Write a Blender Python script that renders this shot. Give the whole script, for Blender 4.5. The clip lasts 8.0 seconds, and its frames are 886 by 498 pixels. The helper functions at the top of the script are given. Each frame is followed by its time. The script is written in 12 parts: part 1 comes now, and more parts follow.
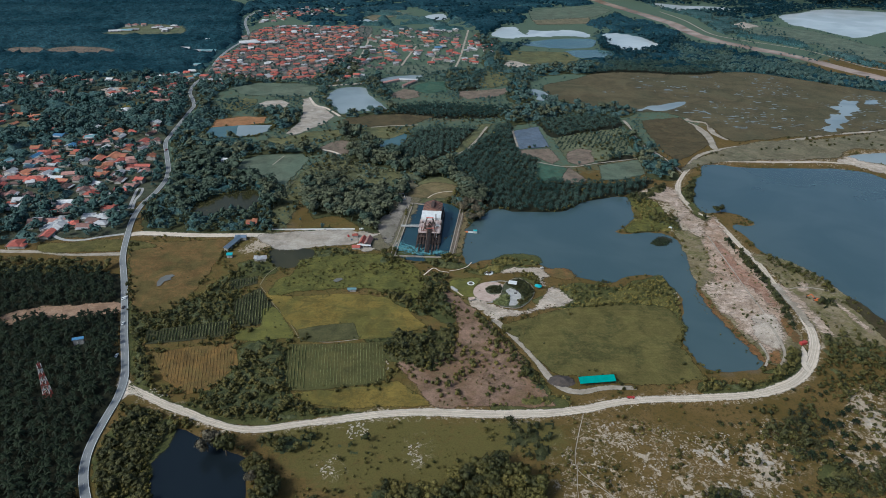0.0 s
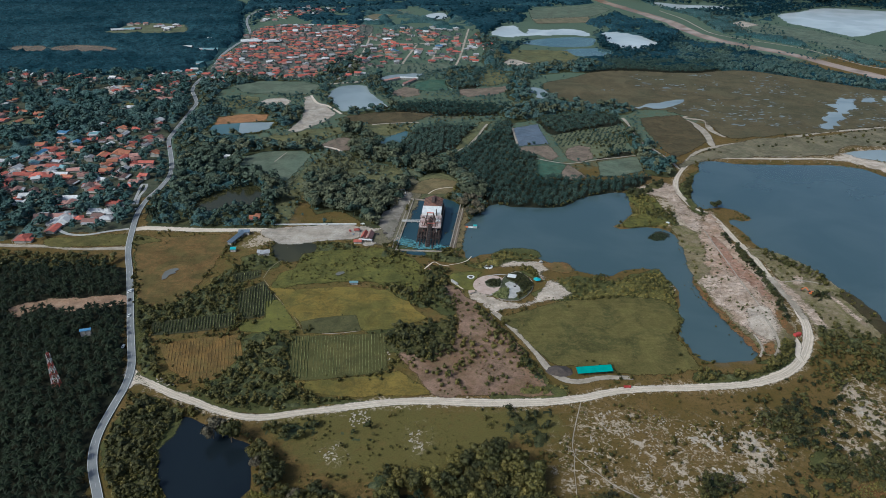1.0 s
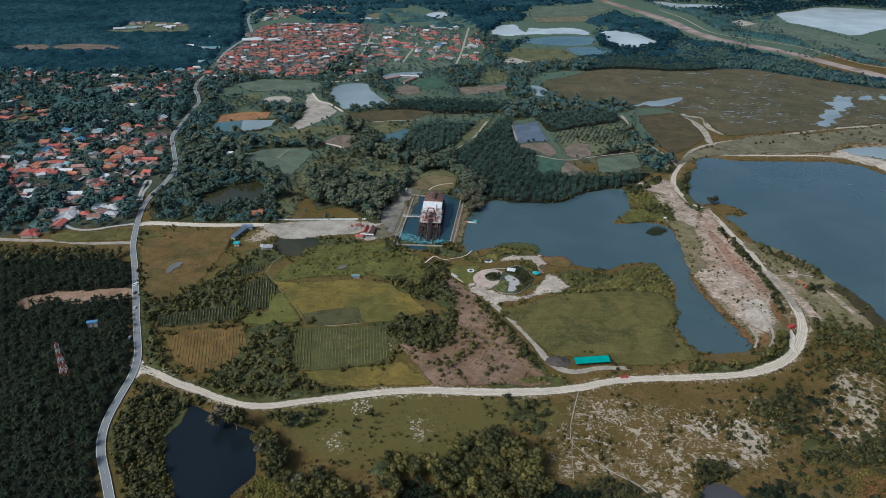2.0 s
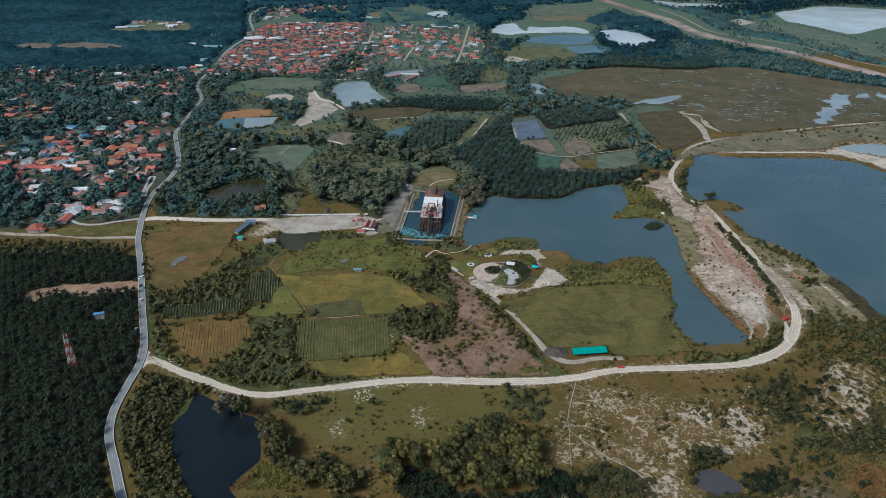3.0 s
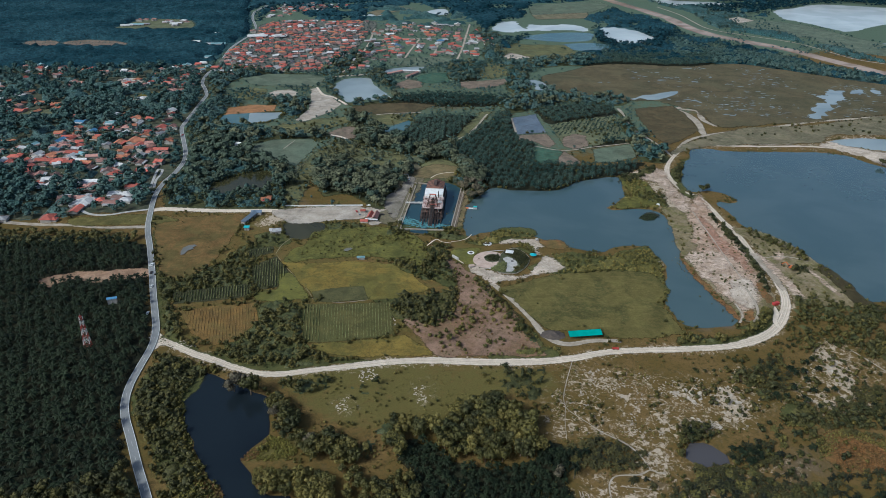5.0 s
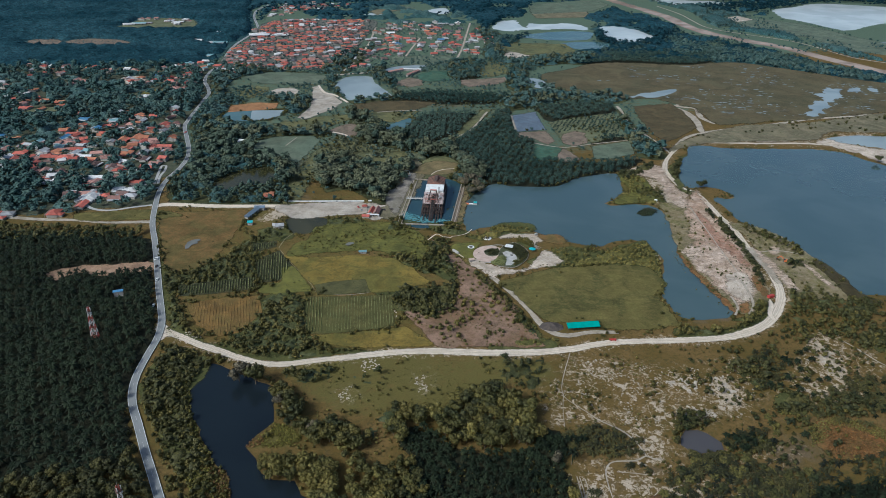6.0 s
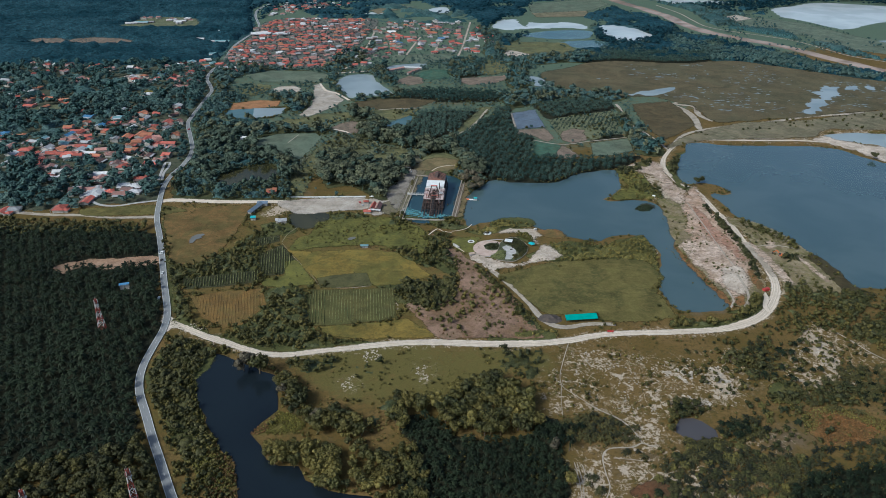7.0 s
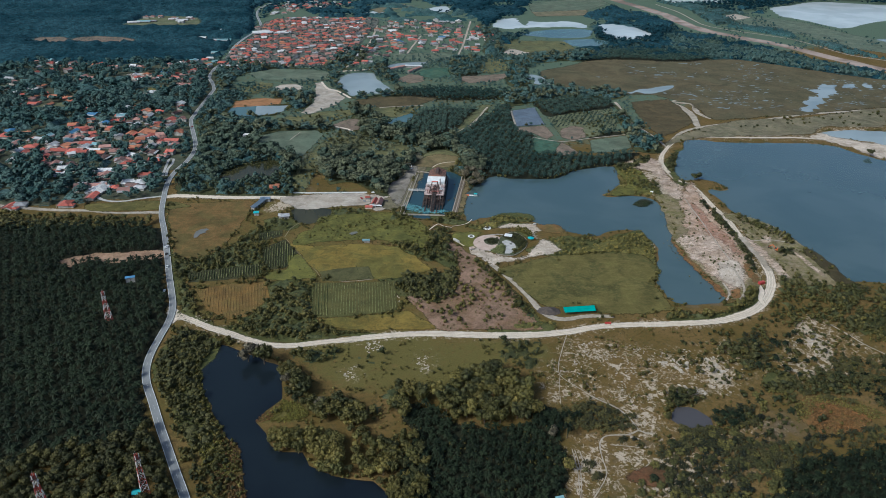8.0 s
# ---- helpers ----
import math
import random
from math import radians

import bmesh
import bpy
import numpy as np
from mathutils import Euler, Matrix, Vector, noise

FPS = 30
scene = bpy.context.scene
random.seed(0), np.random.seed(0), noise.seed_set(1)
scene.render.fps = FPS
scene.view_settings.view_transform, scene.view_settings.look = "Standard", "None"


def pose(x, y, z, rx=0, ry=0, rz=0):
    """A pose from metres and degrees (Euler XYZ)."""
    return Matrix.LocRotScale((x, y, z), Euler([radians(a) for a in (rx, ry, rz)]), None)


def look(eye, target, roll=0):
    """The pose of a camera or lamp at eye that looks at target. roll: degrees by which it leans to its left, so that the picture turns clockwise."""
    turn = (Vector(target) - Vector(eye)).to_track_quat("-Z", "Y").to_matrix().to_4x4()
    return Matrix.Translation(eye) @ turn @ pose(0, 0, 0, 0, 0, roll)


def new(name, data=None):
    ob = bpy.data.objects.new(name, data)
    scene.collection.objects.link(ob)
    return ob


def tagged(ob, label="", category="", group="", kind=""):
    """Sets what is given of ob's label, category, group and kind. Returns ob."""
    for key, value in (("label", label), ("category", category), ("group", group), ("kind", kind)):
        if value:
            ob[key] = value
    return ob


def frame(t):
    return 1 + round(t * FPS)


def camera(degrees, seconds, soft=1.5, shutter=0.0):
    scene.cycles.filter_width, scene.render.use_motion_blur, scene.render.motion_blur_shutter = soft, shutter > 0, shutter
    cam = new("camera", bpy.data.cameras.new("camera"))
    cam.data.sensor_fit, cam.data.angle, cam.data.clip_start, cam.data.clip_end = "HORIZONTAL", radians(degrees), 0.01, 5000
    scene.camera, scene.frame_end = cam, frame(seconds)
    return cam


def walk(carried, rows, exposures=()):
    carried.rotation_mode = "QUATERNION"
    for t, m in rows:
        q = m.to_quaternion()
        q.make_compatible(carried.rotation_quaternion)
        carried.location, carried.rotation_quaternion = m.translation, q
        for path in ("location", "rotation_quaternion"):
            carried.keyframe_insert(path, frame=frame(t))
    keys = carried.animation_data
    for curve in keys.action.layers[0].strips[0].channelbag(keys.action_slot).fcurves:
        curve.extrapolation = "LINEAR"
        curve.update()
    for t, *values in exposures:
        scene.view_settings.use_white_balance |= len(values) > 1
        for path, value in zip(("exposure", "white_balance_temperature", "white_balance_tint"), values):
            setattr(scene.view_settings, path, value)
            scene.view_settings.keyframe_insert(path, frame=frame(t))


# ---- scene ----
# ---------- camera and its way ----------
PATH = [
    (0, (0.000, -0.000, 300.0), (0.000, 354.302, 114.338), 0.910),
    (0.5, (0.044, -5.317, 300.0), (-0.063, 348.940, 114.252), 0.903),
    (1, (0.083, -10.637, 300.0), (-0.131, 343.575, 114.168), 0.896),
    (1.5, (0.117, -15.961, 300.0), (-0.204, 338.208, 114.085), 0.888),
    (2.25, (0.159, -23.954, 300.0), (-0.322, 330.152, 113.965), 0.878),
    (3, (0.189, -31.954, 300.0), (-0.453, 322.090, 113.848), 0.867),
    (3.5, (0.203, -37.292, 300.0), (-0.546, 316.712, 113.773), 0.860),
    (4, (0.211, -42.633, 300.0), (-0.644, 311.332, 113.700), 0.853),
    (4.5, (0.215, -47.978, 300.0), (-0.748, 305.949, 113.628), 0.846),
    (5.25, (0.210, -56.003, 300.0), (-0.912, 297.869, 113.524), 0.835),
    (6, (0.194, -64.035, 300.0), (-1.088, 289.784, 113.424), 0.824),
    (6.5, (0.177, -69.394, 300.0), (-1.212, 284.390, 113.359), 0.817),
    (7, (0.155, -74.756, 300.0), (-1.341, 278.994, 113.296), 0.810),
    (7.5, (0.128, -80.123, 300.0), (-1.475, 273.595, 113.235), 0.803),
    (8, (0.096, -85.492, 300.0), (-1.614, 268.194, 113.176), 0.796),
]
cam = camera(65.45, 8.0, soft=0.72)
walk(cam, [(t, look(eye, target, roll)) for t, eye, target, roll in PATH], exposures=[(0.0, 0.22, 5270, 3), (4.0, 0.29, 5270, 3), (8.0, 0.36, 5270, 3)])

# ---------- daylight: thin overcast, soft sun from behind the camera's left ----------
SUN_ELEVATION, SUN_AZIMUTH = 42.0, 235.0   # azimuth clockwise from +y
world = bpy.data.worlds.new("world")
scene.world = world
world.use_nodes = True
wn = world.node_tree.nodes
wl = world.node_tree.links
sky = wn.new("ShaderNodeTexSky")
sky.sky_type = "NISHITA"
sky.sun_disc = False
sky.sun_elevation, sky.sun_rotation = radians(SUN_ELEVATION), radians(SUN_AZIMUTH)
sky.air_density, sky.dust_density, sky.ozone_density = 1.0, 5.0, 0.6
wl.new(sky.outputs["Color"], wn["Background"].inputs["Color"])
wn["Background"].inputs["Strength"].default_value = 0.082
sun_data = bpy.data.lights.new("sun", "SUN")
sun_data.energy, sun_data.angle, sun_data.color = 2.0, radians(15), (1.0, 0.92, 0.80)
sun = new("sun", sun_data)
a = radians(SUN_AZIMUTH)
sun.matrix_world = look((math.sin(a) * 500, math.cos(a) * 500, 500 * math.tan(radians(SUN_ELEVATION))), (0, 0, 0))

# ---------- materials ----------


def material(name, rough=0.9, metal=0.0, spec=0.3):
    m = bpy.data.materials.new(name)
    m.use_nodes = True
    b = m.node_tree.nodes["Principled BSDF"]
    b.inputs["Roughness"].default_value = rough
    b.inputs["Metallic"].default_value = metal
    b.inputs["Specular IOR Level"].default_value = spec
    return m, m.node_tree.nodes, m.node_tree.links, b


def noise_node(n, l, vec, scale, detail=4.0, rough=0.6, dist=0.0):
    t = n.new("ShaderNodeTexNoise")
    t.inputs["Scale"].default_value = scale
    t.inputs["Detail"].default_value = detail
    t.inputs["Roughness"].default_value = rough
    t.inputs["Distortion"].default_value = dist
    l.new(vec, t.inputs["Vector"])
    return t.outputs["Fac"]


def ramp(n, l, fac, lo, hi):
    r = n.new("ShaderNodeMapRange")
    r.interpolation_type = "SMOOTHSTEP"
    r.inputs["From Min"].default_value, r.inputs["From Max"].default_value = lo, hi
    l.new(fac, r.inputs["Value"])
    return r.outputs["Result"]


def mix(n, l, fac, c1, c2):
    x = n.new("ShaderNodeMix")
    x.data_type = "RGBA"
    for sock, val in ((x.inputs[0], fac), (x.inputs[6], c1), (x.inputs[7], c2)):
        if isinstance(val, (int, float)):
            sock.default_value = val
        elif isinstance(val, tuple):
            sock.default_value = (*val, 1)
        else:
            l.new(val, sock)
    return x.outputs[2]


def math_node(n, l, op, a1, a2):
    x = n.new("ShaderNodeMath")
    x.operation = op
    for sock, val in zip(x.inputs, (a1, a2)):
        if isinstance(val, (int, float)):
            sock.default_value = val
        else:
            l.new(val, sock)
    return x.outputs[0]


def bump_to(n, l, b, height, strength, distance):
    u = n.new("ShaderNodeBump")
    u.inputs["Strength"].default_value, u.inputs["Distance"].default_value = strength, distance
    l.new(height, u.inputs["Height"])
    l.new(u.outputs["Normal"], b.inputs["Normal"])


def position(n):
    return n.new("ShaderNodeNewGeometry").outputs["Position"]


SOFT_EDGED = set()   # ground covers that thin out towards their outline


def earth(name, c1, c2, c3, big=0.03, fine=0.6, lo=0.42, hi=0.62, relief=0.4, rough=0.95, streak=None, broken=0.0):
    """Open ground: two colours in broad drifts, a third in small tufts or clods."""
    m, n, l, b = material(name, rough, 0, 0.15)
    p = position(n)
    f1 = ramp(n, l, noise_node(n, l, p, big, 6, 0.62, 0.6), lo, hi)
    f2n = noise_node(n, l, p, fine, 5, 0.7)
    f2 = math_node(n, l, "MULTIPLY", ramp(n, l, f2n, 0.46, 0.70), 0.6)
    patchy = math_node(n, l, "MULTIPLY", ramp(n, l, noise_node(n, l, p, 0.11, 6, 0.66, 1.2), 0.46, 0.66), 0.6)
    col = mix(n, l, f2, mix(n, l, patchy, mix(n, l, f1, c1, c2), c3), c3)
    mp = n.new("ShaderNodeMapping")
    mp.inputs["Rotation"].default_value = (0, 0, radians(streak or 0))
    mp.inputs["Scale"].default_value = (0.03, 0.42, 1)
    l.new(p, mp.inputs["Vector"])
    lines = noise_node(n, l, mp.outputs["Vector"], 1.0, 4, 0.6, 0.4)
    f3 = ramp(n, l, math_node(n, l, "ADD", math_node(n, l, "MULTIPLY", lines, 0.3 if streak else 0.0), math_node(n, l, "MULTIPLY", noise_node(n, l, p, fine * 2.5, 4, 0.65), 0.7 if streak else 1.0)), 0.33, 0.67)
    edge = n.new("ShaderNodeAttribute")
    edge.attribute_name = "edge"
    ragged = math_node(n, l, "ADD", math_node(n, l, "MULTIPLY", math_node(n, l, "SUBTRACT", noise_node(n, l, p, 0.10, 5, 0.65, 0.8), 0.5), 0.9),
                       math_node(n, l, "MULTIPLY", math_node(n, l, "SUBTRACT", f2n, 0.5), 0.7))
    if broken:
        flat = n.new("ShaderNodeMapping")
        flat.inputs["Scale"].default_value = (0.16, 0.38, 1)
        l.new(p, flat.inputs["Vector"])
        holes = math_node(n, l, "SUBTRACT", noise_node(n, l, flat.outputs["Vector"], 1.0, 7, 0.68, 1.6), 0.5 + 0.02 * broken)
        ragged = math_node(n, l, "ADD", math_node(n, l, "MULTIPLY", ragged, 1.4), math_node(n, l, "SUBTRACT", math_node(n, l, "MULTIPLY", holes, 3.6 * broken), 0.3 * broken))
    l.new(ramp(n, l, math_node(n, l, "ADD", edge.outputs["Fac"], ragged), 0.36, 0.64), b.inputs["Alpha"])
    SOFT_EDGED.add(name)
    dark = n.new("ShaderNodeHueSaturation")
    l.new(col, dark.inputs["Color"])
    tone = ramp(n, l, noise_node(n, l, p, big * 1.3 + 0.012, 4, 0.6, 1.0), 0.3, 0.7)
    l.new(math_node(n, l, "ADD", math_node(n, l, "ADD", math_node(n, l, "MULTIPLY", f3, 0.34), math_node(n, l, "MULTIPLY", tone, 0.42)), 0.62), dark.inputs["Value"])
    l.new(dark.outputs["Color"], b.inputs["Base Color"])
    bump_to(n, l, b, f2n, relief, 0.8)
    return m


def foliage(name, c1, c2, spec=0.25, rough=0.6, leaf=0.22, grain=1.6, depth=0.7):
    """Leaves: colour differs from plant to plant (tint) and leaf to leaf (island), and darkens where the grain noise
    dips.
    """
    m, n, l, b = material(name, rough, 0, spec)
    at = n.new("ShaderNodeAttribute")
    at.attribute_name = "tint"
    rnd = n.new("ShaderNodeNewGeometry").outputs["Random Per Island"]
    f = math_node(n, l, "ADD", math_node(n, l, "MULTIPLY", at.outputs["Fac"], 1.0 - leaf), math_node(n, l, "MULTIPLY", rnd, leaf))
    oi = n.new("ShaderNodeObjectInfo").outputs["Random"]
    f = math_node(n, l, "ADD", f, math_node(n, l, "MULTIPLY", math_node(n, l, "SUBTRACT", oi, 0.5), 0.5))
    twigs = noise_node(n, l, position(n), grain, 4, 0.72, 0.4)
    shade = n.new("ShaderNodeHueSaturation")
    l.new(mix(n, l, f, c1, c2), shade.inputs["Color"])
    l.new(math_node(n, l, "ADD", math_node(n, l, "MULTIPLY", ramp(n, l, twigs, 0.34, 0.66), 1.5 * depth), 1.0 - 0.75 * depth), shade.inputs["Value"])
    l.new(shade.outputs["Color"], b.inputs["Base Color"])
    bump_to(n, l, b, twigs, 0.5, 0.8 / grain)
    return m


def water(name, deep, shallow, rough=0.06, ripple=0.03, spec=0.5, ior=1.33):
    m, n, l, b = material(name, rough, 0, spec)
    b.inputs["IOR"].default_value = ior
    p = position(n)
    l.new(mix(n, l, ramp(n, l, noise_node(n, l, p, 0.012, 4, 0.5, 0.5), 0.35, 0.65), deep, shallow), b.inputs["Base Color"])
    bump_to(n, l, b, noise_node(n, l, p, 0.35, 3, 0.6), ripple, 0.25)
    return m


def surface(name, c1, c2, rough=0.8, scale=1.0, metal=0.0, spec=0.3, vary=0.0, relief=0.15, soft=False):
    """Built surfaces: two tones in stains and grain, a little different from piece to piece."""
    m, n, l, b = material(name, rough, metal, spec)
    p = position(n)
    f1 = ramp(n, l, noise_node(n, l, p, scale * 0.35, 5, 0.65), 0.35, 0.68)
    fine = noise_node(n, l, p, scale * 4, 3, 0.6)
    col = mix(n, l, f1, c1, c2)
    hs = n.new("ShaderNodeHueSaturation")
    l.new(col, hs.inputs["Color"])
    v = math_node(n, l, "ADD", math_node(n, l, "MULTIPLY", fine, 0.5), 0.75)
    if vary:
        oi = n.new("ShaderNodeObjectInfo").outputs["Random"]
        v = math_node(n, l, "ADD", v, math_node(n, l, "MULTIPLY", math_node(n, l, "SUBTRACT", oi, 0.5), vary))
    l.new(v, hs.inputs["Value"])
    l.new(hs.outputs["Color"], b.inputs["Base Color"])
    if soft:
        edge = n.new("ShaderNodeAttribute")
        edge.attribute_name = "edge"
        ragged = math_node(n, l, "MULTIPLY", math_node(n, l, "SUBTRACT", noise_node(n, l, p, 0.3, 6, 0.7, 0.6), 0.5), 0.9)
        l.new(ramp(n, l, math_node(n, l, "ADD", edge.outputs["Fac"], ragged), 0.3, 0.62), b.inputs["Alpha"])
        SOFT_EDGED.add(name)
    bump_to(n, l, b, fine, relief, 0.05)
    return m


def ground_material():
    """Grassland: cover.r is bare pale sand and limestone, cover.g dry brown growth, cover.b lush grass, cover.a farther
    grass with haze put into its blue-green.
    """
    m, n, l, b = material("grassland", 0.95, 0, 0.12)
    p = position(n)
    at = n.new("ShaderNodeAttribute")
    at.attribute_name = "cover"
    sep = n.new("ShaderNodeSeparateColor")
    l.new(at.outputs["Color"], sep.inputs["Color"])
    big = noise_node(n, l, p, 0.02, 7, 0.62, 0.8)
    mid = noise_node(n, l, p, 0.11, 6, 0.68, 0.5)
    fine = noise_node(n, l, p, 0.9, 4, 0.7)
    base = mix(n, l, ramp(n, l, big, 0.38, 0.64), GRASS_OLIVE, GRASS_BROWN)
    base = mix(n, l, math_node(n, l, "MULTIPLY", ramp(n, l, fine, 0.50, 0.74), 0.5), base, GRASS_DARK)
    weeds = noise_node(n, l, p, 0.35, 5, 0.7, 1.0)
    base = mix(n, l, math_node(n, l, "MULTIPLY", ramp(n, l, weeds, 0.48, 0.62), 0.6), base, mix(n, l, ramp(n, l, big, 0.4, 0.6), GRASS_WEEDS, GRASS_DARK))
    lush = ramp(n, l, math_node(n, l, "ADD", sep.outputs["Blue"], math_node(n, l, "MULTIPLY", math_node(n, l, "SUBTRACT", mid, 0.5), 1.2)), 0.35, 0.75)
    base = mix(n, l, lush, base, mix(n, l, math_node(n, l, "MULTIPLY", ramp(n, l, fine, 0.4, 0.7), 0.42), GRASS_LUSH, GRASS_DARK))
    # Farther grass shifts to blue-green: haze put into the ground colour.
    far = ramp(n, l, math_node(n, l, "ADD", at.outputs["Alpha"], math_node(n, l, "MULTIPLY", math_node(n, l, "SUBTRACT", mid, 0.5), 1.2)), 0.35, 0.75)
    base = mix(n, l, far, base, mix(n, l, math_node(n, l, "MULTIPLY", ramp(n, l, fine, 0.4, 0.7), 0.42), GRASS_HAZED, GRASS_DARK))
    dry = ramp(n, l, math_node(n, l, "ADD", sep.outputs["Green"], math_node(n, l, "MULTIPLY", math_node(n, l, "SUBTRACT", mid, 0.5), 1.2)), 0.35, 0.75)
    base = mix(n, l, dry, base, mix(n, l, ramp(n, l, fine, 0.4, 0.7), EARTH_BROWN, EARTH_DRY))
    drift = math_node(n, l, "MULTIPLY", math_node(n, l, "SUBTRACT", noise_node(n, l, p, 0.045, 3, 0.5, 0.8), 0.5), 1.1)
    warp = math_node(n, l, "MULTIPLY", math_node(n, l, "SUBTRACT", noise_node(n, l, p, 0.24, 8, 0.72, 0.7), 0.5), 2.9)
    s = math_node(n, l, "ADD", sep.outputs["Red"], math_node(n, l, "ADD", warp, drift))
    vein = n.new("ShaderNodeMath")
    vein.operation = "ABSOLUTE"
    l.new(math_node(n, l, "SUBTRACT", noise_node(n, l, p, 0.07, 5, 0.66, 0.3), 0.5), vein.inputs[0])
    thread = math_node(n, l, "MULTIPLY", math_node(n, l, "SUBTRACT", 1.0, ramp(n, l, vein.outputs[0], 0.004, 0.022)), ramp(n, l, noise_node(n, l, p, 0.25, 4, 0.7), 0.42, 0.56))
    patch = math_node(n, l, "MAXIMUM", ramp(n, l, s, 0.47, 0.62), math_node(n, l, "MULTIPLY", thread, 0.75))
    sand = math_node(n, l, "MULTIPLY", patch, ramp(n, l, sep.outputs["Red"], 0.05, 0.25))
    base = mix(n, l, sand, base, mix(n, l, ramp(n, l, fine, 0.35, 0.7), SAND_PALE, SAND_GREY))
    l.new(base, b.inputs["Base Color"])
    bump_to(n, l, b, mid, 0.6, 1.2)
    return m


GRASS_OLIVE, GRASS_BROWN, GRASS_DARK = (0.113, 0.077, 0.022), (0.160, 0.104, 0.037), (0.043, 0.034, 0.012)
GRASS_HAZED = (0.097, 0.138, 0.094)
GRASS_LUSH, EARTH_BROWN, EARTH_DRY = (0.122, 0.104, 0.031), (0.112, 0.083, 0.046), (0.172, 0.126, 0.074)
GRASS_WEEDS = (0.066, 0.062, 0.020)
SAND_PALE, SAND_GREY = (0.47, 0.385, 0.285), (0.32, 0.26, 0.19)

M_GROUND = ground_material()
M_ASPHALT = surface("asphalt", (0.215, 0.22, 0.215), (0.24, 0.24, 0.235), 0.85, 0.4)
M_LINE = surface("road_paint", (0.62, 0.62, 0.58), (0.5, 0.5, 0.47), 0.7, 2)
M_GRAVEL = surface("white_gravel", (0.64, 0.55, 0.44), (0.52, 0.435, 0.335), 0.95, 0.35, relief=0.5, soft=True)
M_TRACK = surface("pale_dirt", (0.40, 0.345, 0.275), (0.26, 0.22, 0.165), 0.95, 0.3, relief=0.5, soft=True)
M_PATH = surface("trodden_earth", (0.26, 0.22, 0.13), (0.18, 0.155, 0.085), 0.95, 0.3, relief=0.4, soft=True)
M_CONCRETE = surface("concrete", (0.46, 0.44, 0.41), (0.33, 0.32, 0.30), 0.85, 0.6)
M_LAKE = water("lake_water", (0.056, 0.090, 0.092), (0.074, 0.108, 0.108), ripple=0.014, spec=1.0, ior=1.42)
M_POND = water("dark_pond_water", (0.007, 0.010, 0.014), (0.011, 0.016, 0.020))
# Pale base of ponds and pools includes the sky's reflection as colour.
M_SKY_SHALLOW = water("sky_shallow_water", (0.225, 0.265, 0.265), (0.30, 0.34, 0.335), 0.12, 0.05)
# Base colour raised to imitate the horizon sky mirrored in far water.
M_SKY_PALE = water("sky_pale_water", (0.47, 0.51, 0.50), (0.58, 0.61, 0.60), 0.15, 0.05)
M_GREYPOND = water("grey_pond_water", (0.055, 0.052, 0.055), (0.075, 0.07, 0.072), 0.12, 0.04)
M_PUDDLE = water("puddle_water", (0.10, 0.10, 0.085), (0.17, 0.165, 0.145), 0.2, 0.05)
M_TEAL = water("teal_water", (0.05, 0.11, 0.12), (0.09, 0.15, 0.15), 0.1, 0.05)
M_MURKY = water("murky_water", (0.035, 0.034, 0.014), (0.055, 0.05, 0.022), 0.15, 0.05)
M_RIVER = water("muddy_river_water", (0.23, 0.145, 0.085), (0.42, 0.30, 0.215), 0.25, 0.06, 0.3)
M_PITWATER = water("pit_water", (0.020, 0.046, 0.064), (0.030, 0.064, 0.078), 0.08, 0.04)

# Near-black fronds: the crowns' own shade is put into the leaf colour.
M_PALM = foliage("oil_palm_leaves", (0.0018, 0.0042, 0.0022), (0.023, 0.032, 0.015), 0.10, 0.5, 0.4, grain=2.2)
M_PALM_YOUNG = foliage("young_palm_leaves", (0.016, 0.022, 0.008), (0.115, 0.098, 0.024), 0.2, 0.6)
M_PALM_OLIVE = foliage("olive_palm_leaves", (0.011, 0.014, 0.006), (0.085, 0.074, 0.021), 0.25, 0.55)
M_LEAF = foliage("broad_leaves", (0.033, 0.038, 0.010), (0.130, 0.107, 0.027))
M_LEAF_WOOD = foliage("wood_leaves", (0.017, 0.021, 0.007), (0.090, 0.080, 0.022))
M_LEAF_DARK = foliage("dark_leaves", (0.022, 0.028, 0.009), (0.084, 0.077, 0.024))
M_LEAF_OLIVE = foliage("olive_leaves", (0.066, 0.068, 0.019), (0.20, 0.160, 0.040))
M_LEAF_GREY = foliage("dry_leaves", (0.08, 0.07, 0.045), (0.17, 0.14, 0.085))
# Bluer, lighter leaf green: distance haze is mixed into the colour.
M_LEAF_MID = foliage("hazed_woodland_leaves", (0.046, 0.086, 0.078), (0.098, 0.140, 0.120), 0.04, 0.85, grain=0.9, depth=0.6)
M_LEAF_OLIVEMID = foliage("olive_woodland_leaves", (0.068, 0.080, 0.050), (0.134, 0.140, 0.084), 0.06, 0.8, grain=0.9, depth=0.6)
# Far palms: haze lightens and blues the leaf colour itself.
M_PALM_FAR = foliage("hazed_grove_leaves", (0.013, 0.031, 0.026), (0.064, 0.092, 0.070), 0.05, 0.7, 0.4, grain=1.2)
# Raised dark tone stands in for the fill light of haze.
M_LEAF_NEARMID = foliage("hazed_green_leaves", (0.044, 0.066, 0.048), (0.098, 0.122, 0.084), 0.06, 0.8, grain=0.9, depth=0.6)
# Riverside and wood canopy greens hold haze in their colour.
M_LEAF_RIVER = foliage("hazed_riverside_leaves", (0.026, 0.052, 0.050), (0.066, 0.096, 0.084), 0.04, 0.85, grain=0.4, depth=0.8)
M_LEAF_WOODMID = foliage("hazed_canopy_leaves", (0.034, 0.074, 0.074), (0.080, 0.124, 0.114), 0.04, 0.8, grain=0.5, depth=0.8)
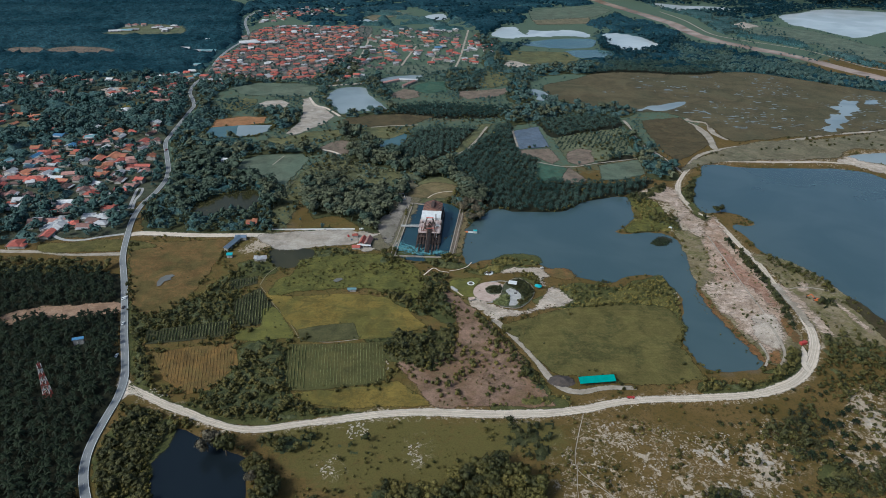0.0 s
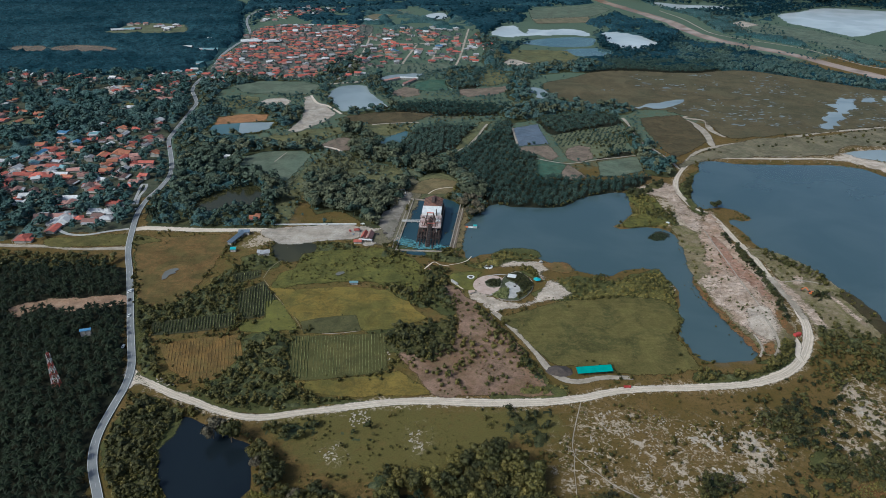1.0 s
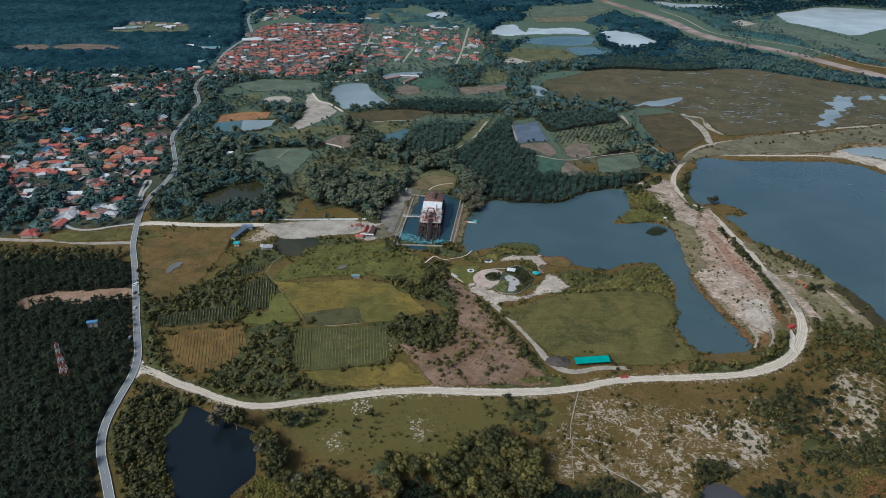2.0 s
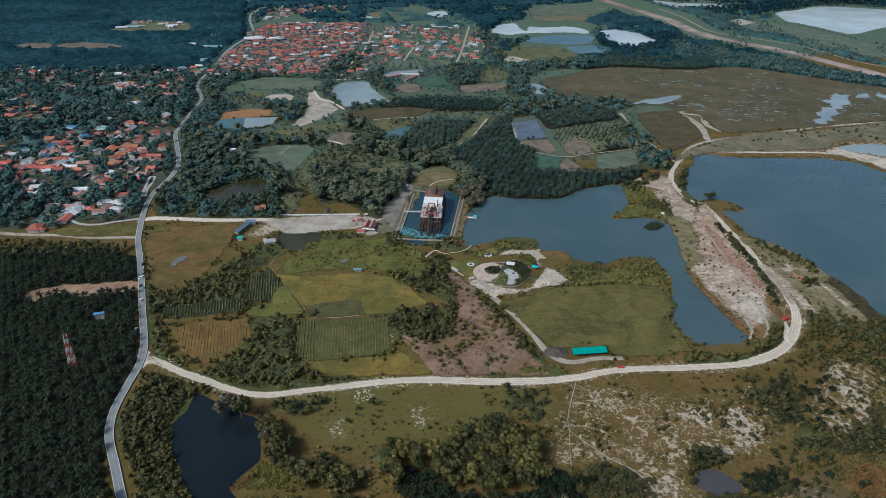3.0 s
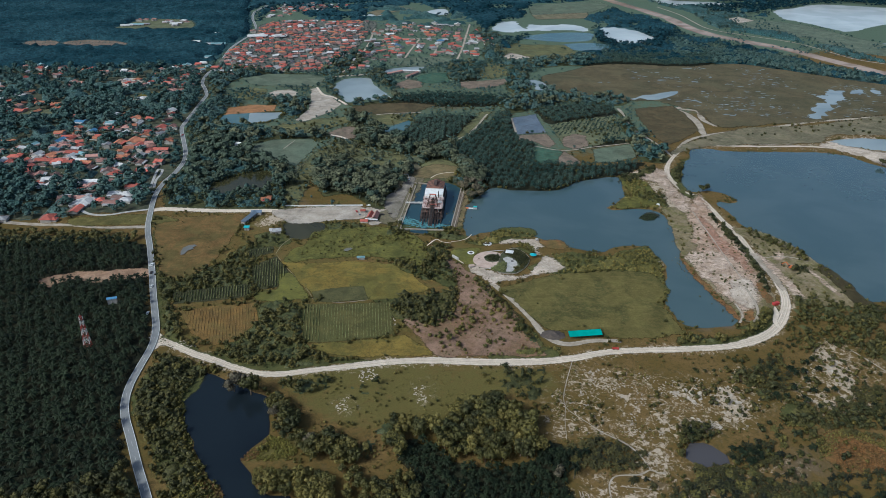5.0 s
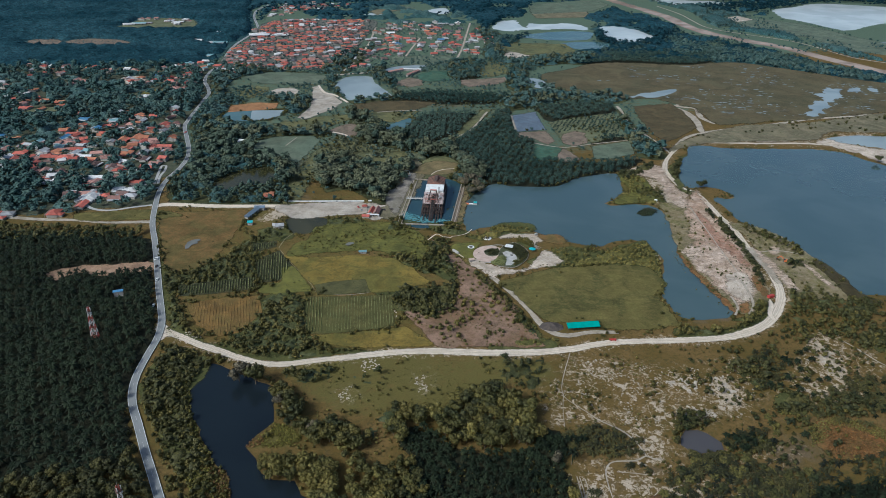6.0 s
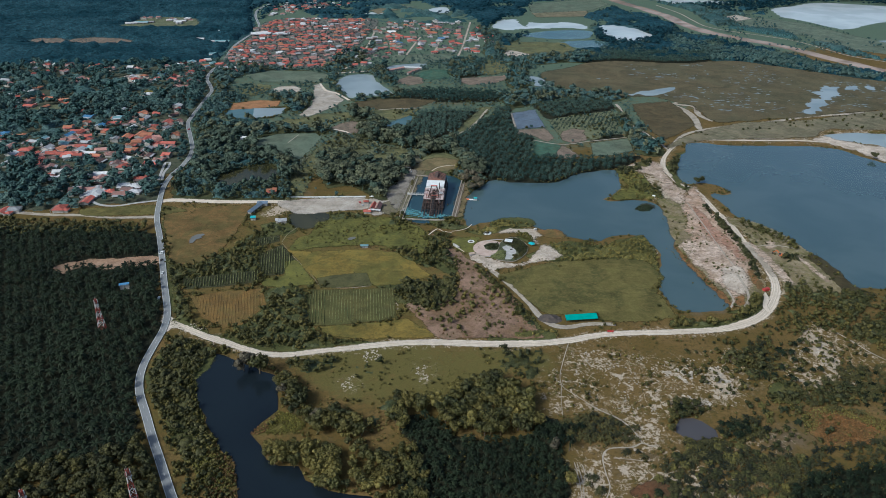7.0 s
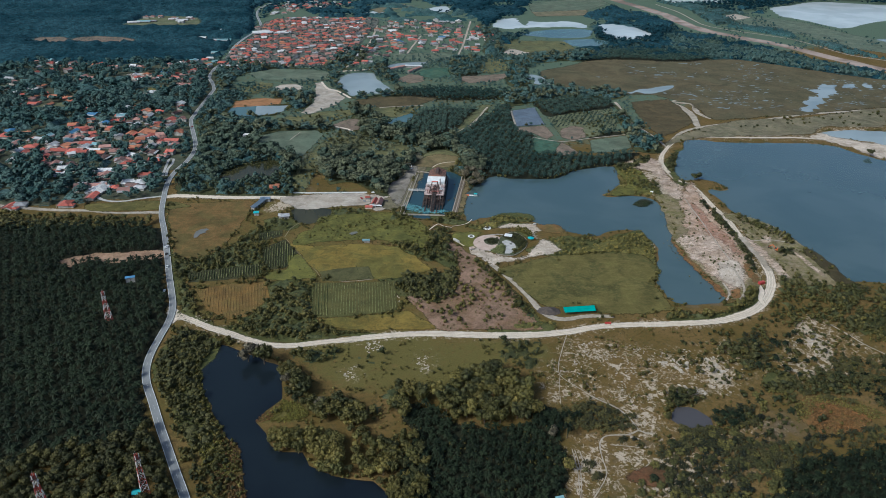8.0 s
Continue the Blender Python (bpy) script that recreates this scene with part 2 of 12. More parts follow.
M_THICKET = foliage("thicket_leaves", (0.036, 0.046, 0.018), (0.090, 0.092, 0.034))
# Forest teal is distance haze put into the leaf colour.
M_FAR_LEAF = foliage("hazed_forest_leaves", (0.006, 0.026, 0.036), (0.026, 0.062, 0.076), 0.03, 0.8, grain=0.22, depth=0.6)
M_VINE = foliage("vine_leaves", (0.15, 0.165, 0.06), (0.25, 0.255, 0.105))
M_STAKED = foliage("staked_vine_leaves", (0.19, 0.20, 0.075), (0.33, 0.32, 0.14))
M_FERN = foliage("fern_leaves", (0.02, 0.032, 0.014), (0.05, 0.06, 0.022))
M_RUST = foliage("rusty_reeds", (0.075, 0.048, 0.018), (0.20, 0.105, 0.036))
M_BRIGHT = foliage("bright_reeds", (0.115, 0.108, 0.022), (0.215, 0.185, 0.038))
M_BARK = surface("bark", (0.16, 0.12, 0.08), (0.09, 0.07, 0.05), 0.95, 2, relief=0.6)


# ---------- mesh helpers ----------


def mesh_of(name, verts, faces, mat, tint=None, smooth=False):
    """A mesh from arrays; faces is an (n, 3) or (n, 4) array, or a list of rings."""
    me = bpy.data.meshes.new(name)
    if isinstance(faces, np.ndarray):
        v = np.asarray(verts, np.float32)
        k = faces.shape[1]
        me.vertices.add(len(v))
        me.vertices.foreach_set("co", v.ravel())
        me.loops.add(faces.size)
        me.loops.foreach_set("vertex_index", faces.astype(np.int32).ravel())
        me.polygons.add(len(faces))
        me.polygons.foreach_set("loop_start", np.arange(0, faces.size, k, dtype=np.int32))
        me.update(calc_edges=True)
    else:
        me.from_pydata([tuple(map(float, p)) for p in verts], [], faces)
        me.update()
    if tint is not None:
        at = me.attributes.new("tint", "FLOAT", "POINT")
        at.data.foreach_set("value", np.asarray(tint, np.float32))
    if smooth:
        me.polygons.foreach_set("use_smooth", np.ones(len(me.polygons), bool))
    me.materials.append(mat)
    return me


def part(name, me, parent, label="", at=None):
    ob = new(name, me)
    ob.parent = parent
    if at is not None:
        ob.matrix_basis = at
    if label:
        ob["label"] = label
    return ob


def thing(name, label, category, at, group="", kind=""):
    ob = new(name)
    ob.empty_display_size = 0.5
    ob.matrix_basis = at
    return tagged(ob, label, category, group, kind)


class Shape:
    """Gathers boxes, prisms, tubes and slabs into one mesh."""

    def __init__(self):
        self.v, self.f = [], []

    def add(self, verts, faces):
        o = len(self.v)
        self.v += [tuple(p) for p in verts]
        self.f += [tuple(o + i for i in f) for f in faces]
        return self

    def box(self, x0, y0, z0, x1, y1, z1):
        return self.add([(x, y, z) for z in (z0, z1) for x, y in ((x0, y0), (x1, y0), (x1, y1), (x0, y1))],
                        [(3, 2, 1, 0), (4, 5, 6, 7), (0, 1, 5, 4), (1, 2, 6, 5), (2, 3, 7, 6), (3, 0, 4, 7)])

    def gable(self, x0, y0, x1, y1, z0, rise, t=0.25, over=0.6):
        """Pitched roof with its ridge along x, as a shell of thickness t."""
        ym, e = (y0 + y1) / 2, over
        drop = rise * e / max(0.1, (y1 - y0) / 2)
        sec = [(y0 - e, z0 - drop), (ym, z0 + rise), (y1 + e, z0 - drop), (y1 + e, z0 - drop - t), (ym, z0 + rise - t), (y0 - e, z0 - drop - t)]
        vs = [(x, y, z) for x in (x0 - e, x1 + e) for y, z in sec]
        n = 6
        return self.add(vs, [(0, 6, 7, 1), (1, 7, 8, 2), (2, 8, 9, 3), (3, 9, 10, 4), (4, 10, 11, 5), (5, 11, 6, 0), (0, 1, 4, 5), (1, 2, 3, 4), (6, 11, 10, 7), (7, 10, 9, 8)])

    def hip(self, x0, y0, x1, y1, z0, rise, over=0.6):
        x0, y0, x1, y1 = x0 - over, y0 - over, x1 + over, y1 + over
        h = min(x1 - x0, y1 - y0) / 2
        if x1 - x0 >= y1 - y0:
            r = [(x0 + h, (y0 + y1) / 2), (x1 - h + 0.01, (y0 + y1) / 2)]
            fs = [(0, 1, 5, 4), (1, 2, 5), (2, 3, 4, 5), (3, 0, 4), (3, 2, 1, 0)]
        else:
            r = [((x0 + x1) / 2, y0 + h), ((x0 + x1) / 2, y1 - h + 0.01)]
            fs = [(0, 1, 4), (1, 2, 5, 4), (2, 3, 5), (3, 0, 4, 5), (3, 2, 1, 0)]
        return self.add([(x0, y0, z0), (x1, y0, z0), (x1, y1, z0), (x0, y1, z0)] + [(x, y, z0 + rise) for x, y in r], fs)

    def beam(self, p, q, w=0.3):
        """A square bar from p to q."""
        p, q = Vector(p), Vector(q)
        d = (q - p).normalized()
        s = d.orthogonal().normalized() * (w / 2)
        u = d.cross(s).normalized() * (w / 2)
        ring = [s + u, s - u, -s - u, -s + u]
        return self.add([p + k for k in ring] + [q + k for k in ring],
                        [(0, 1, 2, 3), (7, 6, 5, 4), (0, 4, 5, 1), (1, 5, 6, 2), (2, 6, 7, 3), (3, 7, 4, 0)])

    def tube(self, x, y, z0, z1, r0, r1, n=8):
        ring = [(math.cos(2 * math.pi * i / n), math.sin(2 * math.pi * i / n)) for i in range(n)]
        return self.add([(x + c * r0, y + s * r0, z0) for c, s in ring] + [(x + c * r1, y + s * r1, z1) for c, s in ring],
                        [tuple(range(n))[::-1], tuple(range(n, 2 * n))] + [(i, (i + 1) % n, n + (i + 1) % n, n + i) for i in range(n)])

    def mesh(self, name, mat):
        return mesh_of(name, self.v, self.f, mat)


def smooth_line(pts, step=6.0, closed=False):
    """Catmull-Rom line through the points, with steps of about that many metres."""
    p = np.array(pts, float)
    n = len(p)
    out = []
    for i in range(n if closed else n - 1):
        if closed:
            a0, a1, a2, a3 = p[i - 1], p[i], p[(i + 1) % n], p[(i + 2) % n]
        else:
            a0, a1, a2, a3 = p[max(i - 1, 0)], p[i], p[i + 1], p[min(i + 2, n - 1)]
        k = max(1, int(np.hypot(*(a2 - a1)) / step))
        for s in np.arange(k) / k:
            out.append(0.5 * (2 * a1 + (a2 - a0) * s + (2 * a0 - 5 * a1 + 4 * a2 - a3) * s ** 2 + (3 * a1 - a0 - 3 * a2 + a3) * s ** 3))
    if not closed:
        out.append(p[-1])
    return np.array(out)


def wobble(line, size, amount):
    """Shifts a line's points by smooth noise, so that no edge is ruled."""
    return np.array([(x + amount * noise.noise((x / size, y / size, 0.3)), y + amount * noise.noise((x / size, y / size, 7.7))) for x, y in line])


def inside(P, poly):
    x, y = P[:, 0], P[:, 1]
    r = np.zeros(len(P), bool)
    q = np.asarray(poly, float)
    for (x1, y1), (x2, y2) in zip(q, np.roll(q, -1, 0)):
        if y1 != y2:
            r ^= ((y1 > y) != (y2 > y)) & (x < (x2 - x1) * (y - y1) / (y2 - y1) + x1)
    return r


def distance(P, line, closed=False):
    q = np.asarray(line, float)
    best = np.full(len(P), 1e9)
    ends = np.roll(q, -1, 0) if closed else q[1:]
    for a0, b0 in zip(q, ends):
        d = b0 - a0
        s = np.clip(((P - a0) @ d) / max(1e-9, d @ d), 0, 1)
        best = np.minimum(best, np.hypot(*(P - a0 - s[:, None] * d).T))
    return best


KEEP_OFF = []        # outlines on which nothing grows
WAYS = []            # centre lines and half widths on which nothing grows
WATERS = []
SPILL = []           # gravel roads whose stones spill over the verge
COVER = []           # (outline, channel, amount, soft edge)
PLOTS = []           # round plots taken by buildings
LAYER = [0.14]
FLOORS = [0.003]
EDGES = []           # field outlines, softened by weeds


def cover_mesh(name, line, z, mat, feather):
    """A level mesh over an outline, with its cover fading across the edge (attribute edge)."""
    lo, hi = line.min(0) - feather * 1.2, line.max(0) + feather * 1.2
    s = max(feather * 0.8, math.sqrt((hi[0] - lo[0]) * (hi[1] - lo[1])) / 64)
    nx, ny = int((hi[0] - lo[0]) / s) + 2, int((hi[1] - lo[1]) / s) + 2
    X, Y = np.meshgrid(lo[0] + s * np.arange(nx), lo[1] + s * np.arange(ny))
    P = np.c_[X.ravel(), Y.ravel()]
    d = distance(P, line, True)
    d = np.where(inside(P, line), d, -d)
    e = np.clip(0.5 + d / (2 * feather), 0, 1)
    i = (np.arange(ny - 1)[:, None] * nx + np.arange(nx - 1)).ravel()
    F = np.c_[i, i + 1, i + nx + 1, i + nx]
    F = F[e[F].max(1) > 0.0]
    used, F = np.unique(F, return_inverse=True)
    me = mesh_of(name, np.c_[P[used], np.full(len(used), z)], F.reshape(-1, 4), mat)
    at = me.attributes.new("edge", "FLOAT", "POINT")
    at.data.foreach_set("value", e[used].astype(np.float32))
    return me


def sheet(name, outline, mat, label, category, kind="structure", rough=1.7, clear=True, step=3.0, z=None, straight=False, feather=None):
    """A flat area of ground cover or water inside an outline, a finger above the last one."""
    line = np.array(outline, float) if straight else smooth_line(outline, step, True)
    if straight:
        line = np.array([p0 + (p1 - p0) * s for p0, p1 in zip(line, np.roll(line, -1, 0)) for s in np.arange(0, 1, min(1, step / max(step, np.hypot(*(p1 - p0)))))])
    if rough:
        line = wobble(wobble(line, 14, rough * 1.6), 4, rough * 0.7)
    if z is None:
        LAYER[0] += 0.004
        z = LAYER[0]
    area = np.sum(line[:, 0] * np.roll(line[:, 1], -1) - np.roll(line[:, 0], -1) * line[:, 1])
    if area < 0:
        line = line[::-1]
    if mat.name in SOFT_EDGED:
        if feather is None:
            feather = 1.3 if straight and line[:, 1].mean() < 700 else max(2.6, line[:, 1].mean() / (230 if straight else 150))
        ob = new(name, cover_mesh(name, line, z, mat, feather))
    else:
        ob = new(name, mesh_of(name, np.c_[line, np.full(len(line), z)], [tuple(range(len(line)))], mat))
    if category in ("field", "clearing", "pavement", "car park") and line[:, 1].mean() < 900:
        EDGES.append(line)
    if clear:
        KEEP_OFF.append(line[::2] if len(line) > 80 else line)
    return tagged(ob, label, category, "", kind)


def lake(name, outline, mat, label, rim=7.0, rough=1.5, step=6.0, z=None, straight=False):
    ob = sheet(name, outline, mat, label, "water", rough=rough, step=step, z=z, straight=straight)
    WATERS.append((KEEP_OFF[-1], rim))
    return ob


def ribbon_mesh(name, line, width, mat, z, side=0.0, ragged=0.0, dash=None, thick=0.0):
    d = np.gradient(line, axis=0)
    d /= np.maximum(1e-6, np.hypot(d[:, 0], d[:, 1]))[:, None]
    nrm = np.c_[-d[:, 1], d[:, 0]]
    mid = line + nrm * side
    w = np.full(len(line), width / 2)
    wl_, wr_ = w.copy(), w.copy()
    if ragged:
        wl_ += [ragged * (noise.noise((x / 45, y / 45, 2.1)) + 0.3 * noise.noise((x / 9, y / 9, 5.1))) for x, y in mid]
        wr_ += [ragged * (noise.noise((x / 45, y / 45, 9.4)) + 0.3 * noise.noise((x / 9, y / 9, 3.4))) for x, y in mid]
    if mat.name in SOFT_EDGED:
        f_ = 0.3 * width + 0.12
        rows = [mid + nrm * (wl_ + f_)[:, None], mid + nrm * np.maximum(wl_ - f_, 0.05)[:, None], mid - nrm * np.maximum(wr_ - f_, 0.05)[:, None], mid - nrm * (wr_ + f_)[:, None]]
        n = len(line)
        i = np.arange(n - 1)
        me = mesh_of(name, np.c_[np.concatenate(rows), np.full(4 * n, z)], np.concatenate([np.c_[k * n + i, (k + 1) * n + i, (k + 1) * n + i + 1, k * n + i + 1] for k in range(3)]), mat)
        at = me.attributes.new("edge", "FLOAT", "POINT")
        at.data.foreach_set("value", np.repeat([0.0, 1.0, 1.0, 0.0], n).astype(np.float32))
        return me
    L, R_ = mid + nrm * wl_[:, None], mid - nrm * wr_[:, None]
    v = np.c_[np.r_[L, R_], np.full(2 * len(line), z)]
    n = len(line)
    f = [(i, n + i, n + i + 1, i + 1) for i in range(n - 1) if dash is None or i % dash[1] < dash[0]]
    if thick:
        v = np.r_[v, np.c_[np.r_[L, R_], np.full(2 * n, z - thick)]]
        f += [(i + 1, 2 * n + i + 1, 2 * n + i, i) for i in range(n - 1)] + [(n + i, 3 * n + i, 3 * n + i + 1, n + i + 1) for i in range(n - 1)]
    return mesh_of(name, v, f, mat)


def way(name, pts, width, mat, label, ragged=0.5, step=4.0, z=None, clear=None, thick=0.0, category="road"):
    line = smooth_line(pts, step)
    if z is None:
        LAYER[0] += 0.004
        z = LAYER[0]
    ob = tagged(new(name, ribbon_mesh(name, line, width, mat, z, ragged=ragged, thick=thick)), label, category, "", "structure")
    WAYS.append((line[::2], width / 2 + (1.5 if clear is None else clear)))
    if mat is M_GRAVEL and width > 4:
        SPILL.append((line[::2], width / 2))
    return ob, line


# ---------- the land's plan: waters ----------
lake("pond", [(-166.8, 293.7), (-169.3, 306.4), (-167.8, 318.5), (-162.1, 327.0), (-150.3, 321.7), (-140.4, 315.2), (-126.4, 307.6), (-113.7, 302.8), (-107.3, 277.2), (-106.6, 268.6), (-113.9, 255.8), (-118.5, 245.1), (-110.1, 236.7), (-103.6, 223.8), (-95.3, 220.3), (-83.4, 219.7), (-76.5, 209.4), (-62.1, 201.1), (-52.2, 199.2), (-39.1, 197.4), (-32.2, 191.4), (-24.9, 177.8), (-39.1, 168.2), (-54.3, 169.7), (-102.6, 170.5), (-110.2, 193.7), (-120.5, 219.7), (-137.9, 238.5), (-150.6, 259.2), (-160.3, 275.8)],
     M_POND, "dark still pond with overgrown reedy banks")
lake("lake", [(16.4, 567.5), (19.9, 602.8), (27.9, 626.7), (43.6, 655.8), (58.6, 666.9), (71.4, 660.4), (97.3, 658.0), (123.8, 660.9), (138.8, 673.8), (154.2, 687.2), (183.8, 701.5), (207.2, 698.7), (198.5, 667.5), (198.8, 650.2), (182.0, 624.9), (169.4, 614.9), (175.7, 609.0), (192.2, 614.3), (210.7, 613.4), (221.6, 607.7), (228.8, 584.2), (229.9, 560.3), (224.6, 527.4), (216.6, 502.8), (218.0, 480.0), (221.9, 458.6), (226.4, 433.7), (233.9, 419.7), (233.4, 406.0), (223.1, 395.2), (203.7, 392.0), (188.7, 395.9), (183.0, 408.9), (182.2, 427.4), (185.9, 447.2), (194.0, 468.3), (198.8, 490.6), (196.3, 508.0), (192.0, 523.7), (179.1, 528.2), (161.7, 525.1), (143.1, 514.5), (117.0, 523.5), (104.3, 533.2), (91.2, 541.8), (74.9, 550.5), (57.9, 555.2), (34.6, 551.6), (22.9, 543.2)],
     M_LAKE, "calm blue mining lake with sandy and grassy banks")
lake("lake", [(318.3, 803.7), (341.3, 809.4), (361.3, 801.1), (406.5, 800.9), (459.4, 801.1), (489.2, 800.2), (514.3, 790.2), (525.8, 768.9), (539.0, 752.7), (551.5, 739.0), (628.2, 713.0), (673.2, 644.6), (503.6, 419.0), (441.6, 426.3), (381.0, 431.9), (363.2, 433.2), (352.2, 432.9), (349.2, 454.6), (345.5, 478.8), (336.0, 504.6), (334.0, 525.1), (324.9, 543.8), (307.9, 559.1), (301.2, 572.7), (298.9, 591.2), (296.5, 610.7), (292.5, 632.6), (297.5, 636.0), (306.7, 631.5), (317.5, 636.8), (313.0, 649.9), (308.6, 661.6), (296.2, 668.0), (285.1, 664.1), (272.4, 665.3), (269.8, 679.3), (280.6, 717.2), (293.0, 747.9), (307.1, 776.2)],
     M_LAKE, "broad blue mining lake beside the gravel track")
lake("pit_water", [(-31.3, 670.2), (15.7, 663.3), (4.6, 560.1), (-42.6, 561.1)], M_PITWATER, "blue-green water in the dredge's walled basin", rim=3, rough=0.0)
lake("pond", [(-186.6, 1070.0), (-186.6, 1124.2), (-170.9, 1149.9), (-137.8, 1151.9), (-123.9, 1112.1), (-108.8, 1074.6), (-89.1, 1028.9), (-113.0, 1017.2), (-139.8, 1012.3), (-154.8, 1001.3), (-168.4, 1034.8)], M_SKY_SHALLOW, "pale reflecting fish pond behind the fields", rim=4)
lake("lake", [(103.1, 1642.2), (127.8, 1731.4), (157.9, 1750.7), (171.0, 1751.8), (173.3, 1678.8), (185.1, 1656.6), (201.0, 1704.9), (231.4, 1699.5), (290.7, 1720.6), (322.7, 1699.1), (338.7, 1653.9), (318.2, 1629.8), (279.2, 1641.5), (223.2, 1629.5), (182.2, 1626.2), (139.8, 1600.8), (120.5, 1613.8)], M_SKY_PALE, "bright far lake below the woods", rough=5)
lake("lake", [(163.7, 1539.9), (197.4, 1576.9), (240.0, 1601.6), (288.5, 1612.7), (334.9, 1602.0), (319.9, 1531.8), (298.3, 1510.5), (246.1, 1500.1), (197.3, 1515.9)], M_TEAL, "teal shallow pond with a pale sandy rim")
lake("lake", [(233.8, 1455.3), (268.7, 1482.7), (320.5, 1492.9), (351.1, 1470.1), (329.1, 1420.5), (300.5, 1395.5), (280.8, 1405.5), (254.1, 1426.8)], M_TEAL, "teal shallow pond with a pale sandy rim")
lake("lake", [(369.5, 1664.0), (396.5, 1681.6), (421.5, 1668.2), (447.7, 1632.8), (465.7, 1570.1), (476.2, 1530.5), (438.9, 1514.6), (408.5, 1493.2), (381.6, 1484.8), (364.1, 1522.0), (356.6, 1589.5)], M_SKY_PALE, "bright far lake between the woods", rough=5, z=1.3)
lake("lake", [(917.4, 1985.5), (999.8, 2045.4), (1118.9, 2123.2), (1292.6, 2073.2), (1420.7, 2032.1), (1271.3, 1745.6), (1195.9, 1763.6), (1124.0, 1790.8), (981.5, 1683.1), (949.7, 1703.6), (925.6, 1774.1), (903.4, 1823.5), (887.9, 1857.8)], M_SKY_PALE, "wide pale lake beyond the river", rough=3)
lake("pond", [(961.7, 1528.0), (998.5, 1543.7), (1026.1, 1520.0), (989.1, 1456.2), (959.5, 1478.0)], M_SKY_SHALLOW, "small pale pond beyond the river")
lake("lake", [(623.6, 2192.4), (699.8, 2151.6), (799.1, 2137.9), (835.7, 2095.6), (741.2, 2064.2), (641.5, 2065.6)], M_SKY_PALE, "far pale lake")
lake("pond", [(-264.5, 653.3), (-249.7, 682.8), (-230.2, 698.7), (-213.2, 705.3), (-202.0, 692.3), (-197.4, 659.6), (-221.2, 649.9), (-245.8, 633.6)], M_MURKY, "murky olive pond among trees", rim=4)
lake("pond", [(146.8, 253.3), (152.6, 265.8), (159.6, 267.1), (165.0, 265.6), (170.5, 256.5), (170.9, 250.3), (162.5, 248.5), (153.2, 247.3)], M_GREYPOND, "small dark pond among scattered palms", rim=6)
lake("pond", [(514.6, 841.6), (547.8, 858.2), (588.6, 860.1), (653.2, 848.3), (675.4, 808.9), (635.7, 769.6), (585.8, 784.6), (574.1, 811.1), (561.0, 815.1), (539.6, 825.9)], M_SKY_SHALLOW, "grey shallow pond behind a white sand bank", rim=5)
lake("pond", [(136.7, 1144.1), (148.1, 1157.1), (162.0, 1145.6), (167.2, 1129.7), (172.2, 1106.5), (172.3, 1091.2), (158.2, 1086.6), (146.4, 1093.4), (151.4, 1113.0), (140.7, 1124.2)], M_SKY_SHALLOW, "blue water at the marsh's edge", rim=3, z=0.9)
lake("pond", [(293.1, 1043.7), (308.0, 1051.6), (320.9, 1066.6), (339.2, 1071.3), (356.6, 1083.3), (373.3, 1091.7), (385.1, 1092.4), (378.9, 1077.2), (362.2, 1058.2), (341.3, 1042.9), (321.6, 1038.4), (312.8, 1048.3), (298.1, 1037.0)], M_SKY_SHALLOW, "blue water at the marsh's edge", rim=3, z=0.9)
lake("pond", [(-161.2, 563.5), (-144.7, 569.8), (-120.4, 565.1), (-120.5, 547.2), (-132.2, 532.2), (-146.2, 531.7), (-155.5, 544.5)], M_MURKY, "small weedy pond beside the car park", rim=4)
lake("pond", [(-59.6, 1866.0), (-40.8, 1916.5), (-9.6, 1929.5), (0.1, 1852.5), (-31.5, 1831.0)], M_SKY_PALE, "far pale pond")
lake("pond", [(-223.1, 1795.7), (-197.3, 1834.6), (-173.3, 1818.3), (-198.5, 1771.3)], M_SKY_PALE, "far pale pond")
lake("puddle", [(-241.7, 502.0), (-241.9, 509.3), (-238.6, 514.4), (-233.6, 515.8), (-230.6, 513.4), (-233.8, 509.6), (-231.6, 506.0), (-236.2, 503.4), (-236.4, 497.4), (-238.7, 496.2)], M_PUDDLE, "small puddle in the brown field", rim=4, z=0.9, rough=1.2)
lake("puddle", [(-93.2, 509.8), (-91.5, 513.5), (-87.8, 514.9), (-85.8, 512.5), (-88.1, 508.7), (-90.7, 507.4)], M_PUDDLE, "small puddle in the green pasture", rim=3, z=0.9, rough=1.2)
LAYER[0] += 0.004
river_line = smooth_line([(420.6, 2356.1), (466.6, 2201.1), (507.5, 2063.7), (546.5, 1951.1), (576.8, 1830.5), (586.9, 1713.1), (612.0, 1616.7), (655.4, 1550.8), (698.3, 1495.8), (736.0, 1438.1), (756.5, 1377.6), (778.2, 1326.5), (804.8, 1269.6), (829.2, 1238.8), (865.6, 1172.1), (923.8, 1079.6)], 25)
tagged(new("river", ribbon_mesh("river", river_line, 34, M_RIVER, LAYER[0], ragged=7)), "broad muddy brown river", "river", "", "structure")
WAYS.append((river_line, 28))

# ---------- the land's plan: roads and tracks ----------
M_RUT = surface("compacted_gravel", (0.53, 0.45, 0.35), (0.44, 0.365, 0.28), 0.95, 0.6, relief=0.4, soft=True)


def rutted(road, line, z):
    """Worn wheel tracks along a gravel road."""
    for off in (-1.9, -0.4, 0.5, 2.0):
        part("wheel_track", ribbon_mesh("wheel_track", wobble(line, 30, 0.8), 0.5, M_RUT, z + 0.006, side=off, ragged=0.22), road, "worn darker wheel track")


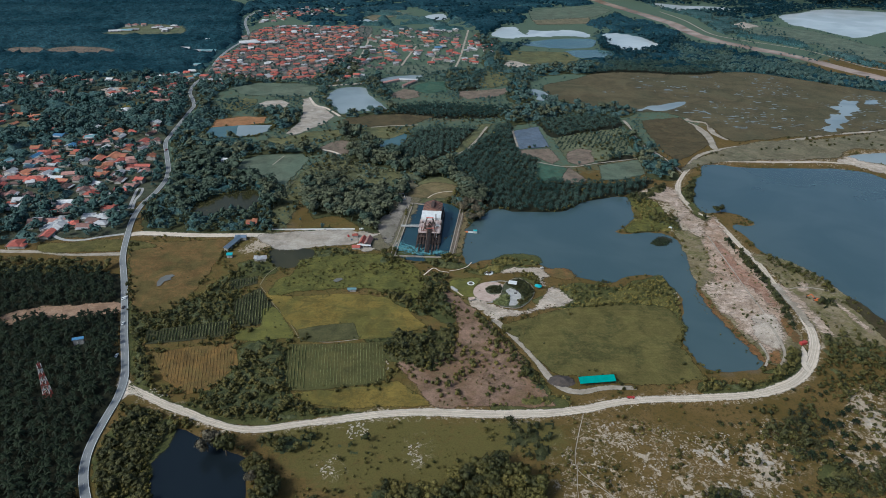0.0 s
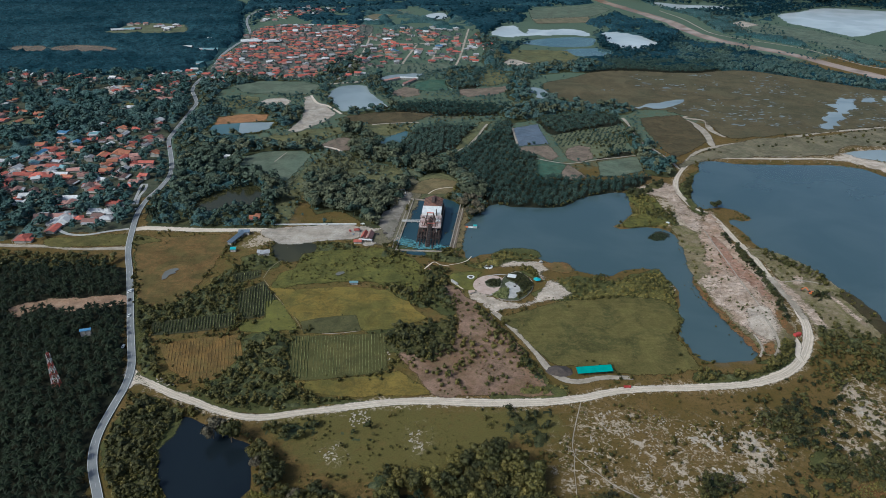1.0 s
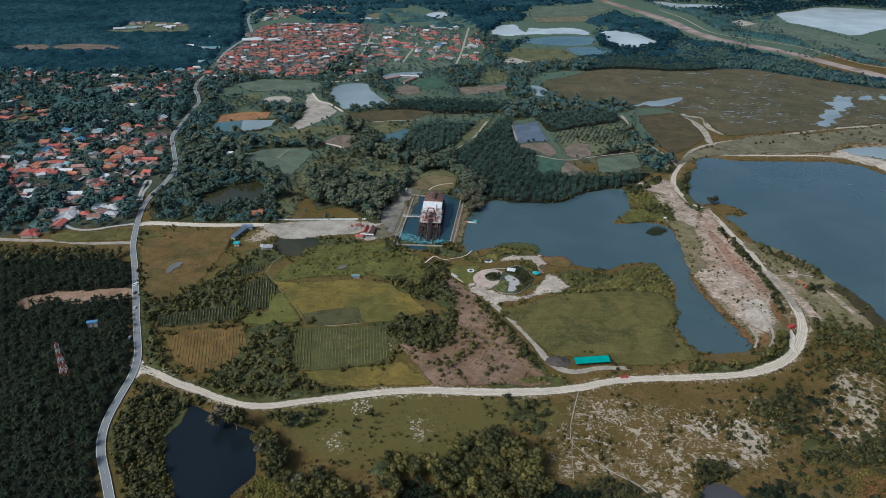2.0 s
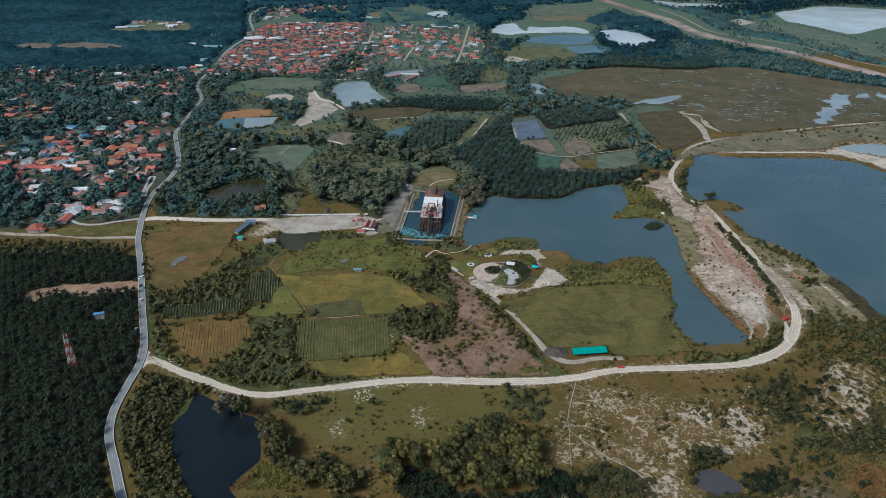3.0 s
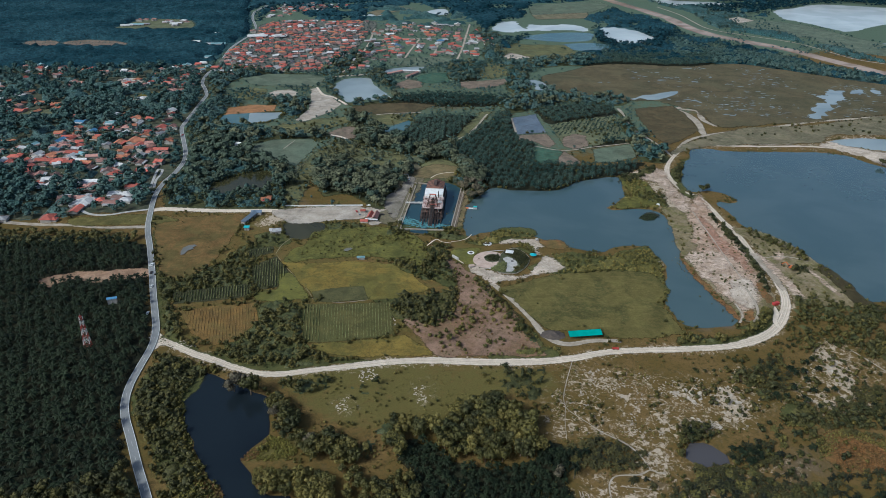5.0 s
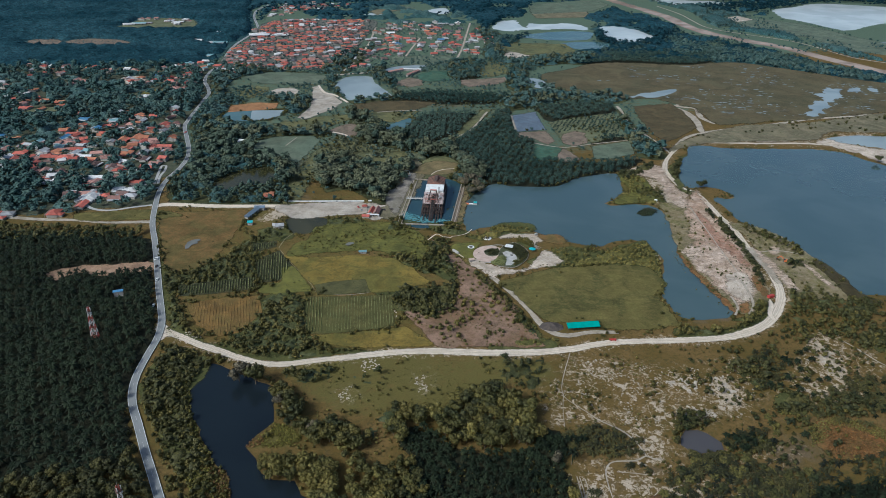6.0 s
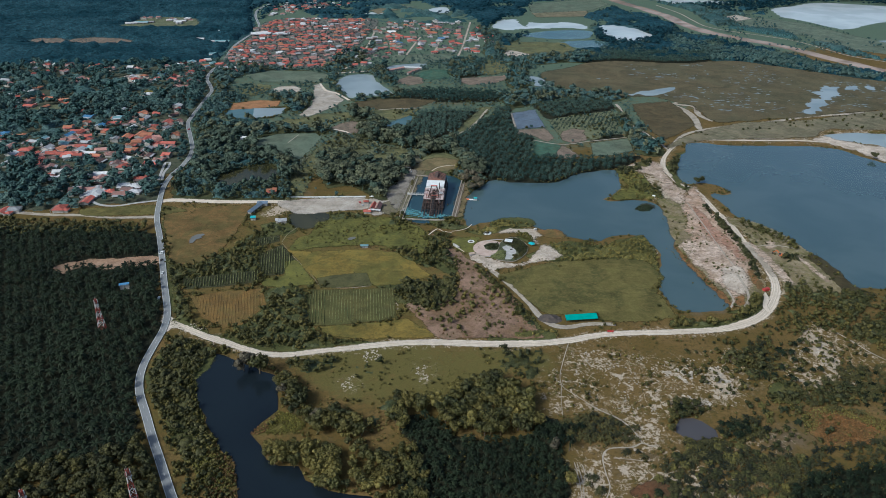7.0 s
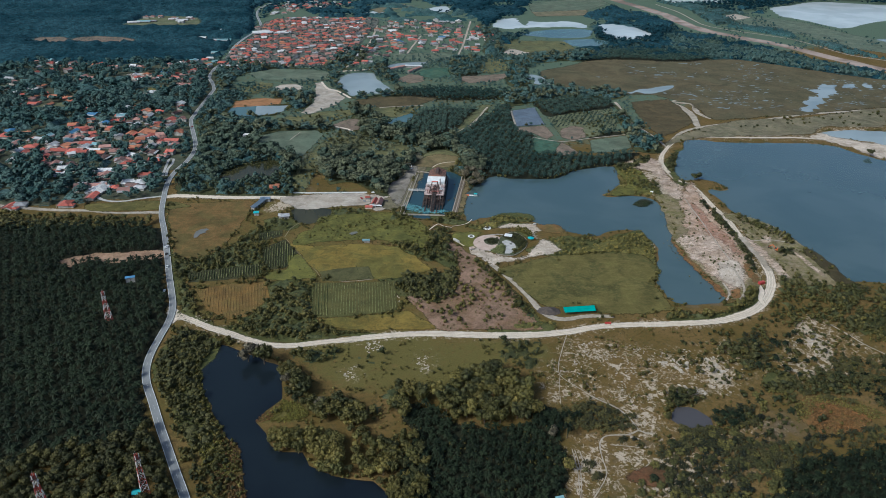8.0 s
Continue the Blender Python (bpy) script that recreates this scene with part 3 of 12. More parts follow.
main_road, main_line = way("road", [(-124.9, 155.7), (-141.3, 184.2), (-152.0, 201.2), (-164.1, 221.0), (-176.0, 240.1), (-189.2, 262.6), (-200.0, 280.7), (-206.3, 295.8), (-209.8, 311.9), (-211.2, 332.7), (-212.2, 355.1), (-216.3, 375.0), (-224.8, 396.2), (-236.6, 423.5), (-253.3, 463.9), (-272.7, 509.4), (-289.6, 547.6), (-303.0, 590.1), (-313.1, 629.2), (-317.0, 663.5), (-315.2, 696.9), (-317.5, 730.7), (-325.8, 762.2), (-343.7, 807.3), (-363.3, 856.7), (-368.3, 889.0), (-372.1, 926.3), (-379.1, 995.4), (-383.2, 1029.5), (-396.9, 1065.0), (-414.5, 1106.3), (-424.5, 1168.0), (-422.6, 1217.6), (-431.0, 1280.2), (-443.2, 1376.3), (-442.7, 1473.5), (-436.4, 1554.8), (-454.1, 1626.8), (-491.9, 1745.4), (-509.0, 1843.8), (-501.9, 1944.3)],
    5.3, M_ASPHALT, "grey two-lane asphalt road with white edge lines", ragged=0.0, thick=0.7, z=0.70, clear=2.0)
for off in (2.42, -2.42):
    part("edge_line", ribbon_mesh("edge_line", main_line, 0.32, M_LINE, 0.71, side=off), main_road, "white painted edge line")
part("centre_line", ribbon_mesh("centre_line", main_line, 0.12, M_LINE, 0.71, dash=(1, 3)), main_road, "broken white centre line")
rutted(*way("gravel_road", [(-216.7, 370.0), (-212.2, 366.1), (-207.8, 363.9), (-203.1, 361.6), (-192.3, 355.7), (-179.1, 348.4), (-164.4, 342.1), (-145.0, 333.1), (-126.9, 327.3), (-110.3, 327.0), (-94.4, 331.0), (-78.2, 334.3), (-61.8, 337.7)], 5.4, M_GRAVEL, "white gravel road with wheel tracks", ragged=0.8, z=0.165), 0.165)
rutted(*way("gravel_road", [(-78.2, 334.3), (-57.6, 338.5), (-36.8, 342.8), (-15.6, 344.9), (5.7, 344.8), (27.1, 344.6), (48.4, 344.5), (69.8, 345.9), (91.8, 350.2), (119.1, 357.9), (146.1, 361.8), (172.8, 363.3), (204.6, 366.6), (226.7, 372.8), (246.2, 383.2), (260.9, 397.2), (274.2, 416.3), (283.5, 435.5), (288.7, 460.9), (289.1, 488.0), (286.9, 514.8)], 6.8, M_GRAVEL, "broad white gravel road with wheel tracks", ragged=1.3, z=0.16), 0.16)
sheet("gravel_junction", [(-221.6, 382.4), (-217.7, 379.1), (-208.6, 368.7), (-198.5, 361.0), (-202.0, 358.5), (-207.6, 358.3), (-209.5, 351.3), (-215.4, 362.8)], M_GRAVEL, "fan of white gravel at the road junction", "road", rough=0.4, z=0.14)
rutted(*way("gravel_road", [(286.8, 508.8), (288.2, 533.5), (288.3, 561.1), (284.8, 590.7), (282.2, 624.1), (278.4, 648.5), (268.0, 661.7), (264.2, 688.2), (263.1, 716.4), (272.7, 746.9), (292.4, 784.3), (311.1, 810.3), (333.4, 820.8), (360.7, 822.1), (414.7, 822.3), (469.7, 824.9), (499.0, 821.6), (533.6, 813.8), (555.0, 796.5), (575.4, 781.9), (617.7, 752.1), (699.3, 716.1)], 5.2, M_GRAVEL, "pale gravel track along the lake shore", ragged=1.2, z=0.15), 0.15)
way("site_road", [(-303.6, 590.1), (-292.7, 595.0), (-268.1, 594.5), (-237.1, 592.7), (-207.0, 593.9), (-176.8, 595.1), (-140.0, 593.5), (-103.1, 590.4), (-79.5, 595.9), (-61.5, 599.6), (-46.6, 606.3)], 7.5, M_GRAVEL, "pale access road to the dredge", ragged=1.0, z=0.14)
way("village_lane", [(-293.4, 552.9), (-317.4, 550.7), (-340.1, 549.8), (-371.1, 554.1), (-400.3, 554.4), (-424.5, 556.3), (-450.5, 560.9), (-501.6, 567.5)], 5.5, M_TRACK, "pale dirt lane to the village", ragged=1.2)
way("village_lane", [(-307.2, 592.9), (-325.8, 586.2), (-343.5, 578.1), (-362.4, 580.3), (-381.0, 594.6)], 3.5, M_CONCRETE, "narrow concrete lane", ragged=0.3)
way("dirt_track", [(133.1, 373.3), (112.9, 372.7), (94.3, 367.3), (82.5, 371.7), (74.9, 383.8), (68.8, 400.9), (58.1, 424.4), (48.1, 442.7), (40.2, 454.7)], 4.5, M_TRACK, "pale dirt track along the meadow", ragged=1.2)


def lay_footpath(pts, wide, txt):
    wide *= 0.8
    way("footpath", pts, wide, M_TRACK, txt, ragged=wide * 0.9, step=2.0, clear=0.3, category="path")


lay_footpath([(92.4, 345.8), (85.1, 323.5), (80.7, 306.8), (81.2, 296.1), (87.4, 288.3), (93.3, 281.9), (99.6, 274.5), (109.4, 267.5), (114.9, 262.1), (119.3, 254.2), (121.3, 247.5), (122.2, 243.5)], 0.75, "narrow white footpath")
lay_footpath([(81.9, 303.6), (78.9, 288.1), (76.9, 267.7)], 0.5, "narrow white footpath")
lay_footpath([(79.7, 182.1), (88.3, 195.0), (93.0, 202.6), (95.3, 209.1), (95.0, 218.0), (95.1, 227.2), (96.6, 233.4), (101.8, 238.5), (115.0, 239.8), (122.2, 243.5), (125.9, 241.5), (130.7, 241.2)], 0.9, "narrow white sandy track")
lay_footpath([(78.0, 226.8), (78.4, 218.9), (78.7, 210.0), (77.4, 193.9), (74.8, 170.7)], 0.5, "white wheel track")
lay_footpath([(79.5, 225.9), (80.2, 217.6), (80.2, 207.4), (78.0, 189.9), (76.0, 170.7)], 0.5, "white wheel track")
lay_footpath([(82.4, 224.6), (82.9, 217.7), (80.8, 210.9)], 0.6, "white wheel track")
lay_footpath([(101.9, 230.7), (110.4, 229.9), (120.7, 228.8)], 0.6, "low white sand bank")
lay_footpath([(129.5, 218.3), (135.2, 220.7), (140.0, 222.2)], 0.5, "narrow white footpath")
lay_footpath([(110.6, 209.0), (118.1, 212.7), (122.3, 216.3)], 0.5, "narrow white footpath")
lay_footpath([(301.4, 366.3), (308.1, 353.5), (314.2, 340.5), (323.3, 328.1)], 0.9, "white wheel track")
lay_footpath([(-107.9, 387.6), (-77.4, 392.8), (-40.9, 399.2)], 0.6, "narrow pale farm path")
lay_footpath([(-107.9, 425.8), (-95.6, 421.4), (-81.0, 420.4), (-59.8, 425.4)], 0.5, "narrow pale farm path")
lay_footpath([(-89.3, 365.8), (-65.5, 369.7), (-43.6, 375.3)], 0.5, "narrow pale farm path")
way("marsh_track", [(290.2, 784.2), (322.8, 837.2), (358.7, 864.2), (406.1, 884.9), (462.6, 904.0), (523.7, 929.6), (564.0, 943.3), (623.0, 958.3), (681.8, 973.5), (797.9, 1001.6)], 6, M_TRACK, "pale track along the marsh", ragged=1.5)
way("marsh_track", [(386.9, 905.7), (377.5, 936.5), (382.1, 979.1), (363.4, 990.8), (356.2, 996.8), (371.8, 1004.2), (406.1, 1012.6)], 6, M_TRACK, "pale track along the marsh", ragged=4)
way("marsh_track", [(354.3, 983.9), (363.8, 947.6), (362.5, 907.2), (355.5, 864.0)], 8, M_TRACK, "pale eroded track along the marsh", ragged=5)
way("dirt_track", [(260.4, 393.7), (260.6, 402.4), (267.4, 416.1), (268.0, 427.3), (264.9, 432.0)], 3.4, M_GRAVEL, "pale side track at the bend", ragged=0.8)
way("dirt_track", [(292.2, 450.7), (290.0, 476.9), (288.8, 491.4), (287.8, 517.3)], 9, M_TRACK, "wide pale turning place", ragged=2.0)
way("village_lane", [(-322.9, 650.9), (-328.7, 672.0), (-330.0, 690.5), (-334.1, 705.8), (-338.9, 705.6), (-332.0, 671.8), (-326.8, 650.7)], 2.8, M_CONCRETE, "looped concrete lane", ragged=0.2)
way("village_lane", [(-620.9, 898.4), (-624.2, 927.7), (-622.8, 949.4), (-619.7, 968.7)], 4, M_CONCRETE, "concrete lane to the school", ragged=0.2)
way("river_track", [(598.5, 2028.7), (624.0, 1890.0), (626.8, 1773.9), (634.5, 1685.6), (681.2, 1622.2), (730.5, 1576.8), (774.6, 1526.9), (797.6, 1466.2), (823.6, 1371.4), (873.0, 1317.7), (942.0, 1228.0)], 4.2, M_TRACK, "pale track on the river bank", ragged=0.8)
way("street", [(52.6, 1700.5), (45.0, 1607.8), (33.2, 1458.9), (24.7, 1364.8), (14.9, 1290.3)], 4.2, M_TRACK, "straight pale street", ragged=0.3)
way("street", [(-175.3, 1481.0), (-120.7, 1504.6), (-45.0, 1517.1), (83.1, 1526.9)], 4.2, M_TRACK, "pale street between plots", ragged=0.3)
way("street", [(-84.4, 1314.3), (-75.2, 1403.0), (-63.6, 1502.5)], 4.2, M_TRACK, "pale street between plots", ragged=0.3)
way("street", [(-30.5, 1328.5), (-23.9, 1406.7), (-19.3, 1505.9)], 4.2, M_TRACK, "pale street between plots", ragged=0.3)
way("street", [(-189.8, 1191.8), (-177.6, 1262.5), (-169.5, 1425.6), (-173.0, 1627.2)], 4.2, M_TRACK, "pale street at the edge of the town", ragged=0.3)
way("farm_track", [(-154.3, 501.5), (-152.2, 520.0), (-146.4, 533.0)], 0.8, M_PATH, "narrow farm track", ragged=0.3, category="path")
way("farm_track", [(-153.3, 499.2), (-137.3, 473.3), (-116.2, 442.3), (-108.2, 427.7)], 0.45, M_PATH, "narrow farm track", ragged=0.3, category="path")

# ---------- the land's plan: fields and bare ground ----------
E1 = earth("brown_pasture", (0.160, 0.097, 0.035), (0.108, 0.083, 0.028), (0.082, 0.069, 0.025), 0.035, 0.5, streak=20)
E2 = earth("golden_grass", (0.200, 0.142, 0.033), (0.122, 0.108, 0.028), (0.090, 0.080, 0.025), 0.022, 0.5, streak=96)
E3 = earth("green_meadow", (0.110, 0.096, 0.030), (0.070, 0.067, 0.022), (0.146, 0.118, 0.040), 0.03, 0.35, streak=-12)
E4 = earth("dead_growth", (0.235, 0.150, 0.105), (0.175, 0.105, 0.062), (0.130, 0.096, 0.050), 0.04, 0.3)
E5 = earth("bare_soil", (0.30, 0.19, 0.12), (0.24, 0.15, 0.095), (0.36, 0.25, 0.17), 0.05, 0.5)
E6 = earth("marsh_growth", (0.108, 0.087, 0.046), (0.090, 0.080, 0.043), (0.074, 0.068, 0.040), 0.012, 0.25)
E7 = earth("orange_soil", (0.33, 0.165, 0.075), (0.27, 0.14, 0.065), (0.22, 0.125, 0.06), 0.05, 0.6)
E8 = earth("pale_sand", (0.41, 0.36, 0.30), (0.35, 0.30, 0.24), (0.29, 0.245, 0.19), 0.03, 0.4, streak=8)
E9 = earth("bright_grass", (0.142, 0.134, 0.032), (0.112, 0.110, 0.029), (0.088, 0.088, 0.03), 0.05, 0.5, streak=20)
E10 = earth("pale_pasture", (0.118, 0.128, 0.070), (0.096, 0.108, 0.058), (0.145, 0.142, 0.082), 0.03, 0.4, streak=20)
# Cool meadow green with distance haze mixed into it.
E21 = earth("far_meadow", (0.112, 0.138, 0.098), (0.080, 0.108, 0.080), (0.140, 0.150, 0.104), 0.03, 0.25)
E12 = earth("dark_tilled_soil", (0.050, 0.052, 0.026), (0.068, 0.064, 0.03), (0.036, 0.038, 0.02), 0.06, 0.8)
E14 = earth("orange_weeds", (0.19, 0.09, 0.032), (0.13, 0.085, 0.03), (0.08, 0.06, 0.022), 0.08, 0.5)
E15 = earth("green_pasture", (0.130, 0.120, 0.030), (0.094, 0.094, 0.026), (0.062, 0.064, 0.020), 0.06, 0.35, streak=-20)
E18 = earth("row_soil", (0.082, 0.080, 0.027), (0.100, 0.090, 0.031), (0.060, 0.056, 0.021), 0.05, 0.6)
E19 = earth("stubble_soil", (0.190, 0.112, 0.034), (0.140, 0.100, 0.032), (0.100, 0.070, 0.028), 0.05, 0.6)
E20 = earth("white_sand", (0.52, 0.44, 0.355), (0.41, 0.34, 0.265), (0.31, 0.25, 0.185), 0.05, 0.5, broken=0.45)
E13 = earth("rusty_weeds", (0.19, 0.10, 0.04), (0.14, 0.10, 0.036), (0.09, 0.075, 0.028), 0.06, 0.6)

E_WEED = earth("water_weeds", (0.028, 0.03, 0.018), (0.04, 0.04, 0.022), (0.02, 0.024, 0.015), 0.1, 0.6)
sheet("pasture", [(-288.4, 572.9), (-245.1, 579.0), (-199.6, 583.7), (-200.2, 557.9), (-203.3, 534.8), (-205.7, 493.8), (-214.6, 465.2), (-234.1, 451.7), (-252.6, 474.9), (-272.3, 522.0)], E1, "brown pasture with thin dry grass", "field")
sheet("crop_field", [(-208.2, 403.8), (-184.4, 411.0), (-152.7, 417.6), (-142.8, 391.7), (-153.3, 364.7), (-168.1, 357.9), (-189.2, 373.3)], E19, "ochre crop field with faint rows", "field", rough=0.35, straight=True)
sheet("vine_plot", [(-223.8, 431.7), (-192.7, 439.8), (-162.2, 448.9), (-156.1, 428.1), (-186.8, 419.4), (-217.7, 413.7)], E12, "dark tilled plot with planted rows", "field", rough=0.35, straight=True)
sheet("vine_plot", [(-170.4, 476.7), (-152.8, 496.8), (-135.2, 467.9), (-140.2, 442.5), (-157.3, 436.9)], E12, "dark tilled plot with planted rows", "field", rough=0.35, straight=True)
sheet("vine_plot", [(-182.4, 507.8), (-159.6, 516.0), (-157.0, 503.8), (-175.6, 491.3)], E12, "dark tilled plot with planted rows", "field", rough=0.35, straight=True)
sheet("grass_plot", [(-143.8, 462.2), (-133.3, 465.8), (-120.2, 445.2), (-109.9, 425.7), (-120.1, 423.4), (-149.5, 420.6), (-154.6, 434.0), (-139.2, 440.5)], E9, "bright green-yellow grass plot", "field", rough=0.6)
sheet("grass_field", [(-147.1, 487.7), (-121.0, 484.0), (-79.4, 490.1), (-47.0, 484.3), (-27.7, 466.2), (-11.7, 442.7), (-42.8, 425.9), (-62.1, 424.4), (-102.8, 421.1), (-112.9, 437.4)], E2, "large olive-gold grass field", "field", rough=1.5, straight=True)
sheet("tilled_strip", [(-110.1, 435.5), (-93.7, 442.0), (-68.4, 446.9), (-61.2, 425.3), (-90.6, 420.6), (-104.2, 421.1)], earth("dull_stubble", (0.09, 0.085, 0.035), (0.075, 0.072, 0.03), (0.06, 0.06, 0.028), 0.05, 0.6), "dull stubble strip in the grass field", "field", rough=0.35, straight=True)
sheet("row_crop_field", [(-113.6, 417.0), (-80.7, 418.1), (-42.5, 422.1), (-37.5, 377.9), (-43.5, 373.6), (-82.6, 365.2), (-104.0, 363.8)], E18, "green row-crop field", "field", rough=0.35, straight=True)
sheet("ochre_strip", [(-99.7, 361.5), (-65.2, 367.3), (-34.6, 374.7), (-23.1, 368.6), (-6.4, 353.4), (-37.3, 349.5), (-62.9, 347.2), (-80.6, 351.3)], E2, "ochre strip of tall grass", "field")
sheet("green_scrub", [(-126.2, 547.0), (-87.3, 558.0), (-58.3, 559.1), (-28.4, 541.3), (-14.9, 506.5), (-25.6, 477.2), (-47.5, 491.2), (-69.6, 498.6), (-101.3, 493.9), (-122.2, 490.9), (-142.2, 484.4), (-142.2, 511.7), (-130.1, 520.8)], E15, "rough green pasture", "field", clear=False)
sheet("dead_growth", [(-16.9, 537.8), (5.8, 497.7), (40.6, 442.4), (61.4, 396.3), (71.3, 359.6), (74.0, 352.7), (27.3, 351.4), (-2.9, 352.0), (-19.0, 376.8), (-30.5, 397.8), (-13.1, 404.6), (5.8, 412.4), (13.2, 441.5), (0.5, 483.7)], E4, "reddish-brown area of cut dead growth", "field", clear=False)
sheet("meadow", [(45.7, 444.6), (58.8, 453.2), (109.8, 474.1), (173.1, 478.5), (188.1, 459.6), (179.5, 422.6), (183.0, 387.1), (163.4, 378.2), (129.3, 376.4), (96.8, 384.5), (79.7, 386.5), (67.1, 407.1), (56.9, 428.2)], E3, "even green meadow beside the lake", "field", rough=1.5)
sheet("clearing", [(-340.2, 446.1), (-339.3, 452.4), (-317.2, 461.7), (-288.6, 467.0), (-260.3, 470.2), (-254.2, 455.3), (-276.6, 450.3), (-294.3, 444.5), (-315.9, 447.9), (-327.3, 435.3), (-332.7, 434.1)], E5, "bare reddish clearing in the palms", "clearing", rough=1.5)
sheet("marsh", [(165.8, 1179.4), (219.1, 1227.1), (281.6, 1278.5), (339.7, 1292.2), (447.1, 1279.7), (521.4, 1304.3), (567.2, 1307.4), (612.7, 1280.9), (677.2, 1229.2), (731.2, 1188.9), (782.5, 1154.9), (864.4, 1076.2), (818.7, 1005.9), (685.3, 979.8), (596.3, 956.8), (533.7, 933.0), (450.1, 914.5), (395.1, 900.6), (381.9, 936.7), (381.4, 985.4), (358.0, 1003.4), (330.1, 1035.4), (283.2, 1032.7), (241.7, 1058.4), (196.9, 1074.0), (172.2, 1122.1)], E6, "flat brown marsh with scattered pools", "marsh", rough=3)
sheet("pasture", [(-273.1, 573.5), (-267.3, 565.1), (-297.1, 558.4), (-364.7, 553.0), (-375.4, 569.5), (-350.4, 573.4), (-311.0, 579.3)], E3, "grass strip beside the lane", "field")
sheet("pasture", [(111.3, 1370.9), (134.8, 1448.0), (204.9, 1471.7), (256.6, 1403.8), (275.1, 1371.4), (234.2, 1330.9), (153.3, 1320.2)], E10, "dull olive pasture", "field", clear=False, rough=1.8, straight=True)
sheet("sandy_lot", [(113.4, 1349.2), (129.8, 1383.4), (156.3, 1352.2), (171.5, 1331.9), (136.2, 1319.0)], E8, "pale sandy lot", "clearing", straight=True)
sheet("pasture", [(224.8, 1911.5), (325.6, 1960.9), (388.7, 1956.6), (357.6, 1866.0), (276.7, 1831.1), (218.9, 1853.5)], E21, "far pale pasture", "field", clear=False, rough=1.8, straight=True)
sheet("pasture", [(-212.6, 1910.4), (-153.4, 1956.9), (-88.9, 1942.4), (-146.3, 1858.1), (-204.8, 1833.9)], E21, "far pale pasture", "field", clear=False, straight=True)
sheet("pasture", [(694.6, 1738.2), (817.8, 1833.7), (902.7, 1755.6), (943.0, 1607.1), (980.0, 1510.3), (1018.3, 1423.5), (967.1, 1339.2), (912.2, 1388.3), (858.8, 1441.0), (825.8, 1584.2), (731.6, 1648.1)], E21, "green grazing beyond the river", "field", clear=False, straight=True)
sheet("sandy_lot", [(717.3, 1825.0), (772.8, 1875.2), (795.3, 1814.2), (736.5, 1774.8)], E8, "pale sandy lot", "clearing", straight=True)
sheet("car_park", [(-179.2, 591.9), (-153.8, 602.1), (-89.9, 607.7), (-82.7, 580.9), (-112.8, 573.9), (-146.6, 564.1), (-163.2, 573.4)], E8, "pale gravel car park by the dredge site", "car park", rough=0.8)
sheet("forecourt", [(-76.5, 566.8), (-83.0, 606.5), (-61.5, 599.6), (-50.5, 618.8), (-42.3, 606.5), (-45.2, 573.6), (-60.1, 581.8), (-64.8, 567.2)], E8, "pale gravel forecourt of the dredge basin", "car park", rough=0.8)
sheet("school_field", [(-609.8, 893.3), (-614.3, 925.3), (-599.7, 938.2), (-567.4, 933.9), (-564.3, 910.1), (-585.6, 894.6)], E10, "grassy school field", "field", rough=1)
sheet("pale_lot", [(-562.1, 1109.2), (-551.3, 1126.2), (-522.5, 1123.8), (-510.2, 1077.1), (-521.9, 1053.9), (-539.9, 1079.1)], E8, "pale paved lot in the village", "pavement", rough=1)
sheet("pale_lot", [(-486.7, 989.3), (-482.6, 1006.4), (-463.5, 1004.1), (-462.2, 984.0)], E8, "pale paved lot in the village", "pavement", rough=1)
sheet("pasture", [(-490.1, 1016.3), (-485.5, 1045.0), (-456.6, 1043.1), (-452.4, 1018.5)], E2, "dry grass in the village", "field", rough=1, straight=True)
sheet("sandy_yard", [(21.4, 475.5), (29.6, 487.0), (47.3, 472.0), (70.4, 469.5), (86.2, 495.9), (95.2, 504.4), (106.4, 487.4), (102.6, 478.2), (67.3, 464.0), (46.3, 454.9), (40.9, 448.5), (35.4, 460.8)], E20, "white sandy yard by the round garden", "clearing", rough=1.2)
sheet("sandy_yard", [(50.7, 531.2), (62.4, 536.8), (87.9, 537.7), (101.0, 529.2), (88.8, 520.0), (89.8, 504.2), (82.5, 512.4), (72.9, 528.2), (53.2, 526.2)], E20, "white sandy path round the garden", "clearing", rough=1.2)
sheet("red_bank", [(90.5, 535.2), (107.8, 538.5), (117.3, 526.0), (109.6, 518.3), (97.1, 520.3)], E13, "reddish sandy bank", "clearing")
sheet("lawn", [(5.8, 513.3), (33.4, 518.0), (26.3, 502.0), (32.3, 487.1), (13.8, 489.9)], E9, "small green lawn", "field", rough=0.6)
sheet("white_bank", [(492.9, 828.4), (518.6, 846.7), (534.1, 830.4), (545.1, 821.4), (562.4, 810.5), (584.2, 797.9), (623.4, 773.3), (595.3, 727.0), (552.7, 741.0), (542.7, 752.8), (535.5, 773.6), (524.3, 795.1), (510.2, 812.7)], E20, "white sand bank between pond and lake", "clearing", rough=4)
sheet("sandy_lot", [(408.0, 829.2), (426.3, 842.3), (439.3, 855.4), (469.1, 869.6), (490.2, 863.0), (498.4, 845.7), (475.1, 837.2), (441.2, 830.8)], E20, "white sand patch", "clearing", rough=5, straight=True)
sheet("red_earth", [(110.7, 209.4), (124.7, 212.8), (134.1, 208.7), (131.0, 200.1), (117.3, 196.5), (109.3, 200.4)], earth("red_earth", (0.13, 0.062, 0.03), (0.10, 0.062, 0.03), (0.075, 0.05, 0.026), 0.1, 0.6), "bare reddish earth between young palms", "clearing", rough=4, clear=False)
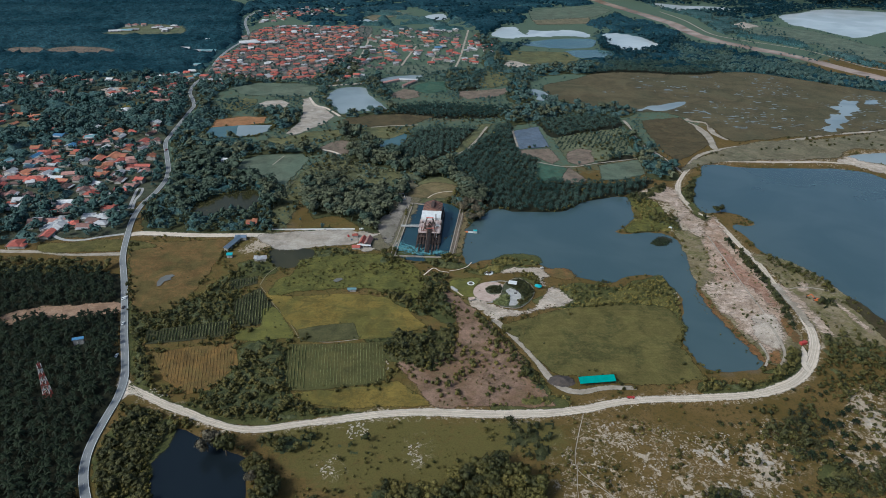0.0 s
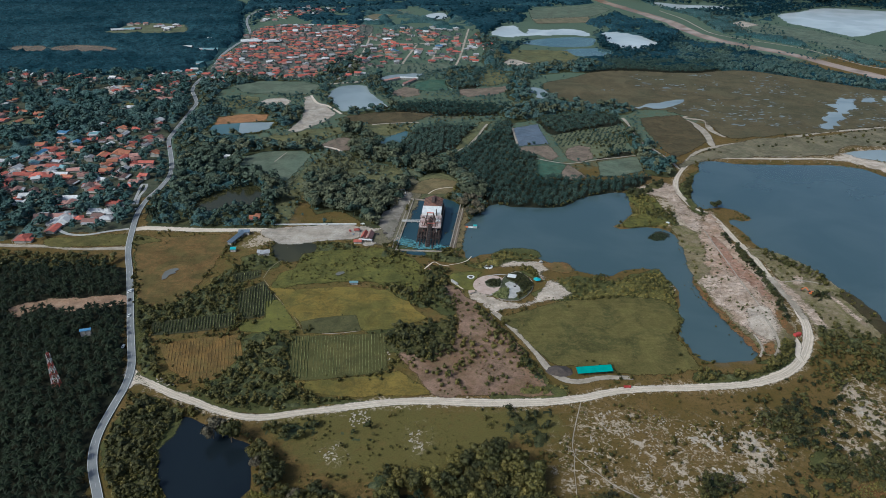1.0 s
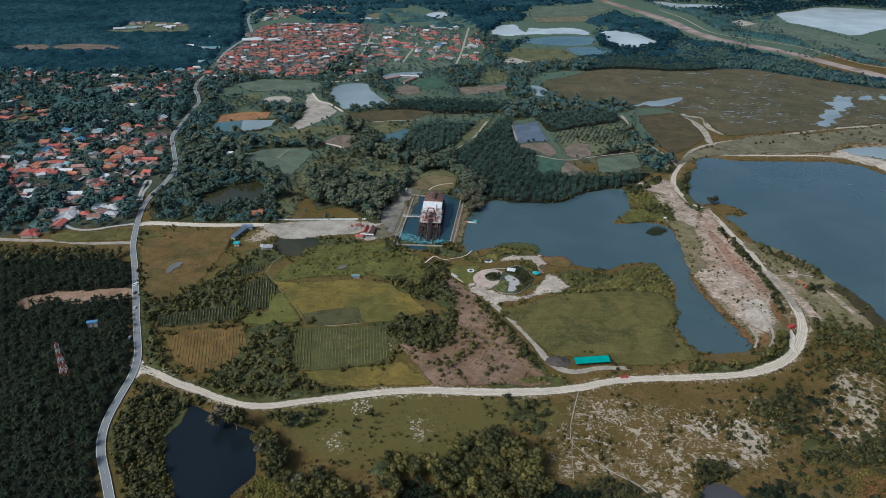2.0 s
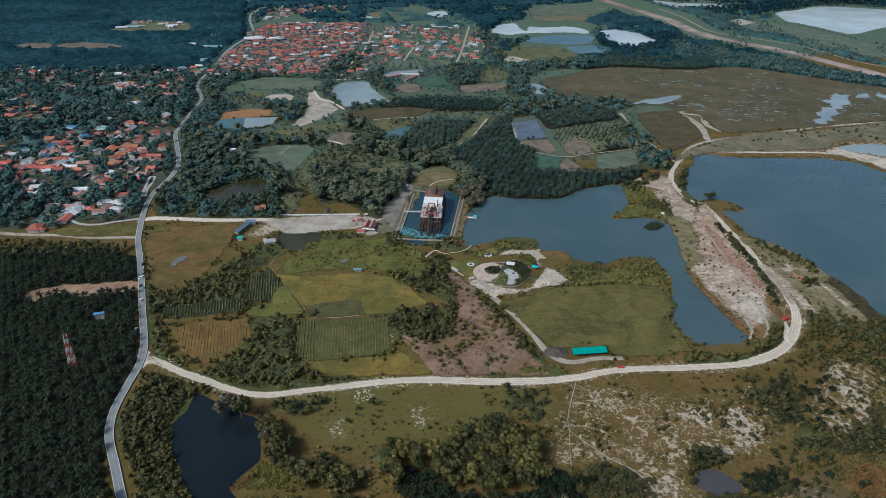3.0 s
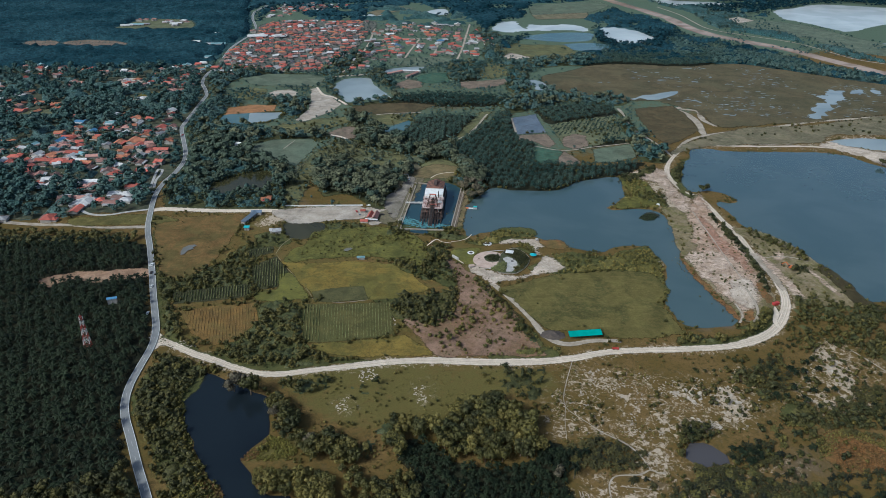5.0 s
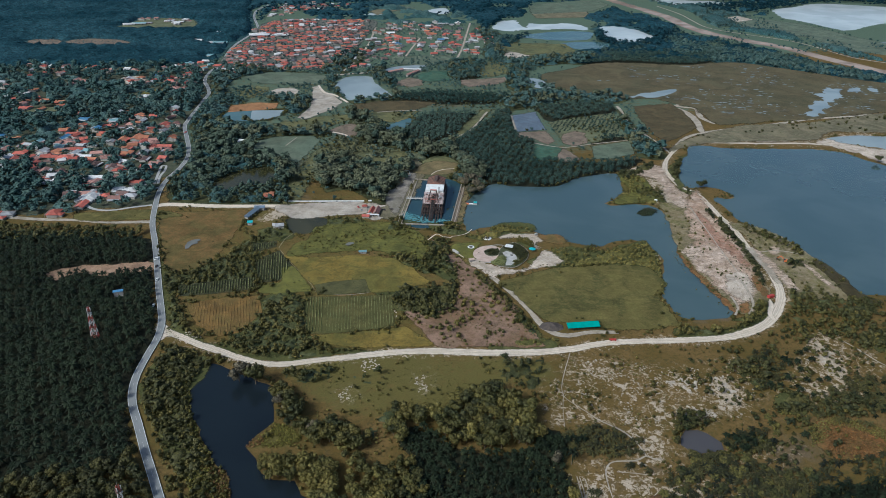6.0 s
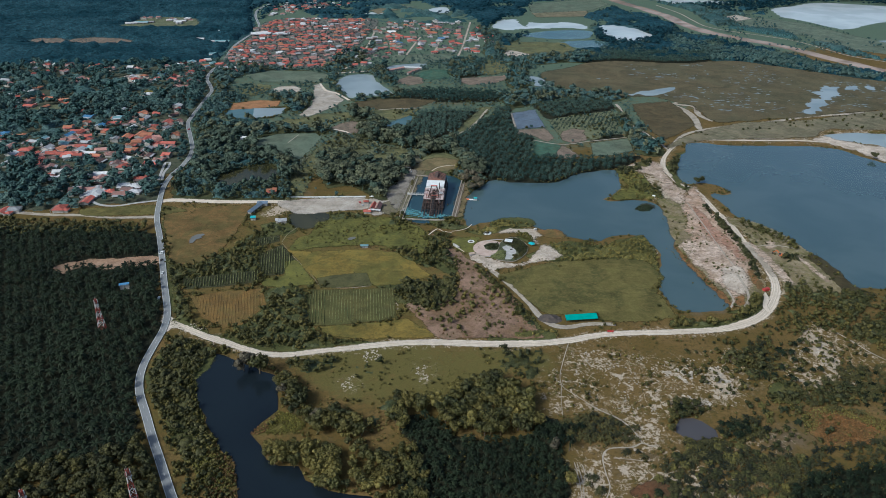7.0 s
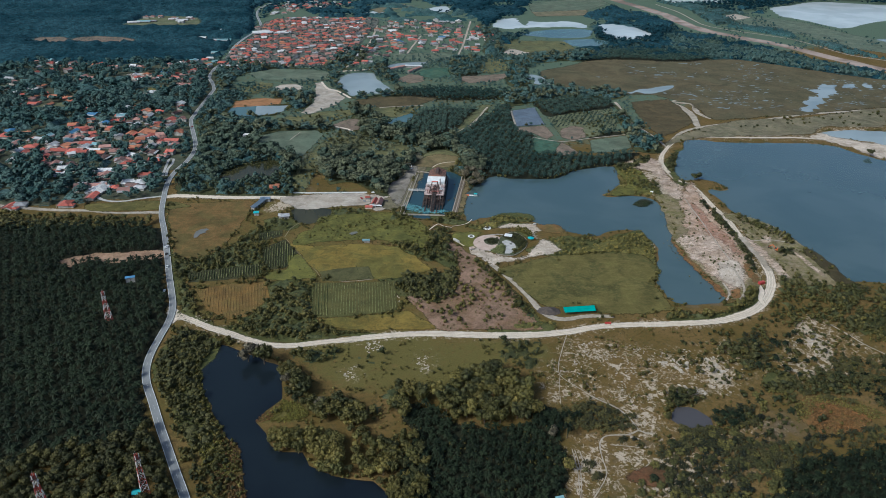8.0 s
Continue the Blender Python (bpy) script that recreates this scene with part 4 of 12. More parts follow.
sheet("rusty_weeds", [(240.2, 269.2), (256.1, 272.9), (265.3, 265.4), (271.6, 256.4), (263.3, 247.4), (246.1, 245.0), (232.1, 246.7)], E14, "rusty red patch of weeds", "field", rough=6, clear=False)
sheet("floating_weeds", [(199.1, 590.3), (204.5, 598.0), (210.2, 601.2), (217.2, 599.9), (219.0, 592.6), (213.8, 586.5), (204.6, 583.2)], E_WEED, "dark floating weeds on the lake", "reeds", rough=5, clear=False)

# Next two pastures: less red, more blue, the haze put into their colours.
E22 = earth("olive_rough_grass", (0.142, 0.132, 0.058), (0.108, 0.114, 0.056), (0.066, 0.074, 0.037), 0.03, 0.35)
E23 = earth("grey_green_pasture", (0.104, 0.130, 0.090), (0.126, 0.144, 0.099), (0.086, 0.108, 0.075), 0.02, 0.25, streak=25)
E24 = earth("wet_brown_plot", (0.080, 0.062, 0.032), (0.095, 0.072, 0.036), (0.064, 0.060, 0.032), 0.03, 0.3)
E25 = earth("pinkish_bare_plot", (0.200, 0.150, 0.115), (0.165, 0.128, 0.095), (0.120, 0.105, 0.070), 0.04, 0.4)
E26 = earth("blue_green_crop", (0.045, 0.100, 0.070), (0.060, 0.108, 0.070), (0.075, 0.098, 0.060), 0.03, 0.3)
E27 = earth("dry_shore_grass", (0.150, 0.130, 0.078), (0.120, 0.112, 0.066), (0.200, 0.170, 0.115), 0.025, 0.3)
sheet("rough_grass", [(-173.7, 718.9), (-168.9, 747.7), (-155.9, 795.7), (-140.0, 811.8), (-108.9, 797.9), (-70.4, 772.2), (-49.6, 779.3), (-34.3, 755.7), (-59.7, 720.2), (-101.9, 737.1), (-130.5, 745.5), (-149.8, 716.3), (-156.0, 643.4), (-157.7, 606.2), (-171.4, 601.4), (-180.6, 666.4)], E22, "rough olive grass with dry drifts", "field", clear=False, feather=9)
sheet("pasture", [(-237.9, 886.2), (-214.3, 887.4), (-179.3, 915.7), (-146.1, 922.8), (-135.9, 907.1), (-150.2, 882.9), (-167.0, 864.5), (-187.4, 848.9), (-220.0, 840.1), (-233.8, 861.2)], E22, "lit olive pasture", "field", clear=False, straight=True)
sheet("orange_soil", [(-323.6, 924.6), (-328.5, 958.7), (-297.1, 978.3), (-260.8, 977.3), (-256.0, 945.1), (-290.1, 934.8)], E7, "bare orange soil beside flooded plots", "clearing", rough=0.8, straight=True)
lake("pond", [(-325.3, 902.7), (-323.6, 924.6), (-290.1, 934.8), (-280.8, 886.6), (-301.3, 880.4)], M_TEAL, "grey-green flooded plot beside bare orange soil", rim=3, rough=0.5, step=1.5, straight=True)
lake("pond", [(-290.1, 934.8), (-241.9, 941.6), (-243.7, 912.3), (-256.9, 893.0), (-280.8, 886.6)], M_SKY_SHALLOW, "pale flooded plot beside bare orange soil", rim=3, rough=0.5, step=1.5, straight=True)
lake("pond", [(-88.6, 865.9), (-78.7, 878.9), (-69.1, 910.6), (-53.0, 914.1), (-52.3, 885.3), (-61.5, 855.0), (-76.3, 847.1)], M_TEAL, "small bluish pond beside palms", rim=3, rough=4)
lake("pond", [(-118.4, 1193.1), (-105.4, 1221.8), (-80.4, 1236.7), (-42.0, 1246.0), (-48.4, 1221.2), (-78.2, 1199.9), (-102.0, 1177.5)], M_SKY_SHALLOW, "long pale fish pond behind a red-roofed hall", rim=3)
sheet("sandy_lot", [(-289.2, 1043.0), (-281.4, 1060.6), (-260.1, 1068.8), (-239.6, 1049.3), (-242.8, 1028.9), (-259.1, 1021.4), (-279.0, 1030.2)], E8, "pale sandy lot", "clearing", rough=1.5, straight=True)
sheet("sandy_lot", [(-225.9, 1074.4), (-216.7, 1085.7), (-201.1, 1048.1), (-185.5, 1035.5), (-163.2, 985.7), (-169.0, 955.6), (-180.8, 934.9), (-195.6, 906.7), (-208.2, 896.8), (-217.2, 905.6), (-211.2, 933.3), (-208.2, 962.2), (-212.1, 1008.0)], E8, "pale sandy lot with vehicle tracks", "clearing", rough=1.5, straight=True)
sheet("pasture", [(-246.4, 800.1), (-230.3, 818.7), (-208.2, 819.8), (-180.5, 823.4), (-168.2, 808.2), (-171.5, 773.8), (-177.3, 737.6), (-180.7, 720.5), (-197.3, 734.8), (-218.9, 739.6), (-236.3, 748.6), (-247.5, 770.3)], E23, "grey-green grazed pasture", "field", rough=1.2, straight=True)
sheet("wet_plot", [(-150.0, 971.3), (-113.9, 994.6), (-62.1, 1003.7), (-16.3, 990.7), (-50.6, 947.5), (-108.3, 938.7), (-139.0, 951.4)], E24, "dark brown wet plot", "field", straight=True)
sheet("pasture", [(-140.3, 928.7), (-104.1, 937.6), (-42.2, 946.5), (-53.0, 914.1), (-71.6, 889.4), (-110.6, 882.4), (-129.4, 907.5)], E22, "olive plot beside palms", "field", clear=False, straight=True)
sheet("bare_plot", [(-161.6, 845.3), (-148.4, 870.4), (-134.1, 881.2), (-119.8, 866.8), (-122.9, 828.5), (-137.9, 823.2)], E25, "bare grey-brown plot", "field", straight=True)
sheet("pasture", [(-34.4, 725.0), (-13.4, 756.6), (7.6, 747.7), (18.2, 718.0), (2.3, 682.3), (-29.7, 675.9)], E22, "dry ochre grass behind the dredge", "field", rough=1.8, straight=True)
sheet("dusty_ground", [(-55.4, 642.8), (-51.6, 720.5), (-35.0, 740.0), (-26.2, 686.2), (-36.9, 616.6), (-49.2, 572.2), (-62.3, 566.5), (-71.3, 590.0), (-54.5, 613.0)], E27, "dusty trodden ground beside the basin", "clearing", clear=False, feather=5)
sheet("nursery_plot", [(94.4, 929.9), (132.2, 951.4), (137.4, 864.8), (96.3, 855.5)], earth("shade_sheeting", (0.110, 0.138, 0.172), (0.13, 0.155, 0.185), (0.09, 0.112, 0.142), 0.05, 0.4, rough=0.4), "blue-grey sheeted nursery beds", "field", rough=0.35, straight=True)
sheet("bare_plot", [(94.3, 850.7), (137.6, 859.9), (144.4, 818.5), (133.2, 800.5), (117.0, 826.2), (96.6, 832.1)], E25, "bare pinkish plot below the nursery", "field", rough=0.8, straight=True)
sheet("orchard_plot", [(145.8, 900.4), (197.3, 929.7), (251.4, 952.0), (243.4, 877.4), (228.3, 836.1), (192.2, 811.9), (156.3, 819.1), (149.2, 848.6)], E10, "plot of young palms on grassy soil", "field", clear=False, straight=True)
sheet("bare_plot", [(156.6, 846.6), (178.1, 861.9), (190.5, 852.9), (186.2, 811.6), (166.3, 797.7), (155.0, 810.2)], E25, "reddish bare soil in the young palms", "field", clear=False, straight=True)
sheet("crop_plot", [(116.3, 806.2), (142.4, 798.7), (150.5, 784.3), (136.2, 747.6), (112.3, 744.6), (109.2, 760.1)], E26, "blue-green crop plot", "field", rough=0.4, straight=True)
sheet("bare_plot", [(151.0, 792.7), (160.1, 772.4), (166.5, 747.0), (144.5, 738.4), (136.4, 749.5)], E25, "bare brown triangular plot", "field", rough=0.6, straight=True)
sheet("pasture", [(189.8, 798.8), (244.9, 823.2), (240.1, 772.0), (209.5, 754.7), (183.5, 749.7)], E23, "pale olive plot in the grove", "field", rough=0.4, straight=True)
sheet("marsh_plot", [(289.6, 989.2), (351.1, 1007.8), (359.7, 963.5), (355.0, 882.9), (320.0, 845.1), (290.8, 816.5), (285.4, 843.4), (283.1, 879.3), (283.3, 945.3)], E24, "brown wet plot beside the marsh", "field", straight=True)
sheet("track_verge", [(4.0, 814.1), (11.5, 839.6), (50.0, 952.8), (65.0, 950.7), (44.5, 892.7), (19.8, 830.7)], E22, "olive verge of a farm track", "field")
way("farm_track", [(5.5, 820.9), (27.6, 847.4), (43.6, 890.1), (59.8, 947.6)], 3, M_TRACK, "pale track between palms", ragged=1.8)
way("farm_track", [(-156.3, 840.8), (-143.2, 834.4), (-131.2, 823.5)], 4, M_GRAVEL, "pale track", ragged=0.6)
way("farm_track", [(-103.9, 936.2), (-75.5, 944.7), (-38.2, 951.0)], 2.5, M_TRACK, "pale field track", ragged=0.8)
way("farm_track", [(-207.6, 782.6), (-199.9, 815.7)], 1.6, M_TRACK, "faint path over the pasture", ragged=0.6)
way("farm_track", [(-216.7, 1085.7), (-200.0, 1041.4), (-179.6, 1026.0), (-154.6, 986.2)], 4, M_GRAVEL, "pale track past the sandy lot", ragged=1.0)
way("grove_track", [(263.3, 987.7), (263.9, 955.5), (261.8, 916.9), (264.1, 878.4), (273.8, 842.9), (282.1, 811.7), (285.8, 778.1)], 3.5, M_TRACK, "pale track beside the palm grove", ragged=1.6)
way("grove_track", [(94.6, 932.6), (95.7, 857.9)], 3.0, M_TRACK, "pale track beside the nursery", ragged=0.8)
way("grove_track", [(115.1, 808.3), (151.0, 792.7), (191.4, 807.5), (243.2, 825.4)], 1.6, M_TRACK, "pale path between the plots", ragged=0.6)
way("dam_road", [(-197.7, 1159.2), (-171.2, 1169.0), (-144.3, 1178.9)], 7, M_TRACK, "pale road on the fish pond dam", ragged=0.8)
sheet("crop_plot", [(-53.4, 1168.3), (-32.3, 1198.6), (-1.7, 1196.3), (4.5, 1132.4), (-28.3, 1122.8), (-52.8, 1132.8)], E26, "blue-green plot behind the fish pond", "field", rough=1.2, straight=True)
sheet("bare_plot", [(-87.8, 1119.2), (-70.2, 1147.3), (-45.1, 1133.3), (-42.9, 1099.7), (-64.7, 1083.9), (-86.0, 1093.4)], E25, "bare brown plot", "field", rough=1.8, straight=True)
sheet("bare_plot", [(22.9, 1133.6), (47.5, 1142.8), (105.6, 1162.1), (103.3, 1130.8), (74.7, 1103.0), (36.4, 1089.9), (22.6, 1107.2)], E25, "bare pinkish plot", "field", rough=1.8, straight=True)
sheet("pasture", [(62.4, 1276.0), (106.5, 1293.1), (108.7, 1190.8), (77.8, 1160.4), (58.2, 1167.2), (55.4, 1230.1)], E22, "olive pasture", "field", clear=False, rough=1.8, straight=True)
sheet("pasture", [(109.0, 1417.6), (130.2, 1465.4), (250.9, 1462.6), (265.8, 1390.5), (221.1, 1335.3), (175.5, 1327.2), (129.2, 1375.4)], E22, "dull olive pasture", "field", clear=False, rough=1.8, straight=True)
sheet("sandy_lot", [(113.0, 1340.5), (129.2, 1375.4), (150.3, 1355.9), (161.4, 1331.2), (119.1, 1315.8)], E8, "pale sandy lot", "clearing", straight=True)
sheet("pasture", [(-112.5, 1312.2), (8.7, 1335.7), (15.0, 1272.8), (-52.3, 1240.8), (-107.7, 1250.7)], E23, "grey-green grass beside the houses", "field", clear=False, rough=1.8, straight=True)
sheet("pasture", [(-356.2, 1133.5), (-321.6, 1171.8), (-251.6, 1172.1), (-211.1, 1150.4), (-216.1, 1093.0), (-254.5, 1087.0), (-322.0, 1093.9)], E23, "pale grazed pasture below the town", "field", rough=1.8, straight=True)
sheet("pasture", [(-335.6, 1040.3), (-317.5, 1076.1), (-297.4, 1070.2), (-291.4, 1029.5), (-307.7, 1002.6), (-328.5, 1007.8)], E22, "olive pasture", "field", rough=1.8, clear=False, straight=True)
sheet("shore_grass", [(286.1, 784.2), (319.0, 829.0), (364.4, 863.8), (433.3, 902.0), (510.7, 913.6), (589.9, 941.8), (683.5, 974.8), (631.4, 884.1), (540.1, 874.7), (496.3, 839.6), (381.3, 825.2), (332.2, 811.8)], E27, "dry greyish grass between marsh and lake", "field", clear=False, feather=6)

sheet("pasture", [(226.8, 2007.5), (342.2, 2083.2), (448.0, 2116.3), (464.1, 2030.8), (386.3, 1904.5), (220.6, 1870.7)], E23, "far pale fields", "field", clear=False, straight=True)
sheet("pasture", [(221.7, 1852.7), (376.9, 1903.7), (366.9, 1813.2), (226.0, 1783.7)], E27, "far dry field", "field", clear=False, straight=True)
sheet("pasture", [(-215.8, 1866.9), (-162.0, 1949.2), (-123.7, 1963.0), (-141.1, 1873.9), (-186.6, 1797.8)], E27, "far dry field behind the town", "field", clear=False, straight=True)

E28 = earth("broken_white_sand", (0.52, 0.41, 0.325), (0.40, 0.30, 0.225), (0.235, 0.17, 0.105), 0.08, 0.45, 0.40, 0.60, broken=0.8)
E29 = earth("red_soil", (0.30, 0.165, 0.11), (0.235, 0.13, 0.082), (0.37, 0.27, 0.205), 0.09, 0.5, broken=0.5)
E30 = earth("sandy_green_grass", (0.124, 0.112, 0.042), (0.172, 0.138, 0.070), (0.270, 0.215, 0.150), 0.05, 0.35)
E31 = earth("rust_bank", (0.21, 0.105, 0.042), (0.15, 0.085, 0.036), (0.115, 0.090, 0.034), 0.08, 0.5, broken=0.6)
E32 = earth("dark_reeds", (0.052, 0.042, 0.021), (0.072, 0.056, 0.026), (0.044, 0.044, 0.022), 0.06, 0.5)
sheet("spit_grass", [(228.7, 615.2), (246.4, 618.8), (261.7, 601.1), (266.4, 568.3), (274.6, 532.4), (279.0, 489.2), (277.6, 455.2), (271.2, 428.5), (249.7, 403.4), (233.2, 400.6), (230.9, 424.8), (223.6, 458.2), (219.0, 487.3), (218.3, 513.6), (223.6, 548.2), (227.9, 585.0)], E30, "sandy olive grass on the spit", "field", clear=False, feather=2.5)
sheet("broken_sand", [(214.2, 713.7), (246.8, 737.2), (263.0, 726.7), (260.6, 676.2), (267.6, 637.2), (268.2, 601.3), (257.7, 594.1), (244.7, 613.0), (243.0, 636.3), (243.9, 680.5), (228.6, 696.8)], E28, "pale broken sand on the bank", "clearing", clear=False, feather=3.5)
E33 = earth("pinkish_sand", (0.46, 0.345, 0.265), (0.35, 0.235, 0.165), (0.22, 0.16, 0.095), 0.07, 0.4, 0.42, 0.60, broken=0.5)
sheet("pinkish_sand", [(253.9, 606.3), (241.1, 550.1), (236.4, 519.8), (226.5, 482.5), (229.1, 457.4), (236.6, 426.6), (235.1, 402.2), (249.0, 412.9), (271.8, 455.1), (279.3, 501.7), (282.1, 551.5), (279.5, 607.3), (280.8, 659.3)], E33, "pinkish sand and stones along the spit", "clearing", clear=False, rough=2.5, feather=5)
sheet("broken_sand", [(223.8, 512.7), (244.6, 522.3), (258.9, 515.0), (261.6, 493.8), (264.2, 468.9), (268.5, 454.0), (258.6, 425.6), (248.8, 417.0), (239.5, 425.9), (234.6, 440.4), (232.3, 458.5), (224.7, 467.7), (223.1, 487.4)], E28, "white broken sand on the spit", "clearing", clear=False, feather=3.0)
sheet("white_sand", [(247.6, 463.7), (261.0, 470.8), (266.5, 454.9), (257.7, 428.1), (248.6, 418.6), (242.0, 427.6), (240.9, 442.3)], E20, "bare white sand at the foot of the spit", "clearing", clear=False, feather=3.0)
sheet("red_soil", [(261.8, 599.7), (267.7, 589.1), (268.9, 555.9), (274.6, 532.4), (275.9, 504.7), (275.0, 479.0), (267.5, 482.8), (263.5, 507.5), (255.0, 524.9), (256.6, 555.5)], E29, "reddish soil strip beside the track", "clearing", clear=False, feather=1.8)
sheet("red_soil", [(240.0, 415.1), (246.7, 418.6), (250.3, 413.8), (245.2, 403.3), (236.6, 401.5)], E31, "dark red bare earth at the foot of the spit", "clearing", clear=False, feather=1.6)
sheet("red_soil", [(269.2, 464.3), (274.0, 461.6), (274.2, 443.4), (270.8, 428.5), (265.2, 428.3), (264.9, 441.3)], E31, "dark red bank beside the gravel track", "clearing", clear=False, feather=1.6)
sheet("rust_bank", [(218.2, 516.9), (219.7, 506.1), (223.1, 487.4), (225.1, 465.8), (229.8, 451.0), (232.7, 427.3), (236.3, 405.4), (230.7, 397.4), (226.9, 416.3), (222.5, 443.6), (217.8, 467.5), (214.8, 493.3)], E31, "rusty bank along the lake", "clearing", clear=False, feather=1.6)
sheet("shore_grass", [(288.9, 571.6), (308.7, 564.8), (321.6, 552.9), (330.0, 532.0), (338.1, 503.6), (343.6, 473.4), (345.4, 430.7), (326.4, 424.3), (301.5, 429.4), (288.4, 429.0), (289.7, 451.0), (294.2, 491.8), (294.0, 527.3), (291.1, 550.6)], E30, "olive grass with sandy patches by the shore", "field", clear=False, feather=3)
sheet("broken_sand", [(289.8, 519.3), (298.1, 508.7), (299.4, 489.9), (301.7, 472.1), (304.0, 447.0), (300.4, 437.1), (291.0, 442.1), (291.0, 458.4), (289.1, 479.5), (288.3, 499.9)], E28, "pale gravelly sand beside the track", "clearing", clear=False, feather=2.5)
sheet("broken_sand", [(303.0, 513.2), (312.1, 522.3), (316.6, 518.0), (311.8, 507.0), (303.7, 502.5)], E28, "patch of white sand", "clearing", clear=False, feather=2)
sheet("broken_sand", [(325.9, 494.9), (328.1, 490.8), (331.8, 467.3), (333.2, 450.6), (334.9, 440.8), (330.2, 438.9), (326.3, 454.0), (323.5, 476.7)], E28, "broken line of white sand", "clearing", clear=False, feather=2)
sheet("reed_belt", [(337.2, 493.2), (345.5, 485.3), (350.6, 464.1), (352.9, 431.0), (363.5, 425.4), (357.4, 418.6), (340.3, 424.7), (337.3, 434.8), (337.0, 454.3), (335.6, 475.1)], E32, "dark reed belt along the shore", "reeds", clear=False, feather=1.8)
sheet("green_bank", [(178.9, 616.2), (189.4, 631.2), (205.2, 646.9), (204.6, 665.8), (200.5, 682.0), (210.1, 696.0), (228.6, 691.6), (233.1, 659.0), (228.2, 626.8), (210.2, 617.4), (191.5, 613.8)], E15, "lush green point in the lake", "field", clear=False, feather=2)
way("shore_track", [(259.7, 607.9), (259.4, 574.4), (259.4, 541.2), (258.8, 511.7), (258.7, 488.6), (259.3, 468.8)], 1.2, M_TRACK, "wheel tracks over bare sand", ragged=0.5, clear=0.0)
way("shore_track", [(243.4, 400.9), (250.3, 410.6), (254.9, 425.5), (256.3, 441.0), (257.2, 455.5)], 1.8, M_TRACK, "wheel tracks over bare sand", ragged=0.7, clear=0.0)
way("shore_track", [(231.7, 399.0), (237.5, 408.6), (238.5, 418.3), (238.3, 427.5)], 1.6, M_TRACK, "wheel tracks over bare sand", ragged=0.6, clear=0.0)
way("shore_track", [(297.0, 508.7), (311.1, 511.3), (322.8, 508.4), (332.9, 503.5)], 1.6, M_TRACK, "pale side track over the bank", ragged=0.6, clear=0.0)

# ---------- pale limestone and sand, dry and lush ground, haze tint of far land ---


E_DUST = earth("grey_dust", (0.25, 0.22, 0.185), (0.19, 0.17, 0.135), (0.145, 0.13, 0.095), 0.05, 0.4)
E_TAN = earth("tan_grass", (0.185, 0.140, 0.070), (0.145, 0.115, 0.055), (0.11, 0.10, 0.046), 0.05, 0.4)
sheet("dusty_yard", [(-66.8, 630.6), (-50.4, 658.9), (-48.8, 688.6), (-39.3, 695.2), (-35.1, 686.1), (-40.5, 650.7), (-46.9, 608.0), (-50.1, 576.5), (-56.2, 585.7), (-62.2, 604.9)], E_DUST, "grey dusty ground beside the basin", "pavement", rough=1.0)
sheet("tan_clearing", [(-38.0, 695.2), (-34.0, 716.2), (-16.7, 733.6), (9.1, 729.6), (18.5, 710.2), (2.8, 692.2), (-15.6, 688.4)], E_TAN, "tan grass clearing behind the basin", "clearing", rough=1.0)
sheet("basin_walk", [(6.3, 562.6), (17.6, 652.9), (21.8, 653.1), (12.1, 562.8)], E25, "pinkish-beige walk along the basin", "pavement", rough=0.2, straight=True)
sheet("dirt_bank", [(12.6, 562.8), (21.8, 653.1), (27.2, 659.0), (21.2, 598.0), (16.3, 562.9)], E_TAN, "bare tan bank between basin and lake", "clearing", rough=0.8)
way("clearing_kerb", [(-17.5, 689.8), (-10.9, 701.0), (-0.4, 707.8), (10.9, 709.9)], 1.1, M_GRAVEL, "thin pale kerb round the clearing", ragged=0.3, category="kerb")

def cover(outline, channel, amount, soft=12.0):
    COVER.append((smooth_line(outline, 12, True), channel, amount, soft))


cover([(67.2, 303.2), (85.8, 337.6), (116.1, 342.1), (140.0, 335.5), (172.8, 332.9), (214.5, 344.9), (220.9, 317.2), (198.8, 279.4), (175.0, 275.9), (146.8, 255.9), (125.9, 230.3), (134.0, 199.3), (125.0, 168.1), (65.2, 166.9), (77.7, 229.1), (110.8, 239.7), (117.7, 255.2), (102.2, 268.4), (68.7, 267.5)], 0, 0.30)
cover([(254.4, 338.8), (293.6, 378.1), (296.4, 347.2), (290.7, 319.1), (266.8, 287.0), (246.3, 292.5), (227.9, 304.4)], 0, 0.36)
cover([(311.9, 378.6), (318.7, 319.9), (311.4, 306.7), (300.1, 354.8)], 0, 0.42)
cover([(304.1, 505.8), (331.6, 506.8), (337.7, 473.1), (335.8, 437.2), (303.0, 441.0), (287.1, 450.5)], 0, 0.5)
cover([(295.2, 556.0), (296.7, 493.9), (292.2, 450.7), (269.0, 411.6), (278.4, 460.5), (284.6, 542.3)], 0, 0.4)
cover([(-71.1, 299.5), (-61.7, 302.9), (-56.3, 290.5), (-65.6, 287.2)], 0, 0.4, 8)
cover([(-20.9, 320.6), (-8.7, 324.3), (-6.1, 298.1), (-15.8, 294.7)], 0, 0.3, 8)
cover([(240.1, 619.3), (260.1, 554.7), (268.3, 481.7), (264.2, 430.1), (242.6, 410.8), (235.5, 438.8), (224.8, 503.1), (229.9, 560.3)], 0, 0.32)
cover([(226.5, 509.1), (234.9, 501.1), (245.8, 509.7), (260.3, 504.3), (267.0, 492.9), (268.7, 455.0), (256.5, 425.1), (244.3, 415.4), (237.9, 424.5), (234.0, 438.8), (232.3, 467.4), (225.0, 485.8)], 0, 0.1)
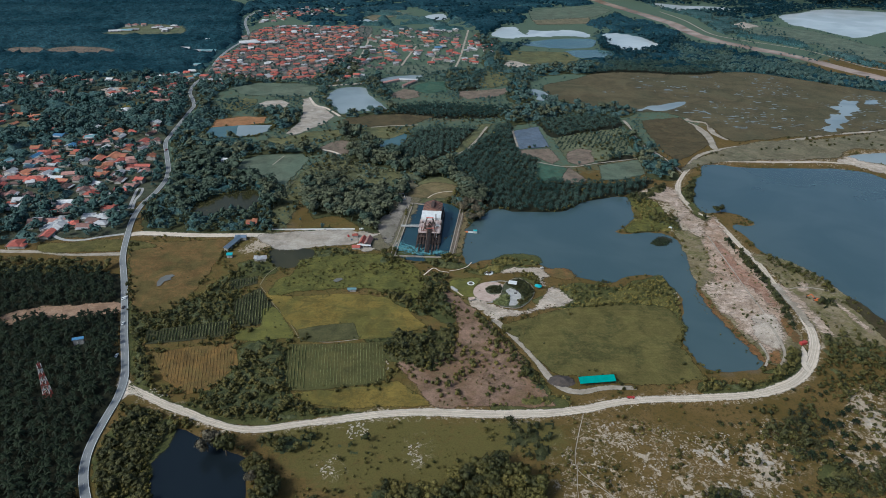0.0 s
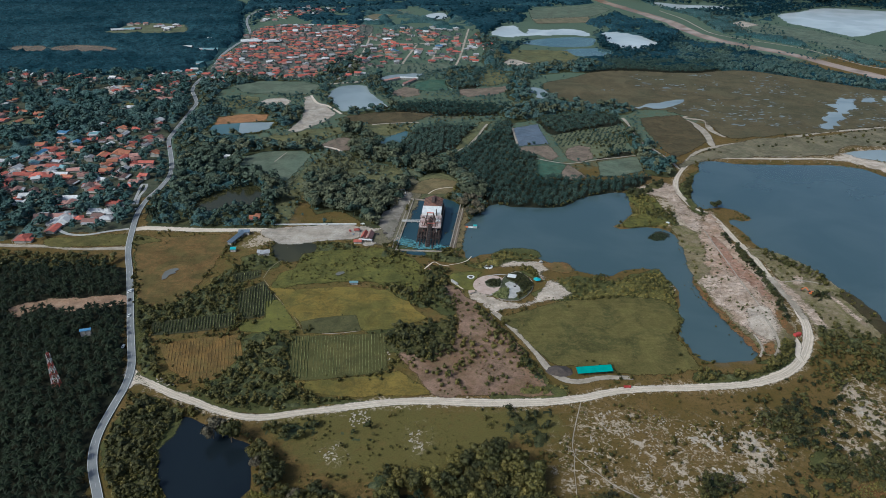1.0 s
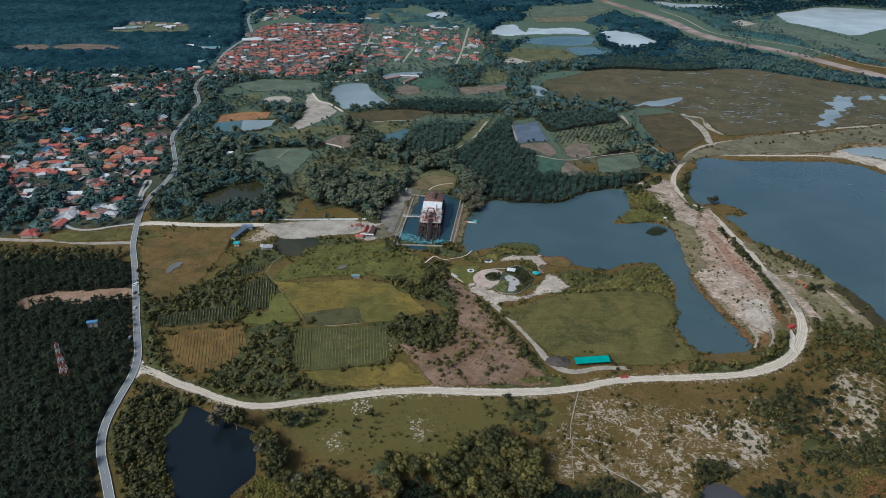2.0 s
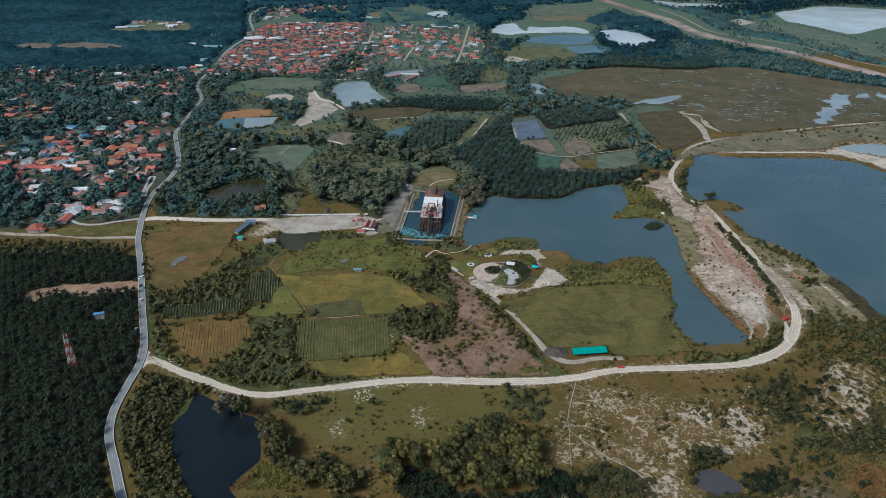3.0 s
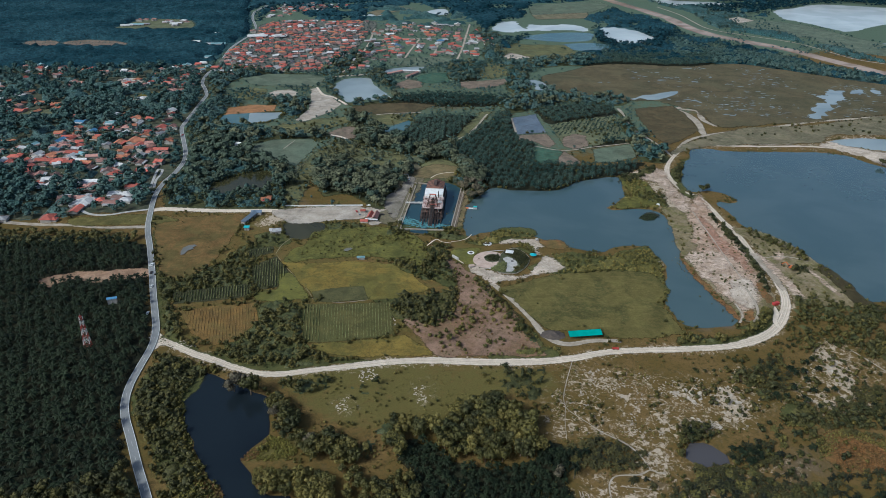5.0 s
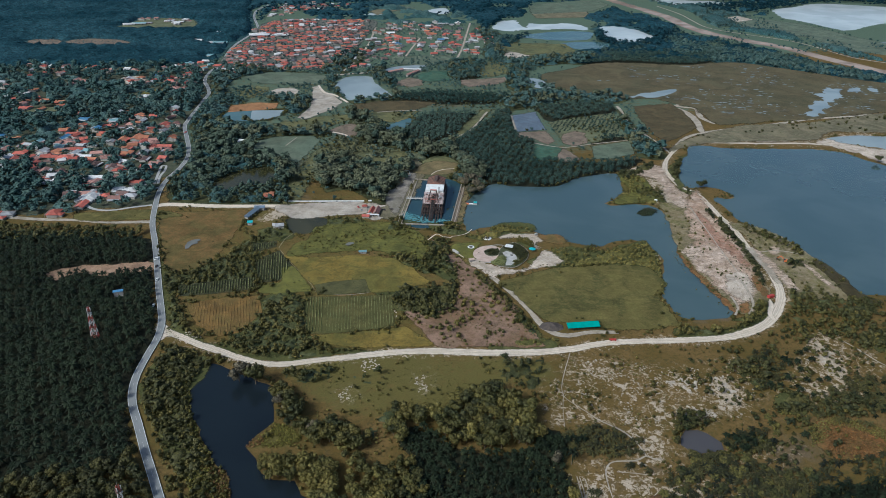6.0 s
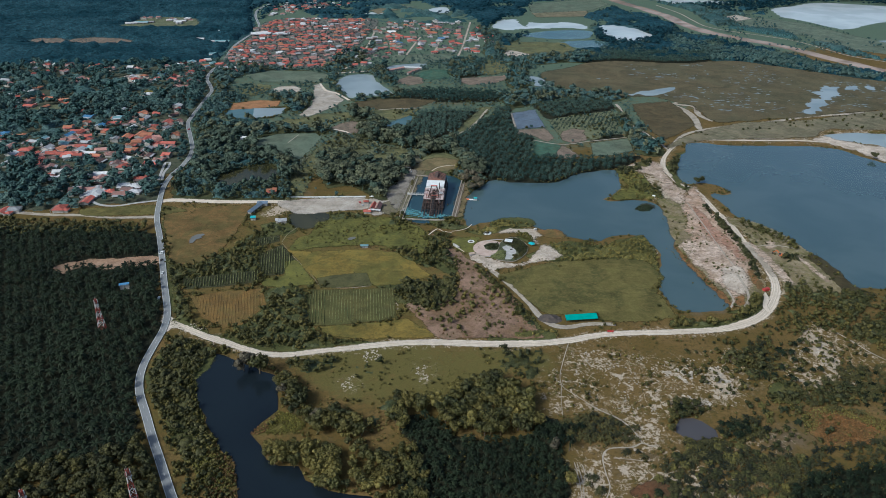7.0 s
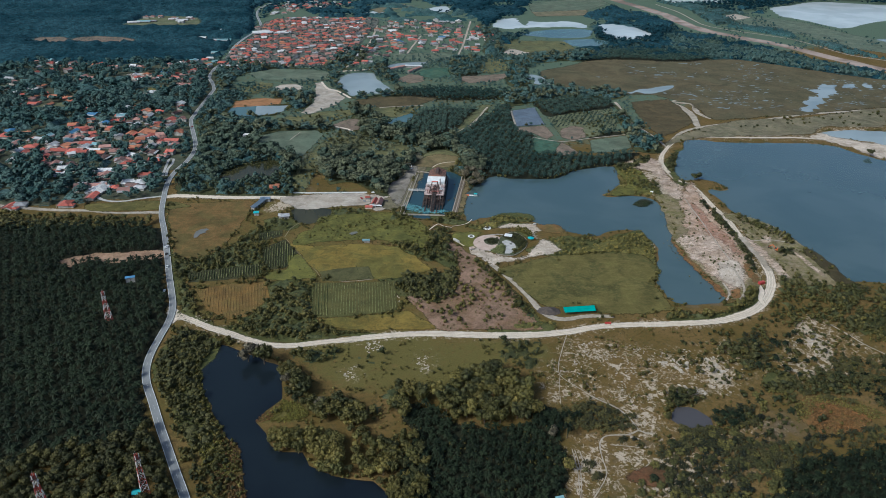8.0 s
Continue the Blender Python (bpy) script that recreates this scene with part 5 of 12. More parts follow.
cover([(256.0, 716.1), (261.4, 661.4), (272.4, 612.8), (249.2, 596.7), (240.3, 643.6)], 0, 0.45)
cover([(287.4, 779.7), (333.6, 809.0), (476.2, 839.7), (579.1, 788.7), (630.0, 880.2), (494.2, 881.3), (353.8, 848.7)], 0, 0.35)
cover([(221.0, 714.6), (263.1, 716.4), (247.4, 611.8), (228.6, 611.1), (219.2, 677.2)], 0, 0.45)
cover([(117.7, 255.2), (142.5, 253.2), (183.1, 246.5), (223.5, 257.9), (222.9, 232.7), (197.7, 213.7), (152.0, 168.7), (68.2, 166.9), (84.5, 229.3)], 1, 0.42)
cover([(138.9, 240.4), (197.9, 257.2), (223.5, 257.9), (206.9, 227.5), (164.8, 195.9), (123.1, 183.0)], 0, 0.24)
cover([(106.0, 225.6), (120.2, 225.5), (118.9, 219.9), (105.9, 220.5)], 0, 0.55, 4)
cover([(128.3, 207.7), (147.6, 209.9), (145.7, 203.8), (128.5, 202.5)], 0, 0.5, 6)
cover([(116.7, 267.1), (133.0, 258.3), (132.5, 242.7), (122.3, 244.0), (115.9, 255.2)], 0, 0.4, 8)
cover([(78.8, 236.4), (95.8, 234.4), (91.4, 202.5), (78.0, 189.9), (73.5, 202.1)], 0, 0.27, 8)
cover([(279.1, 365.7), (284.8, 354.3), (285.1, 332.6), (275.0, 328.8), (272.7, 346.6)], 0, 0.45, 8)
cover([(285.1, 367.5), (286.3, 357.4), (280.9, 334.7), (279.5, 318.6), (273.1, 319.6), (271.4, 331.4), (276.8, 357.1)], 0, 0.55, 5)
cover([(276.8, 376.5), (295.4, 379.8), (286.1, 369.6), (276.3, 370.8)], 0, 0.4, 6)
cover([(251.7, 306.5), (268.7, 310.9), (280.8, 305.6), (270.4, 299.9), (251.9, 299.4)], 0, 0.35, 8)
cover([(184.9, 317.3), (198.5, 323.6), (198.4, 298.1), (183.5, 282.1), (182.7, 295.1)], 0, 0.45, 6)
cover([(-118.5, 326.8), (-61.7, 337.0), (73.8, 343.0), (72.7, 300.2), (45.6, 305.8), (-1.8, 274.2), (-61.7, 272.6), (-96.1, 295.6)], 2, 0.72)
cover([(-215.5, 325.5), (-189.5, 340.6), (-168.1, 306.5), (-150.6, 259.2), (-133.6, 224.1), (-99.8, 159.8), (-116.2, 155.9), (-158.9, 218.8), (-194.7, 269.2)], 2, 0.62)
cover([(-118.8, 328.2), (-93.4, 325.4), (-69.2, 272.4), (-28.1, 221.9), (-29.0, 191.5), (-59.2, 203.3), (-106.5, 239.3), (-106.5, 271.5)], 1, 0.3)
cover([(208.7, 285.5), (301.2, 294.0), (290.8, 249.1), (214.5, 237.3), (193.9, 246.7)], 1, 0.4)
cover([(169.4, 614.9), (203.0, 694.8), (219.2, 677.2), (240.1, 619.3), (221.6, 607.7), (192.2, 614.3)], 2, 0.6)
cover([(17.2, 545.6), (51.6, 546.9), (96.1, 535.4), (113.4, 499.1), (189.3, 501.8), (188.6, 457.5), (163.8, 483.7), (99.6, 475.9), (26.9, 484.6)], 2, 0.35)
cover([(221.4, 540.0), (218.6, 491.2), (224.4, 458.7), (228.2, 424.2), (226.9, 392.7), (188.5, 387.3), (214.0, 409.9), (213.3, 491.1)], 1, 0.7)
cover([(-162.9, 838.4), (-159.2, 894.3), (-117.3, 888.1), (-85.5, 852.4), (-76.2, 785.1), (-78.1, 737.4), (-99.0, 720.2), (-130.2, 743.3), (-146.4, 755.3), (-165.1, 780.9)], 1, 0.28, 14)
cover([(-162.9, 838.4), (-159.2, 894.3), (-117.3, 888.1), (-85.5, 852.4), (-76.2, 785.1), (-78.1, 737.4), (-99.0, 720.2), (-130.2, 743.3), (-146.4, 755.3), (-165.1, 780.9)], 2, 0.45, 14)
cover([(-127.9, 986.3), (-30.2, 1001.6), (32.9, 995.3), (32.2, 963.3), (-37.7, 959.5), (-121.2, 924.9), (-133.1, 954.3)], 1, 0.40, 14)
cover([(-166.3, 603.1), (-181.5, 678.3), (-182.7, 736.8), (-168.0, 754.3), (-151.4, 698.3), (-146.1, 636.1), (-119.6, 620.8), (-141.8, 604.1)], 1, 0.45, 14)
cover([(-55.9, 607.5), (-51.1, 648.4), (-38.3, 691.9), (5.8, 690.1), (35.2, 655.4), (17.5, 561.9), (22.9, 543.2), (-17.0, 541.7), (-51.9, 551.1)], 1, 0.25, 10)
cover([(-55.9, 607.5), (-51.1, 648.4), (-38.3, 691.9), (5.8, 690.1), (35.2, 655.4), (17.5, 561.9), (22.9, 543.2), (-17.0, 541.7), (-51.9, 551.1)], 0, 0.2, 10)
cover([(-116.5, 245.7), (-112.1, 255.8), (-105.6, 267.5), (-90.1, 264.0), (-83.4, 251.2), (-93.8, 245.7), (-107.7, 244.4)], 2, 0.9, 6)
cover([(249.8, 492.3), (267.0, 492.9), (268.6, 460.2), (261.7, 430.0), (246.7, 415.5), (240.4, 424.6), (237.7, 440.9)], 0, 0.3, 8)
cover([(-187.3, 562.5), (-186.2, 582.7), (-168.9, 592.3), (-160.0, 577.9), (-168.7, 563.3), (-179.6, 554.5)], 0, 0.7, 4)
cover([(-247.4, 453.4), (-285.1, 590.8), (-166.3, 603.1), (-61.4, 683.5), (-16.9, 537.8), (22.7, 532.8), (41.1, 452.6), (51.5, 387.4), (15.4, 422.1), (-11.4, 345.8), (-78.5, 336.5), (-154.7, 337.9), (-205.8, 363.1)], 2, 0.5, 14)
cover([(238.2, 619.2), (252.7, 608.9), (253.4, 561.2), (251.7, 528.4), (237.5, 509.4), (232.0, 527.6), (231.7, 560.4)], 2, 0.75, 10)
cover([(-169.9, 968.0), (97.2, 1015.5), (84.4, 840.5), (-62.8, 702.2), (-146.0, 627.8), (-197.5, 757.3)], 1, 0.15)
# Channel 3 spreads the haze tint over the more distant land.
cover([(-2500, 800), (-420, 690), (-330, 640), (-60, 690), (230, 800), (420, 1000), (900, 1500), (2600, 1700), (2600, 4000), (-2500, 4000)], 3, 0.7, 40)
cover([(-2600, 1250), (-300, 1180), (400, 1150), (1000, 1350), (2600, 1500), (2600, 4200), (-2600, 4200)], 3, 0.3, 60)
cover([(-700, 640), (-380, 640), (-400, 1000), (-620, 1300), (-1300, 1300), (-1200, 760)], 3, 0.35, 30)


def axis_steps(lo, a0, b0, hi, fine):
    """Grid lines: fine between a0 and b0, widening outside."""
    mid = list(np.arange(a0, b0, fine))
    left, s, x = [], fine, a0
    while x > lo:
        s *= 1.12
        x -= s
        left.append(x)
    right, s, x = [], fine, mid[-1]
    while x < hi:
        s *= 1.06
        x += s
        right.append(x)
    return np.array(left[::-1] + mid + right)


def build_ground():
    gx, gy = axis_steps(-3200, -460, 620, 3200, 7.0), axis_steps(-700, 60, 760, 4700, 7.0)
    X, Y = np.meshgrid(gx, gy)
    P = np.c_[X.ravel(), Y.ravel()]
    col = np.zeros((len(P), 4), np.float32)
    for line, ch, amount, soft in COVER:
        box = (P[:, 0] > line[:, 0].min() - soft) & (P[:, 0] < line[:, 0].max() + soft) & (P[:, 1] > line[:, 1].min() - soft) & (P[:, 1] < line[:, 1].max() + soft)
        k = np.where(box)[0]
        if len(k):
            d = distance(P[k], line, True)
            d = np.where(inside(P[k], line), d, -d)
            col[k, ch] += amount * np.clip(d / soft * 0.5 + 0.5, 0, 1)
    for line, rim in WATERS:
        box = (P[:, 0] > line[:, 0].min() - 30) & (P[:, 0] < line[:, 0].max() + 30) & (P[:, 1] > line[:, 1].min() - 30) & (P[:, 1] < line[:, 1].max() + 30)
        k = np.where(box)[0]
        if len(k):
            col[k, 1] += 0.10 * np.clip(1.3 - distance(P[k], line, True) / rim, 0, 1)
    for line, w in SPILL:
        box = (P[:, 0] > line[:, 0].min() - 20) & (P[:, 0] < line[:, 0].max() + 20) & (P[:, 1] > line[:, 1].min() - 20) & (P[:, 1] < line[:, 1].max() + 20)
        k = np.where(box)[0]
        if len(k):
            col[k, 0] = np.maximum(col[k, 0], 0.40 * np.clip(1.0 - (distance(P[k], line) - w) / 5.0, 0, 1))
    nx, ny = len(gx), len(gy)
    i = (np.arange(ny - 1)[:, None] * nx + np.arange(nx - 1)).ravel()
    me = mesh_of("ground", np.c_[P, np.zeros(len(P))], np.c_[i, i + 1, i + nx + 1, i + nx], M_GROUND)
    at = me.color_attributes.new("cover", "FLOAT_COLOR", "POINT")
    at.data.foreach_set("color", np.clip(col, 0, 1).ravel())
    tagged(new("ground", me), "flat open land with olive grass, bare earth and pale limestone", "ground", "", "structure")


build_ground()


# ---------- materials of built things ----------
ROOFS = {
    "red": (surface("red_roof", (0.42, 0.110, 0.078), (0.30, 0.090, 0.068), 0.8, 0.8, vary=0.6), "terracotta-red"),
    "brick": (surface("faded_roof", (0.36, 0.19, 0.155), (0.26, 0.145, 0.12), 0.8, 0.8, vary=0.6), "faded brick-red"),
    "orange": (surface("orange_roof", (0.42, 0.17, 0.09), (0.33, 0.135, 0.08), 0.8, 0.8, vary=0.5), "orange-tiled"),
    "brown": (surface("rusty_roof", (0.16, 0.095, 0.08), (0.11, 0.075, 0.068), 0.85, 0.8, vary=0.6), "rusty brown"),
    "grey": (surface("zinc_roof", (0.38, 0.38, 0.38), (0.26, 0.25, 0.25), 0.55, 0.8, vary=0.6), "weathered grey zinc"),
    "white": (surface("white_roof", (0.62, 0.61, 0.59), (0.48, 0.47, 0.46), 0.6, 0.8, vary=0.4), "pale white sheet-metal"),
    "blue": (surface("blue_roof", (0.08, 0.21, 0.36), (0.08, 0.17, 0.28), 0.5, 0.8, vary=0.3), "blue sheet-metal"),
    "teal": (surface("teal_roof", (0.20, 0.34, 0.36), (0.16, 0.27, 0.29), 0.5, 0.8, vary=0.3), "teal sheet-metal"),
    "dark": (surface("dark_roof", (0.07, 0.075, 0.085), (0.10, 0.10, 0.105), 0.7, 0.8, vary=0.4), "dark grey"),
}
M_WALL = surface("plaster_wall", (0.46, 0.43, 0.39), (0.34, 0.32, 0.29), 0.9, 0.6, vary=0.5)
M_GLASS = surface("window_glass", (0.03, 0.04, 0.05), (0.05, 0.06, 0.07), 0.15, 1.0, spec=0.5)
M_WOOD = surface("door_wood", (0.18, 0.10, 0.06), (0.12, 0.07, 0.045), 0.7, 1.5)
M_STEEL = surface("rusty_steel", (0.13, 0.085, 0.065), (0.08, 0.065, 0.06), 0.8, 1.5, metal=0.3)
M_DARK = surface("dark_steel", (0.045, 0.042, 0.042), (0.07, 0.055, 0.05), 0.75, 1.5, metal=0.3)
M_PINK = surface("weathered_sheets", (0.52, 0.42, 0.385), (0.31, 0.225, 0.205), 0.75, 0.5)
M_RUSTY_ROOF = surface("rust_streaked_roof", (0.25, 0.12, 0.085), (0.15, 0.085, 0.065), 0.85, 0.5, relief=0.5)
M_COPING = surface("weathered_coping", (0.38, 0.33, 0.27), (0.25, 0.21, 0.165), 0.9, 0.6)
M_WHITE = surface("white_paint", (0.74, 0.74, 0.72), (0.60, 0.60, 0.58), 0.6, 0.6)
M_RED = surface("red_paint", (0.42, 0.05, 0.045), (0.34, 0.05, 0.045), 0.55, 1.0)
M_MAST_RED = surface("faded_red_paint", (0.36, 0.065, 0.05), (0.25, 0.065, 0.05), 0.7, 1.0)
M_MAST_WHITE = surface("dull_white_paint", (0.62, 0.61, 0.59), (0.47, 0.46, 0.44), 0.7, 1.0)
M_GREEN = surface("green_sheeting", (0.012, 0.30, 0.25), (0.012, 0.25, 0.21), 0.55, 0.5)
M_TURQ = surface("turquoise_sheet", (0.05, 0.40, 0.42), (0.05, 0.33, 0.36), 0.5, 0.8)
M_PAVING = surface("pink_paving", (0.52, 0.40, 0.33), (0.42, 0.31, 0.25), 0.85, 0.8)
M_ROCK = surface("limestone", (0.46, 0.40, 0.325), (0.31, 0.265, 0.205), 0.95, 1.2, vary=0.3, relief=0.6)
M_RUBBER = surface("rubber", (0.03, 0.03, 0.03), (0.045, 0.045, 0.045), 0.9, 3)
M_ORANGE = surface("orange_paint", (0.62, 0.16, 0.04), (0.5, 0.13, 0.04), 0.5, 1)
M_RAIL = surface("galvanised_rail", (0.45, 0.46, 0.47), (0.36, 0.36, 0.37), 0.4, 1, metal=0.6)
M_SPOIL = surface("dark_spoil", (0.06, 0.05, 0.045), (0.10, 0.08, 0.065), 0.95, 1.0, relief=0.8)

# ---------- houses ----------
HOUSE_MESHES = {}
FAR_HOUSES = []      # drawn together in one mesh
SHAPES = ((10, 7.5, 3.0, 1.9, "gable"), (12, 8.5, 3.2, 2.3, "hip"), (9, 7, 5.6, 1.9, "gable"), (14, 7, 3.0, 1.8, "gable"))


def house_meshes(k, colour):
    if (k, colour) not in HOUSE_MESHES:
        w, d, h, rise, kind = SHAPES[k]
        wall = Shape().box(-w / 2, -d / 2, 0, w / 2, d / 2, h)
        if kind == "gable":
            for s in (-1, 1):
                x = s * (w / 2 - 0.1)
                wall.add([(x - 0.1, -d / 2, h), (x + 0.1, -d / 2, h), (x - 0.1, d / 2, h), (x + 0.1, d / 2, h), (x - 0.1, 0, h + rise - 0.3), (x + 0.1, 0, h + rise - 0.3)],
                         [(0, 4, 2), (1, 3, 5), (0, 1, 5, 4), (2, 4, 5, 3)])
        wall.box(-w / 2 + 1, -d / 2 - 2.2, 0, -w / 2 + 1.2, -d / 2 - 2.0, h - 0.4).box(w / 2 - 1.2, -d / 2 - 2.2, 0, w / 2 - 1, -d / 2 - 2.0, h - 0.4)
        roof = Shape()
        if kind == "gable":
            roof.gable(-w / 2, -d / 2, w / 2, d / 2, h, rise)
        else:
            roof.hip(-w / 2, -d / 2, w / 2, d / 2, h, rise)
        if k != 3:
            wall.box(0.04 * w, d / 2 - 0.5, 0, 0.46 * w, d / 2 + 3.8, h - 0.5)
            roof.hip(0.04 * w, d / 2 - 0.6, 0.46 * w, d / 2 + 3.8, h - 0.5, rise * 0.7)
        porch = Shape().add([(-w / 2 + 0.6, -d / 2 - 2.6, h - 0.55), (w / 2 - 0.6, -d / 2 - 2.6, h - 0.55), (w / 2 - 0.6, -d / 2 - 0.05, h - 0.02), (-w / 2 + 0.6, -d / 2 - 0.05, h - 0.02),
                             (-w / 2 + 0.6, -d / 2 - 2.6, h - 0.7), (w / 2 - 0.6, -d / 2 - 2.6, h - 0.7), (w / 2 - 0.6, -d / 2 - 0.05, h - 0.17), (-w / 2 + 0.6, -d / 2 - 0.05, h - 0.17)],
                            [(0, 1, 2, 3), (7, 6, 5, 4), (0, 4, 5, 1), (1, 5, 6, 2), (2, 6, 7, 3), (3, 7, 4, 0)])
        door = Shape().box(-0.5, -d / 2 - 0.06, 0, 0.5, -d / 2 - 0.005, 2.05)
        win = [Shape().box(x - 0.7, -d / 2 - 0.06, 1.0, x + 0.7, -d / 2 - 0.005, 2.1) for x in (-w / 4 - 0.6, w / 4 + 0.6)]
        m = ROOFS[colour][0]
        second = ROOFS[{"red": "brown", "brick": "grey", "orange": "red", "grey": "brown", "white": "grey"}.get(colour, "grey")][0]
        HOUSE_MESHES[k, colour] = (wall.mesh("wall", M_WALL), roof.mesh("roof", m), porch.mesh("porch_roof", second), door.mesh("door", M_WOOD), [x.mesh("window", M_GLASS) for x in win])
    return HOUSE_MESHES[k, colour]


def house(x, y, colour, k=None, turn=None, size=1.0, detail=True, group="village houses", stretch=1.0):
    k = random.randrange(4) if k is None else k
    turn = random.choice((0, 90, 180, 270)) + random.uniform(-14, 14) if turn is None else turn
    PLOTS.append((x, y, 5.3 * size * max(1, stretch * 0.8)))
    if not detail and group != "village houses":
        FAR_HOUSES.append((x, y, colour, k, turn, size))
        return None
    wall, roof, porch, door, win = house_meshes(k, colour)
    storeys = "two-storey" if k == 2 else ("long single-storey" if k == 3 else "single-storey")
    h = thing("house", f"{storeys} plastered house with a {ROOFS[colour][1]} roof", "house", pose(x, y, 0, 0, 0, turn), group)
    h.scale = (size * stretch, size, size ** 0.5 * 0.86)
    body = part("wall", wall, h)
    part("roof", roof, h, ROOFS[colour][1] + " roof")
    if detail:
        part("porch_roof", porch, h)
        part("door", door, body)
        for m in win:
            part("window", m, body)
    return h


def houses(colour, pts, **kw):
    for x, y in pts:
        house(x, y, colour, size=random.uniform(1.0, 1.35), **kw)


random.seed(11)
houses("red", [(-377.6, 587.1), (-395.5, 565.9), (-448.1, 556.8), (-521.6, 717.3), (-524.6, 735.8), (-489.1, 704.8), (-480.1, 725.3), (-463.9, 724.0), (-461.6, 753.7), (-456.2, 816.4), (-523.6, 895.0), (-462.5, 849.1), (-421.0, 897.5), (-391.7, 857.9), (-358.4, 769.6), (-343.2, 723.3), (-352.9, 697.2), (-393.3, 695.4), (-382.0, 686.4), (-580.5, 777.2), (-506.6, 722.1), (-343.3, 643.1), (-488.0, 727.0), (-448.2, 714.6)])
houses("red", [(-726.1, 1175.0), (-701.9, 1141.8), (-718.1, 1111.7), (-637.7, 1185.2), (-617.9, 1168.7), (-476.8, 1118.5), (-470.4, 1095.0), (-451.4, 1140.7), (-438.6, 1081.4), (-491.2, 1213.1), (-630.2, 915.4), (-622.6, 924.8), (-380.7, 1157.8), (-424.1, 1208.3)])
houses("brick", [(-387.7, 641.3), (-384.8, 616.5), (-350.6, 605.1), (-460.9, 673.6), (-495.0, 769.9), (-482.7, 775.0), (-535.9, 763.4), (-365.3, 758.2), (-348.5, 709.1), (-346.4, 746.1), (-551.6, 749.5), (-460.3, 728.3), (-383.2, 695.8), (-431.1, 742.2), (-413.5, 726.3)])
houses("brick", [(-620.2, 1082.0), (-612.5, 1086.3), (-622.4, 1066.5), (-671.3, 1126.9), (-432.1, 1048.1), (-446.0, 1047.3), (-714.3, 1010.3), (-717.4, 1038.6), (-681.8, 1169.0), (-599.4, 1156.8), (-558.1, 1168.2), (-511.0, 1180.0)])
houses("orange", [(-484.8, 741.9), (-512.5, 821.1), (-462.1, 808.8), (-430.3, 721.5), (-400.2, 754.4), (-397.0, 739.5), (-408.0, 801.8), (-401.5, 826.6), (-439.1, 890.9), (-563.7, 787.2), (-398.3, 802.3), (-397.3, 765.5)])
houses("grey", [(-525.0, 759.5), (-516.7, 757.7), (-497.0, 730.8), (-383.8, 768.4), (-376.0, 742.6), (-379.4, 618.3), (-337.3, 612.0), (-441.3, 561.3), (-497.8, 739.1), (-459.2, 740.9), (-461.0, 875.9), (-342.1, 643.2), (-666.3, 1006.2), (-540.1, 1098.6), (-739.5, 1070.9), (-434.4, 1019.5)])
houses("white", [(-443.5, 645.8), (-446.1, 661.5), (-440.9, 729.2), (-473.2, 903.4), (-382.0, 600.7), (-376.8, 605.6), (-341.8, 626.4), (-471.6, 996.8), (-403.4, 930.6), (-521.4, 1076.4), (-681.8, 984.9), (-514.7, 1527.7)])
houses("teal", [(-525.6, 777.5), (-488.2, 763.5), (-464.4, 864.9), (-475.7, 1214.1), (-462.7, 1293.4)])
houses("blue", [(-501.0, 797.3), (-584.8, 798.0), (-510.8, 876.1), (-499.1, 1125.3), (-473.3, 830.5)])
houses("brown", [(-385.8, 834.9), (-390.9, 689.8), (-347.9, 618.0), (-366.8, 724.3), (-400.3, 609.4), (-441.0, 667.2), (-425.5, 616.4), (-476.4, 680.4)])
house(-395.5, 661.9, "white", 3, 8, 1.3, stretch=1.5)
house(-386.9, 639.6, "red", 3, 8, 1.1, stretch=1.7)
house(-381.3, 599.2, "white", 3, 10, 1.0, stretch=1.2)
house(-596.1, 960.4, "orange", 3, -6, 1.4, stretch=2.2)
house(-576.2, 952.0, "orange", 3, 70, 1.2, stretch=1.6)
house(-615.4, 968.9, "orange", 3, -6, 1.2, stretch=1.6)
house(-536.3, 1434.8, "white", 3, 0, 1.5, stretch=1.2)
house(-499.2, 1413.3, "grey", 3, 10, 1.3, stretch=1.1)
house(-479.2, 1414.7, "teal", 3, 10, 1.4, stretch=1.4)
house(-751.8, 1609.6, "white", 3, 20, 1.4, stretch=1.3)
house(-731.2, 1619.0, "teal", 3, 5, 1.4, stretch=1.5)
house(-717.0, 1627.9, "grey", 3, 5, 1.3, stretch=1.3)
houses("white", [(-679.0, 1654.6), (-669.7, 1663.4), (-640.4, 1618.9), (-644.0, 1681.8), (-653.6, 1641.0), (-642.8, 1649.8)], group="far houses", detail=False)
houses("brick", [(-748.3, 1672.8), (-738.2, 1690.1), (-714.8, 1683.9), (-682.0, 1678.5), (-631.9, 1666.6)], group="far houses", detail=False)
houses("red", [(-369.8, 1915.8), (-350.0, 1938.1), (-309.4, 1931.7), (-279.6, 1944.9), (-396.9, 1893.1), (-431.4, 1909.9), (-453.6, 1868.2), (-460.2, 1829.4), (-382.2, 1855.5)], group="far houses", detail=False)
houses("white", [(-455.7, 1757.3), (-452.5, 1775.2), (-131.5, 1653.5), (-329.7, 1961.0), (-307.5, 1973.7), (-347.9, 1878.0)], group="far houses", detail=False)
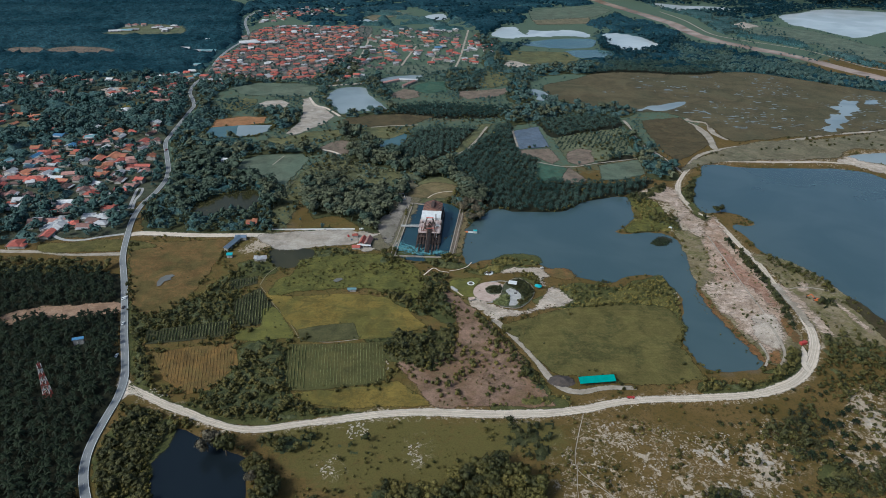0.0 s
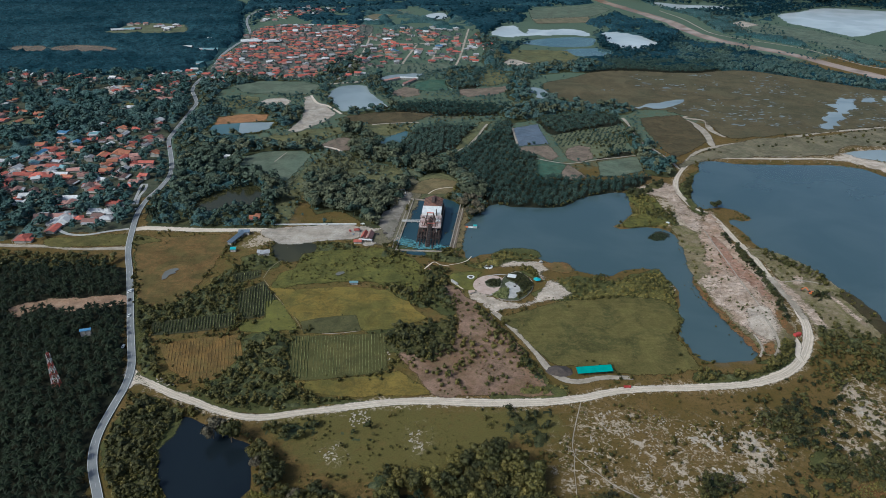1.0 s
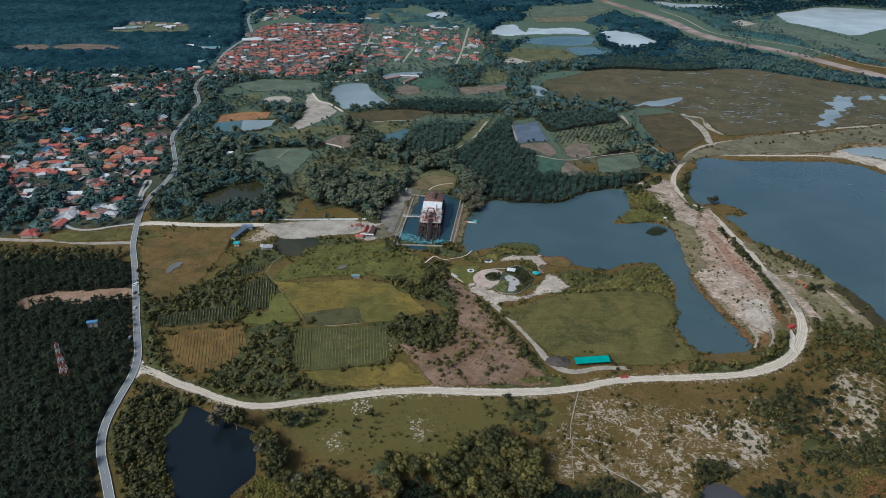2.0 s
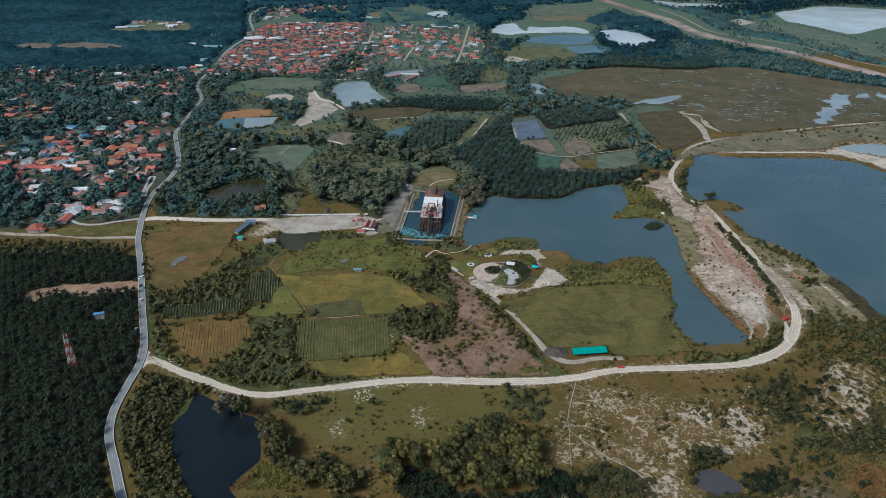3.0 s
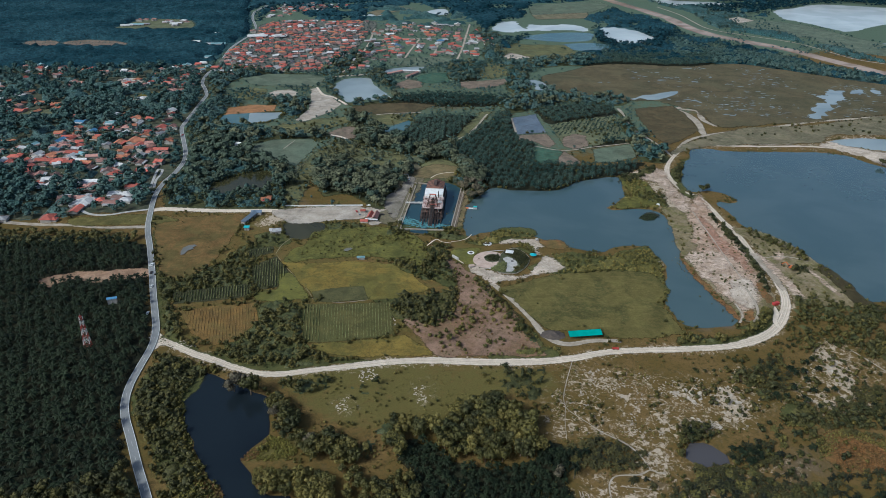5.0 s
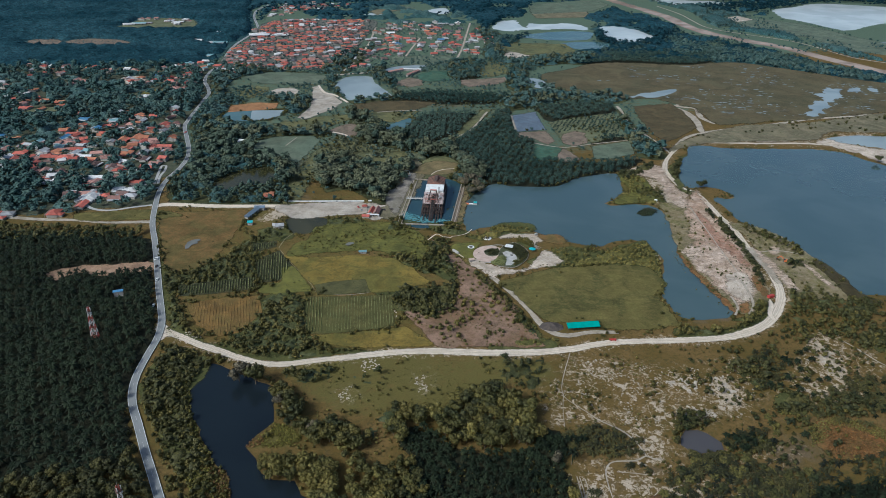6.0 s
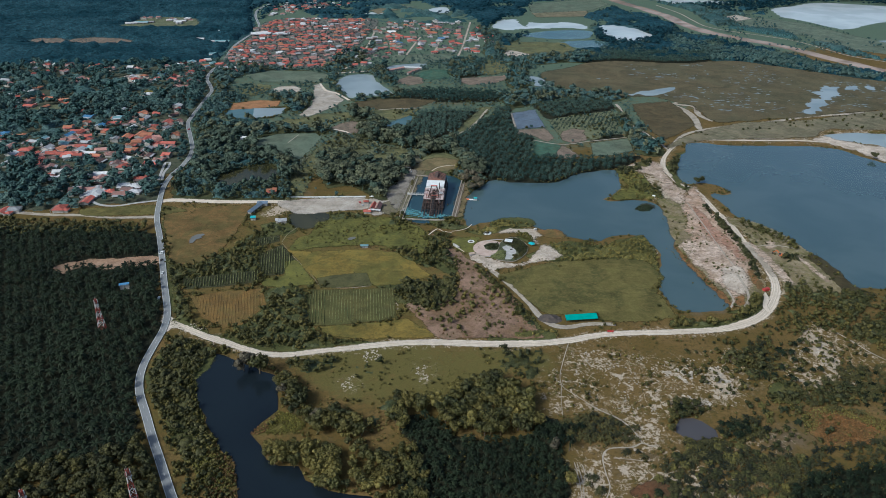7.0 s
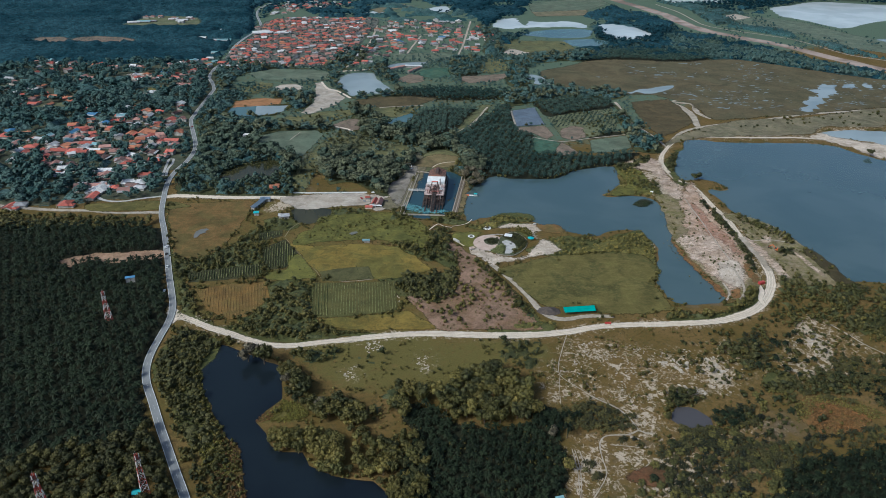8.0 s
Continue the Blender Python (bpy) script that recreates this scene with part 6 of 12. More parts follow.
houses("red", [(-132.3, 1490.7), (-114.9, 1511.7), (-106.8, 1486.2), (-82.4, 1450.3), (-73.8, 1450.9), (-107.6, 1355.4), (-92.3, 1351.0), (-58.6, 1375.6), (-60.7, 1599.3), (-65.1, 1643.6), (-91.9, 1487.4), (-27.6, 1616.6), (-4.3, 1547.2), (6.0, 1432.5), (18.2, 1427.4), (54.5, 1350.5)], group="town houses")
houses("red", [(66.8, 1616.9), (76.0, 1610.3), (81.9, 1500.6), (69.2, 1499.6), (54.4, 1511.5), (19.0, 1535.4), (0.2, 1363.0), (-28.4, 1339.3), (-145.2, 1652.4), (-176.7, 1350.6), (-161.8, 1351.6), (-158.1, 1225.7), (-174.5, 1220.0)], group="town houses")
houses("orange", [(-42.1, 1551.1), (-32.8, 1545.0), (-49.0, 1564.5), (-122.2, 1524.5), (-141.3, 1523.0), (-166.1, 1555.2)], group="town houses")
houses("grey", [(-150.7, 1445.2), (-161.7, 1469.3), (-170.3, 1468.7), (-60.6, 1427.6), (-29.9, 1406.3), (-21.0, 1454.9), (49.6, 1472.6), (59.5, 1395.4), (-6.5, 1493.8), (-21.8, 1678.3), (-33.2, 1693.3), (-150.3, 1352.4), (-176.7, 1282.4), (-154.4, 1230.6), (-105.0, 1671.3), (-85.0, 1688.9)], group="town houses")
houses("white", [(-131.9, 1551.0), (-138.5, 1536.7), (-59.9, 1409.9), (55.8, 1473.1), (22.9, 1682.0), (-48.2, 1629.9), (-115.7, 1435.6)], group="town houses")
houses("blue", [(-16.4, 1480.3), (-108.1, 1430.1)], group="town houses")

random.seed(21)
village = np.array([(-572.5, 750.7), (-568.8, 796.4), (-536.5, 822.4), (-510.3, 849.3), (-476.2, 920.7), (-412.8, 909.4), (-373.5, 856.2), (-335.8, 746.6), (-338.9, 705.6), (-369.7, 679.4), (-431.0, 695.7), (-490.9, 679.7), (-527.1, 672.6)], float)
box0, box1 = village.min(0), village.max(0)
extra = 0
while extra < 22:
    x, y = random.uniform(box0[0], box1[0]), random.uniform(box0[1], box1[1])
    if inside(np.array([(x, y)]), village)[0] and all((x - a) ** 2 + (y - b) ** 2 > (w + 7) ** 2 for a, b, w in PLOTS):
        house(x, y, random.choice(("red", "brick", "brick", "orange", "grey", "brown", "white", "grey")), size=random.uniform(0.9, 1.3))
        extra += 1


def scattered_houses(outline, number, apart, colours, seed, turn=None, group="town houses"):
    """Small houses strewn over a quarter, clear of streets, waters and one another."""
    rnd = random.Random(seed)
    q = np.array(outline, float)
    lo, hi = q.min(0), q.max(0)
    made = tries = 0
    while made < number and tries < 4000:
        tries += 1
        x, y = rnd.uniform(lo[0], hi[0]), rnd.uniform(lo[1], hi[1])
        pt = np.array([(x, y)])
        if not inside(pt, q)[0] or any((x - a) ** 2 + (y - b) ** 2 < (w + apart) ** 2 for a, b, w in PLOTS if abs(y - b) < 60):
            continue
        if any(distance(pt, line)[0] < w + 6 for line, w in WAYS) or any(inside(pt, poly)[0] for poly, _ in WATERS):
            continue
        house(x, y, rnd.choice(colours), rnd.choice((0, 0, 1, 1, 2, 3)), (turn if turn is not None else rnd.uniform(0, 90)) + rnd.choice((0, 90, 180)) + rnd.uniform(-6, 6), rnd.uniform(0.8, 1.1), False, group)
        made += 1


MIXED = ("red", "red", "orange", "brick", "brown", "grey", "brick", "dark")
scattered_houses([(-176.1, 1555.1), (-124.8, 1643.5), (9.4, 1684.8), (99.3, 1618.7), (92.2, 1433.4), (53.9, 1349.1), (-58.6, 1341.2), (-111.3, 1297.6), (-151.1, 1261.6), (-170.0, 1333.4)], 75, 7, MIXED, 61, 8)
scattered_houses([(-472.4, 1806.7), (-480.3, 1918.2), (-403.7, 1986.8), (-319.1, 1954.0), (-292.6, 1878.4), (-375.1, 1833.7), (-414.9, 1743.4)], 26, 8, MIXED + ("white",), 62, None, "far houses")
scattered_houses([(-480.1, 1226.0), (-421.8, 1276.3), (-371.1, 1246.9), (-376.4, 1189.2), (-392.0, 1139.1), (-456.0, 1155.1)], 16, 7, MIXED + ("teal", "white"), 63)

GARDEN = ("red", "brick", "brick", "orange", "grey", "white", "red", "brown", "teal")
scattered_houses([(-565.8, 780.8), (-462.5, 790.0), (-415.9, 712.1), (-521.3, 703.9)], 9, 3.5, GARDEN, 70, None, "village houses")
scattered_houses([(-412.5, 656.9), (-392.7, 682.8), (-326.1, 636.6), (-317.6, 593.0), (-378.6, 581.1)], 4, 3.5, GARDEN, 71, None, "village houses")
scattered_houses([(-494.6, 910.1), (-399.9, 928.9), (-361.3, 835.6), (-443.7, 813.1)], 10, 3.5, GARDEN, 72, None, "village houses")
scattered_houses([(-520.2, 1250.7), (-466.3, 1254.4), (-404.9, 1036.3), (-442.0, 1034.1)], 9, 3.5, GARDEN, 73, None, "village houses")
scattered_houses([(-586.3, 1159.0), (-505.1, 1180.8), (-463.3, 1067.4), (-537.1, 1056.0)], 9, 3.5, GARDEN, 74, None, "village houses")
scattered_houses([(-771.3, 1206.6), (-586.4, 1218.9), (-555.6, 1144.7), (-706.7, 1089.1)], 9, 3.5, GARDEN, 75, None, "village houses")
scattered_houses([(-709.4, 1028.7), (-655.4, 1031.9), (-587.8, 905.2), (-636.4, 902.6)], 7, 3.5, GARDEN, 76, None, "village houses")
scattered_houses([(-427.0, 791.6), (-355.7, 795.0), (-325.9, 712.3), (-388.1, 709.6)], 4, 3.5, GARDEN, 77, None, "village houses")
scattered_houses([(-520.6, 818.5), (-464.2, 859.6), (-433.4, 797.9), (-500.6, 779.6)], 3, 3.5, GARDEN, 78, None, "village houses")
scattered_houses([(-414.2, 715.9), (-350.8, 711.3), (-341.7, 676.4), (-396.8, 677.5)], 2, 3.5, GARDEN, 79, None, "village houses")
scattered_houses([(-477.7, 696.7), (-413.4, 699.5), (-391.6, 626.4), (-446.0, 631.8)], 3, 3.5, GARDEN, 80, None, "village houses")

# the terraced quarter: rows of low houses on a grid
town = np.array([(-414.0, 1195.3), (-434.5, 1332.4), (-430.1, 1449.1), (-445.7, 1642.9), (-391.2, 1711.8), (-277.8, 1713.3), (-181.2, 1713.3), (-180.8, 1533.4), (-193.5, 1327.8), (-200.0, 1204.6), (-244.2, 1192.8), (-307.8, 1197.6)], float)
TOWN_TURN = 12.0
ct, st = math.cos(radians(TOWN_TURN)), math.sin(radians(TOWN_TURN))
mid = town.mean(0)
cells = [(i, j) for i in range(-40, 41) for j in range(-24, 25)]
spots = np.array([(mid[0] + (i * 13.0 + (j % 2) * 3) * ct - (j * 21.0) * st, mid[1] + (i * 13.0) * st + (j * 21.0) * ct) for i, j in cells])
town_in = spots[inside(spots, town)]
random.seed(5)
order = town_in[np.argsort(town_in[:, 1])]
ROW_V, ROW_F, ROW_M = [], [], []
SLOTS = [M_WALL] + [m for m, _ in ROOFS.values()]
for k, (x, y) in enumerate(order):
    if random.random() < 0.12 or noise.noise((x / 55, y / 55, 4.2)) > 0.42:
        continue
    c = random.choices(("red", "brick", "orange", "grey", "white", "brown", "dark"), (40, 22, 16, 9, 8, 12, 5))[0]
    x, y, turn, size = x + random.uniform(-3, 3), y + random.uniform(-5, 5), TOWN_TURN + random.choice((0, 90, 180)) + random.uniform(-9, 9), random.uniform(0.75, 1.2)
    FAR_HOUSES.append((x, y, c, random.choice((0, 1, 1, 2)), turn, size))
for x, y, c, k, turn, size in FAR_HOUSES:
    m = pose(x, y, 0, 0, 0, turn) @ Matrix.Diagonal((size, size, 0.9, 1))
    for me, slot in zip(house_meshes(k, c)[:3], (0, 1 + list(ROOFS).index(c), 1 + list(ROOFS).index("brown"))):
        o = len(ROW_V)
        ROW_V += [m @ v.co for v in me.vertices]
        ROW_F += [tuple(o + i for i in p.vertices) for p in me.polygons]
        ROW_M += [slot] * len(me.polygons)
rows_me = mesh_of("town_houses", ROW_V, ROW_F, SLOTS[0])
for m in SLOTS[1:]:
    rows_me.materials.append(m)
rows_me.polygons.foreach_set("material_index", np.array(ROW_M, np.int32))
tagged(new("town_houses", rows_me), "far rows of small red-roofed houses", "houses", "", "stuff")
sheet("town_ground", town, earth("town_yards", (0.150, 0.14, 0.12), (0.098, 0.104, 0.086), (0.055, 0.072, 0.056), 0.05, 0.15), "paved yards and lanes of the town", "pavement", clear=False, rough=2)
house(-418.3, 1501.5, "white", 1, 15, 2.4, True, "town houses", 1.4)
house(-370.9, 1505.2, "white", 1, 15, 2.0, True, "town houses", 1.2)
sheet("sports_ground", [(-410.4, 1607.7), (-403.7, 1638.6), (-363.3, 1642.0), (-361.2, 1596.9), (-382.9, 1573.3)], E10, "pale green sports ground", "field", rough=0.3)

# ---------- the tin dredge and its basin ----------


def dredge():
    d = thing("tin_dredge", "rust-stained steel tin dredge with white roof, afloat in a walled basin", "dredge", pose(-49.6, 0.5, 0, 0, 0, -3.5))
    w = 11.0
    part("hull", Shape().box(-w, 582, -0.4, w, 652, 2.6).box(-w - 0.6, 581.4, 2.2, w + 0.6, 652.6, 2.7).mesh("hull", M_DARK), d, "dark rusty steel pontoon")
    for x in (-w + 1, -4.2, 4.2, w - 1):
        for y in range(588, 652, 8):
            part("column", Shape().beam((x, y, 2.6), (x, y, 12 if y > 596 else 7), 0.5).mesh("column", M_STEEL), d)
    deck_house = part("deck_house", Shape().box(-8.6, 602, 2.7, 8.6, 648, 9.4).mesh("deck_house", M_PINK), d, "weathered pinkish sheet-metal house")
    for y in range(606, 648, 6):
        for s in (-1, 1):
            part("window", Shape().box(s * 8.6 - 0.08, y, 5.2, s * 8.6 + 0.08, y + 3, 7.4).mesh("window", M_GLASS), deck_house)
    # side galleries
    for s in (-1, 1):
        gallery = part("gallery", Shape().box(s * 8.7 if s > 0 else -11, 596, 6.1, 11 if s > 0 else -8.7, 650, 6.35).mesh("gallery", M_STEEL), d)
        rail = Shape()
        for y in range(596, 651, 3):
            rail.beam((s * 10.9, y, 6.3), (s * 10.9, y, 7.4), 0.12)
        rail.beam((s * 10.9, 596, 7.4), (s * 10.9, 650, 7.4), 0.12).beam((s * 10.9, 596, 6.9), (s * 10.9, 650, 6.9), 0.08)
        part("handrail", rail.mesh("handrail", M_RAIL), gallery)
    # stepped roofs
    low = Shape()
    low.add([(-10.5, 590, 8.4), (10.5, 590, 8.4), (10.5, 612, 12.2), (-10.5, 612, 12.2), (-10.5, 590, 8.1), (10.5, 590, 8.1), (10.5, 612, 11.9), (-10.5, 612, 11.9)],
            [(0, 1, 2, 3), (7, 6, 5, 4), (0, 4, 5, 1), (1, 5, 6, 2), (2, 6, 7, 3), (3, 7, 4, 0)])
    fore_roof = part("fore_roof", low.mesh("fore_roof", M_PINK), d, "faded pinkish-grey sloping roof")
    for i in range(9):
        x = -9.8 + i * 2.45
        part("roof_rib", Shape().beam((x, 590, 8.5), (x, 612, 12.3), 0.16).mesh("roof_rib", M_STEEL), fore_roof)
    part("upper_house", Shape().box(-8.4, 614, 9.4, 8.4, 646, 13.8).mesh("upper_house", M_PINK), d)
    part("white_roof", Shape().box(-9.6, 611, 11.9, 9.6, 612.2, 14.2).add(
        [(-9.6, 611, 14.2), (9.6, 611, 14.2), (9.6, 625, 15.6), (-9.6, 625, 15.6), (-9.6, 611, 13.9), (9.6, 611, 13.9), (9.6, 625, 15.3), (-9.6, 625, 15.3)],
        [(0, 1, 2, 3), (7, 6, 5, 4), (0, 4, 5, 1), (1, 5, 6, 2), (2, 6, 7, 3), (3, 7, 4, 0)]).mesh("white_roof", M_WHITE), d, "white sheet-metal roof and gable")
    rear = Shape()
    rear.add([(-9.4, 625.2, 14.6), (9.4, 625.2, 14.6), (0, 625.2, 18.2), (-9.4, 648, 13.8), (9.4, 648, 13.8), (0, 648, 17.4),
              (-9.4, 625.2, 14.3), (9.4, 625.2, 14.3), (-9.4, 648, 13.5), (9.4, 648, 13.5)],
             [(0, 2, 5, 3), (2, 1, 4, 5), (0, 6, 7, 1, 2), (3, 5, 4, 9, 8), (0, 3, 8, 6), (1, 7, 9, 4), (6, 8, 9, 7)])
    part("rear_roof", rear.mesh("rear_roof", M_RUSTY_ROOF), d, "faded red gabled roof")
    part("ridge_vent", Shape().box(-1.2, 628, 17.4, 1.2, 642, 18.6).gable(-1.4, 628, 1.4, 642, 18.5, 0.6, 0.1, 0.2).mesh("ridge_vent", M_STEEL), d)
    for k in range(6):
        y = 627 + k * 4.0
        part("roof_truss", Shape().beam((-9.6, y, 14.5), (0, y, 18.6 - k * 0.13), 0.35).beam((9.6, y, 14.5), (0, y, 18.6 - k * 0.13), 0.35).mesh("roof_truss", M_STEEL), d)
    # gantry above the fore deck
    for s in (-1, 1):
        part("gantry_leg", Shape().beam((s * 7.5, 588, 2.6), (s * 2.6, 600, 19.5), 0.7).mesh("gantry_leg", M_STEEL), d)
        part("gantry_leg", Shape().beam((s * 7.5, 604, 2.6), (s * 2.6, 600, 19.5), 0.6).mesh("gantry_leg", M_STEEL), d)
    part("gantry_beam", Shape().beam((-3.4, 600, 19.5), (3.4, 600, 19.5), 0.9).mesh("gantry_beam", ROOFS["red"][0]), d)
    part("gantry_tie", Shape().beam((-5, 594, 11), (5, 594, 11), 0.5).mesh("gantry_tie", ROOFS["red"][0]), d)
    # the bucket ladder and its side frames, slanting into the water
    for x in (-1.6, 1.6):
        ladder = part("ladder_beam", Shape().beam((x, 603, 12.5), (x, 560, -0.6), 0.9).mesh("ladder_beam", M_STEEL), d)
    for k in range(16):
        s = k / 16
        part("bucket", Shape().box(-1.1, 602 - 41 * s, 12.6 - 12.4 * s, 1.1, 603.6 - 41 * s, 13.9 - 12.4 * s).mesh("bucket", M_DARK), ladder)
    for x, y1, w_ in ((-10.2, 570, 1.0), (-7.4, 563, 1.3), (-4.6, 569, 0.8), (4.4, 561, 1.2), (6.8, 566, 0.9), (9.6, 572, 1.2)):
        arm = part("fore_arm", Shape().beam((x, 592, 4.2), (x * 1.04, y1, 0.3), w_ * 0.65).mesh("fore_arm", M_DARK), d, "dark steel arm reaching into the water")
        part("arm_rail", Shape().beam((x + 0.5, 592, 5.2), (x * 1.04 + 0.5, y1 + 1, 1.1), 0.28).beam((x - 0.5, 592, 5.2), (x * 1.04 - 0.5, y1 + 1, 1.1), 0.2).mesh("arm_rail", M_STEEL), arm)
        part("fore_post", Shape().beam((x, 585, 2.6), (x, 586, 8.2), 0.45).mesh("fore_post", M_STEEL), d)
        part("fore_stay", Shape().beam((x, 586, 8.2), (x * 0.9, 576, 2.2), 0.2).mesh("fore_stay", M_STEEL), d)
    part("cross_beam", Shape().beam((-10.5, 585, 6.6), (10.5, 585, 6.6), 0.5).mesh("cross_beam", M_STEEL), d)
    for y, z in ((592, 9.5), (596, 11.2)):
        part("truss", Shape().beam((-8, y, z), (8, y, z), 0.4).beam((-8, y, z - 3), (0, y, z + 4), 0.3).beam((8, y, z - 3), (0, y, z + 4), 0.3).mesh("truss", ROOFS["brick"][0]), d, "faded red roof truss")
    for s in (-1, 1):
        for y in range(652, 600, -9):
            part("brace", Shape().beam((s * 10.4, y, 2.7), (s * 10.4, y - 8, 6.2), 0.25).mesh("brace", M_STEEL), d)
    rnd = random.Random(12)
    for k in range(16):
        x, y = rnd.uniform(-9, 6), rnd.uniform(591, 608)
        w, e, z = rnd.uniform(1.5, 4), rnd.uniform(1.5, 4), 8.6 + (y - 590) * 0.173
        part("roof_patch", Shape().add([(x, y, z), (x + w, y, z), (x + w, y + e, z + e * 0.173), (x, y + e, z + e * 0.173), (x, y, z - 0.1), (x + w, y, z - 0.1), (x + w, y + e, z + e * 0.173 - 0.1), (x, y + e, z + e * 0.173 - 0.1)],
             [(0, 1, 2, 3), (7, 6, 5, 4), (0, 4, 5, 1), (1, 5, 6, 2), (2, 6, 7, 3), (3, 7, 4, 0)]).mesh("roof_patch", rnd.choice((M_WHITE, M_STEEL, ROOFS["brick"][0], ROOFS["grey"][0]))), fore_roof)
    for k in range(12):
        x, y = rnd.uniform(-9.5, 9.5), rnd.uniform(584, 600)
        part("strut", Shape().beam((x, y, 2.6), (x + rnd.uniform(-3, 3), y + rnd.uniform(2, 8), rnd.uniform(8, 13)), 0.28).mesh("strut", rnd.choice((M_STEEL, ROOFS["red"][0], M_WHITE))), d)
    part("winch", Shape().tube(-4, 594, 11, 13, 1.1, 1.1, 10).mesh("winch", M_STEEL), d)
    part("chimney", Shape().tube(5, 610, 11, 19, 0.5, 0.45, 8).mesh("chimney", M_STEEL), d)
    cable = Shape()
    for x in (-2.4, 2.4):
        cable.beam((x, 600, 19.5), (x * 1.2, 568, 1.6), 0.14)
    part("hoist_cable", cable.mesh("hoist_cable", M_DARK), d)
    return d


dredge()


sheet("algae", [(-43.5, 588.3), (-29.7, 578.1), (-12.5, 570.9), (7.2, 569.1), (7.2, 558.9), (-6.7, 557.2), (-26.1, 557.7), (-42.0, 564.7)], earth("turquoise_scum", (0.10, 0.25, 0.27), (0.07, 0.18, 0.20), (0.16, 0.30, 0.30), 0.2, 0.6, broken=1.0), "turquoise scum on the basin's water", "algae", clear=False, feather=4, z=1.0)


def strip_wall(name, p, q, width, z0, z1, mat, label, category="wall", kind="structure"):
    p, q = Vector((*p, 0)), Vector((*q, 0))
    d = (q - p).normalized()
    s = Vector((-d.y, d.x, 0)) * width / 2
    vs = [(*(k.xy), z) for z in (z0, z1) for k in (p + s, p - s, q - s, q + s)]
    return tagged(new(name, mesh_of(name, vs, [(0, 1, 2, 3), (7, 6, 5, 4), (0, 4, 5, 1), (1, 5, 6, 2), (2, 6, 7, 3), (3, 7, 4, 0)], mat)), label, category, "", kind)


# raised banks and pale copings of the basin
strip_wall("basin_wall", (-32.8, 673.7), (-44.1, 556.9), 1.0, 0, 1.3, M_COPING, "pale concrete coping of the basin")
strip_wall("basin_wall", (-36.7, 671.8), (-47.8, 559.5), 0.8, 0, 1.0, M_COPING, "pale concrete kerb along the walk")
strip_wall("basin_wall", (-35.5, 675.4), (-10.8, 671.1), 1.0, 0, 1.3, M_COPING, "pale concrete coping of the basin")
strip_wall("basin_wall", (17.6, 661.7), (5.2, 556.0), 1.0, 0, 1.3, M_COPING, "pale concrete coping of the basin")
strip_wall("basin_wall", (20.9, 660.0), (8.1, 553.4), 0.8, 0, 1.0, M_COPING, "pale concrete kerb along the walk")
strip_wall("basin_wall", (-47.6, 556.7), (3.5, 554.6), 1.1, 0, 1.2, M_COPING, "pale concrete coping of the basin")
strip_wall("site_fence", (-167.5, 606.2), (-87.2, 611.0), 0.5, 0, 1.5, M_WHITE, "long white boundary wall", "wall")


def footbridge():
    b = thing("footbridge", "pale concrete footbridge from the basin's edge to the dredge", "bridge", pose(-32.3, 617.9, 0))
    part("deck", Shape().box(-10, -1.3, 1.3, 9.5, 1.3, 1.6).mesh("deck", M_CONCRETE), b)
    for s in (-1, 1):
        r = Shape().beam((-10, s * 1.2, 2.6), (9.5, s * 1.2, 2.6), 0.12)
        for x in range(-10, 10, 2):
            r.beam((x, s * 1.2, 1.6), (x, s * 1.2, 2.6), 0.1)
        part("railing", r.mesh("railing", M_WHITE), b)
    for x in (-6, 0, 6):
        part("pier", Shape().box(x - 0.3, -0.9, -1, x + 0.3, 0.9, 1.3).mesh("pier", M_CONCRETE), b)


footbridge()


def jetty():
    b = thing("jetty", "small orange and white floating jetty with a teal canopy", "jetty", pose(19.4, 609.0, 0, 0, 0, -4))
    part("float", Shape().box(0, -1.6, 0, 5, 1.6, 0.7).mesh("float", M_ORANGE), b)
    part("float", Shape().box(5.2, -1.2, 0, 10, 1.2, 0.6).mesh("float", M_WHITE), b)
    part("float", Shape().box(10.2, -1.8, 0, 14, 1.8, 0.6).mesh("float", M_CONCRETE), b)
    part("canopy", Shape().gable(10.4, -1.6, 13.8, 1.6, 2.6, 0.7, 0.1, 0.2).mesh("canopy", M_TURQ), b)
    for x in (10.6, 13.6):
        for y in (-1.4, 1.4):
            part("post", Shape().box(x - 0.06, y - 0.06, 0.6, x + 0.06, y + 0.06, 2.7).mesh("post", M_WHITE), b)


jetty()

# ---------- buildings by the entrance and the farm ----------


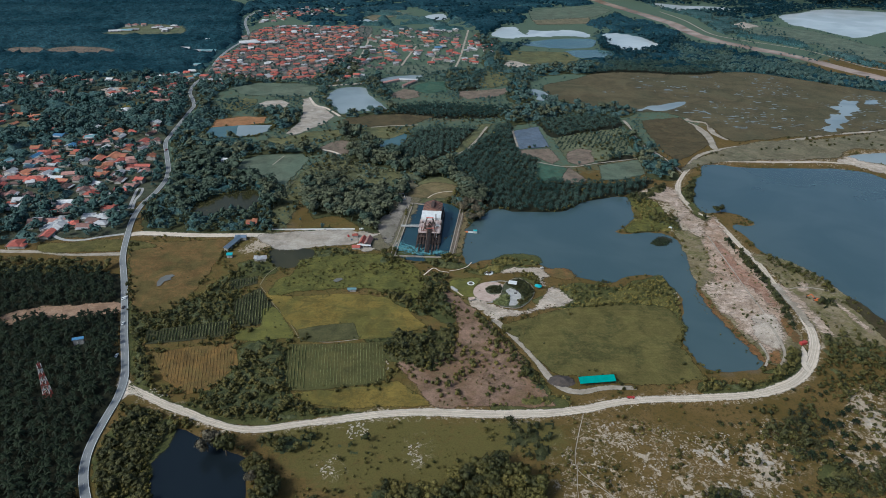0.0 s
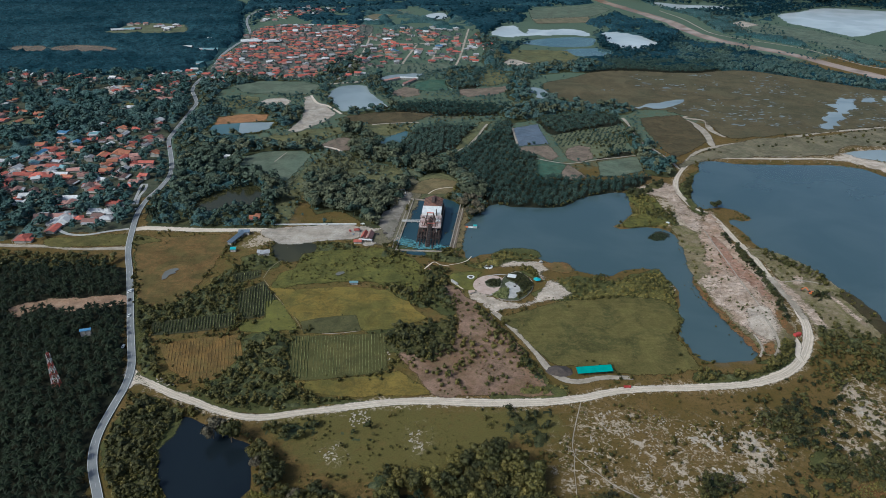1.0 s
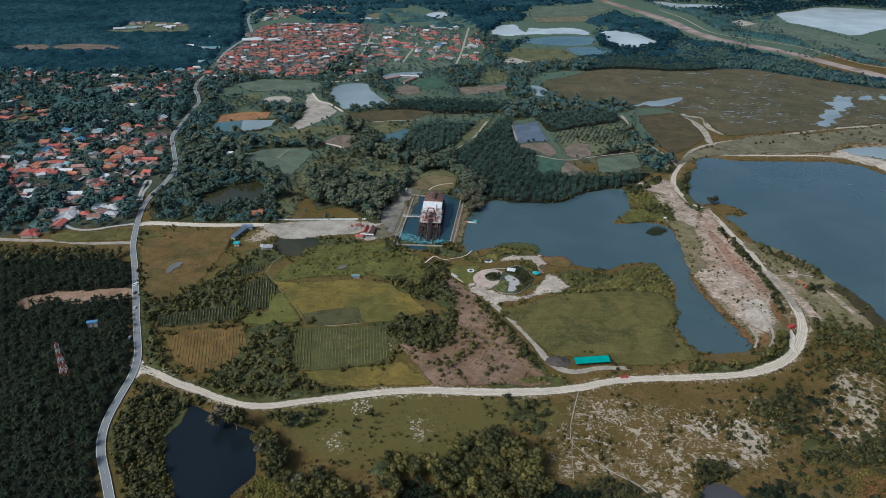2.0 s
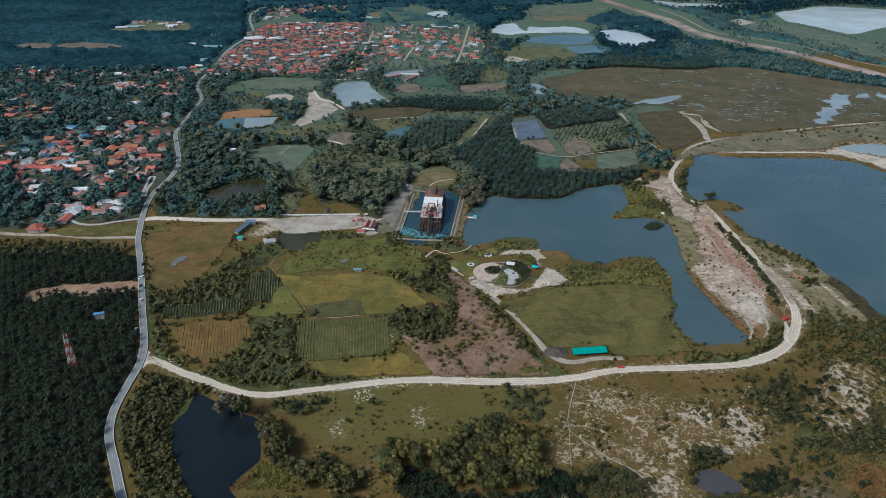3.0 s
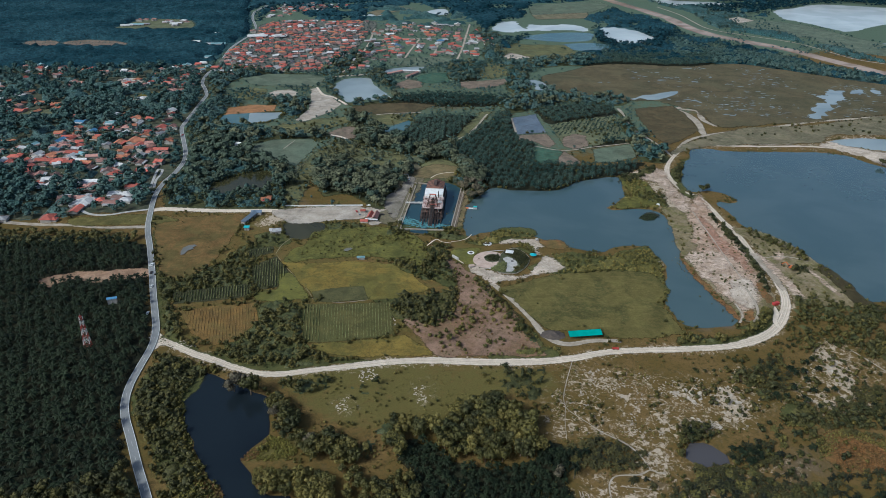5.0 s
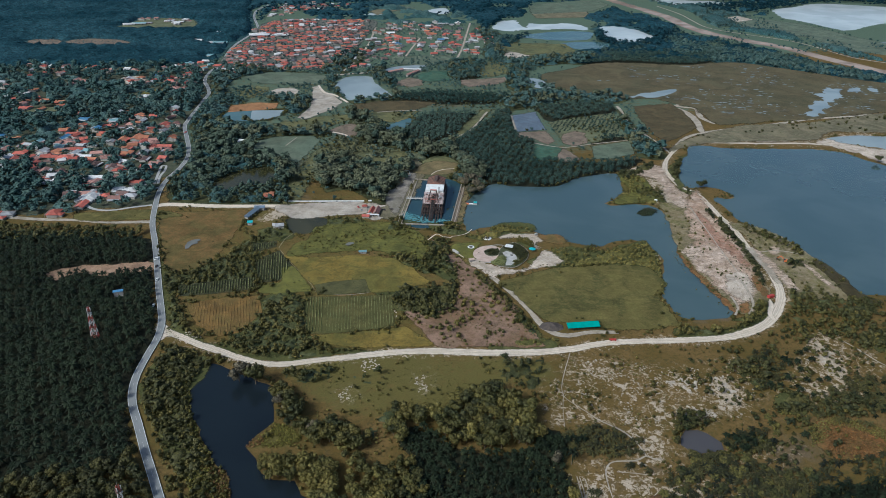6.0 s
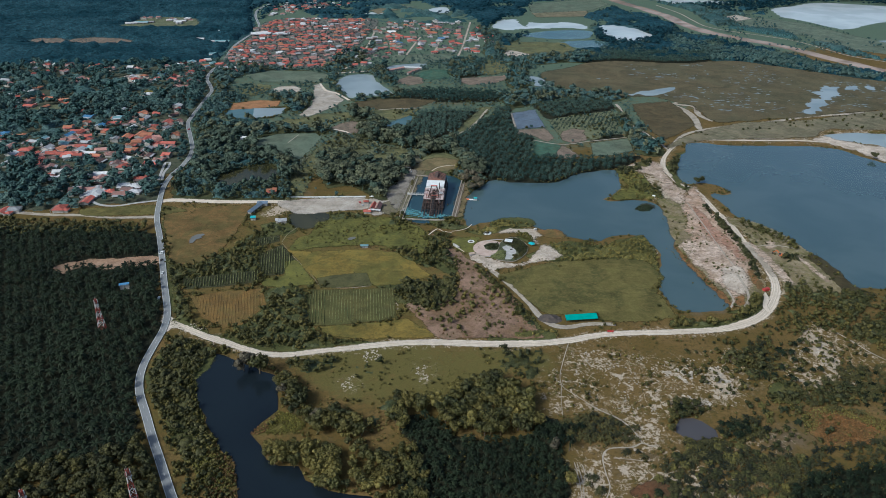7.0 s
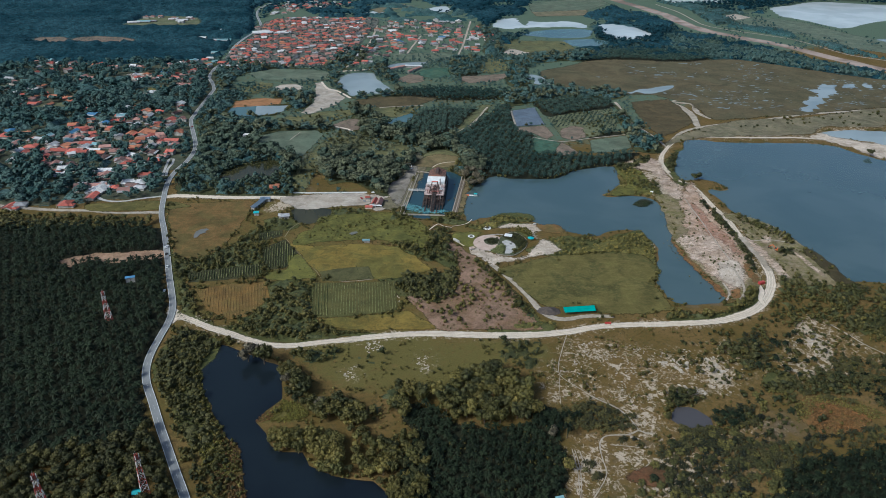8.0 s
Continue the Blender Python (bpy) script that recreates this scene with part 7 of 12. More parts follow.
def pavilion():
    b = thing("ticket_hall", "entrance building with two faded red gabled roofs and a white canopy", "building", pose(-73.2, 581.2, 0, 0, 0, 84))
    part("wall", Shape().box(-7, -5, 0, 7, 5, 3.4).mesh("wall", M_WALL), b)
    part("roof", Shape().gable(-7.2, -5, 7.2, 0, 3.4, 2.4, 0.2, 0.7).mesh("roof", ROOFS["brick"][0]), b)
    part("roof", Shape().gable(-6.4, 0.4, 6.4, 5.2, 3.4, 2.4, 0.2, 0.7).mesh("roof", ROOFS["red"][0]), b)
    part("canopy", Shape().box(-10.2, -6.6, 2.9, -7.8, 6.6, 3.15).mesh("canopy", M_WHITE), b, "flat white canopy")
    for y in (-6, 0, 6):
        part("post", Shape().box(-10.1, y - 0.12, 0, -9.9, y + 0.12, 2.9).mesh("post", M_WHITE), b)
    part("door", Shape().box(-7.08, -1, 0, -7.0, 1, 2.1).mesh("door", M_WOOD), b)
    for y in (-3.4, 3.4):
        part("window", Shape().box(-7.08, y - 0.9, 1, -7.0, y + 0.9, 2.2).mesh("window", M_GLASS), b)
    PLOTS.append((-73, 581, 13))
    k = thing("kiosk", "small red-roofed kiosk beside the entrance", "kiosk", pose(-84.8, 594.1, 0, 0, 0, 10))
    part("wall", Shape().box(-2.4, -2, 0, 2.4, 2, 2.7).mesh("wall", M_WALL), k)
    part("roof", Shape().hip(-2.4, -2, 2.4, 2, 2.7, 1.5).mesh("roof", ROOFS["red"][0]), k)
    k = thing("kiosk", "small red-roofed kiosk by the gravel forecourt", "kiosk", pose(-81.1, 570.8, 0, 0, 0, 0))
    part("wall", Shape().box(-3.4, -1.8, 0, 3.4, 1.8, 2.6).mesh("wall", M_WALL), k)
    part("roof", Shape().gable(-3.4, -1.8, 3.4, 1.8, 2.6, 1.2).mesh("roof", ROOFS["red"][0]), k)


pavilion()


def long_shed(name, label, x, y, turn, w, d, h, rise, roof, posts=True, wall=None, tall=0.0):
    b = thing(name, label, "shed", pose(x, y, 0, 0, 0, turn))
    part("roof", Shape().add([(-w / 2, -d / 2, h), (w / 2, -d / 2, h), (w / 2, d / 2, h + rise), (-w / 2, d / 2, h + rise), (-w / 2, -d / 2, h - 0.2), (w / 2, -d / 2, h - 0.2), (w / 2, d / 2, h + rise - 0.2), (-w / 2, d / 2, h + rise - 0.2)],
                             [(0, 1, 2, 3), (7, 6, 5, 4), (0, 4, 5, 1), (1, 5, 6, 2), (2, 6, 7, 3), (3, 7, 4, 0)]).mesh("roof", roof), b)
    n = max(2, int(w / 4))
    for i in range(n + 1):
        x0 = -w / 2 + 0.4 + (w - 0.8) * i / n
        part("post", Shape().box(x0 - 0.1, -d / 2 + 0.3, 0, x0 + 0.1, -d / 2 + 0.5, h - 0.1).mesh("post", M_STEEL), b)
        part("post", Shape().box(x0 - 0.1, d / 2 - 0.5, 0, x0 + 0.1, d / 2 - 0.3, h + rise - 0.25).mesh("post", M_STEEL), b)
    if wall:
        part("wall", Shape().box(-w / 2 + 0.3, -d / 2 + 0.6, 0, w / 2 - 0.3, d / 2 - 0.7, h - 0.3).mesh("wall", wall), b)
    PLOTS.append((x, y, w * 0.45))
    return b


long_shed("market_shed", "long open shed with a bright teal-green roof", 107.0, 377.4, 8, 25.5, 5.4, 3.0, 1.6, M_GREEN)
long_shed("farm_shed", "long grey-blue roofed shed with plastered wall", -196.5, 573.6, 74, 27, 5.0, 3.2, 0.8, surface("slate_blue_roof", (0.10, 0.135, 0.175), (0.125, 0.155, 0.19), 0.55, 0.6), wall=M_WALL)
long_shed("farm_shed", "grey-blue roofed wing of the farm shed", -192.8, 585.4, 3, 11, 5.0, 3.2, 0.8, surface("slate_roof", (0.14, 0.19, 0.25), (0.16, 0.2, 0.26), 0.55, 0.6), wall=M_WALL)
long_shed("farm_shed", "small shed with a turquoise roof", -193.5, 549.9, 5, 5.5, 4, 3.0, 0.8, M_TURQ, wall=M_WALL)
long_shed("farm_hut", "grey-roofed farm hut among trees", -162.9, 544.3, 12, 9, 6, 2.8, 0.9, ROOFS["grey"][0], wall=M_WALL)
long_shed("farm_hut", "small farm hut with a pale roof", -167.8, 545.4, 100, 6, 5, 2.6, 0.8, ROOFS["white"][0], wall=M_WALL)
long_shed("field_hut", "small field hut with a blue roof", -75.5, 493.7, 2, 7.5, 2.6, 2.4, 0.5, ROOFS["teal"][0], wall=M_WALL)
house(-191.3, 621.1, "orange", 0, 8, 1.0)
house(-265.5, 794.5, "white", 0, -10, 1.1)
long_shed("plantation_hut", "blue-roofed hut half hidden in the palms", -265.3, 413.1, 18, 8, 2.6, 5.0, 0.6, ROOFS["blue"][0], wall=M_WALL)


long_shed("long_hall", "long narrow hall with a faded red roof by the fish pond", -95.4, 1186.3, 43, 39, 4.5, 3.5, 1.2, ROOFS["brick"][0], wall=M_WALL)
long_shed("long_hall", "long narrow hall with a white roof by the fish pond", -64.4, 1198.7, -4, 34, 4.5, 3.5, 1.2, ROOFS["white"][0], wall=M_WALL)
long_shed("long_hall", "narrow red-roofed wing of the hall by the fish pond", -62.5, 1174.0, 62, 43, 4.5, 3.5, 1.2, ROOFS["brick"][0], wall=M_WALL)


def slab_frame():
    b = thing("concrete_frame", "roofless pale concrete foundation with low walls", "ruin", pose(-47.7, 691.5, 0, 0, 0, 10))
    part("slab", Shape().box(-5, -8, 0, 5, 8, 0.4).mesh("slab", M_CONCRETE), b)
    for s in (-1, 1):
        part("low_wall", Shape().box(s * 5 - 0.15, -8.2, 0.0, s * 5 + 0.15, 8.2, 1.6).mesh("low_wall", M_WHITE), b)
        part("low_wall", Shape().box(-4.8, s * 8 - 0.15, 0.0, 4.8, s * 8 + 0.15, 1.6).mesh("low_wall", M_WHITE), b)


slab_frame()

# ---------- lattice masts ----------


def mast(x, y, height, label, cabin=False):
    b = thing("radio_mast", label, "mast", pose(x, y, 0, 0, 0, random.uniform(0, 60)), "radio masts")
    n = 7
    half = lambda z: 2.3 - 1.7 * z / height
    for k in range(n):
        z0, z1 = height * k / n, height * (k + 1) / n
        a0, a1 = half(z0), half(z1)
        s = Shape()
        for i in range(4):
            c0 = [(-1, -1), (1, -1), (1, 1), (-1, 1)][i]
            c1 = [(-1, -1), (1, -1), (1, 1), (-1, 1)][(i + 1) % 4]
            s.beam((c0[0] * a0, c0[1] * a0, z0), (c0[0] * a1, c0[1] * a1, z1), 0.32)
            s.beam((c0[0] * a0, c0[1] * a0, z0), (c1[0] * a1, c1[1] * a1, z1), 0.15)
            s.beam((c1[0] * a0, c1[1] * a0, z0), (c0[0] * a1, c0[1] * a1, z1), 0.15)
            s.beam((c0[0] * a1, c0[1] * a1, z1), (c1[0] * a1, c1[1] * a1, z1), 0.16)
        part("lattice_section", s.mesh("lattice_section", M_MAST_RED if k % 2 == (0 if n % 2 else 1) else M_MAST_WHITE), b, "red-painted steel lattice" if k % 2 == 0 else "white-painted steel lattice")
    for i in range(3):
        a = i * 2.1
        part("antenna_panel", Shape().box(math.cos(a) * 1.3 - 0.2, math.sin(a) * 1.3 - 0.2, height - 2.8, math.cos(a) * 1.3 + 0.2, math.sin(a) * 1.3 + 0.2, height - 0.3).mesh("antenna_panel", M_WHITE), b)
    part("dish", Shape().tube(1.1, 0, height - 5.0, height - 4.5, 0.8, 0.7, 10).mesh("dish", M_WHITE), b)
    part("platform", Shape().box(-1.6, -1.6, height - 3.2, 1.6, 1.6, height - 3.0).mesh("platform", M_STEEL), b)
    part("spike", Shape().beam((0, 0, height), (0, 0, height + 2.2), 0.1).mesh("spike", M_RAIL), b)
    PLOTS.append((x, y, 4.5))
    if cabin:
        c = thing("equipment_cabin", "small teal-roofed equipment cabin below the mast", "cabin", pose(x - 4.5, y - 0.5, 0, 0, 0, 10))
        part("wall", Shape().box(-2.2, -1.8, 0, 2.2, 1.8, 2.8).mesh("wall", M_WALL), c)
        part("roof", Shape().gable(-2.2, -1.8, 2.2, 1.8, 2.8, 0.8, 0.12, 0.3).mesh("roof", M_TURQ), c)
        part("door", Shape().box(-0.45, -1.86, 0, 0.45, -1.8, 2.05).mesh("door", M_STEEL), c)


random.seed(3)
def water_tank(x, y):
    t = thing("water_tank", "white round water tank on the bank", "tank", pose(x, y, 0))
    part("shell", Shape().tube(0, 0, 0, 2.0, 1.7, 1.7, 14).mesh("shell", M_WHITE), t)
    part("lid", Shape().tube(0, 0, 2.0, 2.4, 1.8, 0.3, 14).mesh("lid", M_WHITE), t)


water_tank(227.5, 623.5)
mast(-257.7, 354.5, 27, "red and white lattice mast standing in the palms")
mast(-163.4, 186.2, 30, "red and white lattice mast beside the road", True)
mast(-210.4, 171.2, 30, "red and white lattice mast among broad-leaved trees")

long_shed("plantation_hut", "small teal-roofed hut at the palms' edge", 65.1, 185.6, 15, 5, 3.6, 2.8, 0.7, ROOFS["teal"][0], wall=M_WALL)


def container(x, y, turn, mat, label):
    c = thing("container", label, "container", pose(x, y, 0.02, 0, 0, turn))
    part("box", Shape().box(-3, -1.2, 0.1, 3, 1.2, 2.5).mesh("box", mat), c)
    for k in range(9):
        part("rib", Shape().box(-2.8 + k * 0.69, -1.26, 0.2, -2.6 + k * 0.69, -1.2, 2.4).mesh("rib", mat), c)
    part("door", Shape().box(3.0, -1.1, 0.2, 3.05, 1.1, 2.4).mesh("door", M_STEEL), c)


container(271.4, 427.4, 25, M_RED, "red steel container beside the bend")

# ---------- the round garden ----------


def round_garden():
    cx, cy, r = 55.3, 499.5, 24.5
    oval = [(45.6, 475.6), (54.1, 471.0), (62.0, 471.2), (69.5, 478.4), (75.6, 489.7), (77.2, 500.3), (73.6, 510.9), (67.0, 518.4), (60.6, 517.1), (52.6, 508.0), (49.8, 496.2)]
    walk_ring = [(55.4, 495.8), (53.8, 489.6), (50.3, 484.3), (45.4, 480.8), (39.8, 479.4), (34.4, 480.4), (29.8, 483.7), (26.8, 488.7), (25.9, 494.8), (27.2, 501.2), (30.6, 506.7), (35.6, 510.5), (41.5, 512.0), (47.2, 510.9), (51.8, 507.4), (54.7, 502.1)]
    hole = [(51.5, 498.9), (50.2, 494.9), (47.3, 491.9), (43.4, 490.7), (39.7, 491.7), (37.0, 494.4), (36.2, 498.4), (37.4, 502.4), (40.4, 505.4), (44.3, 506.7), (48.1, 505.7), (50.8, 502.8)]
    sheet("paved_walk", walk_ring, M_PAVING, "curved pinkish paved walk in the round garden", "pavement", rough=0.15)
    soil = earth("garden_soil", (0.075, 0.085, 0.045), (0.06, 0.07, 0.036), (0.12, 0.115, 0.08), 0.12, 0.5)
    sheet("garden_bed", hole, soil, "sunken planted bed inside the ring-shaped walk", "garden", rough=0.1, feather=0.5)
    sheet("garden_bed", oval, soil, "planted bed of the round garden", "garden", rough=0, feather=0.5)
    sheet("paved_court", [(53.0, 498.4), (57.4, 501.7), (62.2, 498.7), (65.8, 492.5), (64.5, 483.2), (59.3, 474.1), (54.3, 473.9), (56.1, 485.0)], M_CONCRETE, "grey paved court in the round garden", "pavement", rough=0.4)
    g = thing("garden_wall", "low pale wall ringing the round garden", "wall", pose(0, 0, 0), "", "structure")
    edge = smooth_line(oval, 2.5, True)
    for p, q in zip(edge, np.roll(edge, -1, 0)):
        s = Shape().beam((p[0], p[1], 0.4), (q[0], q[1], 0.4), 0.22)
        part("wall_segment", s.beam((p[0], p[1], 0.8), (q[0], q[1], 0.8), 0.3).beam((p[0], p[1], 0), (p[0], p[1], 1.1), 0.26).mesh("wall_segment", M_COPING), g)
    edge = smooth_line(walk_ring, 2.5, True)
    g = thing("walk_kerb", "pale kerb along the curved walk", "kerb", pose(0, 0, 0), "", "structure")
    for p, q in zip(edge, np.roll(edge, -1, 0)):
        part("kerb_stone", Shape().beam((p[0], p[1], 0.2), (q[0], q[1], 0.2), 0.4).mesh("kerb_stone", M_CONCRETE), g)
    for pts in ([(39.8, 478.4), (48.3, 487.8), (55.7, 492.2), (60.7, 492.3)], [(60.7, 492.3), (65.5, 500.9), (72.3, 507.6)], [(39.3, 510.9), (48.8, 513.4), (57.1, 512.6)]):
        way("garden_path", pts, 1.2, M_CONCRETE, "pale paved path through the garden beds", ragged=0.15, step=1.5, category="path")
    for x, y, s in ((52.2, 500.5, 1.0), (48.7, 496.9, 0.8), (65.4, 484.8, 0.9), (61.5, 481.3, 0.7), (70.7, 496.5, 0.8)):
        b = thing("garden_bench", "low grey stone bench beside the garden path", "bench", pose(x, y, 0.2, 0, 0, 40 * s), "garden benches")
        b.scale = (s, s, s)
        part("seat", Shape().box(-1.4, -0.4, 0.42, 1.4, 0.4, 0.55).mesh("seat", M_WHITE), b)
        for e in (-1, 1):
            part("leg", Shape().box(e * 1.1 - 0.15, -0.3, 0, e * 1.1 + 0.15, 0.3, 0.42).mesh("leg", M_CONCRETE), b)
    p = thing("garden_pavilion", "small pavilion with a white flat roof", "pavilion", pose(59.8, 507.2, 0, 0, 0, -15))
    part("roof", Shape().box(-3.6, -2.8, 3.0, 3.6, 2.8, 3.3).box(-2.6, -1.8, 3.3, 2.6, 1.8, 3.5).mesh("roof", M_WHITE), p)
    for x in (-3.2, 3.2):
        for y in (-2.4, 2.4):
            part("post", Shape().box(x - 0.12, y - 0.12, 0, x + 0.12, y + 0.12, 3.0).mesh("post", M_STEEL), p)
    part("bench", Shape().box(-2, -0.4, 0.4, 2, 0.4, 0.5).box(-1.8, -0.3, 0, -1.6, 0.3, 0.4).box(1.6, -0.3, 0, 1.8, 0.3, 0.4).mesh("bench", M_WOOD), p)
    for dx, dy in ((8, -2), (11, 1), (6, -6), (13, -5)):
        s = thing("planter", "grey planter box with clipped shrub", "planter", pose(cx + dx, cy + dy, 0), "garden planters")
        part("box", Shape().box(-1, -1, 0, 1, 1, 0.8).box(-1.15, -1.15, 0.7, 1.15, 1.15, 0.85).mesh("box", M_DARK), s)
    u = thing("parasol", "turquoise garden parasol on a pole", "parasol", pose(81.2, 503.6, 0))
    part("canopy", Shape().tube(0, 0, 2.4, 3.6, 3.3, 0.15, 8).mesh("canopy", M_TURQ), u)
    part("pole", Shape().tube(0, 0, 0, 3.5, 0.07, 0.07, 6).mesh("pole", M_RAIL), u)
    PLOTS.append((cx, cy, r + 1))
    for x, y, rr in ((24.3, 509.1, 3.4), (40.5, 528.3, 4.2)):
        c = thing("round_planter", "round pale planter with a tree in it", "planter", pose(x, y, 0), "round planters")
        part("kerb", Shape().tube(0, 0, 0, 0.5, rr, rr - 0.15, 16).mesh("kerb", M_WHITE), c)
        part("soil", Shape().tube(0, 0, 0.5, 0.55, rr * 0.55, rr * 0.5, 12).mesh("soil", M_SPOIL), c)
    for pts in ([(-16.4, 521.2), (-8.3, 534.2), (-2.6, 529.3), (5.8, 527.0)], [(5.8, 529.6), (14.2, 532.4), (21.7, 537.9), (25.8, 546.0)], [(9.0, 501.4), (13.8, 492.2), (17.4, 487.7)]):
        way("garden_path", pts, 0.9, M_GRAVEL, "winding white garden path", ragged=0.3, step=2, category="path")
    t = thing("site_hut", "long low hut with a white roof", "hut", pose(10.1, 497.9, 0, 0, 0, -52))
    part("wall", Shape().box(-4, -0.9, 0, 4, 0.9, 2.0).mesh("wall", M_WALL), t)
    part("roof", Shape().gable(-4, -0.9, 4, 0.9, 2.0, 0.4, 0.12, 0.2).mesh("roof", M_CONCRETE), t)
    t = thing("site_hut", "small hut with a faded pink roof", "hut", pose(24.2, 482.3, 0, 0, 0, 20))
    part("wall", Shape().box(-2.2, -1.6, 0, 2.2, 1.6, 2.2).mesh("wall", M_WALL), t)
    part("roof", Shape().gable(-2.2, -1.6, 2.2, 1.6, 2.2, 0.7, 0.12, 0.3).mesh("roof", M_PAVING), t)
    t = thing("lake_hut", "small white hut at the lake's edge", "hut", pose(88.3, 536.4, 0, 0, 0, 20))
    part("wall", Shape().box(-1.2, -1.0, 0, 1.2, 1.0, 2.0).mesh("wall", M_WALL), t)
    part("roof", Shape().hip(-1.2, -1.0, 1.2, 1.0, 2.0, 0.6, 0.3).mesh("roof", M_CONCRETE), t)


round_garden()

# ---------- vehicles ----------
CAR_PAINT = {"white": M_WHITE, "red": M_RED, "dark": M_DARK, "silver": M_RAIL}


def car(x, y, turn, colour, z=0.71):
    c = thing("car", f"{colour} car on the road", "car", pose(x, y, z, 0, 0, turn), "cars")
    body = part("body", Shape().box(-0.88, -2.1, 0.35, 0.88, 2.1, 0.85).add(
        [(-0.8, -1.5, 0.85), (0.8, -1.5, 0.85), (0.8, 1.2, 0.85), (-0.8, 1.2, 0.85), (-0.66, -1.1, 1.45), (0.66, -1.1, 1.45), (0.66, 0.4, 1.45), (-0.66, 0.4, 1.45)],
        [(4, 5, 6, 7), (0, 1, 5, 4), (1, 2, 6, 5), (2, 3, 7, 6), (3, 0, 4, 7)]).mesh("body", CAR_PAINT[colour]), c)
    part("windscreen", Shape().add([(-0.72, 1.16, 0.92), (0.72, 1.16, 0.92), (0.62, 0.5, 1.40), (-0.62, 0.5, 1.40)], [(0, 1, 2, 3)]).mesh("windscreen", M_GLASS), body)
    part("rear_window", Shape().add([(-0.7, -1.47, 0.95), (0.7, -1.47, 0.95), (0.62, -1.15, 1.40), (-0.62, -1.15, 1.40)], [(3, 2, 1, 0)]).mesh("rear_window", M_GLASS), body)
    for sx in (-0.8, 0.8):
        for sy in (-1.3, 1.3):
            w = [(sx + dx, sy + 0.33 * math.cos(i * math.pi / 5), 0.33 + 0.33 * math.sin(i * math.pi / 5)) for dx in (-0.1, 0.1) for i in range(10)]
            part("wheel", Shape().add(w, [tuple(range(10)), tuple(range(19, 9, -1))] + [(i, (i + 1) % 10, 10 + (i + 1) % 10, 10 + i) for i in range(10)]).mesh("wheel", M_RUBBER), c)


for (x, y), turn, colour in zip([(-257.6, 475.9), (-258.8, 474.7), (-253.2, 461.7), (-243.9, 439.1), (-318.0, 635.7), (-398.3, 1072.4), (-352.4, 829.0)], (5, 185, 5, 5, -12, 10, 170), ("white", "white", "dark", "white", "silver", "white", "red")):
    car(x, y, turn, colour)
car(-232.1, 399.5, 5, "white", 0.05)
for (x, y), turn, colour in zip([(-64.3, 589.0), (-56.5, 590.8), (-81.0, 611.2), (-91.6, 595.4), (-87.7, 588.0)], (60, 70, 95, 20, 24), ("dark", "dark", "white", "red", "silver")):
    car(x, y, turn, colour, 0.2)


def lorry(x, y, turn):
    c = thing("lorry", "red flatbed lorry with white cab on gravel", "lorry", pose(x, y, 0.17, 0, 0, turn))
    c.scale = (0.62, 0.62, 0.62)
    part("bed", Shape().box(-1.2, -4.0, 1.0, 1.2, 1.6, 1.25).box(-1.2, -4.0, 1.25, -1.1, 1.6, 2.2).box(1.1, -4.0, 1.25, 1.2, 1.6, 2.2).box(-1.2, -4.1, 1.25, 1.2, -4.0, 2.2).mesh("bed", M_RED), c)
    part("cab", Shape().box(-1.15, 1.9, 0.8, 1.15, 3.6, 2.7).mesh("cab", M_RED), c)
    part("windscreen", Shape().box(-1.0, 3.6, 1.7, 1.0, 3.64, 2.5).mesh("windscreen", M_GLASS), c)
    for sx in (-1.0, 1.0):
        for sy in (-3, -1.8, 2.8):
            w = [(sx + dx, sy + 0.5 * math.cos(i * math.pi / 5), 0.5 + 0.5 * math.sin(i * math.pi / 5)) for dx in (-0.15, 0.15) for i in range(10)]
            part("wheel", Shape().add(w, [tuple(range(10)), tuple(range(19, 9, -1))] + [(i, (i + 1) % 10, 10 + (i + 1) % 10, 10 + i) for i in range(10)]).mesh("wheel", M_RUBBER), c)


lorry(126.8, 362.0, -92)


def excavator(x, y, turn):
    c = thing("excavator", "orange excavator parked on bare sand", "excavator", pose(x, y, 0.05, 0, 0, turn))
    for s in (-1, 1):
        part("track", Shape().box(s * 1.3 - 0.35, -2.2, 0, s * 1.3 + 0.35, 2.2, 0.9).mesh("track", M_RUBBER), c)
    part("body", Shape().box(-1.5, -2.6, 1.0, 1.5, 1.2, 2.4).mesh("body", M_ORANGE), c)
    part("cab", Shape().box(-1.5, 0.2, 2.4, -0.3, 1.8, 3.2).mesh("cab", M_GLASS), c)
    part("boom", Shape().beam((0.3, 1.0, 2.0), (0.3, 4.5, 5.0), 0.6).mesh("boom", M_ORANGE), c)
    part("arm", Shape().beam((0.3, 4.5, 5.0), (0.3, 7.2, 2.2), 0.45).mesh("arm", M_ORANGE), c)
    part("bucket", Shape().box(-0.4, 6.8, 0.9, 1.0, 7.8, 2.2).mesh("bucket", M_DARK), c)


excavator(310.5, 489.9, 60)


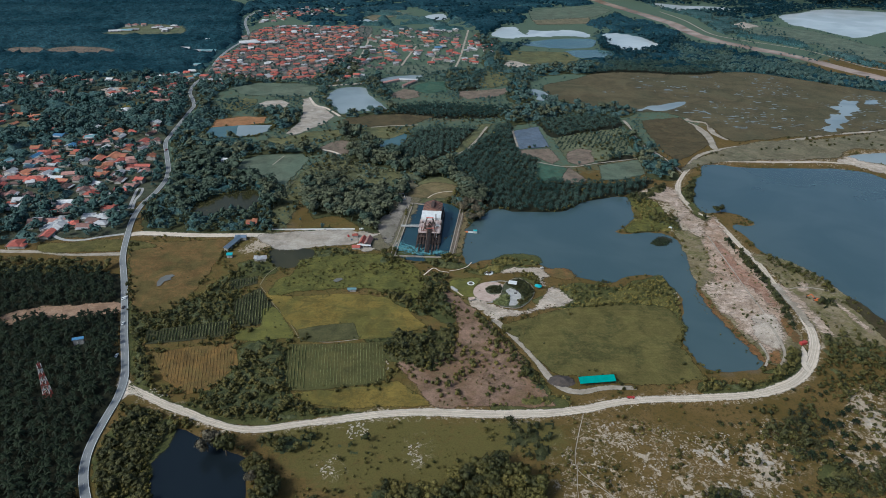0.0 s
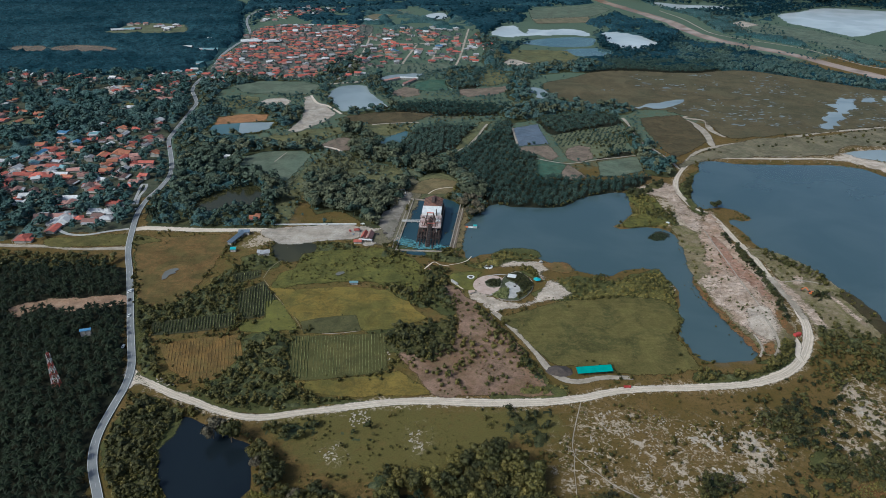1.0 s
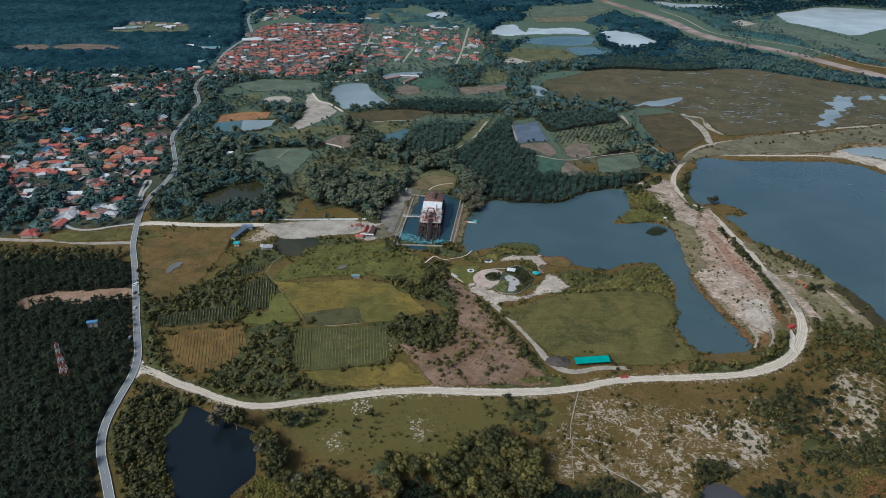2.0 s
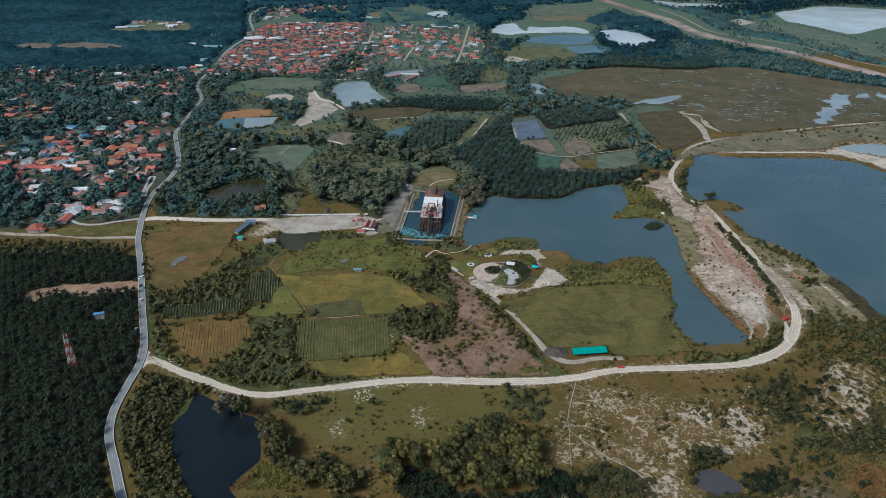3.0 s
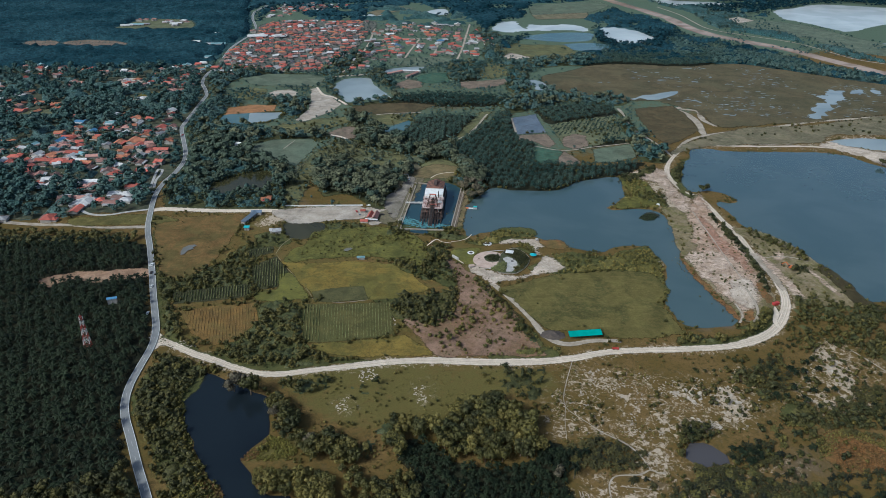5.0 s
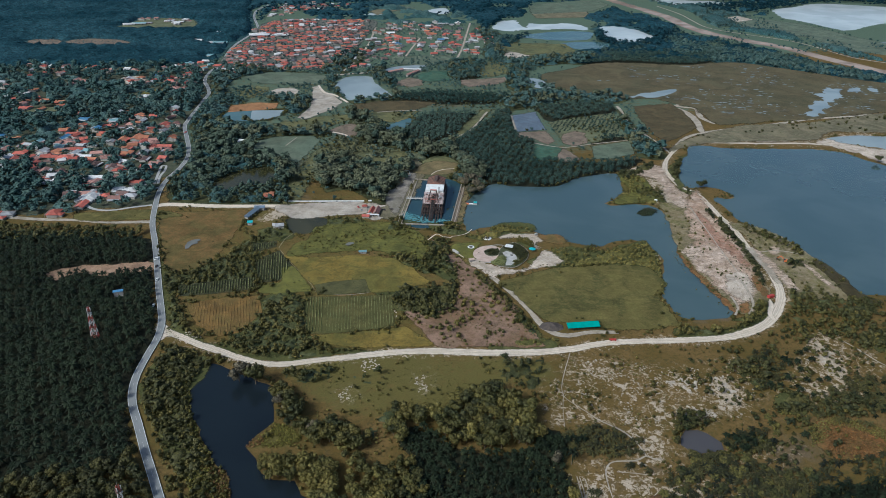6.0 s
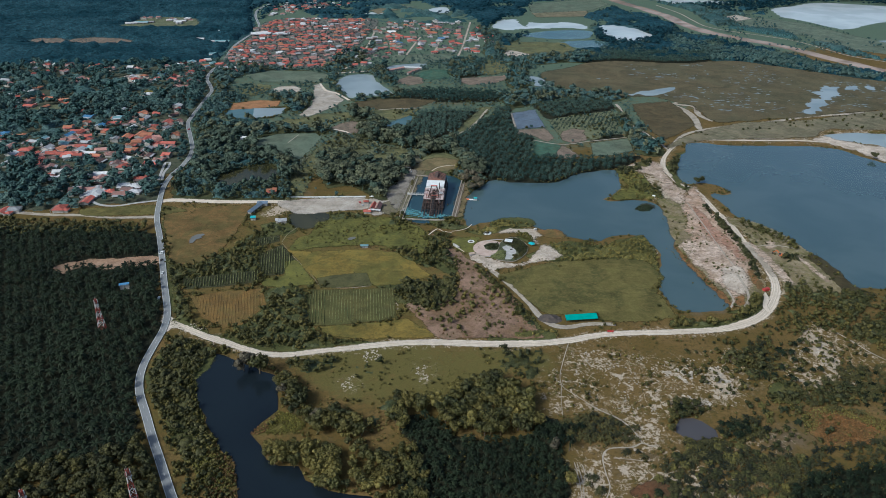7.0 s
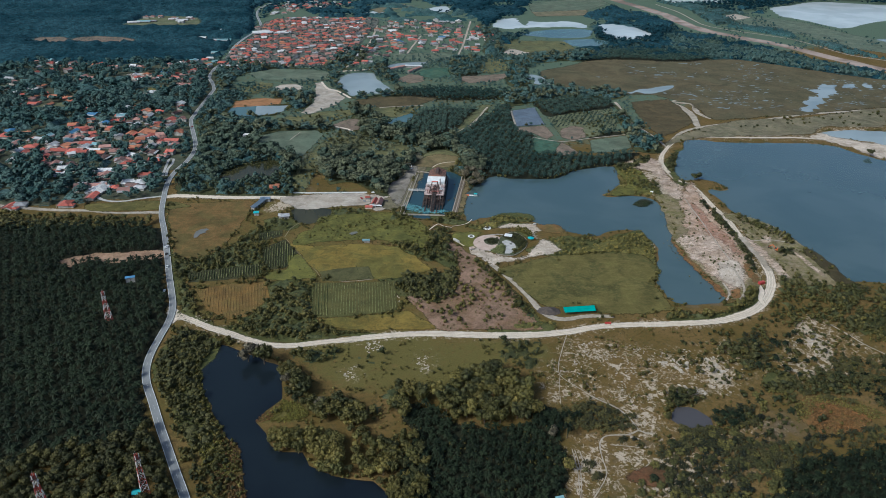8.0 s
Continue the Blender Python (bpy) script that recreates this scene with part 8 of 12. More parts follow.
def spoil_heap():
    rnd = random.Random(4)
    s = Shape()
    n, m = 20, 5
    vs = [(r / m * 9.5 * math.cos(2 * math.pi * i / n) * (1 + rnd.uniform(-.08, .08)), r / m * 6.5 * math.sin(2 * math.pi * i / n) * (1 + rnd.uniform(-.08, .08)), 3.2 * (1 - (r / m) ** 1.4) + rnd.uniform(-.25, .25) * (r < m)) for r in range(1, m + 1) for i in range(n)]
    fs = [(r * n + i, (r + 1) * n + i, (r + 1) * n + (i + 1) % n, r * n + (i + 1) % n) for r in range(m - 1) for i in range(n)]
    s.add(vs + [(0, 0, 3.3)], fs + [(len(vs), i, (i + 1) % n) for i in range(n)])
    ob = new("spoil_mound", s.mesh("spoil_mound", M_SPOIL))
    ob.matrix_basis = pose(82.9, 379.1, 0)
    tagged(ob, "dark mound of dumped earth by the track", "mound")
    PLOTS.append((82.9, 379.1, 9))


spoil_heap()

# ---------- limestone boulders and rubble ----------
ROCKS = []
for k in range(6):
    rnd = random.Random(40 + k)
    bm = bmesh.new()
    bmesh.ops.create_icosphere(bm, subdivisions=1, radius=1.0)
    for v in bm.verts:
        v.co *= rnd.uniform(0.7, 1.25)
        v.co.z = max(-0.3, v.co.z * 0.6)
    me = bpy.data.meshes.new("boulder")
    bm.to_mesh(me)
    bm.free()
    me.materials.append(M_ROCK)
    ROCKS.append(me)


def boulders(outline, number, lo, hi, seed):
    rnd = random.Random(seed)
    q = np.array(outline, float)
    made = 0
    while made < number:
        x, y = rnd.uniform(q[:, 0].min(), q[:, 0].max()), rnd.uniform(q[:, 1].min(), q[:, 1].max())
        if inside(np.array([(x, y)]), q)[0]:
            ob = new("boulder", rnd.choice(ROCKS))
            r = rnd.uniform(lo, hi) ** 1.0
            ob.matrix_basis = pose(x, y, 0.05, 0, 0, rnd.uniform(0, 360)) @ Matrix.Diagonal((r * rnd.uniform(0.8, 2.0), r * rnd.uniform(0.6, 1.1), r * 0.45, 1))
            tagged(ob, "pale weathered limestone boulder on dry grass", "boulder", "limestone boulders")
            made += 1


boulders([(-61.0, 331.3), (-51.0, 335.8), (-44.1, 328.9), (-46.8, 321.9), (-56.4, 319.6)], 45, 0.3, 1.1, 1)
boulders([(-20.7, 315.8), (-13.8, 318.7), (-8.1, 301.2), (-15.8, 296.6)], 26, 0.3, 1.0, 2)
boulders([(-70.7, 296.3), (-63.3, 299.7), (-60.3, 291.6), (-67.0, 289.0)], 16, 0.3, 0.9, 3)
boulders([(-43.3, 400.1), (-38.3, 402.0), (-36.5, 388.9), (-41.8, 386.2)], 14, 0.4, 1.0, 5)
boulders([(-196.2, 367.4), (-187.0, 362.1), (-179.8, 357.6), (-183.7, 355.9), (-194.4, 361.9)], 16, 0.3, 1.0, 6)
boulders([(153.5, 315.3), (174.9, 319.3), (171.9, 302.9), (152.9, 305.6)], 26, 0.5, 1.9, 7)
boulders([(189.3, 319.7), (200.7, 323.3), (197.9, 303.6), (187.5, 285.0), (181.8, 290.8)], 22, 0.5, 2.0, 8)
boulders([(160.4, 290.2), (186.6, 287.9), (176.3, 280.0), (157.8, 281.2)], 20, 0.4, 1.6, 9)
boulders([(276.1, 354.1), (284.3, 339.6), (281.6, 318.9), (270.1, 318.5), (271.5, 339.3)], 22, 0.5, 1.8, 10)
boulders([(229.6, 458.9), (260.4, 459.9), (254.4, 429.8), (238.8, 434.1)], 26, 0.3, 1.0, 12)
boulders([(280.2, 539.6), (283.9, 537.1), (278.9, 510.9), (274.9, 512.0)], 6, 1.0, 2.0, 14)
boulders([(193.7, 502.0), (198.5, 499.8), (197.8, 484.9), (192.6, 479.1)], 12, 0.3, 0.9, 13)


# ---------- plants: templates ----------
CUBE = np.array([(-1, -1, -1), (1, -1, -1), (1, 1, -1), (-1, 1, -1), (-1, -1, 1), (1, -1, 1), (1, 1, 1), (-1, 1, 1)]) * 0.6
CUBE_F = np.array([(3, 2, 1, 0), (4, 5, 6, 7), (0, 1, 5, 4), (1, 2, 6, 5), (2, 3, 7, 6), (3, 0, 4, 7)])


def crown_template(seed, lobes, leaves, radius, base, top, leaf, flat=0.75, up=0.0):
    """A crown of leaf sprays set on several uneven lobes, with gaps between them."""
    r = np.random.RandomState(seed)
    V, F, o = [], [], 0
    ang = r.uniform(0, 2 * np.pi, lobes)
    rad = radius * 0.62 * np.sqrt(r.uniform(0.0, 1, lobes))
    if lobes > 2:
        rad[0] = 0
    cz = base + (top - base) * r.uniform(0.35, 0.8, lobes)
    cz[0] = base + (top - base) * 0.7
    C = np.c_[rad * np.cos(ang), rad * np.sin(ang), cz]
    S = radius * r.uniform(0.36, 0.58, lobes)
    if lobes == 1:
        S[:] = radius * 0.85
    for c, s in zip(C, S):
        V.append(c + CUBE * s * 0.86 * np.array([1, 1, flat]) * r.uniform(0.7, 1.15, (8, 1)))
        F.append(CUBE_F + o)
        o += 8
    which = r.randint(0, lobes, leaves)
    d = r.normal(size=(leaves, 3))
    d[:, 2] = np.abs(d[:, 2]) * 1.0 - 0.35
    d /= np.linalg.norm(d, axis=1)[:, None]
    P = C[which] + d * (S[which] * r.uniform(0.78, 1.16, leaves))[:, None] * np.array([1, 1, flat])
    nrm = d * (1 - up) + r.normal(size=d.shape) * 0.27 * (1 - up * 0.6) + np.array([0, 0, up])
    nrm /= np.linalg.norm(nrm, axis=1)[:, None]
    u = np.cross(nrm, r.normal(size=d.shape))
    u /= np.linalg.norm(u, axis=1)[:, None]
    w = np.cross(nrm, u)
    a = leaf * r.uniform(0.6, 1.3, (leaves, 1))
    b = leaf * r.uniform(0.5, 1.0, (leaves, 1))
    Q = np.stack([P - u * a, P - w * b * 0.8 + nrm * a * 0.25, P + u * a, P + w * b - nrm * a * 0.1], 1).reshape(-1, 3)
    V.append(Q)
    F.append(np.arange(4 * leaves).reshape(-1, 4) + o)
    return np.concatenate(V), np.concatenate(F)


def trunk_template(height, r0, limbs=3, seed=0):
    r = np.random.RandomState(seed)
    V, F, o = [], [], 0
    rods = [((0, 0, -0.2), (r.normal() * 0.3, r.normal() * 0.3, height), r0, r0 * 0.5)]
    for _ in range(limbs):
        t = r.uniform(0, 2 * np.pi)
        rods.append(((0, 0, height * 0.6), (np.cos(t) * height * 0.45, np.sin(t) * height * 0.45, height * 1.25), r0 * 0.5, r0 * 0.2))
    for p, q, a, b in rods:
        p, q = np.array(p, float), np.array(q, float)
        ring = np.array([(1, 0, 0), (0, 1, 0), (-1, 0, 0), (0, -1, 0)], float)
        V.append(np.r_[p + ring * a, q + ring * b])
        F.append(np.array([(0, 1, 5, 4), (1, 2, 6, 5), (2, 3, 7, 6), (3, 0, 4, 7), (4, 5, 6, 7)]) + o)
        o += 8
    return np.concatenate(V), np.concatenate(F)


def palm_crown(seed, fronds, segs, length, top, width=0.75):
    """Arching feather fronds, folded along the rib, in two whorls."""
    r = np.random.RandomState(seed)
    V, F, o = [], [], 0
    for k in range(fronds):
        az = k * 2.39996 + r.uniform(-0.2, 0.2)
        up = r.uniform(0.15, 1.15) if k % 2 else r.uniform(-0.15, 0.6)
        L = length * r.uniform(0.8, 1.1)
        h = np.array([np.cos(az), np.sin(az), 0])
        side = np.array([-np.sin(az), np.cos(az), 0])
        s = np.linspace(0, 1, segs + 1)
        spine = np.array([0, 0, top]) + np.outer(s * L * (1 - 0.15 * s), h) * np.cos(up * 0.6) + np.outer(L * (np.sin(up) * s - 0.62 * s ** 2.2), [0, 0, 1])
        wd = width * np.sin(np.pi * (0.12 + 0.84 * s)) * r.uniform(0.85, 1.15)
        droop = np.outer(wd * 0.55, [0, 0, -1])
        Lft, Rgt = spine + np.outer(wd, side) + droop, spine - np.outer(wd, side) + droop
        V.append(np.concatenate([spine, Lft, Rgt]))
        n = segs + 1
        i = np.arange(segs)
        F.append(np.concatenate([np.c_[i, i + 1, n + i + 1, n + i], np.c_[i + 1, i, 2 * n + i, 2 * n + i + 1]]) + o)
        o += 3 * n
    return np.concatenate(V), np.concatenate(F)


def joined(*parts_):
    V, F, o = [], [], 0
    for v, f in parts_:
        V.append(v)
        F.append(f + o)
        o += len(v)
    return np.concatenate(V), np.concatenate(F)


PALMS = [joined(trunk_template(5.0, 0.35, 0, s), palm_crown(s, 19, 2, 5.4, 5.6, 0.70)) for s in range(6)]
PALMS_LEFT = [joined(trunk_template(5.0, 0.35, 0, s), palm_crown(s, 18, 2, 5.2, 5.6, 0.76)) for s in range(6)]
PALMS_SMALL = [joined(trunk_template(1.2, 0.3, 0, s), palm_crown(20 + s, 16, 2, 3.0, 1.5, 0.36)) for s in range(4)]
TREES = [joined(trunk_template(4, 0.3, 0, s), crown_template(50 + s, 5, 54, 5.2, 1.4, 8.2, 1.2, 0.72, 0.45)) for s in range(6)]
TREES_NEAR = [joined(trunk_template(4, 0.3, 0, s), crown_template(210 + s, 8, 220, 4.7, 1.4, 9.0, 0.60)) for s in range(4)]
TREES_FAR = [crown_template(80 + s, 3, 22, 5.0, 1.0, 8.5, 1.6, 0.75, 0.35) for s in range(5)]
BUSHES = [crown_template(60 + s, 4, 32, 4.8, 0.6, 8.0, 1.15, 0.7, 0.35) for s in range(6)]
GROVE = [palm_crown(40 + s, 19, 2, 5.4, 5.6, 0.55) for s in range(5)]
TREES_MID = [crown_template(70 + s, 4, 38, 5.4, 0.8, 7.8, 1.25, 0.72, 0.5) for s in range(6)]
FOREST = [crown_template(90 + s, 1, 9, 6.2, 2.0, 9.0, 2.7, 0.6, 0.8) for s in range(5)]
SHRUBS = [crown_template(100 + s, 1, 14, 1.7, 0.1, 2.0, 0.62) for s in range(5)]
TUFTS = [crown_template(120 + s, 1, 9, 0.8, 0.0, 0.9, 0.42) for s in range(4)]


def scattered(outline, spacing, seed, grid=False, turn=0.0, thin=0.0, clump=0.0, clump_size=25.0, free=False, pad=1.0, jitter=0.35):
    """Plant positions inside an outline, off roads, waters, plots and fields. clump thins them into drifts."""
    r = np.random.RandomState(seed)
    q = np.asarray(outline, float)
    c = (q.min(0) + q.max(0)) / 2
    half = np.hypot(*(q.max(0) - q.min(0))) / 2 + spacing
    n = int(half / spacing) + 1
    i, j = np.meshgrid(np.arange(-n, n + 1), np.arange(-n, n + 1))
    P = np.c_[(i + 0.5 * (j % 2)).ravel() * spacing, j.ravel() * spacing * 0.866]
    P += r.uniform(-1, 1, P.shape) * spacing * (0.2 if grid else jitter)
    a_ = radians(turn if grid else r.uniform(0, 90))
    P = P @ np.array([(math.cos(a_), math.sin(a_)), (-math.sin(a_), math.cos(a_))]) + c
    P = P[inside(P, q)]
    if thin:
        P = P[r.uniform(size=len(P)) > thin]
    if clump and len(P):
        f = np.array([noise.noise((x / clump_size, y / clump_size, seed * 1.7)) for x, y in P])
        P = P[f > clump - 0.5 + r.uniform(-0.15, 0.15, len(P))]
    if not free:
        P = off_limits(P, pad)
    return P


def off_limits(P, pad=1.0):
    if not len(P):
        return P
    ok = np.ones(len(P), bool)
    lo, hi = P.min(0), P.max(0)
    for poly in KEEP_OFF:
        if (poly.max(0) > lo).all() and (poly.min(0) < hi).all():
            k = np.where(ok)[0]
            ok[k[inside(P[k], poly)]] = False
    for line, w in WAYS:
        if (line.max(0) + w > lo).all() and (line.min(0) - w < hi).all():
            k = np.where(ok)[0]
            ok[k[distance(P[k], line) < w + pad]] = False
    for x, y, w in PLOTS:
        ok &= (P[:, 0] - x) ** 2 + (P[:, 1] - y) ** 2 > (w + 2.5) ** 2
    return P[ok]


def planted(name, P, templates, mat, label, category, seed=0, lo=0.75, hi=1.2, lean=0.0):
    """Many alike plants as one object."""
    if not len(P):
        return None
    r = np.random.RandomState(seed + 7)
    V, F, T, o = [], [], [], 0
    which = r.randint(0, len(templates), len(P))
    for k, (tv, tf) in enumerate(templates):
        p = P[which == k]
        if not len(p):
            continue
        a = r.uniform(0, 2 * np.pi, len(p))
        s = lo + (hi - lo) * r.beta(1.2, 1.6, len(p))
        sz = s * r.uniform(0.85, 1.2, len(p))
        ca, sa = np.cos(a) * s, np.sin(a) * s
        X = tv[None, :, 0] * ca[:, None] - tv[None, :, 1] * sa[:, None] + p[:, 0, None]
        Y = tv[None, :, 0] * sa[:, None] + tv[None, :, 1] * ca[:, None] + p[:, 1, None]
        Z = tv[None, :, 2] * sz[:, None] + np.zeros_like(X)
        V.append(np.stack([X, Y, Z], -1).reshape(-1, 3))
        F.append((tf[None] + (np.arange(len(p)) * len(tv))[:, None, None]).reshape(-1, 4) + o)
        drift = np.array([0.35 * noise.noise((x / 40, y / 40, 3.3)) for x, y in p])
        T.append(np.repeat(np.clip(r.beta(1.6, 2.2, len(p)) + drift, 0, 1), len(tv)))
        o += len(p) * len(tv)
    me = mesh_of(name, np.concatenate(V), np.concatenate(F), mat, np.concatenate(T))
    return tagged(new(name, me), label, category, "", "stuff")


# ---------- single trees near the camera's end of the walk ----------
NEAR_CROWNS = {}
NEAR_TRUNK = mesh_of("trunk", *trunk_template(4.2, 0.32, 4, 2), M_BARK)
for nm, mt in (("green", M_LEAF), ("dark", M_LEAF_DARK), ("olive", M_LEAF_OLIVE), ("grey", M_LEAF_GREY)):
    NEAR_CROWNS[nm] = []
    for s in range(4):
        v, f = crown_template(200 + s, 9, 340, 4.7, 1.2, 9.0, 0.60)
        NEAR_CROWNS[nm].append(mesh_of("crown", v, f, mt, np.full(len(v), 0.25 + 0.15 * s)))
TREE_LABELS = {"green": "round broad-leaved tree with green crown", "dark": "dense dark green broad-leaved tree", "olive": "broad-leaved tree with yellowish olive crown", "grey": "half-dry tree with greyish brown crown"}


def tree(x, y, colour, size, rnd):
    t = thing("tree", TREE_LABELS[colour], "tree", pose(x, y, 0, 0, 0, rnd.uniform(0, 360)) , "single trees")
    t.scale = (size, size, size * rnd.uniform(0.85, 1.15))
    part("trunk", NEAR_TRUNK, t)
    part("crown", rnd.choice(NEAR_CROWNS[colour]), t)


def trees(outline, spacing, seed, mixd, lo=0.6, hi=1.1, **kw):
    rnd = random.Random(seed)
    for x, y in scattered(outline, spacing, seed, **kw):
        tree(x, y, rnd.choices(tuple(mixd), tuple(mixd.values()))[0], rnd.uniform(lo, hi), rnd)


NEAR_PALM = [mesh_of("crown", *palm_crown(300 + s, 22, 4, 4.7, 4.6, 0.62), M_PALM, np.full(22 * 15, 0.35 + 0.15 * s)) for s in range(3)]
NEAR_YOUNG = [mesh_of("crown", *palm_crown(310 + s, 24, 4, 3.5, 1.7, 0.6), M_PALM_YOUNG, np.full(24 * 15, 0.1 + 0.3 * s)) for s in range(3)]
PALM_TRUNK = mesh_of("trunk", *trunk_template(4.6, 0.36, 0, 1), M_BARK)
YOUNG_TRUNK = mesh_of("trunk", *trunk_template(1.6, 0.36, 0, 1), M_BARK)


def palm(x, y, young, size, rnd, tall=1.0):
    t = thing("palm", "young yellowish oil palm on sandy ground" if young else "dark green oil palm with arching fronds", "palm", pose(x, y, 0, 0, 0, rnd.uniform(0, 360)), "single palms")
    t.scale = (size, size, size * tall)
    part("trunk", YOUNG_TRUNK if young else PALM_TRUNK, t)
    part("crown", rnd.choice(NEAR_YOUNG if young else NEAR_PALM), t)


def palms(outline, spacing, seed, young, lo=0.7, hi=1.1, **kw):
    rnd = random.Random(seed)
    for x, y in scattered(outline, spacing, seed, **kw):
        palm(x, y, young, rnd.uniform(lo, hi), rnd)


trees([(-34.4, 260.2), (-29.9, 274.4), (-15.0, 274.8), (-2.0, 282.1), (11.4, 290.4), (25.2, 296.9), (39.1, 300.5), (44.3, 291.2), (60.1, 276.7), (59.3, 251.9), (41.0, 246.2), (23.3, 245.8), (5.6, 248.9), (-5.5, 269.3), (-20.1, 266.1), (-24.3, 244.6)], 6.2, 1, {"green": 6, "dark": 4, "olive": 2}, 0.8, 1.25)
trees([(-99.6, 218.4), (-105.4, 229.1), (-103.4, 235.0), (-90.5, 231.4), (-80.8, 234.6), (-63.5, 235.0), (-57.0, 217.1), (-58.7, 201.6), (-72.3, 205.6), (-80.8, 216.5), (-91.2, 218.6)], 5.0, 2, {"olive": 8, "green": 2}, 0.65, 1.0, free=True)
trees([(-65.1, 246.1), (-51.3, 249.1), (-42.9, 236.5), (-47.7, 217.3), (-31.0, 217.7), (-22.1, 237.0), (-26.7, 204.5), (-19.1, 184.0), (-12.1, 165.4), (-27.1, 168.7), (-38.8, 195.7), (-55.8, 203.8), (-54.9, 221.8)], 7.5, 3, {"olive": 4, "green": 5, "dark": 1}, 0.5, 0.95)
trees([(-110.8, 293.2), (-104.4, 299.7), (-90.6, 278.6), (-82.0, 261.7), (-68.3, 267.7), (-51.9, 254.3), (-47.2, 244.0), (-64.6, 242.0), (-79.7, 248.3), (-92.7, 260.3), (-103.2, 266.7)], 5.5, 4, {"green": 4, "dark": 5, "grey": 1}, 0.7, 1.1)
rnd = random.Random(9)
tree(-138.3, 307.3, "grey", 1.5, rnd)
tree(-135.7, 311.3, "grey", 1.3, rnd)
tree(-126.4, 304.4, "green", 1.5, rnd)
tree(-182.7, 327.8, "olive", 0.75, rnd)
tree(73.1, 209.9, "olive", 0.9, rnd)
tree(67.3, 236.1, "grey", 0.9, rnd)
tree(-39.8, 204.6, "olive", 0.8, rnd)
tree(286.6, 662.4, "green", 1.0, rnd)
tree(293.0, 666.2, "dark", 1.0, rnd)
tree(538.7, 754.7, "dark", 1.1, rnd)
for (x, y), s in zip([(20.2, 654.8), (26.9, 663.8), (33.1, 651.9), (37.8, 638.6), (30.0, 633.3), (23.8, 641.4), (36.2, 665.9)], (1.2, 1.4, 1.3, 1.0, 1.1, 0.9, 1.2)):
    tree(x, y, "grey", s, rnd)
palms([(154.2, 275.4), (166.2, 271.7), (152.8, 264.2), (145.4, 253.3)], 6, 21, False, 0.5, 0.8, free=True)
palms([(171.4, 259.2), (186.2, 265.0), (189.6, 254.4), (179.6, 246.4), (170.4, 248.7)], 6, 22, False, 0.5, 0.8, free=True)
palms([(145.3, 238.0), (178.7, 243.8), (206.9, 227.5), (183.6, 173.1), (120.0, 171.7), (108.3, 198.7), (128.1, 225.6)], 8.0, 23, True, 0.8, 1.35, thin=0.12)
palms([(243.7, 233.2), (265.1, 247.5), (288.1, 256.9), (287.9, 244.0), (262.5, 236.0)], 6.5, 35, True, 0.8, 1.2)
palms([(-154.2, 558.2), (-143.2, 561.4), (-135.0, 564.5), (-134.0, 559.0), (-150.6, 554.2)], 5, 36, False, 0.6, 0.9)


def plant_palm_clump(k, o, sp, cl):
    planted("palm_clump", scattered(o, sp, 680 + k, clump=cl, clump_size=16), PALMS_SMALL, M_PALM_OLIVE, "clump of dark olive young oil palms", "palms", k, 0.9, 1.5)


plant_palm_clump(0, [(73.3, 261.5), (90.3, 265.2), (106.3, 262.3), (115.7, 255.6), (115.8, 247.7), (109.3, 242.5), (93.3, 241.1), (76.0, 242.7)], 4.6, 0.0)
plant_palm_clump(1, [(102.8, 236.3), (122.5, 238.8), (122.1, 230.0), (105.0, 230.1)], 5.5, 0.35)
plant_palm_clump(2, [(152.5, 246.1), (174.8, 249.2), (177.4, 236.7), (164.6, 224.5), (150.8, 228.8)], 4.6, 0.1)
plant_palm_clump(3, [(172.1, 257.0), (188.6, 262.8), (199.2, 252.4), (181.9, 244.3)], 4.6, 0.1)
plant_palm_clump(4, [(141.8, 233.4), (180.1, 239.2), (211.0, 230.3), (216.3, 212.1), (185.4, 171.4), (119.2, 170.0), (124.7, 201.4)], 6.6, 0.42)
plant_palm_clump(5, [(206.1, 235.0), (237.6, 243.1), (281.8, 254.5), (309.6, 257.8), (291.2, 227.5), (243.2, 226.3), (212.7, 218.7)], 5.6, 0.15)
plant_palm_clump(6, [(217.3, 342.1), (240.3, 357.7), (243.4, 328.7), (229.0, 308.2), (211.7, 304.6)], 5.0, 0.25)
plant_palm_clump(7, [(211.2, 283.1), (240.9, 299.1), (280.6, 316.2), (322.3, 327.5), (346.2, 318.0), (311.3, 260.5), (283.3, 262.5), (260.7, 275.8), (231.7, 277.9)], 5.2, 0.22)
plant_palm_clump(8, [(320.9, 379.9), (359.1, 393.6), (387.5, 386.1), (358.9, 339.0), (336.5, 353.0), (319.6, 360.1)], 5.5, 0.15)
plant_palm_clump(9, [(84.1, 217.9), (94.0, 222.8), (91.6, 204.9), (82.7, 200.4)], 5.0, 0.3)
plant_palm_clump(10, [(176.6, 239.1), (202.2, 242.3), (215.8, 225.7), (201.1, 207.4), (179.8, 211.3)], 5.4, 0.2)
trees([(145.7, 272.8), (153.4, 280.5), (162.8, 280.1), (170.4, 274.6), (163.2, 269.3), (152.5, 266.8), (145.1, 253.7), (141.5, 256.2)], 4.5, 41, {"dark": 4, "green": 2}, 0.35, 0.65, free=True)
palms([(98.3, 229.6), (136.2, 230.6), (135.3, 203.5), (101.9, 171.3), (92.1, 182.3)], 14, 25, True, 0.6, 1.1, thin=0.4)
palms([(188.1, 231.8), (220.5, 235.0), (219.8, 218.6), (195.5, 200.7), (182.6, 208.9)], 7.5, 30, True, 0.8, 1.3, thin=0.1)
